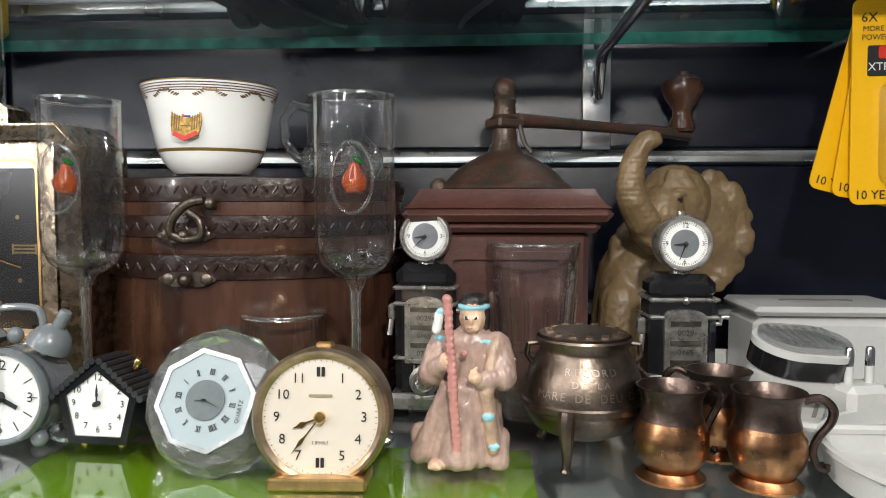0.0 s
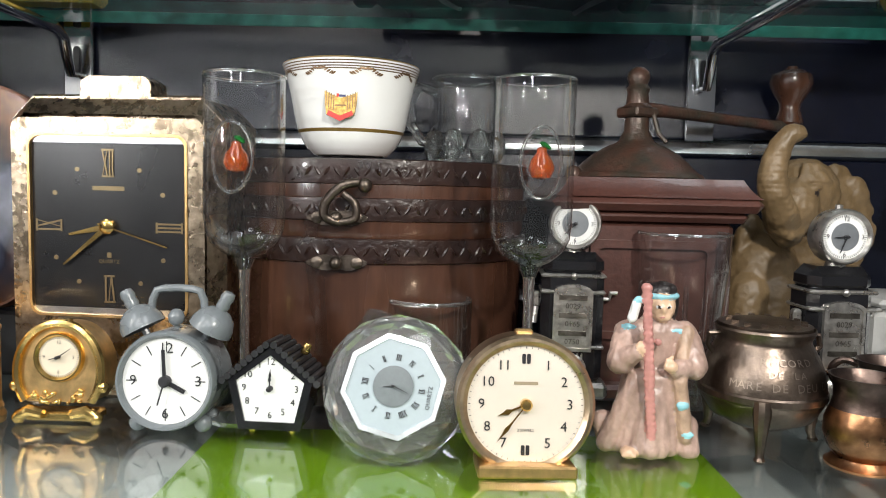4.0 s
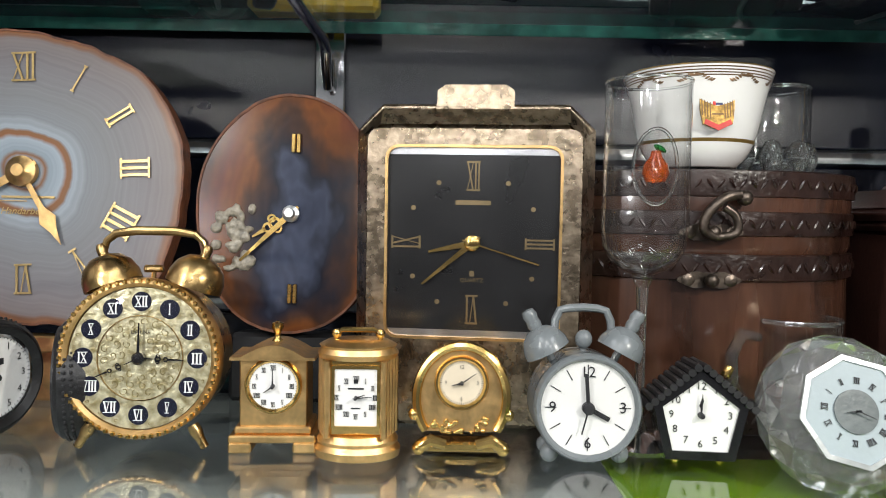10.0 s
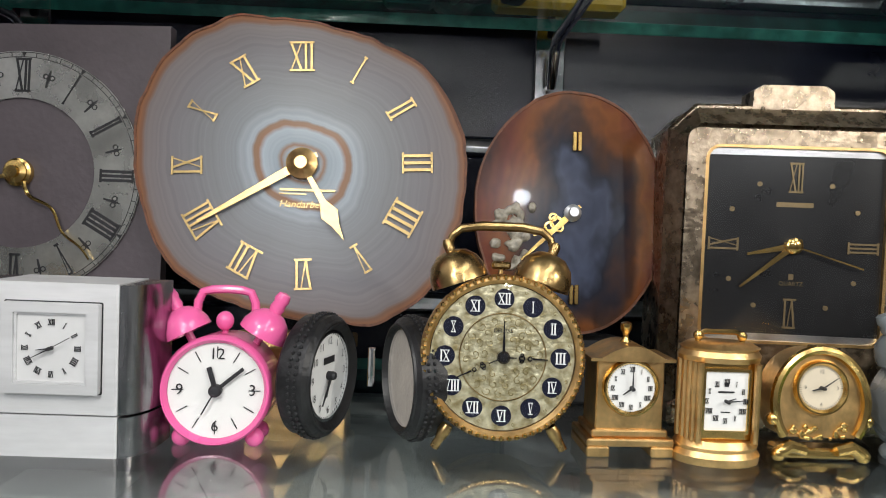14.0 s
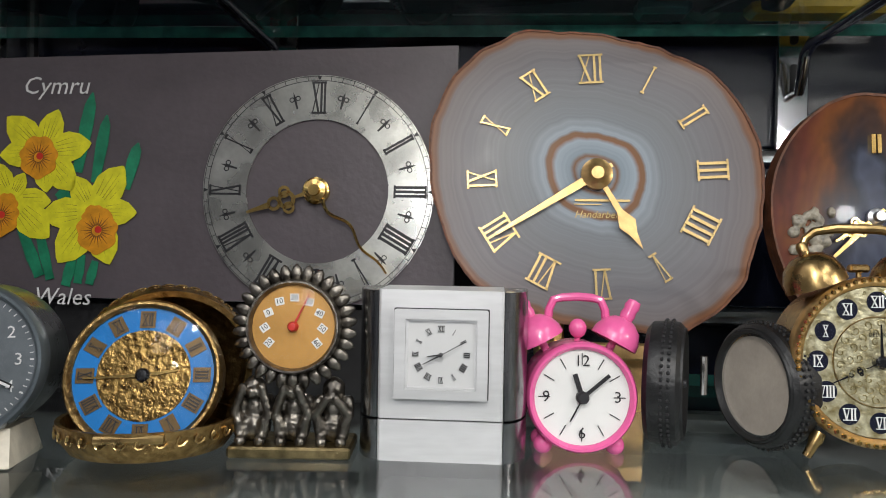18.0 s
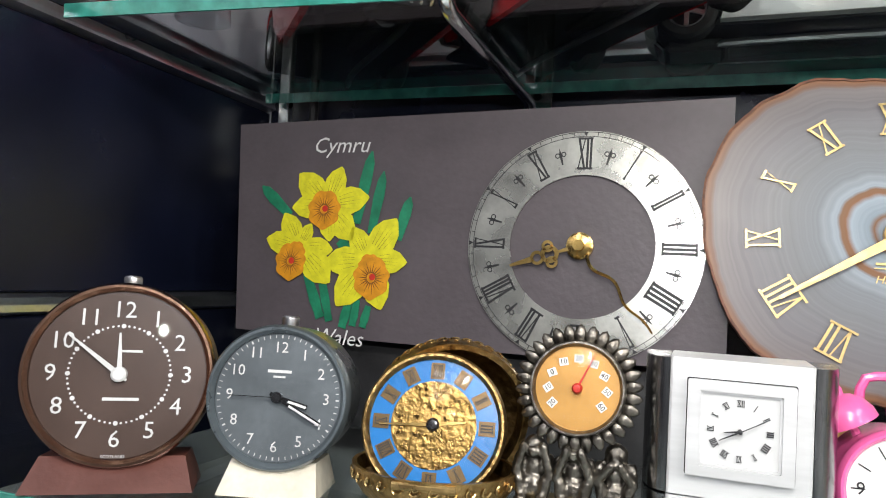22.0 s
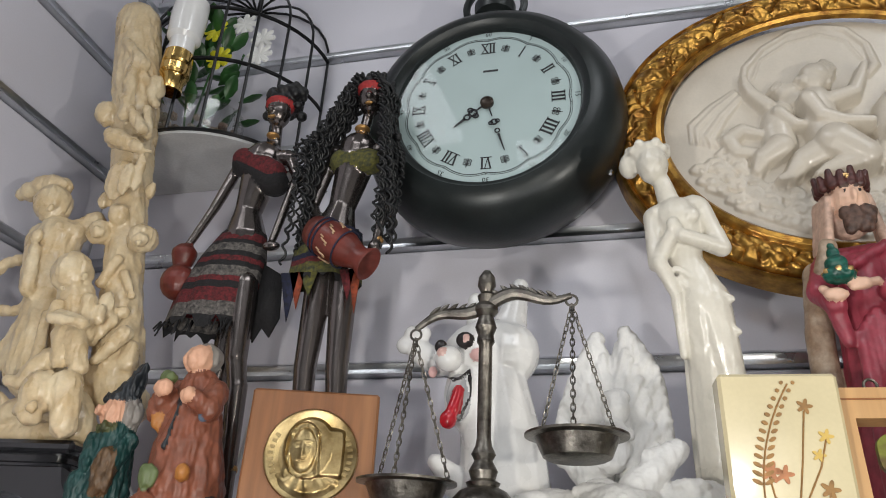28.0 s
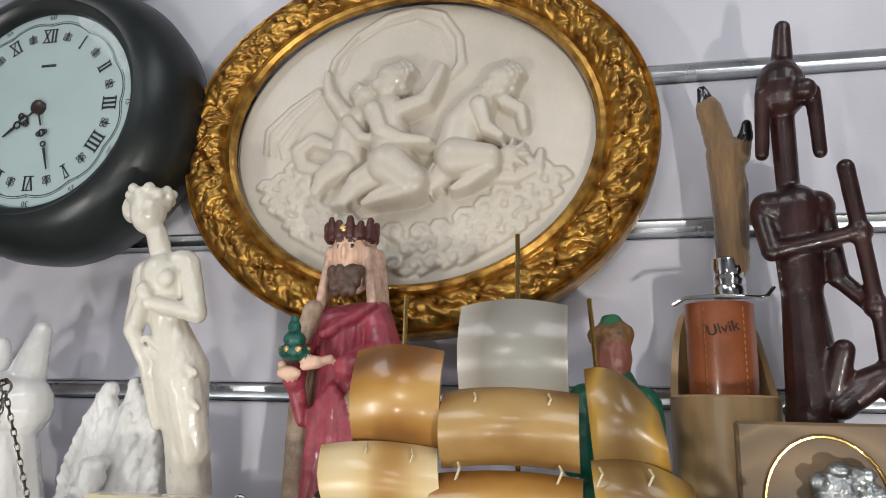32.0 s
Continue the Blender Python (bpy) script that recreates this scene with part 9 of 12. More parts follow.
carve_scarf = [((-0.0362, -0.0060, 0.1690), (-0.0491, -0.0060, 0.1651), 0.0037, 0.0037, 0), ((-0.0491, -0.0060, 0.1651), (-0.0571, -0.0060, 0.1549), 0.0037, 0.0037, 0), ((-0.0571, -0.0060, 0.1549), (-0.0566, -0.0060, 0.1425), 0.0037, 0.0037, 0),
              ((-0.0566, -0.0060, 0.1425), (-0.0468, -0.0060, 0.1322), 0.0037, 0.0036, 0), ((-0.0468, -0.0060, 0.1322), (-0.0336, -0.0060, 0.1296), 0.0036, 0.0035, 0), ((-0.0336, -0.0060, 0.1296), (-0.0238, -0.0060, 0.1338), 0.0035, 0.0035, 0),
              ((-0.0192, -0.0060, 0.1388), (-0.0259, -0.0060, 0.1175), 0.0035, 0.0035, 0), ((-0.0259, -0.0060, 0.1175), (-0.0336, -0.0060, 0.0970), 0.0035, 0.0035, 0), ((-0.0336, -0.0060, 0.0970), (-0.0379, -0.0060, 0.0786), 0.0035, 0.0034, 0),
              ((-0.0375, -0.0060, 0.0775), (-0.0259, -0.0060, 0.0745), 0.0034, 0.0034, 0), ((-0.0259, -0.0060, 0.0745), (-0.0157, -0.0060, 0.0681), 0.0034, 0.0033, 0), ((-0.0157, -0.0060, 0.0681), (-0.0198, -0.0060, 0.0633), 0.0033, 0.0033, 0),
              ((-0.0198, -0.0060, 0.0633), (-0.0280, -0.0060, 0.0571), 0.0033, 0.0034, 0), ((-0.0280, -0.0060, 0.0571), (-0.0280, -0.0060, 0.0504), 0.0034, 0.0034, 0)]
carve_rocks = [((-0.0193, -0.0120, 0.0459), (0.0415, -0.0120, 0.0492), 0.0086, 0.0089, 0), ((-0.0138, -0.0120, 0.0561), (0.0017, -0.0120, 0.0636), 0.0086, 0.0099, 0), ((0.0337, -0.0140, 0.0646), (0.0417, -0.0140, 0.0519), 0.0110, 0.0094, 0),
              ((0.0361, 0.0060, 0.0904), (0.0548, 0.0060, 0.0722), 0.0151, 0.0146, 0), ((-0.0111, 0.0000, 0.0906), (0.0191, 0.0000, 0.0684), 0.0157, 0.0175, 0)]
prims = carve_woman + carve_child + carve_stem + carve_roses + carve_leaves + carve_scarf + carve_rocks
lamp_m = pose(-0.7755, 0.418, Z2, 0, 0, 8)
c = thing("figure_lamp", lamp_m, "ivory carved figure-group lamp on a black base", "table lamp")
part("carving", fused(prims, 0.0012, 1, 0.0011, 260, 0.35, [IVORY]), [], c, "ivory resin carving of figures and roses")
skirt = [(-0.063, 0.0), (-0.036, 0.0)] + [(-0.034 * math.cos(math.pi * i / 12), 0.002 + 0.0135 * math.sin(math.pi * i / 12) ** 0.6) for i in range(13)] + [(0.036, 0.0), (0.063, 0.0), (0.062, 0.006), (0.054, 0.012), (0.049, 0.020), (0.047, 0.028), (-0.047, 0.028), (-0.049, 0.020), (-0.054, 0.012), (-0.062, 0.006)]
base = part("base", Geo().prism(skirt[::-1], -0.031, 0.031, FRONT), BLACK, c, "black stand with an arched skirt and flared feet", angle=50)
part("waist", Geo().prism(rrect(0.086, 0.052, 0.008, 4), 0.028, 0.0355), BLACK, base)
part("top_slab", Geo().box((0, 0, 0.0392), (0.102, 0.064, 0.0075), 0.0024), BLACK, base)
part("bead_moulding", Geo().tube([(x, y, 0.0290) for x, y in rrect(0.094, 0.060, 0.008, 4)], 0.0018, 8, closed=True), BLACK, base)
part("socket", Geo().lathe([(0.0085, 0.318), (0.0085, 0.328), (0.0105, 0.331), (0.0095, 0.333), (0.0115, 0.335), (0.0118, 0.341), (0.0105, 0.343), (0.0118, 0.345), (0.0112, 0.355), (0.0, 0.355)], 28, Matrix.Translation((0.03, 0.004, 0))), GOLD, c, "brass lamp socket")
part("bulb", Geo().lathe([(0.0098, 0.355), (0.0102, 0.368), (0.0135, 0.372), (0.0145, 0.395), (0.014, 0.41), (0, 0.42)], 28, Matrix.Translation((0.03, 0.004, 0))), WHITE, c, "white lamp bulb")
single("lamp_cable", Geo().tube([(-0.83, 0.508, 1.80), (-0.825, 0.51, 1.70), (-0.80, 0.505, 1.60), (-0.74, 0.49, 1.53), (-0.70, 0.48, 1.522), (-0.66, 0.47, 1.55), (-0.655, 0.47, 1.58)], 0.0018, 7), WHITE, pose(0, 0, 0), "thin white lamp cable behind the figures", "cable")

# gnome and beggar
GRN, OLV, GRYH = mat("teal_coat_paint", (0.012, 0.06, 0.055), 0.45, 0, 0.2, 150, 0.2), mat("mossy_paint", (0.08, 0.09, 0.03), 0.5, 0, 0.3, 150, 0.4), mat("grey_hair_paint", (0.3, 0.27, 0.24), 0.5)
DARKHAT, BRWN = mat("dark_hat_paint", (0.02, 0.025, 0.03), 0.4), mat("brown_sack_paint", (0.16, 0.09, 0.04), 0.5, 0, 0.3, 200, 0.4)
figure("gnome_figurine", [((0, 0, 0.008), (0.017, 0.015, 0.008), 1), ((0, 0, 0.012), (0.0, 0, 0.045), 0.016, 0.0125, 0), ((-0.012, -0.005, 0.042), (-0.008, -0.012, 0.03), 0.006, 0.005, 0), ((0.012, -0.004, 0.042), (0.01, -0.012, 0.03), 0.006, 0.005, 0), ((-0.002, -0.004, 0.058), (0.0098, 0.009, 0.0098), 2), ((-0.008, -0.012, 0.0585), (0.004, 0.004, 0.003), 2), ((0.007, 0.0, 0.058), (0.0085, 0.008, 0.011), 3), ((-0.002, 0.0, 0.067), (0.0135, 0.011, 0.0042), 4), ((0.002, 0, 0.07), (0.009, 0.0, 0.086), 0.0085, 0.0028, 4), ((0.006, -0.014, 0.025), (0.008, 0.006, 0.014), 5), ((-0.013, -0.008, 0.016), (0.009, 0.009, 0.011), 0), ((-0.002, -0.006, 0.049), (0.009, 0.009, 0.004), 1)],
       pose(-0.698, 0.399, Z2, 0, 0, 5) @ Matrix.Diagonal((0.82, 0.85, 1.0, 1)), [GRN, OLV, SKIN, GRYH, DARKHAT, BRWN], "small gnome figurine in a teal coat and dark hat", voxel=0.0008, smooth=1, folds=0.0022, fscale=280)
ROBE = mat("russet_robe_paint", (0.27, 0.09, 0.05), 0.45, 0, 0.2, 120, 0.2)
figure("beggar_figurine", [((0, 0.002, 0.012), (0, 0, 0.03), 0.021, 0.018, 0), ((0, 0, 0.03), (0, 0, 0.064), 0.018, 0.0105, 0), ((-0.012, -0.002, 0.062), (-0.015, -0.01, 0.05), 0.0065, 0.006, 0), ((-0.015, -0.01, 0.05), (-0.008, -0.016, 0.058), 0.006, 0.005, 0), ((0.012, -0.002, 0.062), (0.016, -0.01, 0.05), 0.0065, 0.006, 0), ((0.016, -0.01, 0.05), (0.009, -0.016, 0.055), 0.006, 0.005, 0), ((-0.008, -0.019, 0.0595), (0.005, 0.004, 0.0045), 1), ((0.0085, -0.019, 0.0555), (0.0042, 0.004, 0.0045), 1), ((-0.001, -0.004, 0.079), (0.0072, 0.008, 0.0085), 1), ((-0.001, 0.002, 0.081), (0.0088, 0.008, 0.0085), 2), ((-0.008, -0.016, 0.066), (0.0045, 0.004, 0.0038), 3),
        ((0, -0.013, 0.058), (0.0, -0.019, 0.03), 0.0012, 0.0012, 4), ((-0.004, -0.0215, 0.016), (0.0045, 0.003, 0.0062), 3), ((0.013, -0.018, 0.018), (0.004, 0.004, 0.0042), 5), ((-0.012, -0.012, 0.045), (0.003, 0.004, 0.006), 5), ((0.014, -0.012, 0.05), (0.003, 0.003, 0.007), 6), ((-0.012, -0.016, 0.0), (-0.005, -0.02, 0.003), 0.006, 0.006, 0), ((0.02, 0, 0.004), (0.006, 0.008, 0.005), 4)],
       pose(-0.6495, 0.397, Z2 + 0.004, 0, 0, -4) @ Matrix.Scale(1.06, 4), [ROBE, SKIN, GRYH, mat("olive_patch_paint", (0.12, 0.16, 0.06), 0.5), DARKHAT, mat("ochre_patch_paint", (0.45, 0.18, 0.04), 0.5), mat("blue_patch_paint", (0.1, 0.13, 0.18), 0.5)], "bearded beggar figurine in a patched russet robe", voxel=0.0009, smooth=2, folds=0.0016, fscale=220, fstretch=0.25)

# two dark dolls
DSK = mat("silvered_dark_skin", (0.2, 0.175, 0.165), 0.24, 0.95, 0.05, 40, 0.03, rvar=0.05)
BLKHAIR = mat("black_hair_cord", (0.008, 0.008, 0.009), 0.45, 0, 0.2, 200, 0.5)
RBAND = mat("red_head_cloth", (0.42, 0.03, 0.03), 0.7, 0, 0.2, 300, 0.5)
JAR = mat("red_clay_jar", (0.17, 0.03, 0.02), 0.38, 0, 0.25, 90, 0.2)
GOLDP = mat("gold_bead_paint", (0.5, 0.28, 0.1), 0.35, 0.8)
CBLACK = mat("black_woven_cloth", (0.014, 0.013, 0.015), 0.85, 0, 0.4, 500, 0.8, 900)
CRED = mat("dark_red_woven_cloth", (0.15, 0.014, 0.018), 0.85, 0, 0.35, 500, 0.8, 900)
CGREY = mat("grey_zigzag_cloth", (0.16, 0.145, 0.13), 0.85, 0, 0.5, 420, 0.9, 700, col2=(0.02, 0.018, 0.02))
COLIVE = mat("olive_woven_cloth", (0.13, 0.12, 0.02), 0.85, 0, 0.5, 420, 0.9, 700, col2=(0.025, 0.03, 0.02))
CBLUE = mat("navy_woven_cloth", (0.015, 0.02, 0.06), 0.85, 0, 0.4, 420, 0.8, 900)
CORANGE = mat("orange_rag_cloth", (0.3, 0.055, 0.02), 0.85, 0, 0.3, 400, 0.6)
JARPRINT = mat("cream_jar_print", (0.5, 0.33, 0.2), 0.5)
DOLLMATS = [DSK, CBLACK, BLKHAIR, RBAND, JAR, GOLDP, CRED, CGREY, COLIVE, CBLUE, CORANGE, JARPRINT]


class Layers:
    """Extra skins of one doll (cloth, curls, jar), each with its material number."""

    def __init__(self):
        self.g, self.k = Geo(), []

    def add(self, geo, material):
        self.g.add(geo.v, geo.f)
        self.k += [material] * len(geo.f)

    def cloth(self, rings, rows, seed, ragged=0.006):
        """A wrapped cloth through ellipses (centre, rx, ry), striped by rows of material numbers, with a frayed hem."""
        n = 48
        rs = random.Random(seed)
        hem = [rs.uniform(0, ragged) for _ in range(n)]
        vs = []
        for q in range(len(rows) + 1):
            f = q / len(rows) * (len(rings) - 1)
            j = min(int(f), len(rings) - 2)
            w = f - j
            (c0, a0, b0), (c1, a1, b1) = rings[j], rings[j + 1]
            ctr, rx, ry = Vector(c0).lerp(Vector(c1), w), a0 + (a1 - a0) * w, b0 + (b1 - b0) * w
            for i in range(n):
                t = 2 * math.pi * i / n
                fold = 1 + 0.06 * (q / len(rows)) * math.sin(9 * t + seed) + 0.03 * math.sin(17 * t)
                vs.append((ctr.x + rx * fold * math.cos(t), ctr.y + ry * fold * math.sin(t), ctr.z + (hem[i] - ragged / 2 if q == len(rows) else 0)))
        for q, mk in enumerate(rows):
            self.add(Geo().add(vs, [(q * n + i, q * n + (i + 1) % n, q * n + n + (i + 1) % n, q * n + n + i) for i in range(n)]), mk)

    def curl(self, pts, coil, thick, turns, phase):
        """A corkscrew curl of hair along a line."""
        out, n = [], int(turns * 7)
        pts = [Vector(p) for p in pts]
        for i in range(n + 1):
            f = i / n * (len(pts) - 1)
            j = min(int(f), len(pts) - 2)
            p = pts[j].lerp(pts[j + 1], f - j)
            a = phase + 2 * math.pi * turns * i / n
            out.append(p + Vector((coil * math.cos(a), coil * math.sin(a), 0)))
        self.add(Geo().tube(out, thick, 4, caps=False), 2)

    def onto(self, me):
        """The skins joined to a fused body."""
        bm = bmesh.new()
        bm.from_mesh(me)
        base = [bm.verts.new(v) for v in self.g.v]
        for q, mk in zip(self.g.f, self.k):
            try:
                fc = bm.faces.new([base[i] for i in q])
            except ValueError:
                continue
            fc.material_index, fc.smooth = mk, True
        for v in [v for v in base if not v.link_faces]:
            bm.verts.remove(v)
        bm.to_mesh(me)
        bm.free()
        return me


def doll(name_label, prims, layers, m):
    me = layers.onto(fused(prims, 0.0010, 2, 0, 1, 1, DOLLMATS))
    for v in me.vertices:
        v.co.z = max(v.co.z, 0.0)
    ob = new("standing_doll", me)
    ob.matrix_world = m
    return tagged(ob, name_label, "doll", "standing dolls")


# doll with the flared striped skirt; origin at (-0.652, 0.432)
p1 = [((0.002, -0.003, 0.287), (0.0088, 0.0095, 0.0118), 0), ((0.001, -0.0125, 0.2845), (0.0022, 0.003, 0.0028), 0), ((0.001, -0.0112, 0.2788), (0.0034, 0.0016, 0.0013), 5), ((0.0015, -0.002, 0.2950), (0.0108, 0.0108, 0.0058), 3), ((0.001, 0, 0.276), (0.002, 0, 0.258), 0.0040, 0.0042, 0), ((0.001, -0.004, 0.2665), (0.0050, 0.0050, 0.0020), 5),
      ((-0.020, 0, 0.250), (0.014, 0, 0.248), 0.0066, 0.0066, 0), ((-0.004, 0, 0.248), (-0.010, 0, 0.205), 0.0145, 0.0090, 0), ((-0.016, -0.005, 0.243), (0.009, -0.004, 0.226), 0.0095, 0.0100, 1), ((-0.016, -0.0065, 0.2460), (0.008, -0.0065, 0.2330), 0.0090, 0.0090, 6), ((-0.010, 0, 0.205), (-0.008, 0, 0.186), 0.0095, 0.0145, 0),
      ((-0.022, 0, 0.250), (-0.034, -0.004, 0.210), 0.0045, 0.0036, 0), ((-0.034, -0.004, 0.210), (-0.046, -0.008, 0.178), 0.0034, 0.0026, 0), ((0.016, 0, 0.248), (0.0245, -0.002, 0.2300), 0.0045, 0.0036, 0), ((0.0245, -0.002, 0.2300), (0.018, -0.010, 0.178), 0.0036, 0.0026, 0), ((0.018, -0.011, 0.173), (0.0065, 0.0040, 0.0032), 0),
      ((0.000, -0.004, 0.150), (0.003, -0.004, 0.100), 0.0088, 0.0072, 0), ((0.003, -0.004, 0.100), (0.0065, -0.003, 0.082), 0.0068, 0.0062, 0), ((0.0065, -0.003, 0.082), (0.010, 0, 0.010), 0.0066, 0.0040, 0), ((-0.010, 0.006, 0.150), (-0.014, 0.006, 0.080), 0.0085, 0.0062, 0), ((-0.014, 0.006, 0.080), (-0.014, 0.006, 0.010), 0.0060, 0.0040, 0), ((0.010, -0.005, 0.006), (0.0045, 0.009, 0.004), 0), ((-0.014, 0, 0.006), (0.0045, 0.009, 0.004), 0), ((0.0085, 0, 0.0335), (0.0058, 0.0058, 0.0036), 5),
      ((-0.047, -0.008, 0.1520), (0.0120, 0.0110, 0.0125), 4), ((-0.047, -0.008, 0.164), (-0.047, -0.008, 0.172), 0.0060, 0.0085, 4), ((-0.047, -0.008, 0.1745), (0.0088, 0.0088, 0.0016), 4)]
for k in range(46):
    a, z = rr.uniform(0, 6.28), rr.uniform(0.297, 0.312)
    p1.append(((0.003 + 0.0135 * math.cos(a), 0.004 + 0.010 * math.sin(a), z - 0.010 * (math.cos(a) ** 2 if z < 0.304 else 0)), rr.uniform(0.0022, 0.0040), 2))
p1.append(((0.002, 0.004, 0.3020), (0.0118, 0.0105, 0.0100), 2))
L1 = Layers()
L1.cloth([((-0.009, 0, 0.1880), 0.0155, 0.0125), ((-0.014, 0, 0.1700), 0.0225, 0.0165), ((-0.020, 0, 0.1480), 0.0275, 0.0185), ((-0.0235, 0, 0.1200), 0.0290, 0.0190)], [1, 6, 6, 1, 7, 7, 1, 6, 1, 7, 7, 6, 1, 6, 6, 7, 7, 1], 3, 0.010)
for k in range(26):
    x = rr.uniform(-0.050, 0.002)
    L1.add(Geo().tube([(x, -0.017 + 0.0004 * k % 0.006, 0.122), (x + rr.uniform(-0.003, 0.003), -0.018, 0.122 - rr.uniform(0.004, 0.011))], 0.0005, 4), 1)
L1.add(Geo().prism([(0.006, 0.168), (0.022, 0.158), (0.0245, 0.128), (0.019, 0.115), (0.013, 0.122), (0.008, 0.112), (0.003, 0.128)], -0.004, -0.002, FRONT), 1)
doll("dark bronze doll in a striped flared skirt with red headscarf", p1, L1, pose(-0.652, 0.432, Z2))

# doll with long curls and a painted jar; origin at (-0.580, 0.424)
p2 = [((0.005, -0.004, 0.282), (0.0088, 0.0095, 0.0118), 0), ((0.007, -0.0132, 0.2795), (0.0022, 0.003, 0.0028), 0), ((0.007, -0.0122, 0.2738), (0.0034, 0.0016, 0.0013), 5), ((0.005, -0.003, 0.2905), (0.0110, 0.0112, 0.0060), 3), ((0.004, 0.003, 0.2960), (0.0135, 0.0120, 0.0105), 2), ((0.003, 0, 0.272), (0.0, 0, 0.252), 0.0040, 0.0042, 0), ((0.001, -0.004, 0.2580), (0.0055, 0.0055, 0.0024), 5),
      ((-0.016, 0, 0.242), (0.015, 0, 0.240), 0.0066, 0.0066, 0), ((-0.001, 0, 0.242), (-0.009, 0, 0.198), 0.0140, 0.0088, 0), ((-0.010, -0.005, 0.232), (0.010, -0.005, 0.230), 0.0086, 0.0088, 8), ((-0.009, 0, 0.198), (-0.012, 0, 0.176), 0.0092, 0.0150, 0), ((-0.013, -0.0005, 0.1690), (0.0195, 0.0150, 0.0150), 9),
      ((0.017, 0, 0.240), (0.024, -0.004, 0.205), 0.0042, 0.0034, 0), ((0.024, -0.004, 0.205), (0.023, -0.016, 0.164), 0.0034, 0.0026, 0), ((-0.018, 0, 0.241), (-0.027, -0.004, 0.200), 0.0042, 0.0034, 0), ((-0.027, -0.004, 0.200), (-0.012, -0.018, 0.172), 0.0034, 0.0026, 0), ((0.0225, -0.0165, 0.160), (0.0040, 0.0040, 0.0050), 0), ((0.0235, -0.0140, 0.166), (0.0038, 0.0038, 0.0022), 5),
      ((-0.016, -0.003, 0.150), (-0.0185, -0.003, 0.090), 0.0092, 0.0068, 0), ((-0.0185, -0.003, 0.090), (-0.0145, -0.002, 0.010), 0.0068, 0.0042, 0), ((0.000, -0.003, 0.150), (0.0015, -0.003, 0.090), 0.0092, 0.0068, 0), ((0.0015, -0.003, 0.090), (0.008, -0.002, 0.010), 0.0068, 0.0042, 0), ((0.008, -0.006, 0.006), (0.0045, 0.009, 0.004), 0), ((-0.0145, -0.006, 0.006), (0.0045, 0.009, 0.004), 0)]
L2 = Layers()
L2.cloth([((-0.012, 0, 0.1800), 0.0185, 0.0145), ((-0.014, 0, 0.1620), 0.0225, 0.0170), ((-0.0145, 0, 0.1420), 0.0230, 0.0175)], [9, 9, 8, 1, 8, 8, 9, 6, 8, 8, 1], 5, 0.008)
for x0, x1, z1, mk in ((-0.036, -0.024, 0.114, 9), (-0.030, -0.020, 0.122, 10), (-0.024, -0.012, 0.130, 8), (0.002, 0.012, 0.126, 6), (0.008, 0.016, 0.118, 10)):
    L2.add(Geo().prism([(x0, 0.146), ((x0 + x1) / 2 + 0.002, z1), (x1, 0.146)], 0.0165, 0.0175, FRONT), mk)
jm = Matrix.Translation((0.0030, -0.0250, 0.1585)) @ Matrix.Rotation(radians(124), 4, "Y")
L2.add(Geo().lathe([(0, -0.022), (0.0095, -0.0215), (0.0115, -0.015), (0.0122, -0.004), (0.0110, 0.006), (0.0082, 0.013), (0.0072, 0.018), (0.0105, 0.0245), (0.0098, 0.025), (0.005, 0.018), (0, 0.017)], 24, jm), 4)
for q in (-0.0135, -0.0105, 0.0055):
    L2.add(Geo().tube([jm @ Vector((0.01215 * math.cos(t), 0.01215 * math.sin(t), q)) for t in (2 * math.pi * i / 24 for i in range(24))], 0.0006, 5, closed=True), 9)
for k in range(9):
    a = 2 * math.pi * k / 9
    L2.add(Geo().tube([jm @ Vector(((0.0124 - 0.00005 * i) * math.cos(a + 0.06 * i), (0.0124 - 0.00005 * i) * math.sin(a + 0.06 * i), -0.0065 + 0.0012 * i + 0.0015 * math.sin(2 * i))) for i in range(7)], 0.0007, 4), 11)
rc = random.Random(17)
for k in range(74):
    side = -1 if k % 2 else 1
    y = rc.uniform(-0.012, 0.012)
    x0 = 0.004 + side * rc.uniform(0.004, 0.0125)
    ends = rc.uniform(0.150, 0.215) if k > 12 else rc.uniform(0.215, 0.25)
    spread = rc.uniform(0.5, 1.0)
    x1 = (-0.010 - 0.018 * spread) if side < 0 else (0.012 + 0.011 * spread)
    x2 = (-0.012 - 0.027 * spread) if side < 0 else (0.013 + 0.016 * spread)
    pts = [(x0 * 0.7, y * 0.8, 0.302), (x0 + side * 0.005, y, 0.288), (x1, y - 0.004, 0.252), (x2, y - 0.007, 0.5 * (0.252 + ends)), (x2 + rc.uniform(-0.003, 0.003), y - 0.006, ends)]
    L2.curl(pts, 0.0016, 0.0009, 9 + 60 * (0.30 - ends), rc.uniform(0, 6.28))
for k in range(40):
    a, z = rc.uniform(0, 6.28), rc.uniform(0.290, 0.306)
    p2.append(((0.004 + 0.0128 * math.cos(a), 0.005 + 0.0090 * math.sin(a), z), rc.uniform(0.0022, 0.0036), 2))
doll("dark bronze doll with long black curls holding a painted jar", p2, L2, pose(-0.580, 0.424, Z2))

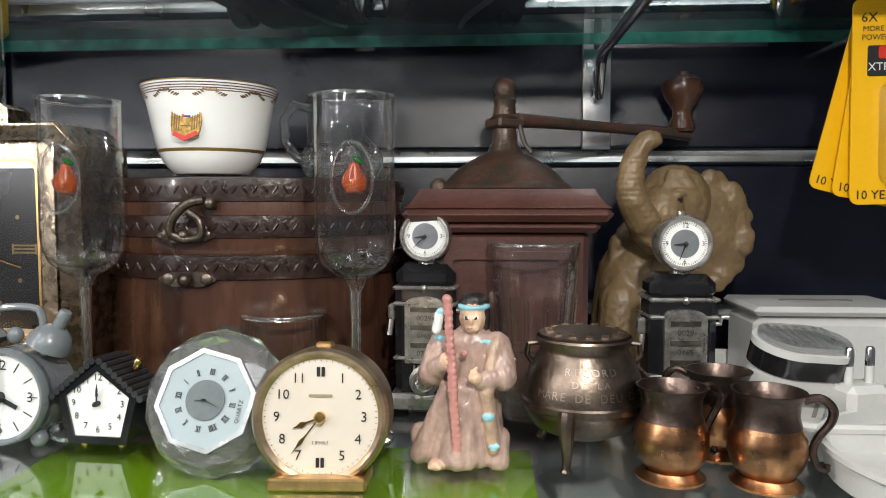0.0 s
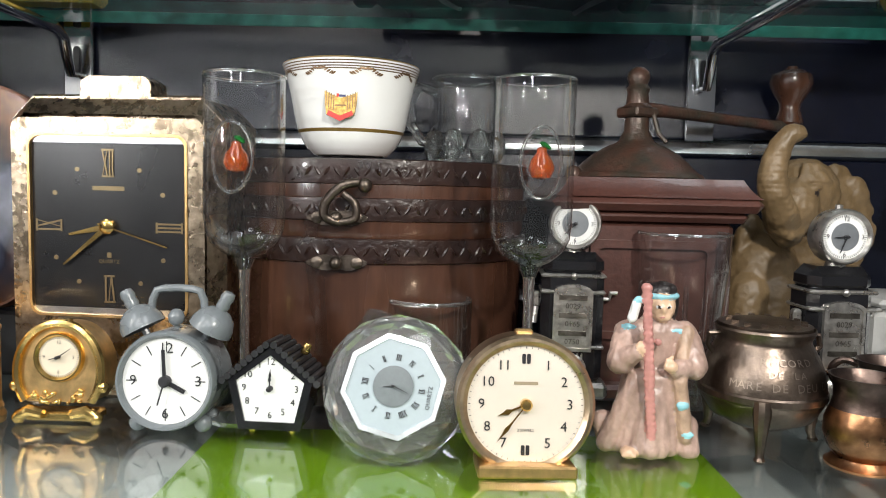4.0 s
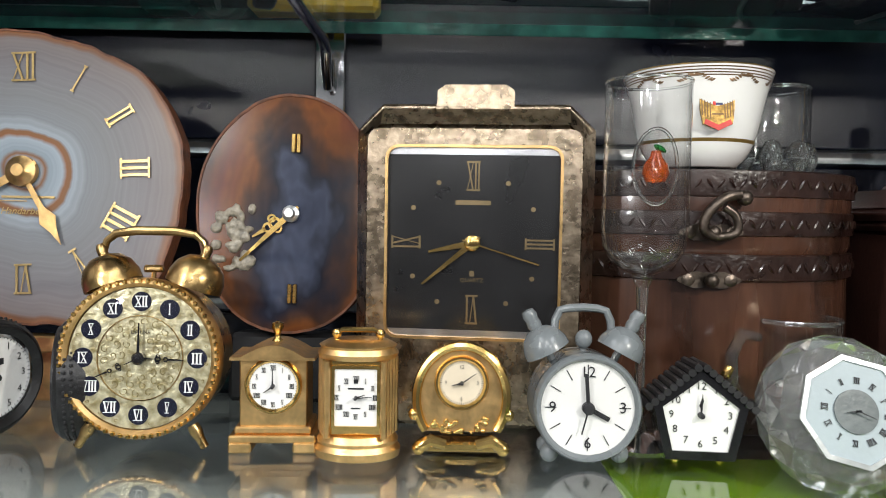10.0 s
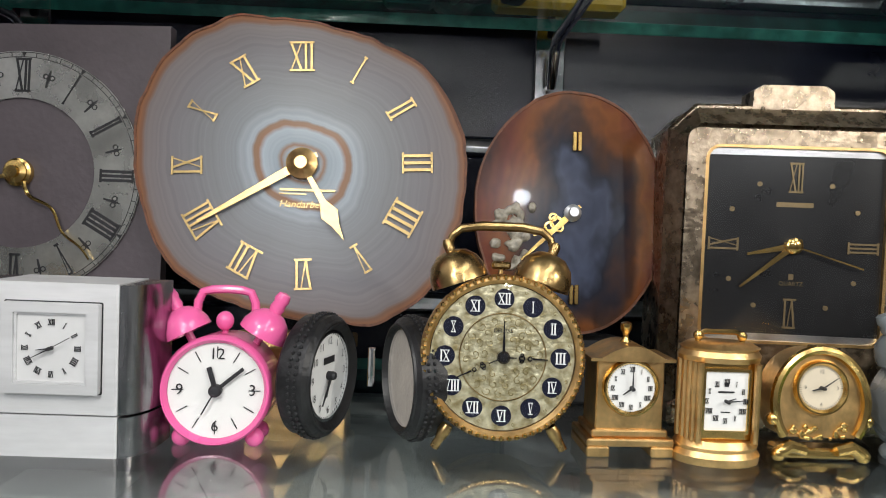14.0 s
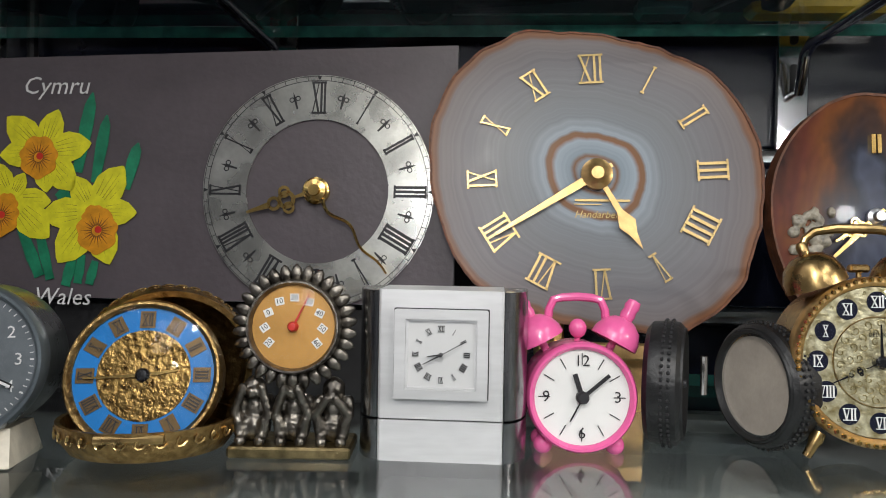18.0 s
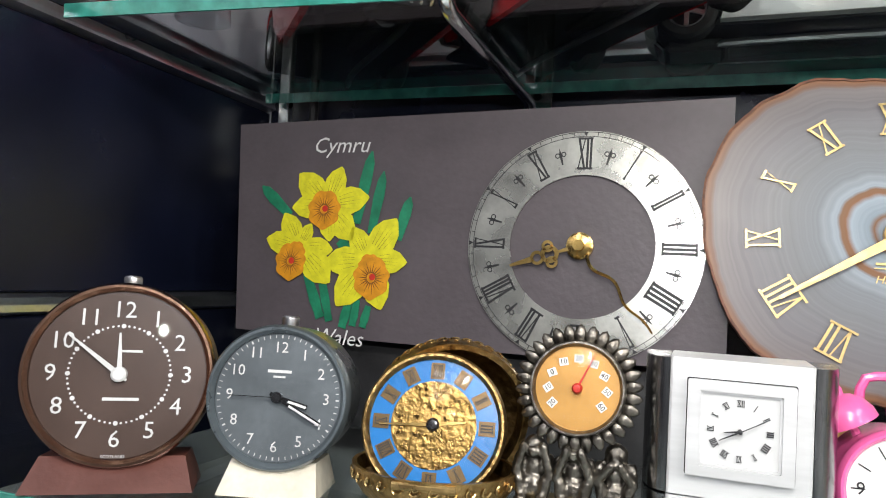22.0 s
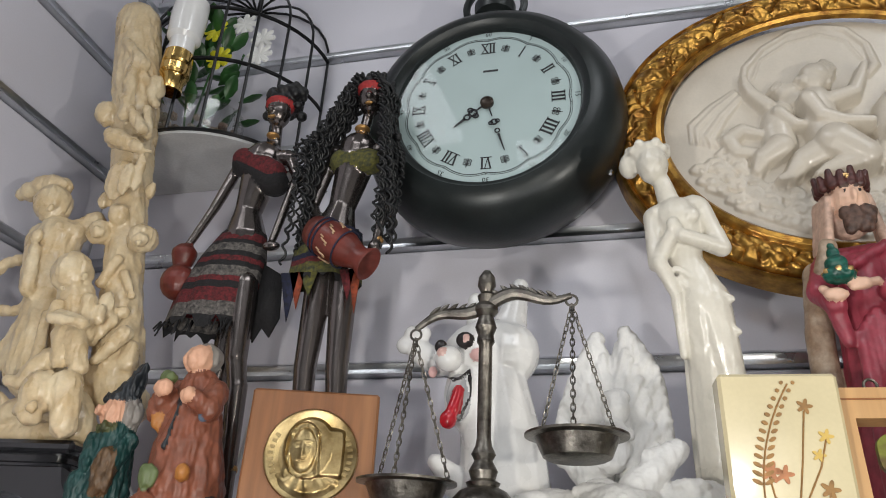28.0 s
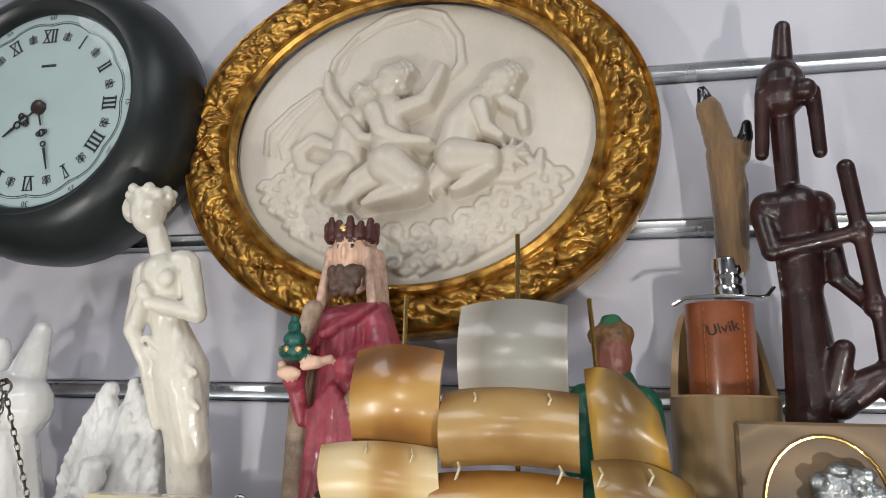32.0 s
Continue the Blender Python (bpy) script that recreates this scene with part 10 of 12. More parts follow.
# medal plaque
c = thing("medal_plaque", pose(-0.5752, 0.3898, Z2, -2, 0, 17), "square wooden plaque with a round bronze portrait medal", "plaque")
part("board", Geo().box((0, 0.006, 0.0341), (0.067, 0.012, 0.0682), 0.0012), mat("reddish_plaque_wood", (0.33, 0.15, 0.06), 0.36, 0, 0.35, 30, 0.2, 300, coat=0.25, col2=(0.17, 0.065, 0.025), spots=0.5, stretch=(1, 1, 0.08)), c)
mm = Matrix.Translation((0.001, -0.0002, 0.0340)) @ FRONT
MEDAL = mat("bronze_medal", (0.5, 0.39, 0.2), 0.34, 1, 0.25, 90, 0.25, col2=(0.2, 0.13, 0.05))
md_ = part("medal", Geo().lathe([(0.0240, 0), (0.0240, 0.0016), (0.0234, 0.0024), (0.0226, 0.0018), (0, 0.0010)], 56, mm), MEDAL, c, "round bronze medal")


def medal_height(u, v):
    """Relief of a hooded head on the medal, in medal radii; millimetres of height."""
    hill = lambda cx, cy, rx, ry: max(0.0, 1 - ((u - cx) / rx) ** 2 - ((v - cy) / ry) ** 2)
    dot = lambda cx, cy, sx, sy: math.exp(-((u - cx) / sx) ** 2 - ((v - cy) / sy) ** 2)
    h = 0.5
    rob = 0.9 + 1.6 * math.sqrt(hill(0.0, -1.05, 0.95, 0.72)) + 0.28 * math.sin(16 * math.atan2(u + 0.05, -v - 0.1))
    if v < -0.38:
        h = max(h, rob * min(1, (-0.38 - v) * 8))
    h = max(h, 3.0 * min(1.0, 3.5 * hill(-0.04, 0.14, 0.62, 0.78)))
    cowl = max(abs(u - 0.46) / 0.32, abs(v - 0.06) / 0.62)
    if cowl < 1:
        h = max(h, 2.7 * min(1, (1 - cowl) * 5) + 0.25 * dot(0.46, 0.3, 0.2, 0.3))
    if hill(-0.17, 0.12, 0.40, 0.62) > 0:
        h = 1.0 + 0.4 * abs(math.sin(18 * u)) * (1 if v > 0.45 else 0)
    f = hill(-0.17, 0.10, 0.30, 0.52)
    if f > 0:
        h = max(h, 1.0 + 2.7 * math.sqrt(f))
        h += 0.9 * dot(-0.19, 0.10, 0.045, 0.17) + 0.45 * dot(-0.19, -0.01, 0.075, 0.045) - 0.75 * dot(-0.30, 0.21, 0.07, 0.045) - 0.75 * dot(-0.07, 0.21, 0.07, 0.045)
        h += 0.4 * dot(-0.30, 0.215, 0.035, 0.02) + 0.4 * dot(-0.07, 0.215, 0.035, 0.02) + 0.45 * dot(-0.30, 0.30, 0.09, 0.025) + 0.45 * dot(-0.07, 0.30, 0.09, 0.025)
        h += 0.4 * dot(-0.19, -0.11, 0.08, 0.022) - 0.5 * dot(-0.19, -0.145, 0.09, 0.014) + 0.45 * dot(-0.19, -0.185, 0.07, 0.022) + 0.3 * dot(-0.18, -0.30, 0.08, 0.06)
    for s_ in (-1, 1):
        h += 0.9 * dot(-0.17 + s_ * (0.30 + 0.10 * max(0, -v + 0.3)), v, 0.045, 1) * (1 if -0.5 < v < 0.55 else 0)
    h += 1.0 * dot(-0.12, -0.50, 0.06, 0.05) + 0.8 * dot(-0.06, -0.60, 0.035, 0.1)
    return h


NG, MR = 110, 0.0222
vs = [(MR * u, MR * v, 0.0011 + 0.00095 * medal_height(u, v) * min(1, 6 * (1.001 - math.hypot(u, v)))) for u, v in ((q / NG * math.cos(a), q / NG * math.sin(a)) for q in range(1, NG // 2 * 2, 2) for a in (2 * math.pi * i / 120 for i in range(120)))]
fs = [(q * 120 + i, q * 120 + 120 + i, q * 120 + 120 + (i + 1) % 120, q * 120 + (i + 1) % 120) for q in range(len(vs) // 120 - 1) for i in range(120)] + [tuple(range(120))[::-1]]
part("portrait", Geo().add(vs, fs, mm), MEDAL, md_, angle=80)
g = Geo()
for i in range(7):
    for side in (-1, 1):
        a = side * (62 + 9 * i)
        part("letter_bar", Geo().box((0, 0, 0), (0.0016, 0.0026, 0.0006), 0, mm @ Matrix.Translation((*around(a, 0.0200), 0.0019)) @ Matrix.Rotation(radians(-a), 4, "Z")), MEDAL, md_)

# brass balance scales
c = thing("balance_scales", pose(-0.4860, 0.397, Z2, 0, 0, 0), "antique pewter balance scales with two hanging pans", "balance scales")
part("foot", Geo().lathe([(0, 0), (0.0265, 0), (0.027, 0.003), (0.0245, 0.0065), (0.0175, 0.0095), (0.0165, 0.013), (0.0115, 0.0185), (0.0075, 0.0205), (0.0085, 0.0225), (0.006, 0.024), (0, 0.024)], 40), PEWTER, c)
part("pillar", Geo().lathe([(0.006, 0.024), (0.0072, 0.028), (0.0045, 0.033), (0.0062, 0.036), (0.0042, 0.04), (0.0036, 0.044), (0.0036, 0.092), (0.0048, 0.094), (0.0042, 0.098), (0.0058, 0.102), (0.004, 0.108), (0.0065, 0.111), (0.0065, 0.113), (0.004, 0.116), (0.005, 0.12), (0.003, 0.122), (0.005, 0.126), (0.0045, 0.131), (0.002, 0.135), (0, 0.136)], 24), PEWTER, c)
bl, br = Vector((-0.0385, 0, 0.1025)), Vector((0.0455, 0, 0.1185))
def beam_pt(f):
    p = bl.lerp(br, f)
    return (p.x, p.y, p.z + 0.006 * math.sin(math.pi * f) + 0.0028 * math.sin(4 * math.pi * f))
part("beam", Geo().tube([beam_pt(i / 24) for i in range(25)], [0.0016 + 0.0022 * math.sin(math.pi * i / 24) for i in range(25)], 10), PEWTER, c)
g = Geo()
for i in range(14):
    f = 0.12 + 0.76 * i / 13
    p = beam_pt(f)
    g.lathe([(0, -1), (0.8, -0.4), (0.8, 0.4), (0, 1)], 6, Matrix.Translation((p[0], -0.001, p[2] + 0.0028)) @ Matrix.Rotation(radians(50 if f < 0.5 else -50), 4, "Y") @ Matrix.Diagonal((0.0016, 0.0016, 0.0045, 1)))
part("acanthus_band", g, PEWTER, c)
for end, pz, nm in ((bl, 0.0205, "left"), (br, 0.043, "right")):
    pan = part("pan", Geo().lathe([(0, -0.0098), (0.014, -0.0098), (0.0165, -0.0085), (0.0205, 0.0005), (0.0252, 0.0012), (0.0252, 0.0024), (0.0198, 0.002), (0.015, -0.0075), (0, -0.0082)], 44, Matrix.Translation((end.x, 0, pz))), PEWTER, c)
    part("suspension_ring", Geo().tube([(end.x + 0.003 * math.cos(t), 0, end.z - 0.003 + 0.003 * math.sin(t)) for t in (2 * math.pi * i / 14 for i in range(14))], 0.0007, 6, closed=True), PEWTER, c)
    for k in range(3):
        a = radians(-90 + 120 * k)
        lo, hi = Vector((end.x + 0.0222 * math.cos(a), 0.0222 * math.sin(a), pz + 0.0022)), Vector((end.x, 0, end.z - 0.0055))
        n = max(8, int((hi - lo).length / 0.0036))
        g = Geo()
        for i in range(n):
            ctr = lo.lerp(hi, (i + 0.5) / n)
            q = (hi - lo).to_track_quat("Z", "Y").to_matrix().to_4x4() @ Matrix.Rotation(radians(90 * (i % 2)), 4, "Z")
            ring_ = [Matrix.Translation(ctr) @ q @ Vector((0.0011 * math.cos(t), 0, 0.0026 * math.sin(t))) for t in (2 * math.pi * j / 10 for j in range(10))]
            g.tube(ring_, 0.0004, 4, closed=True)
        tagged(part("chain", g, PEWTER, pan), kind="stuff")

# white laughing ghost dog
WHT, RED, PNK = mat("white_glaze", (0.8, 0.79, 0.77), 0.28, 0, 0.04, 50, 0.05, coat=0.4), mat("red_glaze", (0.5, 0.01, 0.02), 0.2, coat=0.6), mat("pink_blush", (0.75, 0.45, 0.42), 0.35)
GAPE = mat("grey_mouth_glaze", (0.45, 0.45, 0.46), 0.35, coat=0.3)
ghost = [((0.016, 0, 0.004), (0.012, 0, 0.05), 0.027, 0.024, 0), ((0.012, 0, 0.05), (0.006, 0, 0.085), 0.024, 0.021, 0), ((0.004, 0, 0.104), (0.0295, 0.022, 0.0225), 0), ((0.016, 0.002, 0.106), (0.018, 0.018, 0.019), 0), ((-0.004, 0.003, 0.122), (-0.0055, 0.003, 0.141), 0.008, 0.006, 0),
         ((0.014, 0.004, 0.118), (0.0215, 0.004, 0.150), 0.012, 0.0058, 0), ((-0.006, -0.008, 0.078), (0.0155, 0.014, 0.022), 0),
         ((-0.026, -0.004, 0.099), (-0.038, -0.007, 0.106), 0.008, 0.0075, 0), ((-0.0427, -0.008, 0.1165), 0.006, 0), ((-0.0475, -0.008, 0.110), 0.0055, 0), ((-0.036, -0.008, 0.117), 0.005, 0),
         ((-0.0157, -0.0245, 0.0955), (0.0085, 0.008, 0.0078), 0), ((-0.018, -0.031, 0.0975), (0.0035, 0.0025, 0.003), 2), ((0.0015, -0.021, 0.0985), (0.0055, 0.0025, 0.0045), 4), ((-0.0275, -0.0135, 0.091), (0.003, 0.003, 0.004), 4),
         ((-0.0072, -0.0215, 0.1075), (0.0058, 0.003, 0.0052), 3), ((-0.0055, -0.0238, 0.1078), (0.0022, 0.0016, 0.0026), 2), ((-0.0222, -0.0178, 0.105), (0.0042, 0.003, 0.0048), 3),
         ((-0.010, -0.0205, 0.0735), (0.0075, 0.0025, 0.0145), 5), ((-0.0095, -0.0225, 0.077), (-0.0115, -0.0255, 0.066), 0.0032, 0.0040, 1), ((-0.014, -0.0265, 0.060), (0.0052, 0.004, 0.0055), 1),
         ((-0.018, -0.0215, 0.0855), (-0.0095, -0.0235, 0.0835), 0.0008, 0.0008, 3), ((-0.0095, -0.0235, 0.0835), (-0.0035, -0.022, 0.090), 0.0008, 0.0008, 3), ((-0.0035, -0.022, 0.090), (-0.0028, -0.0215, 0.074), 0.0007, 0.0007, 3), ((-0.0028, -0.0215, 0.074), (-0.0085, -0.0225, 0.059), 0.0007, 0.0007, 3),
         ((-0.024, -0.010, 0.040), (-0.013, -0.008, 0.030), 0.005, 0.009, 0), ((-0.012, -0.010, 0.008), (0.022, 0.014, 0.012), 0), ((0.03, -0.008, 0.008), (0.016, 0.016, 0.012), 0)]
figure("ghost_figurine", ghost, pose(-0.4975, 0.452, Z2, 0, 0, 0), [WHT, RED, mat("pale_pink_glaze", (0.78, 0.5, 0.44), 0.3, coat=0.4), EYE, PNK, GAPE], "white glazed laughing ghost figurine with a red tongue", voxel=0.001, smooth=9)

# angel wings and swan
prims = [((0.0, 0.0, 0.012), (0.055, 0.02, 0.014), 0)]
prims += [((-0.010, 0.008, 0.066), (0.0175, 0.0065, 0.040), 0), ((0.013, 0.008, 0.066), (0.0190, 0.0065, 0.042), 0), ((-0.006, 0.007, 0.095), (0.0095, 0.0055, 0.022), 0), ((0.013, 0.007, 0.098), (0.0105, 0.0055, 0.022), 0)]
for side in (((-0.030, 0.050), (-0.0295, 0.062), (-0.0275, 0.074), (-0.0235, 0.085), (-0.0195, 0.095), (-0.0125, 0.108), (-0.0055, 0.120)), ((0.0135, 0.123), (0.021, 0.112), (0.0285, 0.099), (0.0315, 0.086), (0.0325, 0.074), (0.0335, 0.062), (0.034, 0.050))):
    for k in range(6):
        (x0, z0), (x1, z1) = side[k], side[k + 1]
        prims.append(((x0 * 0.9, 0.006, z0 - 0.004), (x1 * 0.9, 0.006, z1 - 0.004), 0.0052, 0.0052, 0))
    for k in range(13):
        f = k / 12 * 5.999
        q, w = int(f), f - int(f)
        x, z = side[q][0] * (1 - w) + side[q + 1][0] * w, side[q][1] * (1 - w) + side[q + 1][1] * w
        prims.append(((0.002 + 0.3 * x, 0.006, z - 0.026), (x * 0.96, 0.004 - 0.0012 * (k % 2), z - 0.002), 0.0062, 0.0030, 0))
        prims.append(((0.002 + 0.2 * x, 0.001, z - 0.042), (0.002 + 0.68 * x, 0.0005 - 0.001 * (k % 2), z - 0.016), 0.0044, 0.0022, 0))
prims += [((0.004, -0.014, 0.069), (0.0078, 0.0075, 0.0085), 0), ((0.004, -0.012, 0.076), (0.0085, 0.0075, 0.0045), 0), ((0, -0.008, 0.05), (0.011, 0.009, 0.015), 0), ((-0.01, -0.014, 0.055), (0.004, -0.018, 0.06), 0.0035, 0.003, 0), ((0.01, -0.014, 0.055), (0.0, -0.02, 0.062), 0.0035, 0.003, 0)]
prims += [((-0.03, -0.022, 0.012), (0.022, 0.018, 0.014), 0), ((0.004, -0.028, 0.014), (0.025, 0.016, 0.014), 0), ((0.04, -0.018, 0.016), (0.024, 0.018, 0.016), 0), ((0.012, -0.026, 0.026), (0.034, -0.02, 0.046), 0.009, 0.006, 0), ((0.034, -0.02, 0.046), (0.02, -0.024, 0.042), 0.0055, 0.0045, 0)]
for k in range(22):
    prims.append(((rr.uniform(-0.05, 0.058), -0.030 + rr.uniform(-0.008, 0.01), rr.uniform(0.004, 0.03)), (rr.uniform(0.006, 0.012), 0.004, rr.uniform(0.002, 0.004)), 0))
figure("angel_figurine", prims, pose(-0.4255, 0.458, Z2, 0, 0, 0), [WHITEMATT, PNK], "white plaster angel with raised wings behind a swan", voxel=0.0009, smooth=2, folds=0.0008, fscale=320)

# draped classical figure
VENUS = Vector((-0.376, 0.455, Z2))
prims = [((-0.391, 0.424, 1.725), (0.0094, 0.0104, 0.0125), 0), ((-0.393, 0.428, 1.7325), (0.0118, 0.0118, 0.0085), 0), ((-0.4045, 0.430, 1.7290), (0.0062, 0.0068, 0.0085), 0), ((-0.389, 0.4145, 1.7225), (0.0018, 0.0018, 0.0026), 0),
         ((-0.3865, 0.427, 1.714), (-0.383, 0.429, 1.700), 0.0054, 0.0064, 0), ((-0.390, 0.430, 1.692), (-0.370, 0.430, 1.697), 0.0078, 0.0078, 0), ((-0.380, 0.430, 1.690), (-0.3775, 0.434, 1.664), 0.0132, 0.0098, 0), ((-0.3775, 0.434, 1.664), (-0.370, 0.438, 1.640), 0.0095, 0.0150, 0),
         ((-0.370, 0.438, 1.640), (-0.3695, 0.450, 1.600), 0.0150, 0.0112, 0), ((-0.3695, 0.450, 1.600), (-0.3690, 0.462, 1.555), 0.0108, 0.0092, 0), ((-0.3690, 0.462, 1.555), (-0.3690, 0.468, 1.5225), 0.0092, 0.0128, 0), ((-0.370, 0.474, 1.517), (0.019, 0.017, 0.004), 0),
         ((-0.3665, 0.4345, 1.636), (-0.3605, 0.4430, 1.598), 0.0108, 0.0086, 0), ((-0.3605, 0.4430, 1.598), (-0.362, 0.462, 1.552), 0.0082, 0.0060, 0),
         ((-0.3670, 0.430, 1.697), (-0.3580, 0.428, 1.669), 0.0062, 0.0055, 0), ((-0.3580, 0.428, 1.669), (-0.3800, 0.4175, 1.6735), 0.0052, 0.0038, 0), ((-0.3930, 0.430, 1.692), (-0.3935, 0.427, 1.661), 0.0060, 0.0054, 0), ((-0.3935, 0.427, 1.661), (-0.3825, 0.4175, 1.6785), 0.0050, 0.0036, 0), ((-0.3840, 0.4165, 1.6800), (0.0036, 0.0030, 0.0050), 0),
         ((-0.3735, 0.4200, 1.6870), (0.0050, 0.0036, 0.0050), 0), ((-0.3925, 0.4240, 1.6600), (-0.3850, 0.4280, 1.6420), 0.0046, 0.0034, 0), ((-0.3850, 0.4280, 1.6420), (-0.3830, 0.4400, 1.6100), 0.0034, 0.0024, 0),
         ((-0.3840, 0.4240, 1.6560), (-0.3560, 0.4290, 1.6380), 0.0020, 0.0018, 0), ((-0.3830, 0.4260, 1.6500), (-0.3540, 0.4320, 1.6200), 0.0018, 0.0016, 0), ((-0.3820, 0.4300, 1.6420), (-0.3560, 0.4380, 1.6020), 0.0018, 0.0015, 0)]
for k in range(11):
    f = k / 10
    y0, y1 = 0.4275 + 0.012 * (2 * f - 1) ** 2, 0.4600 + 0.010 * (2 * f - 1) ** 2
    prims.append(((-0.3820 + 0.0235 * f, y0 + 0.002, 1.640 - 0.016 * f), (-0.3790 + 0.019 * f ** 0.9, y1, 1.521), 0.0014 + 0.0006 * (k % 2), 0.0024, 0))
for k in range(14):
    a = k * 0.47
    prims.append(((-0.393 + 0.0108 * math.cos(a), 0.428 + 0.0106 * math.sin(a), 1.7345 + 0.0028 * (k % 2)), 0.0032, 0))
prims = [(Vector(q[0]) - VENUS, Vector(q[1]) - VENUS, *q[2:]) if len(q) == 5 else (Vector(q[0]) - VENUS, *q[1:]) for q in prims]
figure("venus_statuette", prims, pose(*VENUS), [MARBLE], "tall cream alabaster statuette of a draped woman", "statuette", 0.0010, 3, 0.0003, 300, 0.3)

# king with a green crown casket
KR, KC, KH = mat("crimson_robe_paint", (0.42, 0.06, 0.09), 0.42, 0, 0.2, 120, 0.15, coat=0.2), mat("pale_fawn_cloak_paint", (0.52, 0.42, 0.32), 0.5, 0, 0.3, 110, 0.25, col2=(0.3, 0.2, 0.13), spots=0.6), mat("beard_brown_paint", (0.13, 0.07, 0.05), 0.5, 0, 0.3, 300, 0.5)
KSKIN, KHAIR = mat("peach_skin_paint", (0.78, 0.5, 0.36), 0.42, 0, 0.08, 150, 0.1), mat("pale_pink_hair_paint", (0.7, 0.47, 0.36), 0.5, 0, 0.2, 200, 0.3)
prims = [((0.003, 0.004, 0.004), (0.003, 0.004, 0.085), 0.0195, 0.0165, 0), ((0.003, 0.004, 0.085), (0.004, 0.003, 0.145), 0.0165, 0.0155, 0), ((-0.010, 0.003, 0.153), (0.019, 0.003, 0.156), 0.0095, 0.0100, 0),
         ((-0.017, 0.008, 0.150), (-0.0215, 0.008, 0.115), 0.0075, 0.0070, 1), ((-0.0215, 0.008, 0.115), (-0.0225, 0.008, 0.065), 0.0075, 0.0080, 1), ((-0.0225, 0.008, 0.065), (-0.015, 0.006, 0.012), 0.0080, 0.0080, 1), ((0.0205, 0.010, 0.110), (0.0265, 0.008, 0.050), 0.0085, 0.0085, 1), ((0.0265, 0.008, 0.050), (0.0200, 0.006, 0.010), 0.0085, 0.0070, 1),
         ((0.016, -0.012, 0.115), (0.019, -0.012, 0.106), 0.0058, 0.0066, 1), ((-0.0125, -0.008, 0.160), (-0.0165, -0.008, 0.146), 0.0050, 0.0055, 1),
         ((0.0050, -0.003, 0.190), (0.0100, 0.0105, 0.0135), 2), ((0.0045, 0.005, 0.188), (0.0145, 0.010, 0.0185), 3), ((0.0055, -0.0130, 0.1900), (0.0019, 0.0030, 0.0046), 2), ((0.0055, -0.0100, 0.1835), (0.0070, 0.0040, 0.0030), 2),
         ((0.0014, -0.0122, 0.1938), 0.0009, 6), ((0.0096, -0.0122, 0.1935), 0.0009, 6), ((-0.0004, -0.0115, 0.1968), (0.0034, -0.0128, 0.1972), 0.0006, 0.0007, 4), ((0.0076, -0.0128, 0.1972), (0.0112, -0.0115, 0.1966), 0.0007, 0.0006, 4), ((0.0040, -0.0128, 0.1820), (0.0072, -0.0128, 0.1820), 0.0007, 0.0007, 7)]
for q in range(26):                                    # curled beard
    a, f = q * 2.4, (q % 6) / 5
    prims.append(((0.0056 + 0.0078 * (1 - 0.35 * f) * math.cos(a), -0.0105 - 0.0028 * abs(math.sin(a)), 0.1805 - 0.0115 * f), 0.0031, 4))
for q in range(7):                                     # long hair in locks
    for s in (-1, 1):
        prims.append(((0.0045 + s * (0.0105 + 0.0007 * q), -0.004 + 0.0018 * q, 0.193), (0.0045 + s * (0.0148 + 0.0005 * q), -0.004 + 0.0022 * q, 0.163), 0.0024, 0.0030, 3))
for q in range(14):                                    # crown
    a = 2 * math.pi * q / 14
    prims.append(((0.004 + 0.0125 * math.cos(a), 0.001 + 0.0115 * math.sin(a), 0.2005), (0.004 + 0.0138 * math.cos(a), 0.001 + 0.0128 * math.sin(a), 0.2065 + 0.0025 * (q % 2)), 0.0030, 0.0020, 5))
prims += [((0.004, 0.001, 0.203), (0.0115, 0.0105, 0.0050), 5), ((0.004, -0.0122, 0.2040), 0.0013, 10),
          ((0.0215, 0.001, 0.153), (0.0275, -0.005, 0.137), 0.0090, 0.0095, 0), ((0.0275, -0.005, 0.137), (0.0120, -0.017, 0.129), 0.0092, 0.0072, 0), ((0.0145, -0.014, 0.125), (0.0185, -0.012, 0.113), 0.0050, 0.0040, 0), ((-0.0135, 0.001, 0.150), (-0.0210, -0.007, 0.133), 0.0078, 0.0070, 0), ((-0.0210, -0.007, 0.133), (-0.0170, -0.016, 0.122), 0.0066, 0.0060, 0), ((-0.0170, -0.014, 0.120), (-0.0130, -0.012, 0.102), 0.0050, 0.0035, 0),
          ((-0.0050, -0.0225, 0.1310), (0.0070, 0.0036, 0.0036), 2), ((-0.0090, -0.0235, 0.1290), (0.0035, -0.0215, 0.1325), 0.0022, 0.0026, 2), ((-0.0175, -0.0220, 0.1255), (0.0068, 0.0036, 0.0036), 2), ((-0.0230, -0.0195, 0.1300), (-0.0180, -0.0225, 0.1235), 0.0024, 0.0022, 2),
          ((-0.0145, -0.0235, 0.1360), (0.0082, 0.0074, 0.0050), 8), ((-0.0150, -0.0235, 0.1425), (0.0062, 0.0058, 0.0045), 8), ((-0.0155, -0.0235, 0.1485), (0.0036, 0.0036, 0.0040), 8), ((-0.0158, -0.0235, 0.1530), 0.0020, 8)]
for q in range(7):
    prims.append(((-0.0145 + 0.0076 * math.cos(0.9 * q), -0.0235 + 0.0070 * math.sin(0.9 * q), 0.1375), 0.0016, 10))
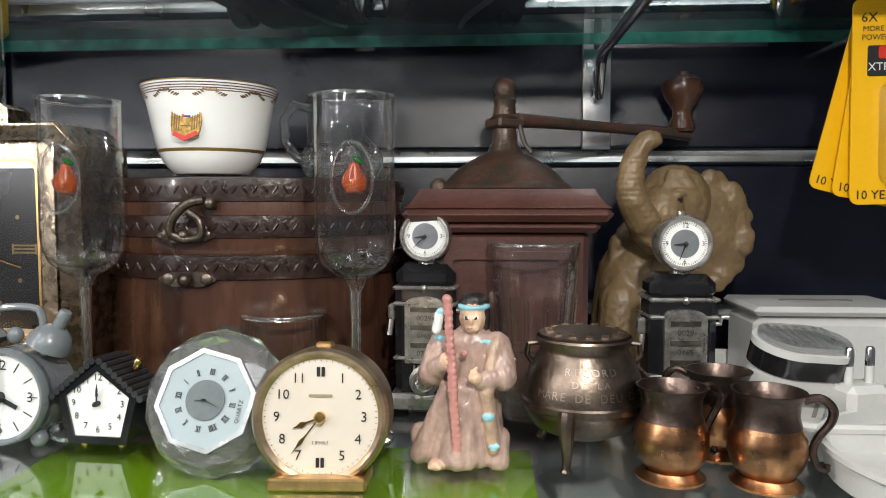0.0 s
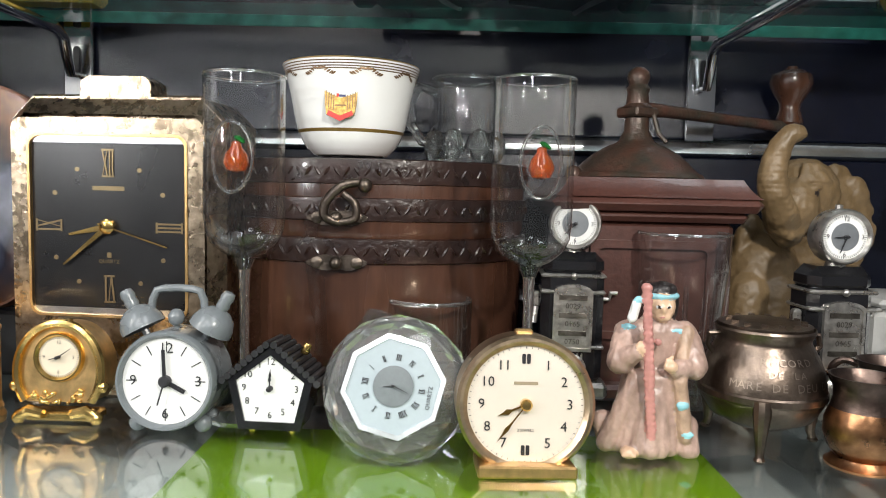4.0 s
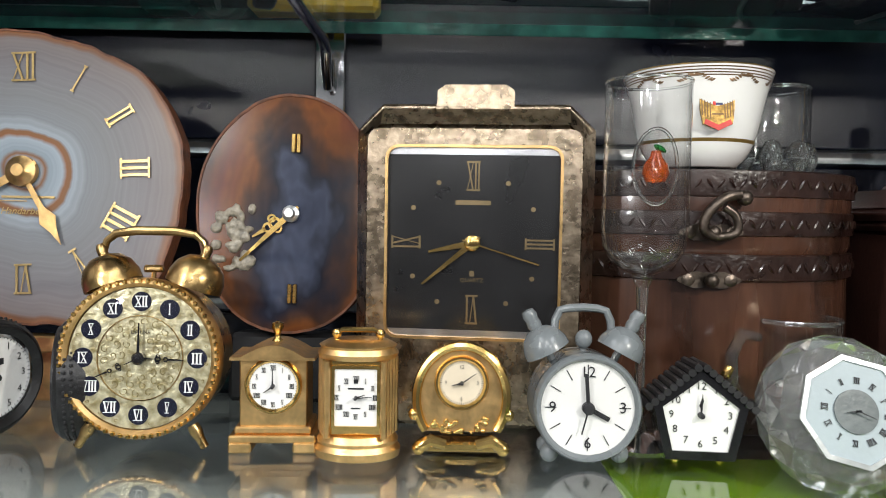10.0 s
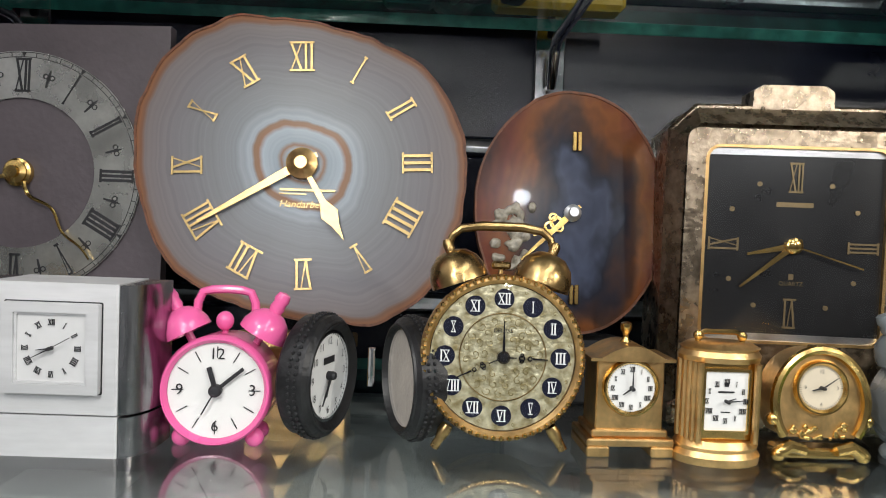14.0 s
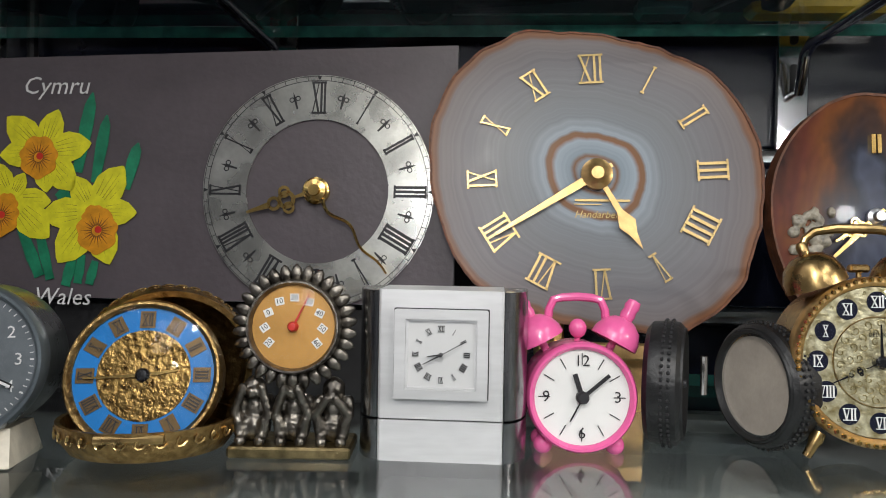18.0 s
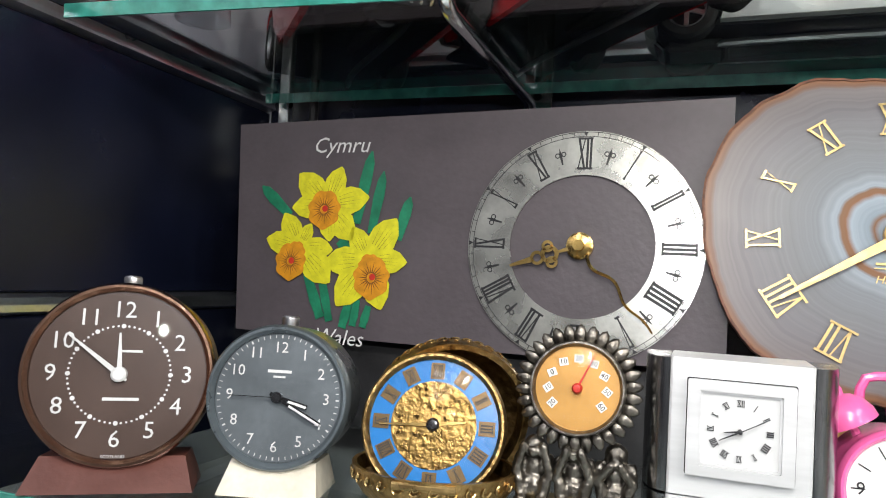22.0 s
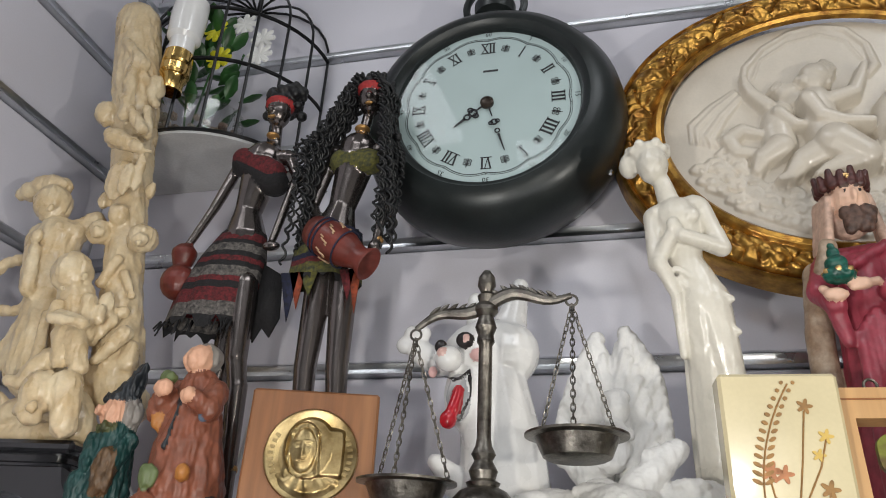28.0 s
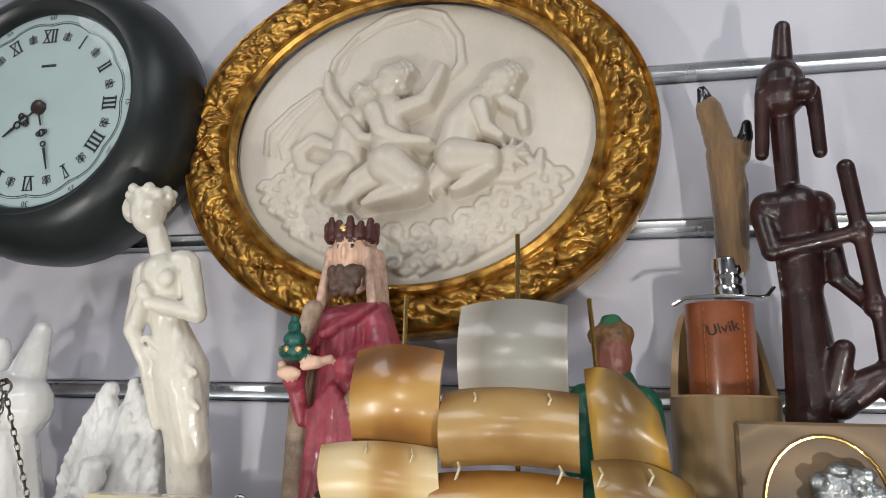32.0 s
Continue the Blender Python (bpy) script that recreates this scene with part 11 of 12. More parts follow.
for q in range(8):                                     # hanging folds of the robe
    x = -0.0115 + 0.0042 * q
    prims.append(((x * 0.75 + 0.002, -0.0125, 0.118 - 0.004 * abs(q - 3)), (x + 0.002, -0.0145 - 0.002 * math.cos(q * 1.9), 0.008), 0.0034, 0.0044, 0))
prims += [((0.0195, -0.004, 0.162), (-0.003, -0.0135, 0.146), 0.0034, 0.0030, 0), ((0.003, 0.0, 0.006), (0.027, 0.016, 0.006), 9)]
figure("king_figurine", prims, pose(-0.2865, 0.452, Z2, 0, 0, 0), [KR, KC, KSKIN, KHAIR, KH, mat("dark_crown_paint", (0.11, 0.035, 0.03), 0.4, 0, 0.3, 300, 0.4), EYE, RED, mat("green_casket_paint", (0.01, 0.12, 0.085), 0.35, 0, 0.25, 250, 0.6), mat("mossy_base_paint", (0.16, 0.12, 0.08), 0.6, 0, 0.3, 150, 0.5), GOLD2], "bearded king figurine in a crimson robe with green casket", voxel=0.0008, smooth=2, folds=0.0005, fscale=220, fstretch=0.3)

# pressed flower block
c = thing("flower_block", pose(-0.3505, 0.3805, Z2, 0, 0, 3), "cream resin block with pressed dried flowers", "resin block")
part("block", Geo().box((0, 0.007, 0.0345), (0.0505, 0.015, 0.069), 0.0015), mat("cream_resin", (0.64, 0.55, 0.34), 0.24, 0, 0.05, 30, 0.02, coat=0.6), c)
DRY, PNKF = mat("dried_stem", (0.38, 0.2, 0.06), 0.6, 0, 0.2, 200, 0.1), mat("dried_pink_flower", (0.55, 0.23, 0.1), 0.6, 0, 0.2, 200, 0.1)
g = Geo()
fern = [(-0.008 + 0.016 * (i / 14) ** 2, 0.014 + 0.05 * i / 14) for i in range(15)]
g.tube([(x - 0.004, -0.0008, z) for x, z in fern], 0.0004, 5)
for i, (x, z) in enumerate(fern[2:]):
    for s in (-1, 1):
        g.prism(circle(0.0024 * (1 - i / 18), 8, 0, 0, 0.0009), -0.0002, 0.0003, Matrix.Translation((x - 0.004 + s * 0.0024, -0.0008, z + 0.0006)) @ FRONT @ Matrix.Rotation(s * 0.5, 4, "Z"))
part("fern", g, DRY, c)
for pts in (((0.0, 0.006), (0.005, 0.03), (0.009, 0.052)), ((0.0, 0.006), (0.012, 0.028), (0.016, 0.04)), ((0.0, 0.006), (0.012, 0.012), (0.014, 0.018)), ((0.0, 0.006), (-0.008, 0.016), (-0.009, 0.024)), ((-0.02, 0.012), (0.0, 0.008), (0.018, 0.012))):
    part("stem", Geo().tube([(x, -0.0007, z) for x, z in pts], 0.0004, 5), DRY, c)
for x, z, r, m_ in ((-0.008, 0.026, 0.0048, PNKF), (-0.003, 0.025, 0.0042, PNKF), (0.014, 0.019, 0.0042, DRY), (0.0095, 0.054, 0.0036, DRY), (0.016, 0.041, 0.0034, mat("dried_yellow_flower", (0.62, 0.42, 0.1), 0.6)), (0.012, 0.033, 0.003, mat("dried_yellow_flower", (0.62, 0.42, 0.1), 0.6))):
    part("pressed_flower", Geo().prism([(x + r * (0.7 + 0.3 * math.cos(5 * t)) * math.cos(t), z + r * (0.7 + 0.3 * math.cos(5 * t)) * math.sin(t)) for t in (2 * math.pi * i / 40 for i in range(40))], 0, 0.0004, Matrix.Translation((0, -0.0006, 0)) @ FRONT), m_, c)

# small open wooden frame
c = thing("small_picture_frame", pose(-0.3, 0.3885, Z2, -3, 0, 2), "small open pine picture frame with a tin tree inside", "picture frame")
W_, I_ = 0.0325, 0.0185
for k in range(4):
    m_ = Matrix.Translation((0, 0, 0.0325)) @ Matrix.Rotation(radians(90 * k), 4, "Y")
    g = Geo()
    o = [(-W_, W_), (W_, W_), (I_, I_), (-I_, I_)]
    g.prism([(x, y) for x, y in o][::-1], -0.014, 0.0, m_ @ FRONT)
    part("frame_rail", g, PINE, c, angle=0)
    part("groove", Geo().box((0, -0.0002, I_ + (W_ - I_) * 0.62), (2 * (I_ + (W_ - I_) * 0.62) - 0.001, 0.0006, 0.0007), 0, m_), OAK, c)
part("hanger", Geo().tube([(-0.008 + 0.0028 * math.cos(t), 0.004, 0.0672 + 0.0028 * math.sin(t)) for t in (2 * math.pi * i / 14 for i in range(14))], 0.0007, 6, closed=True), PEWTER, c)
t_ = part("tin_tree", Geo().prism(rrect(0.025, 0.018, 0.006, 4, 0.001, 0.036), -0.006, -0.003, FRONT), mat("mossy_green_tin", (0.2, 0.23, 0.02), 0.45, 0.2, 0.35, 160, 0.5, col2=(0.1, 0.06, 0.02)), c)
part("trunk", Geo().prism([(-0.004, 0.014), (0.008, 0.014), (0.0045, 0.028), (-0.0005, 0.028)], -0.007, -0.004, FRONT), PEWTER, t_)

# horn sailing ship
HORN = bands("golden_horn", [(0.0, (0.13, 0.05, 0.01)), (0.35, (0.27, 0.12, 0.022)), (0.7, (0.36, 0.185, 0.04)), (1.0, (0.44, 0.26, 0.08))], 7, 0.3, 0.3, 5, "BANDS", "Z", detail=4, dscale=1.5)
PALEHORN = bands("pale_horn", [(0.0, (0.36, 0.2, 0.06)), (0.4, (0.52, 0.36, 0.16)), (1.0, (0.6, 0.47, 0.27))], 6, 0.32, 0.25, 5, "BANDS", "X", detail=4, dscale=1.5)
GREYHORN = bands("grey_horn", [(0.0, (0.26, 0.25, 0.22)), (0.4, (0.2, 0.18, 0.15)), (0.75, (0.34, 0.31, 0.27)), (1.0, (0.5, 0.47, 0.42))], 4, 0.3, 0.25, 6, "BANDS", "X")
BROWNHORN = bands("brown_horn", [(0.0, (0.1, 0.045, 0.012)), (0.5, (0.26, 0.14, 0.04)), (1.0, (0.38, 0.24, 0.09))], 8, 0.32, 0.25, 6, "BANDS", "Z", detail=4, dscale=1.5)
OLIVEHORN = bands("olive_horn", [(0.0, (0.14, 0.075, 0.02)), (0.4, (0.24, 0.15, 0.05)), (0.7, (0.38, 0.22, 0.04)), (1.0, (0.2, 0.1, 0.02))], 7, 0.32, 0.25, 6, "BANDS", "X", detail=4, dscale=1.5)
BLACKHORN = bands("black_horn", [(0.0, (0.012, 0.014, 0.013)), (0.7, (0.018, 0.018, 0.014)), (1.0, (0.05, 0.03, 0.012))], 2.5, 0.18, 0.8, 3, "BANDS", "X")
c = thing("horn_ship", pose(-0.181, 0.398, Z2, 0, 0, 0), "model sailing ship of polished horn on a red plinth", "model ship")
hull, rad = [], []
for i in range(25):
    f = i / 24
    hull.append((-0.093 + 0.19 * f, 0.004 * math.sin(math.pi * f), 0.0735 - 0.036 * math.sin(math.pi * (0.05 + 0.93 * f)) ** 1.2 + 0.004 * f))
    rad.append(0.0012 + 0.0135 * math.sin(math.pi * min(1, 0.03 + f * 0.96)) ** 0.75)
part("hull", Geo().tube(hull, rad, 18), [BLACKHORN], c, "curved dark buffalo horn hull")
for f in (3, 12, 19):
    part("peg", Geo().ball((hull[f][0], hull[f][1] - rad[f] * 0.93, hull[f][2] + rad[f] * 0.35), 0.0012, 8), GOLD2, c)


def sail(x0, x1, z0, z1, y, bulge, mat_, lean=0.0, drop=0.0):
    g, n, k = Geo(), 9, 9
    vs, fs = [], []
    for t in (0, 0.0018):
        for i in range(n):
            u = i / (n - 1)
            for j in range(k):
                w = j / (k - 1)
                sx = x0 + (x1 - x0) * u + lean * (1 - w)
                vs.append((sx, y - bulge * math.sin(math.pi * (0.08 + 0.84 * w)) + t - 0.004 * math.sin(math.pi * u), z0 + (z1 - z0) * w + 0.0025 * math.sin(math.pi * u) - drop * w * u * u))
    for i in range(n - 1):
        for j in range(k - 1):
            a = i * k + j
            fs += [(a, a + k, a + k + 1, a + 1), (n * k + a, n * k + a + 1, n * k + a + k + 1, n * k + a + k)]
    edge = [i * k for i in range(n)] + [(n - 1) * k + j for j in range(1, k)] + [i * k + k - 1 for i in range(n - 2, -1, -1)] + [j for j in range(k - 2, 0, -1)]
    fs += [(edge[i], n * k + edge[i], n * k + edge[(i + 1) % len(edge)], edge[(i + 1) % len(edge)]) for i in range(len(edge))]
    return part("sail", g.add(vs, fs), mat_, c, angle=50)


sail(-0.0745, -0.035, 0.092, 0.134, -0.002, 0.011, HORN)
sail(-0.0275, 0.0185, 0.1125, 0.1535, -0.002, 0.012, GREYHORN)
sail(-0.0345, 0.0225, 0.085, 0.1165, -0.004, 0.013, BROWNHORN)
sail(-0.0885, -0.0365, 0.062, 0.093, -0.004, 0.012, PALEHORN, 0.006)
sail(-0.0375, 0.0235, 0.056, 0.083, -0.006, 0.013, HORN, 0.0)
sail(0.0245, 0.0545, 0.084, 0.127, 0.004, 0.013, OLIVEHORN, 0.004, 0.017)
sail(0.0265, 0.0655, 0.059, 0.090, 0.0, 0.013, OLIVEHORN, 0.004, 0.008)
for x, y, zt in ((-0.0545, 0.001, 0.1595), (-0.0035, 0.001, 0.187), (0.0275, 0.006, 0.158)):
    part("mast", Geo().tube([(x + (0.008 if zt < 0.159 and x > 0 else 0), y, 0.05), (x, y, zt)], 0.0011, 8), GOLD, c, "thin gilt mast")
for x, z in ((-0.066, 0.0925), (-0.046, 0.0905), (-0.02, 0.114), (0.0105, 0.114), (-0.0265, 0.086), (0.0145, 0.086), (0.03, 0.086), (0.049, 0.086), (0.055, 0.0595)):
    part("lashing", Geo().tube([(x, -0.013, z + 0.002), (x + 0.0012, -0.016, z), (x - 0.001, -0.014, z - 0.005)], 0.0006, 5), mat("waxed_thread", (0.6, 0.5, 0.32), 0.7), c)
half = [(0.0345 * math.cos(math.pi * i / 18), 0.030 * math.sin(math.pi * i / 18)) for i in range(19)]
pl = part("plinth", Geo().prism(half, -0.014, 0.006, Matrix.Translation((0.004, 0, 0)) @ FRONT), mat("red_lacquered_wood", (0.13, 0.02, 0.012), 0.22, 0, 0.2, 50, 0.05, coat=0.7), c, "half-round red lacquered plinth")
mm = Matrix.Translation((0.006, -0.0063, 0.0145)) @ FRONT
lb = part("paper_label", Geo().prism(circle(0.0088, 32, 0, 0, 0.0055), 0, 0.0003, mm), CREAM, pl, "oval paper label")
part("lettering", letters("454B", 0.0036, mm @ Matrix.Translation((0.0003, -0.0004, 0.0003))), INK, lb, angle=0)
g = Geo()
for i in range(9):
    a = -60 + 15 * i
    g.box((0.0072 * math.sin(radians(a)), 0.0043 * math.cos(radians(a)), 0.0004), (0.001, 0.0007, 0.0001), 0, mm)
part("print_bars", g, INK, lb, angle=0)

# ivory lion, green king
figure("lion_figurine", [((-0.028, 0, 0.005), (0.028, 0, 0.005), 0.006, 0.006, 1), ((-0.02, 0, 0.02), (0.024, 0.002, 0.018), 0.0135, 0.0145, 0), ((-0.021, -0.004, 0.036), (0.013, 0.012, 0.0135), 0), ((-0.024, -0.014, 0.033), (0.006, 0.005, 0.006), 0), ((-0.018, -0.013, 0.012), (-0.032, -0.016, 0.012), 0.0045, 0.0042, 0), ((0.016, -0.012, 0.012), (0.006, -0.015, 0.012), 0.0055, 0.0045, 0)] + [((-0.021 + 0.013 * math.cos(k * 0.7), -0.004 + 0.008 * math.sin(k * 2.1), 0.03 + 0.013 * math.sin(k * 0.7)), 0.0048, 0) for k in range(14)],
       pose(-0.2235, 0.442, Z2, 0, 0, -6), [IVORY, mat("cream_base", (0.72, 0.66, 0.52), 0.4)], "ivory resin lion lying on a cream base", voxel=0.001, smooth=1, folds=0.0007, fscale=420)
figure("turbaned_figurine", [((0, 0, 0.0), (0, 0, 0.07), 0.021, 0.018, 0), ((0, 0, 0.07), (0, 0, 0.118), 0.018, 0.014, 0), ((-0.015, -0.004, 0.115), (-0.018, -0.012, 0.085), 0.008, 0.007, 0), ((0.015, -0.004, 0.115), (0.018, -0.012, 0.085), 0.008, 0.007, 0), ((0, -0.002, 0.136), (0.0095, 0.0105, 0.013), 1), ((0, 0.002, 0.148), (0.0125, 0.012, 0.0075), 2), ((0, 0.0, 0.153), (0.006, 0.006, 0.006), 3)],
       pose(-0.1435, 0.462, Z2, 0, 0, 0), [mat("emerald_robe_paint", (0.005, 0.11, 0.06), 0.4, 0, 0.2, 120, 0.2), mat("ruddy_skin_paint", (0.28, 0.1, 0.07), 0.45), mat("brown_turban_paint", (0.26, 0.13, 0.05), 0.45, 0, 0.3, 120, 0.3), mat("green_turban_paint", (0.02, 0.14, 0.06), 0.5)], "turbaned figurine in an emerald robe behind the ship", voxel=0.0012, smooth=2, folds=0.0013, fscale=170, fstretch=0.18)

# wooden stand with hoof-handled brush
c = thing("brush_stand", pose(-0.0875, 0.481, Z2, 0, 0, 0), "pale bamboo stand with a red leather holder and hoof-handled brush", "brush stand")
BAM = mat("pale_bamboo", (0.5, 0.32, 0.15), 0.4, 0, 0.15, 40, 0.2, 300, stretch=(1, 1, 0.06))
part("tube", Geo().lathe([(0.025, 0.0), (0.0268, 0.001), (0.0268, 0.118), (0.0255, 0.119), (0.0225, 0.118), (0.0225, 0.01), (0, 0.008)], 40), BAM, c)
vs, fs = [], []
for i in range(17):
    a = math.pi * i / 16
    zt = 0.119 + 0.049 * (1 - abs(math.cos(a)) ** 6)
    vs += [(0.0268 * math.cos(a), 0.0268 * math.sin(a), 0.117), (0.0262 * math.cos(a), 0.0262 * math.sin(a), zt), (0.0225 * math.cos(a), 0.0225 * math.sin(a), 0.117), (0.0225 * math.cos(a), 0.0225 * math.sin(a), zt)]
for i in range(16):
    a = 4 * i
    fs += [(a, a + 4, a + 5, a + 1), (a + 6, a + 2, a + 3, a + 7), (a + 1, a + 5, a + 7, a + 3)]
part("raised_back", Geo().add(vs, fs), BAM, c)
SH = mat("red_brown_leather", (0.3, 0.085, 0.03), 0.32, 0, 0.15, 60, 0.15, coat=0.3)
hl = part("leather_holder", Geo().lathe([(0.0, 0.112), (0.0165, 0.114), (0.0172, 0.12), (0.0172, 0.166), (0.016, 0.1665), (0, 0.1665)], 36, None, 1, 0.8), SH, c, "red-brown leather holder")
g = Geo()
for s in (-1, 1):
    for k in range(14):
        g.box((s * 0.0095, -0.0118, 0.118 + 0.0034 * k), (0.0006, 0.0006, 0.002), 0)
part("stitching", g, OAK, hl)
part("lettering", letters("Ulvik", 0.0055, Matrix.Translation((-0.001, -0.0141, 0.152)) @ Matrix.Rotation(radians(-12), 4, "Y") @ FRONT), EYE, hl, angle=0)
hf = part("hoof_handle", fused([(tuple(v + d for v, d in zip(q[0], (0.0085, 0, 0))), tuple(v + d for v, d in zip(q[1], (0.0085, 0, 0))), *q[2:]) for q in [((0, 0, 0.187), (0.001, 0, 0.225), 0.0082, 0.0095, 0), ((0.001, 0, 0.225), (-0.001, -0.002, 0.248), 0.0095, 0.0098, 0), ((-0.001, -0.002, 0.248), (-0.008, -0.004, 0.275), 0.0082, 0.0068, 0), ((0.006, -0.004, 0.246), (0.0095, -0.006, 0.256), 0.0058, 0.004, 0), ((-0.0085, -0.004, 0.275), (-0.011, -0.006, 0.285), 0.0058, 0.003, 1), ((0.0095, -0.007, 0.256), (0.0105, -0.008, 0.263), 0.0042, 0.0025, 1)]], 0.001, 2, 0.0005, 500, 0.2, [mat("tan_deer_fur", (0.34, 0.2, 0.09), 0.8, 0, 0.35, 60, 0.9, 700, stretch=(1, 1, 0.12), sheen=0.4), BLACK]), [], c, "furred deer-hoof handle")
part("ferrule", Geo().lathe([(0.0085, 0.170), (0.0088, 0.174), (0.0078, 0.176), (0.0086, 0.179), (0.0078, 0.181), (0.0088, 0.184), (0.0082, 0.19)], 24, Matrix.Translation((0.006, 0, 0))), CHROME, hf)
part("wire_guard", Geo().tube([(-0.024, -0.010, 0.1645), (-0.018, -0.012, 0.168), (0, -0.012, 0.169), (0.018, -0.012, 0.168), (0.022, -0.011, 0.169), (0.0255, -0.011, 0.1735)], 0.0011, 8), CHROME, c)

# dark carved seated figure
prims = [((0.004, 0, 0.312), (0.002, 0, 0.288), 0.0042, 0.006, 0), ((0.0, -0.002, 0.276), (0.0125, 0.014, 0.0165), 0), ((-0.010, -0.006, 0.272), (-0.012, -0.004, 0.24), 0.004, 0.0035, 0), ((0.014, -0.006, 0.272), (0.0155, -0.004, 0.24), 0.004, 0.0035, 0), ((0.008, -0.014, 0.27), (0.006, 0.005, 0.006), 0), ((0.0, 0, 0.262), (0.0, 0, 0.225), 0.0062, 0.0058, 0), ((-0.01, 0, 0.212), (0.012, 0, 0.212), 0.009, 0.009, 0), ((0.002, 0, 0.212), (0.002, 0, 0.17), 0.0125, 0.010, 0), ((0.002, 0, 0.17), (0.004, 0, 0.115), 0.0095, 0.0135, 0),
         ((-0.014, 0, 0.21), (-0.012, -0.008, 0.188), 0.0055, 0.005, 0), ((-0.012, -0.008, 0.188), (0.022, -0.012, 0.195), 0.0045, 0.004, 0), ((0.015, 0, 0.21), (0.018, -0.004, 0.175), 0.0055, 0.005, 0), ((0.018, -0.004, 0.175), (0.03, -0.010, 0.16), 0.0045, 0.0042, 0), ((0.004, -0.002, 0.115), (0.03, -0.014, 0.128), 0.0085, 0.0068, 0), ((0.03, -0.014, 0.128), (0.012, -0.012, 0.113), 0.006, 0.005, 0), ((0.008, -0.006, 0.113), (0.014, -0.014, 0.14), 0.007, 0.005, 0), ((0.0, 0, 0.0), (0.002, 0, 0.113), 0.013, 0.012, 0),
         ((0.023, -0.014, 0.228), (0.0265, -0.014, 0.195), 0.0042, 0.004, 0), ((0.0265, -0.014, 0.195), (0.031, -0.014, 0.15), 0.0038, 0.0035, 0), ((0.031, -0.014, 0.15), (0.038, -0.012, 0.0), 0.0036, 0.003, 0), ((0.0265, -0.013, 0.196), 0.006, 0), ((0.030, -0.013, 0.16), 0.006, 0)]
figure("carved_wood_figure", prims, pose(-0.0535, 0.462, Z2, 0, 0, 0), [DARKWOOD], "dark red-brown carved wooden figure seated with a staff", "carving", 0.0012, 1)

# wooden block with silver head
c = thing("portrait_block", pose(-0.0625, 0.418, Z2, 0, 0, -6), "grained wooden block with a silver cast head and brass ring", "plaque")
part("block", Geo().box((0, 0.008, 0.0535), (0.062, 0.016, 0.107), 0.0012), bands("grained_oak", [(0.0, (0.13, 0.085, 0.045)), (0.5, (0.2, 0.13, 0.07)), (1.0, (0.12, 0.08, 0.045))], 14, 0.45, 0.1, 9, "BANDS", "Z"), c)
part("brass_ring", Geo().tube([(0.002 + 0.0235 * math.cos(t), -0.0008, 0.073 + 0.0285 * math.sin(t)) for t in (2 * math.pi * i / 48 for i in range(48))], 0.0008, 6, closed=True), GOLD, c)
head = [((0.008, -0.004, 0.079), (0.0125, 0.008, 0.012), 0), ((0.004, -0.006, 0.062), (0.009, 0.008, 0.013), 0), ((-0.004, -0.008, 0.06), (0.003, 0.003, 0.004), 0), ((0.006, -0.003, 0.045), (0.006, -0.002, 0.03), 0.009, 0.011, 0)] + [((0.008 + 0.0105 * math.cos(k * 0.9), -0.008, 0.080 + 0.009 * math.sin(k * 0.9)), (0.0045, 0.004, 0.0035), 0) for k in range(10)]
part("silver_head", fused(head, 0.001, 1, 0.0008, 420, 1, [mat("cast_silver", (0.45, 0.47, 0.47), 0.35, 0.9, 0.25, 160, 0.5)]), [], c, "cast silver head in profile")

# ---- middle shelf: model cars and a crystal bear ----
def loft(stations, n=9):
    """Car shell from stations (y, half width, z low, z side, z top); front at small y."""
    vs, fs = [], []
    for y, w, zl, zs, zt in stations:
        ring_ = [(0.0, zl), (w * 0.9, zl), (w * 0.985, zl + 0.3 * (zs - zl)), (w, zs - 0.1 * (zs - zl)), (w * 0.985, zs), (w * 0.92, zs + 0.55 * (zt - zs)), (w * 0.72, zs + 0.86 * (zt - zs)), (w * 0.38, zs + 0.97 * (zt - zs)), (0.0, zt)]
        full = ring_ + [(-x, z) for x, z in ring_[-2:0:-1]]
        vs += [(x, y, z) for x, z in full]
    k = len(full)
    for i in range(len(stations) - 1):
        a, b = i * k, (i + 1) * k
        fs += [(a + j, b + j, b + (j + 1) % k, a + (j + 1) % k) for j in range(k)]
    fs += [tuple(range(k)), tuple(range((len(stations) - 1) * k, len(stations) * k))[::-1]]
    return Geo().add(vs, fs)


def wheel(parent, x, y, r, w, side):
    m_ = Matrix.Translation((x, y, r)) @ Matrix.Rotation(radians(90 * side), 4, "Y")
    t = part("tyre", Geo().lathe([(r * 0.62, -w / 2), (r * 0.9, -w / 2), (r, -w * 0.36), (r, w * 0.36), (r * 0.9, w / 2), (r * 0.66, w / 2), (r * 0.62, w * 0.3)], 28, m_), TYRE, parent)
    g = Geo().lathe([(r * 0.64, w * 0.42), (r * 0.6, w * 0.46), (r * 0.56, w * 0.3), (r * 0.56, 0)], 28, m_).lathe([(0, w * 0.44), (r * 0.13, w * 0.42), (r * 0.15, w * 0.2)], 14, m_)
    for k in range(5):
        g.box((r * 0.34, 0, w * 0.32), (r * 0.5, r * 0.16, w * 0.12), 0.0004, m_ @ Matrix.Rotation(radians(72 * k), 4, "Z"))
    part("rim", g, SILVER, t)
    part("hub_well", Geo().lathe([(0, w * 0.05), (r * 0.58, w * 0.05)], 20, m_), BLACKMATT, t)
    return t


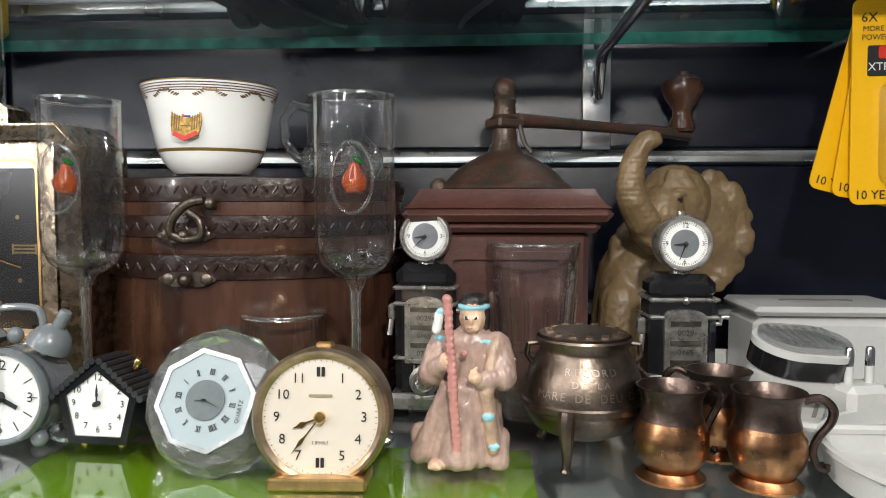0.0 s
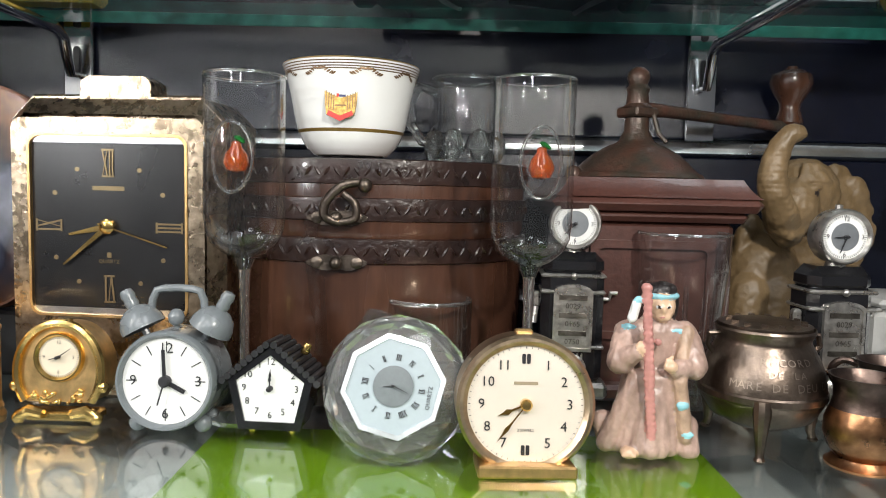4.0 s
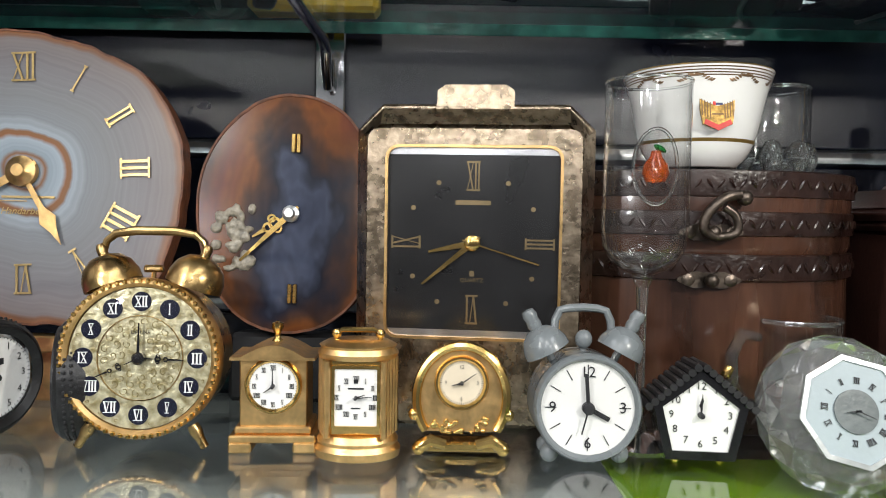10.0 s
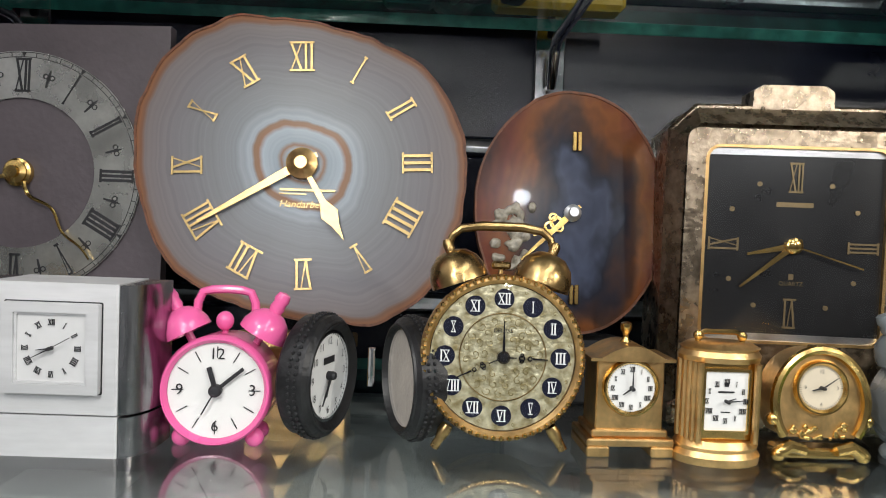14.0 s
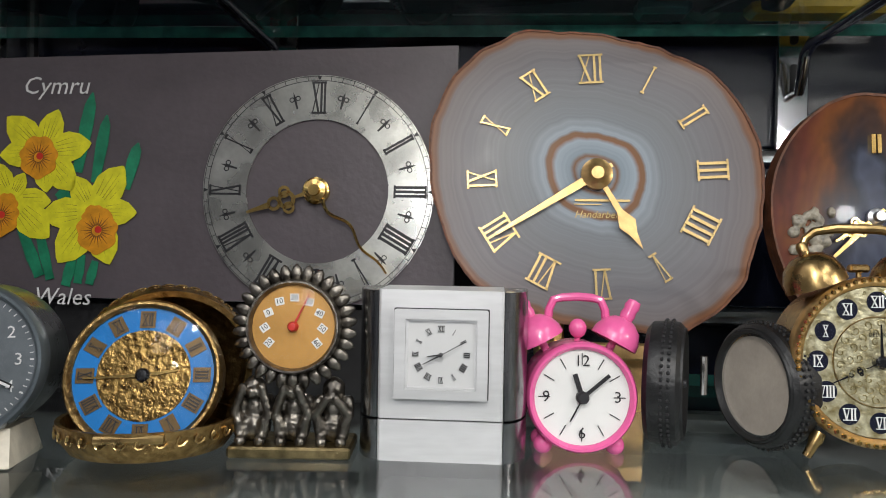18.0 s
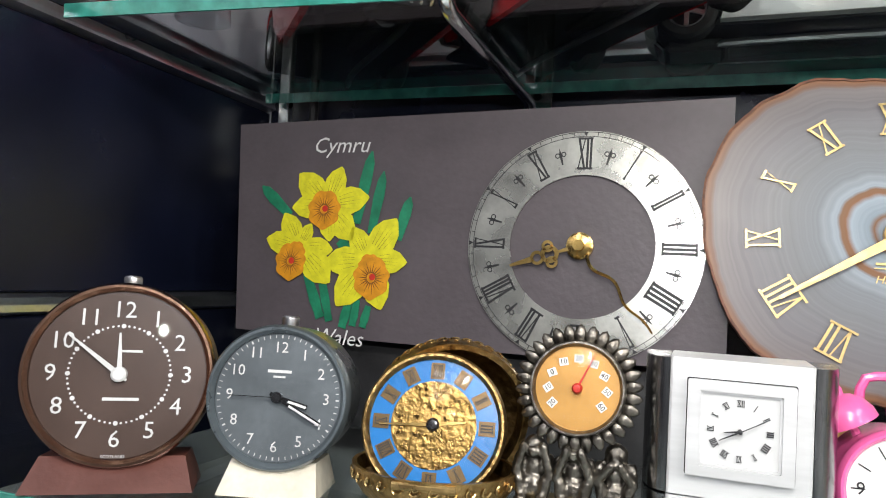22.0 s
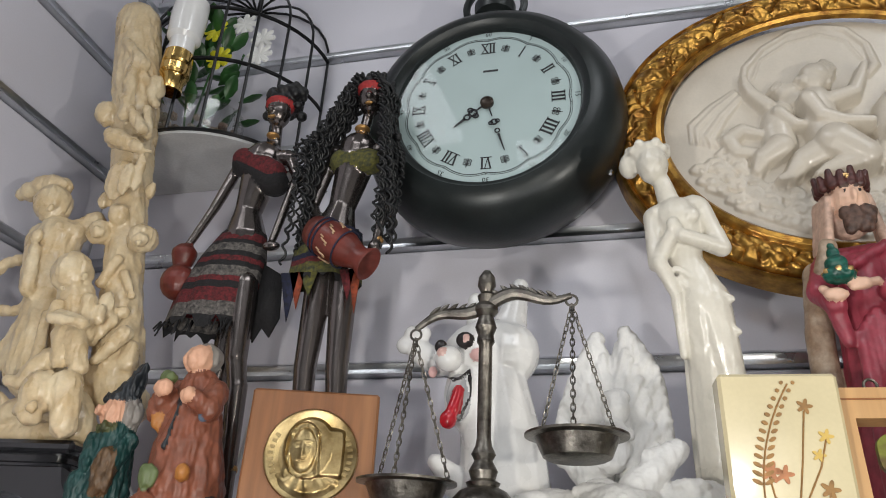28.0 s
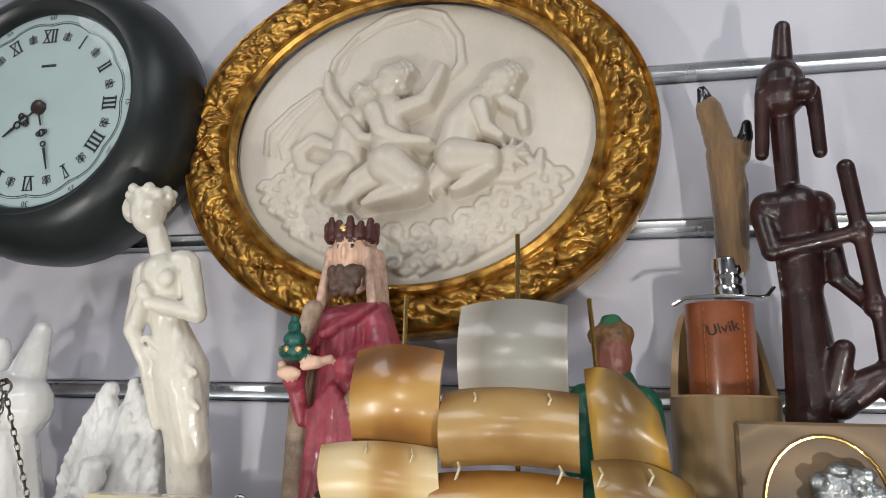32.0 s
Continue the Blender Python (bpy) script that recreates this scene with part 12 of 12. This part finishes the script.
DARKGLASS = mat("dark_car_glass", (0.02, 0.022, 0.024), 0.06, 0, 0.05, 30, 0.0, coat=0.6)
HEADLAMP = mat("headlamp_glass", (0.8, 0.8, 0.78), 0.08, 0.6, 0.05, 200, 0.3)
UNDER = mat("black_chassis", (0.012, 0.012, 0.012), 0.45, 0, 0.3, 120, 0.6)


def arched(geo, wheels, r):
    """A car body with round openings cut for its wheels."""
    src = new("source", geo.mesh("source"))
    tools = []
    for y in wheels:
        t = new("cutter", Geo().lathe([(0, -0.08), (r, -0.08), (r, 0.08), (0, 0.08)], 32, Matrix.Translation((0, y, r - 0.0015)) @ Matrix.Rotation(radians(90), 4, "Y")).mesh("cutter"))
        b = src.modifiers.new("arch", "BOOLEAN")
        b.operation, b.solver, b.object = "DIFFERENCE", "EXACT", t
        tools.append(t)
    me = bpy.data.meshes.new_from_object(src.evaluated_get(bpy.context.evaluated_depsgraph_get()))
    for ob in [src] + tools:
        old = ob.data
        bpy.data.objects.remove(ob)
        bpy.data.meshes.remove(old)
    return me


def shell(name, m, stations, cabin, paint, cabin_mat, wheels, label, track, wr=0.0172, ww=0.012):
    c = thing(name, m, label, "model car", "model cars")
    part("body", arched(loft(stations), wheels, wr + 0.0022), [paint], c, angle=40)
    k = part("cabin", loft(cabin), cabin_mat, c, angle=50)
    lo = min(s[2] for s in stations)
    y0, y1 = stations[0][0], stations[-1][0]
    part("chassis", Geo().box((0, (y0 + y1) / 2, lo + 0.0008), (track * 1.9, (y1 - y0) * 0.93, 0.004), 0.001), UNDER, c)
    part("sump", Geo().box((0, wheels[0] + 0.004, lo - 0.003), (0.026, 0.03, 0.008), 0.002), UNDER, c)
    for q in range(6):
        part("engine_rib", Geo().tube([(-0.0125 + 0.005 * q, wheels[0] - 0.016, lo - 0.002), (-0.0125 + 0.005 * q, wheels[0] - 0.012, lo - 0.006)], 0.0015, 8), CHROME, c)
    part("gearbox", Geo().lathe([(0, 0), (0.007, 0.001), (0.0045, 0.05), (0.003, 0.07), (0, 0.07)], 14, Matrix.Translation((0, wheels[0] + 0.02, lo - 0.002)) @ Matrix.Rotation(radians(-90), 4, "X")), UNDER, c)
    part("exhaust_pipe", Geo().tube(bent([(0.004, wheels[0], lo - 0.004), (0.013, wheels[0] + 0.03, lo - 0.004), (0.013, y1 - 0.05, lo - 0.003), (0.02, y1 - 0.004, lo - 0.001)]), 0.0022, 8), SILVER, c)
    for y in wheels:
        part("axle", Geo().tube([(-track, y, wr), (track, y, wr)], 0.0025, 8), UNDER, c)
        for s in (-1, 1):
            wheel(c, s * track, y, wr, ww, s)
            part("suspension_arm", Geo().tube([(s * track * 0.8, y, wr), (s * track * 0.35, y + 0.012, lo + 0.001)], 0.0016, 6), UNDER, c)
    return c, k


def window(parent, pts, name="window", material=None):
    """A pane laid on the cabin by its corners."""
    vs = [Vector(p) for p in pts]
    n_ = (vs[1] - vs[0]).cross(vs[2] - vs[0]).normalized() * 0.0006
    k = len(vs)
    g = Geo().add([v + n_ for v in vs] + [v - n_ for v in vs], [tuple(range(k)), tuple(range(2 * k - 1, k - 1, -1))] + [(i, k + i, k + (i + 1) % k, (i + 1) % k) for i in range(k)])
    return part(name, g, material or DARKGLASS, parent, angle=0)


# red open two-seater with its black hood up
ALFA = [(0.000, 0.030, 0.016, 0.027, 0.031), (0.004, 0.039, 0.013, 0.030, 0.036), (0.015, 0.0435, 0.012, 0.036, 0.0425), (0.04, 0.0448, 0.012, 0.0385, 0.0465), (0.075, 0.0455, 0.012, 0.0395, 0.049), (0.09, 0.0455, 0.012, 0.040, 0.0475), (0.15, 0.0455, 0.012, 0.0405, 0.047), (0.185, 0.0445, 0.014, 0.0405, 0.0475), (0.215, 0.041, 0.017, 0.0385, 0.044), (0.224, 0.034, 0.02, 0.035, 0.038)]
CAB = [(0.084, 0.039, 0.044, 0.046, 0.0475), (0.102, 0.0380, 0.044, 0.0600, 0.0655), (0.108, 0.0368, 0.044, 0.0640, 0.0700), (0.135, 0.0368, 0.044, 0.0645, 0.0715), (0.15, 0.0370, 0.044, 0.0590, 0.066), (0.168, 0.0380, 0.044, 0.0475, 0.050)]
SOFT = mat("black_hood_cloth", (0.015, 0.015, 0.016), 0.6, 0, 0.2, 120, 0.4)
c, k = shell("red_roadster_model", pose(-0.6657, 0.3391, Z1, 0, 0, 42), ALFA, CAB, REDPAINT, SOFT, (0.044, 0.170), "red model roadster with black soft top and round headlamps", 0.0385)
window(k, [(-0.0380, 0.0795, 0.0478), (0.0380, 0.0795, 0.0478), (0.0345, 0.0985, 0.0668), (-0.0345, 0.0985, 0.0668)], "windscreen")
part("windscreen_frame", Geo().tube([(-0.0395, 0.0785, 0.0470), (-0.0360, 0.0990, 0.0680), (0.0360, 0.0990, 0.0680), (0.0395, 0.0785, 0.0470)], 0.0013, 8), BLACKMATT, k)
for s in (-1, 1):
    window(k, [(s * 0.0362, 0.092, 0.0485), (s * 0.0362, 0.142, 0.0485), (s * 0.0335, 0.136, 0.0605), (s * 0.0335, 0.106, 0.0615)][::s], "side_window")
    part("wiper", Geo().tube([(-0.005 + s * 0.012, 0.0775, 0.0485), (s * 0.012 + 0.014, 0.0855, 0.0560)], 0.0006, 5), BLACKMATT, k)
    h = part("headlamp", Geo().lathe([(0.0068, -0.006), (0.0068, 0.0006), (0.0062, 0.0016), (0, 0.0032)], 24, Matrix.Translation((s * 0.0330, 0.0072, 0.0372)) @ Matrix.Rotation(radians(-22), 4, "X") @ FRONT), HEADLAMP, c, "round clear headlamp")
    part("headlamp_ring", Geo().lathe([(0.0068, 0.0), (0.0074, 0.0012), (0.0078, -0.001), (0.0078, -0.008)], 24, Matrix.Translation((s * 0.0330, 0.0072, 0.0372)) @ Matrix.Rotation(radians(-22), 4, "X") @ FRONT), REDPAINT, h)
    part("indicator", Geo().box((s * 0.032, 0.0012, 0.0255), (0.009, 0.003, 0.0035), 0.0008), mat("red_lens", (0.5, 0.02, 0.03), 0.2, coat=0.5), c)
    part("door_mirror", Geo().box((s * 0.0485, 0.088, 0.0535), (0.009, 0.006, 0.006), 0.0016).tube([(s * 0.043, 0.089, 0.048), (s * 0.046, 0.088, 0.052)], 0.0012, 6), REDPAINT, c)
NOSE = FRONT @ Matrix.Translation((0, 0, -0.0004))
part("bumper", Geo().tube(bent([(-0.0425, 0.017, 0.0245), (-0.039, 0.006, 0.0240), (-0.025, -0.0006, 0.0235), (0.0, -0.0022, 0.0233), (0.025, -0.0006, 0.0235), (0.039, 0.006, 0.0240), (0.0425, 0.017, 0.0245)]), 0.0052, 12), REDPAINT, c, "smooth red front bumper")
for s in (-1, 1):
    part("grille_slot", Geo().prism([(s * 0.0065, 0.0262), (s * 0.0225, 0.0258), (s * 0.0215, 0.0220), (s * 0.0045, 0.0220)][::s], 0.0035, 0.0062, NOSE), BLACKMATT, c)
part("shield_grille", Geo().ring([(-0.0062, 0.0300), (0.0, 0.0192), (0.0062, 0.0300)][::-1], [(-0.0046, 0.0291), (0, 0.0208), (0.0046, 0.0291)][::-1], 0.004, 0.0072, NOSE), BLACKMATT, c, "black triangular shield")
part("badge", Geo().lathe([(0.0021, 0.006), (0.0021, 0.0074), (0, 0.0078)], 16, Matrix.Translation((0, 0, 0.0278)) @ NOSE), mat("badge_red", (0.5, 0.02, 0.03), 0.25), c)
part("paint_chip", Geo().prism([(0.008, 0.0292), (0.0145, 0.0296), (0.0165, 0.0284), (0.0105, 0.0280)][::-1], 0.0040, 0.0056, NOSE), SILVER, c, "bare metal chip in the red paint")
part("chin", Geo().box((0, 0.004, 0.0165), (0.072, 0.006, 0.007), 0.002), REDPAINT, c)
part("number_plate", Geo().box((-0.006, -0.0018, 0.0180), (0.010, 0.0008, 0.0032), 0.0003), WHITE, c)

# red coupe with a long bonnet
VET = [(0.000, 0.036, 0.014, 0.020, 0.0225), (0.004, 0.046, 0.011, 0.023, 0.027), (0.02, 0.0505, 0.010, 0.0285, 0.0335), (0.045, 0.0515, 0.010, 0.0345, 0.038), (0.075, 0.0510, 0.011, 0.0365, 0.0425), (0.1, 0.0500, 0.011, 0.037, 0.0455), (0.15, 0.0500, 0.011, 0.0385, 0.046), (0.19, 0.0525, 0.012, 0.0415, 0.047), (0.225, 0.052, 0.016, 0.042, 0.047), (0.245, 0.048, 0.02, 0.038, 0.0435), (0.25, 0.043, 0.024, 0.034, 0.038)]
VCAB = [(0.082, 0.04, 0.042, 0.044, 0.045), (0.105, 0.036, 0.042, 0.053, 0.06), (0.118, 0.0335, 0.042, 0.0575, 0.0645), (0.14, 0.0335, 0.042, 0.058, 0.0655), (0.162, 0.034, 0.042, 0.055, 0.061), (0.195, 0.037, 0.042, 0.046, 0.049)]
c, k = shell("red_coupe_model", pose(-0.5411, 0.3335, Z1, 0, 0, 42) @ Matrix.Diagonal((0.84, 0.84, 0.86, 1)), VET, VCAB, REDPAINT, DARKGLASS, (0.050, 0.186), "red model sports coupe with long bonnet", 0.0432, 0.0158, 0.013)
part("roof", loft([(y, w * 0.93, zs - 0.001, zs + 0.003, zt + 0.0012) for y, w, zl, zs, zt in ((0.115, 0.034, 0, 0.0565, 0.0632), (0.125, 0.0335, 0, 0.0575, 0.0648), (0.142, 0.0335, 0, 0.058, 0.0655), (0.164, 0.034, 0, 0.0550, 0.0612))]), REDPAINT, k, "red roof panel", angle=50)
part("screen_surround", Geo().tube(bent([(-0.0395, 0.083, 0.0452), (-0.0335, 0.103, 0.0555), (-0.0285, 0.117, 0.0622), (0, 0.1165, 0.0652), (0.0285, 0.117, 0.0622), (0.0335, 0.103, 0.0555), (0.0395, 0.083, 0.0452)]), 0.0013, 8), BLACKMATT, k)
for s in (-1, 1):
    part("door_pillar", Geo().tube(bent([(s * 0.0372, 0.152, 0.044), (s * 0.0350, 0.158, 0.0535), (s * 0.0315, 0.161, 0.0592)]), 0.0028, 8), REDPAINT, k)
    part("door_mirror", Geo().box((s * 0.0525, 0.0950, 0.0505), (0.010, 0.006, 0.006), 0.0018).tube([(s * 0.046, 0.0950, 0.046), (s * 0.05, 0.0950, 0.049)], 0.0014, 6), REDPAINT, c)
    part("fog_lamp", Geo().box((s * 0.034, 0.0025, 0.0195), (0.012, 0.003, 0.0035), 0.0008), HEADLAMP, c)
    part("air_intake", Geo().box((s * 0.018, 0.001, 0.0178), (0.013, 0.003, 0.0035), 0.0008), BLACKMATT, c)
    part("bonnet_crease", Geo().tube([(s * 0.018, 0.01, 0.0305), (s * 0.023, 0.045, 0.0375), (s * 0.026, 0.088, 0.0435)], 0.0014, 6), REDPAINT, c)
    part("wiper", Geo().tube([(-0.01 + s * 0.014, 0.0835, 0.0462), (s * 0.014 + 0.012, 0.0940, 0.0518)], 0.0005, 5), BLACKMATT, k)
part("nose_badge", Geo().box((0, 0.0042, 0.0275), (0.006, 0.002, 0.002), 0.0006), CHROME, c)

# white racing car
F1 = [(0.0, 0.016, 0.012, 0.030, 0.040), (0.006, 0.036, 0.010, 0.036, 0.050), (0.02, 0.042, 0.009, 0.040, 0.0545), (0.034, 0.043, 0.009, 0.040, 0.052), (0.05, 0.043, 0.009, 0.038, 0.0465), (0.08, 0.043, 0.009, 0.038, 0.046), (0.13, 0.044, 0.009, 0.040, 0.048), (0.17, 0.045, 0.009, 0.042, 0.054), (0.2, 0.044, 0.010, 0.040, 0.052), (0.22, 0.036, 0.014, 0.034, 0.044)]
FC = [(0.040, 0.004, 0.040, 0.0455, 0.0470), (0.055, 0.008, 0.040, 0.0500, 0.0535), (0.070, 0.012, 0.040, 0.0560, 0.0625), (0.082, 0.0145, 0.040, 0.0610, 0.0690), (0.088, 0.0145, 0.040, 0.0615, 0.0695)]
WPL = mat("white_car_paint", (0.66, 0.66, 0.65), 0.28, 0, 0.06, 40, 0.04, coat=0.4)
c, k = shell("white_racing_car_model", pose(-0.584, 0.462, Z1, 0, 0, -90), F1, FC, WPL, WPL, (0.022, 0.185), "white open model racing car with printed safety slogan", 0.034, 0.0150, 0.013)
part("roll_hoop", Geo().tube(bent([(-0.0145, 0.094, 0.046), (-0.0135, 0.092, 0.062), (-0.008, 0.090, 0.0715), (0.0, 0.0895, 0.0735), (0.008, 0.090, 0.0715), (0.0135, 0.092, 0.062), (0.0145, 0.094, 0.046)]), 0.0026, 10), WPL, k, "white roll hoop")
part("headrest", Geo().ball((0, 0.100, 0.052), (0.0125, 0.010, 0.0105), 18), BLACKMATT, c, "black padded headrest")
part("cockpit_opening", Geo().box((0, 0.128, 0.0492), (0.034, 0.052, 0.0012), 0.0005), BLACKMATT, c)
part("seat_back", Geo().box((0, 0.108, 0.049), (0.026, 0.006, 0.012), 0.002), BLACKMATT, c)
part("steering_wheel", Geo().tube([(0.006 * math.cos(t), 0.136 + 0.002 * math.sin(t), 0.053 + 0.006 * math.sin(t)) for t in (2 * math.pi * i / 20 for i in range(20))], 0.0009, 6, closed=True), BLACKMATT, c)
part("cockpit_rim", Geo().tube([(x, 0.128 + y, 0.0502) for x, y in rrect(0.038, 0.056, 0.012, 5)], 0.0018, 8, closed=True), WPL, c)
part("air_scoop", Geo().box((0.0245, 0.083, 0.0490), (0.008, 0.020, 0.006), 0.0028), WPL, c)
part("scoop_mouth", Geo().box((0.0290, 0.086, 0.0490), (0.001, 0.010, 0.004), 0.0004), BLACKMATT, c)
part("flag_stripe", Geo().box((0.0375, 0.060, 0.0452), (0.005, 0.020, 0.0012), 0.0004), mat("dark_red_print", (0.2, 0.02, 0.03), 0.5), c, "red and yellow stripe")
part("side_mark", Geo().box((0.0118, 0.062, 0.0520), (0.0006, 0.007, 0.007), 0), mat("grey_print_panel", (0.4, 0.39, 0.36), 0.5), k)
for s in (-1, 1):
    part("fender_crown", Geo().tube(bent([(s * 0.0365, 0.002, 0.040), (s * 0.0365, 0.012, 0.0555), (s * 0.0365, 0.024, 0.0560), (s * 0.0365, 0.042, 0.0465)]), 0.0042, 10), WPL, c)
    part("sill_trim", Geo().tube([(s * 0.0435, 0.045, 0.0425), (s * 0.0435, 0.165, 0.0425)], 0.0006, 6), BLACKMATT, c)
    part("slogan", letters("IF YOU DON'T RESPOND TO DANGER", 0.0046, Matrix.Translation((s * 0.0452, 0.105, 0.0305)) @ Matrix.Rotation(radians(90 * s), 4, "Z") @ FRONT), mat("dark_red_print", (0.2, 0.02, 0.03), 0.5), c, angle=0)

# darker cars farther along the shelf
for nm, x, y, rz, col, lb in (("blue_car_model", -0.33, 0.325, 28, (0.01, 0.03, 0.09), "dark blue model car seen from below through the glass"), ("black_car_model", -0.14, 0.322, -12, (0.012, 0.012, 0.014), "black model car on the glass shelf"),
                              ("green_car_model", 0.03, 0.325, 20, (0.01, 0.06, 0.05), "dark green model car on the glass shelf"), ("yellow_car_model", 0.19, 0.33, -8, (0.6, 0.36, 0.01), "yellow model car on the glass shelf")):
    c, k = shell(nm, pose(x, y, Z1, 0, 0, rz) @ Matrix.Diagonal((0.78, 0.72, 0.72, 1)), VET, VCAB, mat(nm + "_paint", col, 0.22, 0, 0.05, 50, 0.02, coat=0.8), DARKGLASS, (0.050, 0.196), lb, 0.0435, 0.0178, 0.014)

# crystal bear on a glass stand
c = thing("crystal_bear", pose(-0.7955, 0.3525, Z1, 0, 0, 28) @ Matrix.Scale(1.08, 4), "clear crystal teddy bear with balloon and bow on a glass stand", "crystal ornament")
CRY = thin_glass("bear_crystal", (0.9, 0.92, 0.94), 2.2)
st = part("glass_foot", Geo().lathe([(0, 0), (0.013, 0), (0.0125, 0.004), (0.0105, 0.024), (0, 0.024)], 16), CRY, c)
part("mirror_disc", Geo().lathe([(0, 0.0242), (0.032, 0.0242), (0.0322, 0.0256), (0.0315, 0.0268), (0, 0.027)], 44), mat("pale_glass_disc", (0.62, 0.66, 0.66), 0.12, 0, 0.04, 50, 0.0, coat=0.5), c)
BEARM = mat("bead_crystal", (0.88, 0.9, 0.93), 0.05, 0, 0.0, 40, 0.0, trans=0.8, ior=1.5, rvar=0.02, coat=0.8)
for nm, p_, r in (("body", (-0.006, 0, 0.040), (0.0105, 0.009, 0.0115)), ("head", (-0.006, -0.001, 0.0605), (0.0098, 0.0088, 0.009)), ("ear", (-0.0155, 0, 0.069), (0.0048, 0.0035, 0.0048)), ("ear", (0.0035, 0, 0.069), (0.0048, 0.0035, 0.0048)), ("foot", (-0.0165, -0.006, 0.033), (0.0068, 0.0062, 0.0062)), ("foot", (0.005, -0.006, 0.033), (0.0068, 0.0062, 0.0062)), ("arm", (-0.0165, -0.002, 0.0475), (0.0062, 0.0052, 0.005)), ("arm", (0.0055, -0.002, 0.0475), (0.0062, 0.0052, 0.005)), ("muzzle", (-0.006, -0.0085, 0.058), (0.0052, 0.0035, 0.004))):
    part(nm, Geo().ball(p_, r, 18), BEARM, c)
for x in (-0.0095, -0.0025):
    part("eye", Geo().ball((x, -0.009, 0.0632), 0.0011, 8), EYE, c)
part("nose", Geo().ball((-0.006, -0.012, 0.0595), (0.0018, 0.0012, 0.0013), 8), EYE, c)
part("smile", Geo().tube([(-0.009, -0.0115, 0.0565), (-0.006, -0.0124, 0.0552), (-0.003, -0.0115, 0.0565)], 0.0004, 5), EYE, c)
LIL = mat("lilac_ribbon", (0.42, 0.27, 0.6), 0.35, 0, 0.1, 120, 0.1, coat=0.4)
part("bow", Geo().ball((-0.0105, -0.011, 0.0465), (0.005, 0.002, 0.0032), 12).ball((-0.0015, -0.011, 0.0465), (0.005, 0.002, 0.0032), 12).tube([(-0.006, -0.0115, 0.045), (-0.0095, -0.012, 0.034)], 0.0014, 6).tube([(-0.006, -0.0115, 0.045), (-0.0025, -0.012, 0.034)], 0.0014, 6), LIL, c, "lilac ribbon bow")
hm = Matrix.Translation((0.0135, 0.001, 0.0655)) @ FRONT
heart = [(0.011 * math.sin(t) ** 3, 0.0007 * (13 * math.cos(t) - 5 * math.cos(2 * t) - 2 * math.cos(3 * t) - math.cos(4 * t))) for t in (2 * math.pi * i / 40 for i in range(40))]
b = part("heart_balloon", Geo().prism(heart, -0.0025, 0.0025, hm), BEARM, c, "clear heart balloon")
part("lettering", letters("It's a girl", 0.0031, hm @ Matrix.Translation((0, 0.003, 0.0027))), INK, b, angle=0)
part("tiny_heart", Geo().prism([(x * 0.26, y * 0.26 - 0.002) for x, y in heart], 0.0026, 0.003, hm), mat("pink_heart", (0.75, 0.25, 0.4), 0.4), b)
part("balloon_stick", Geo().tube([(0.0115, 0.001, 0.0575), (0.009, 0.0, 0.045)], 0.0006, 6), BEARM, b)
PKG = mat("pink_crystal", (0.85, 0.4, 0.45), 0.06, 0, 0.0, 40, 0.0, trans=0.6, rvar=0.02, coat=0.8)
part("feeding_bottle", Geo().lathe([(0, 0.027), (0.0062, 0.0272), (0.0062, 0.041), (0.0055, 0.0445), (0.0062, 0.0455), (0.0062, 0.049), (0.003, 0.051), (0.0028, 0.055), (0.0018, 0.058), (0, 0.0585)], 18, Matrix.Translation((0.0225, -0.003, 0))), PKG, c, "pink crystal feeding bottle")
# boxes farther right
for nm, x, w, h, col, lb in (("teal_tin", -0.445, 0.03, 0.062, (0.02, 0.12, 0.12), "small teal tin on the glass shelf"), ("yellow_box", -0.36, 0.075, 0.06, (0.55, 0.36, 0.02), "flat yellow cardboard box on the glass shelf")):
    single(nm, Geo().box((0, 0, h / 2), (w, 0.02, h), 0.003), mat(nm + "_paint", col, 0.4, 0, 0.1, 60, 0.05), pose(x + 0.02, 0.478, Z1), lb, "box")
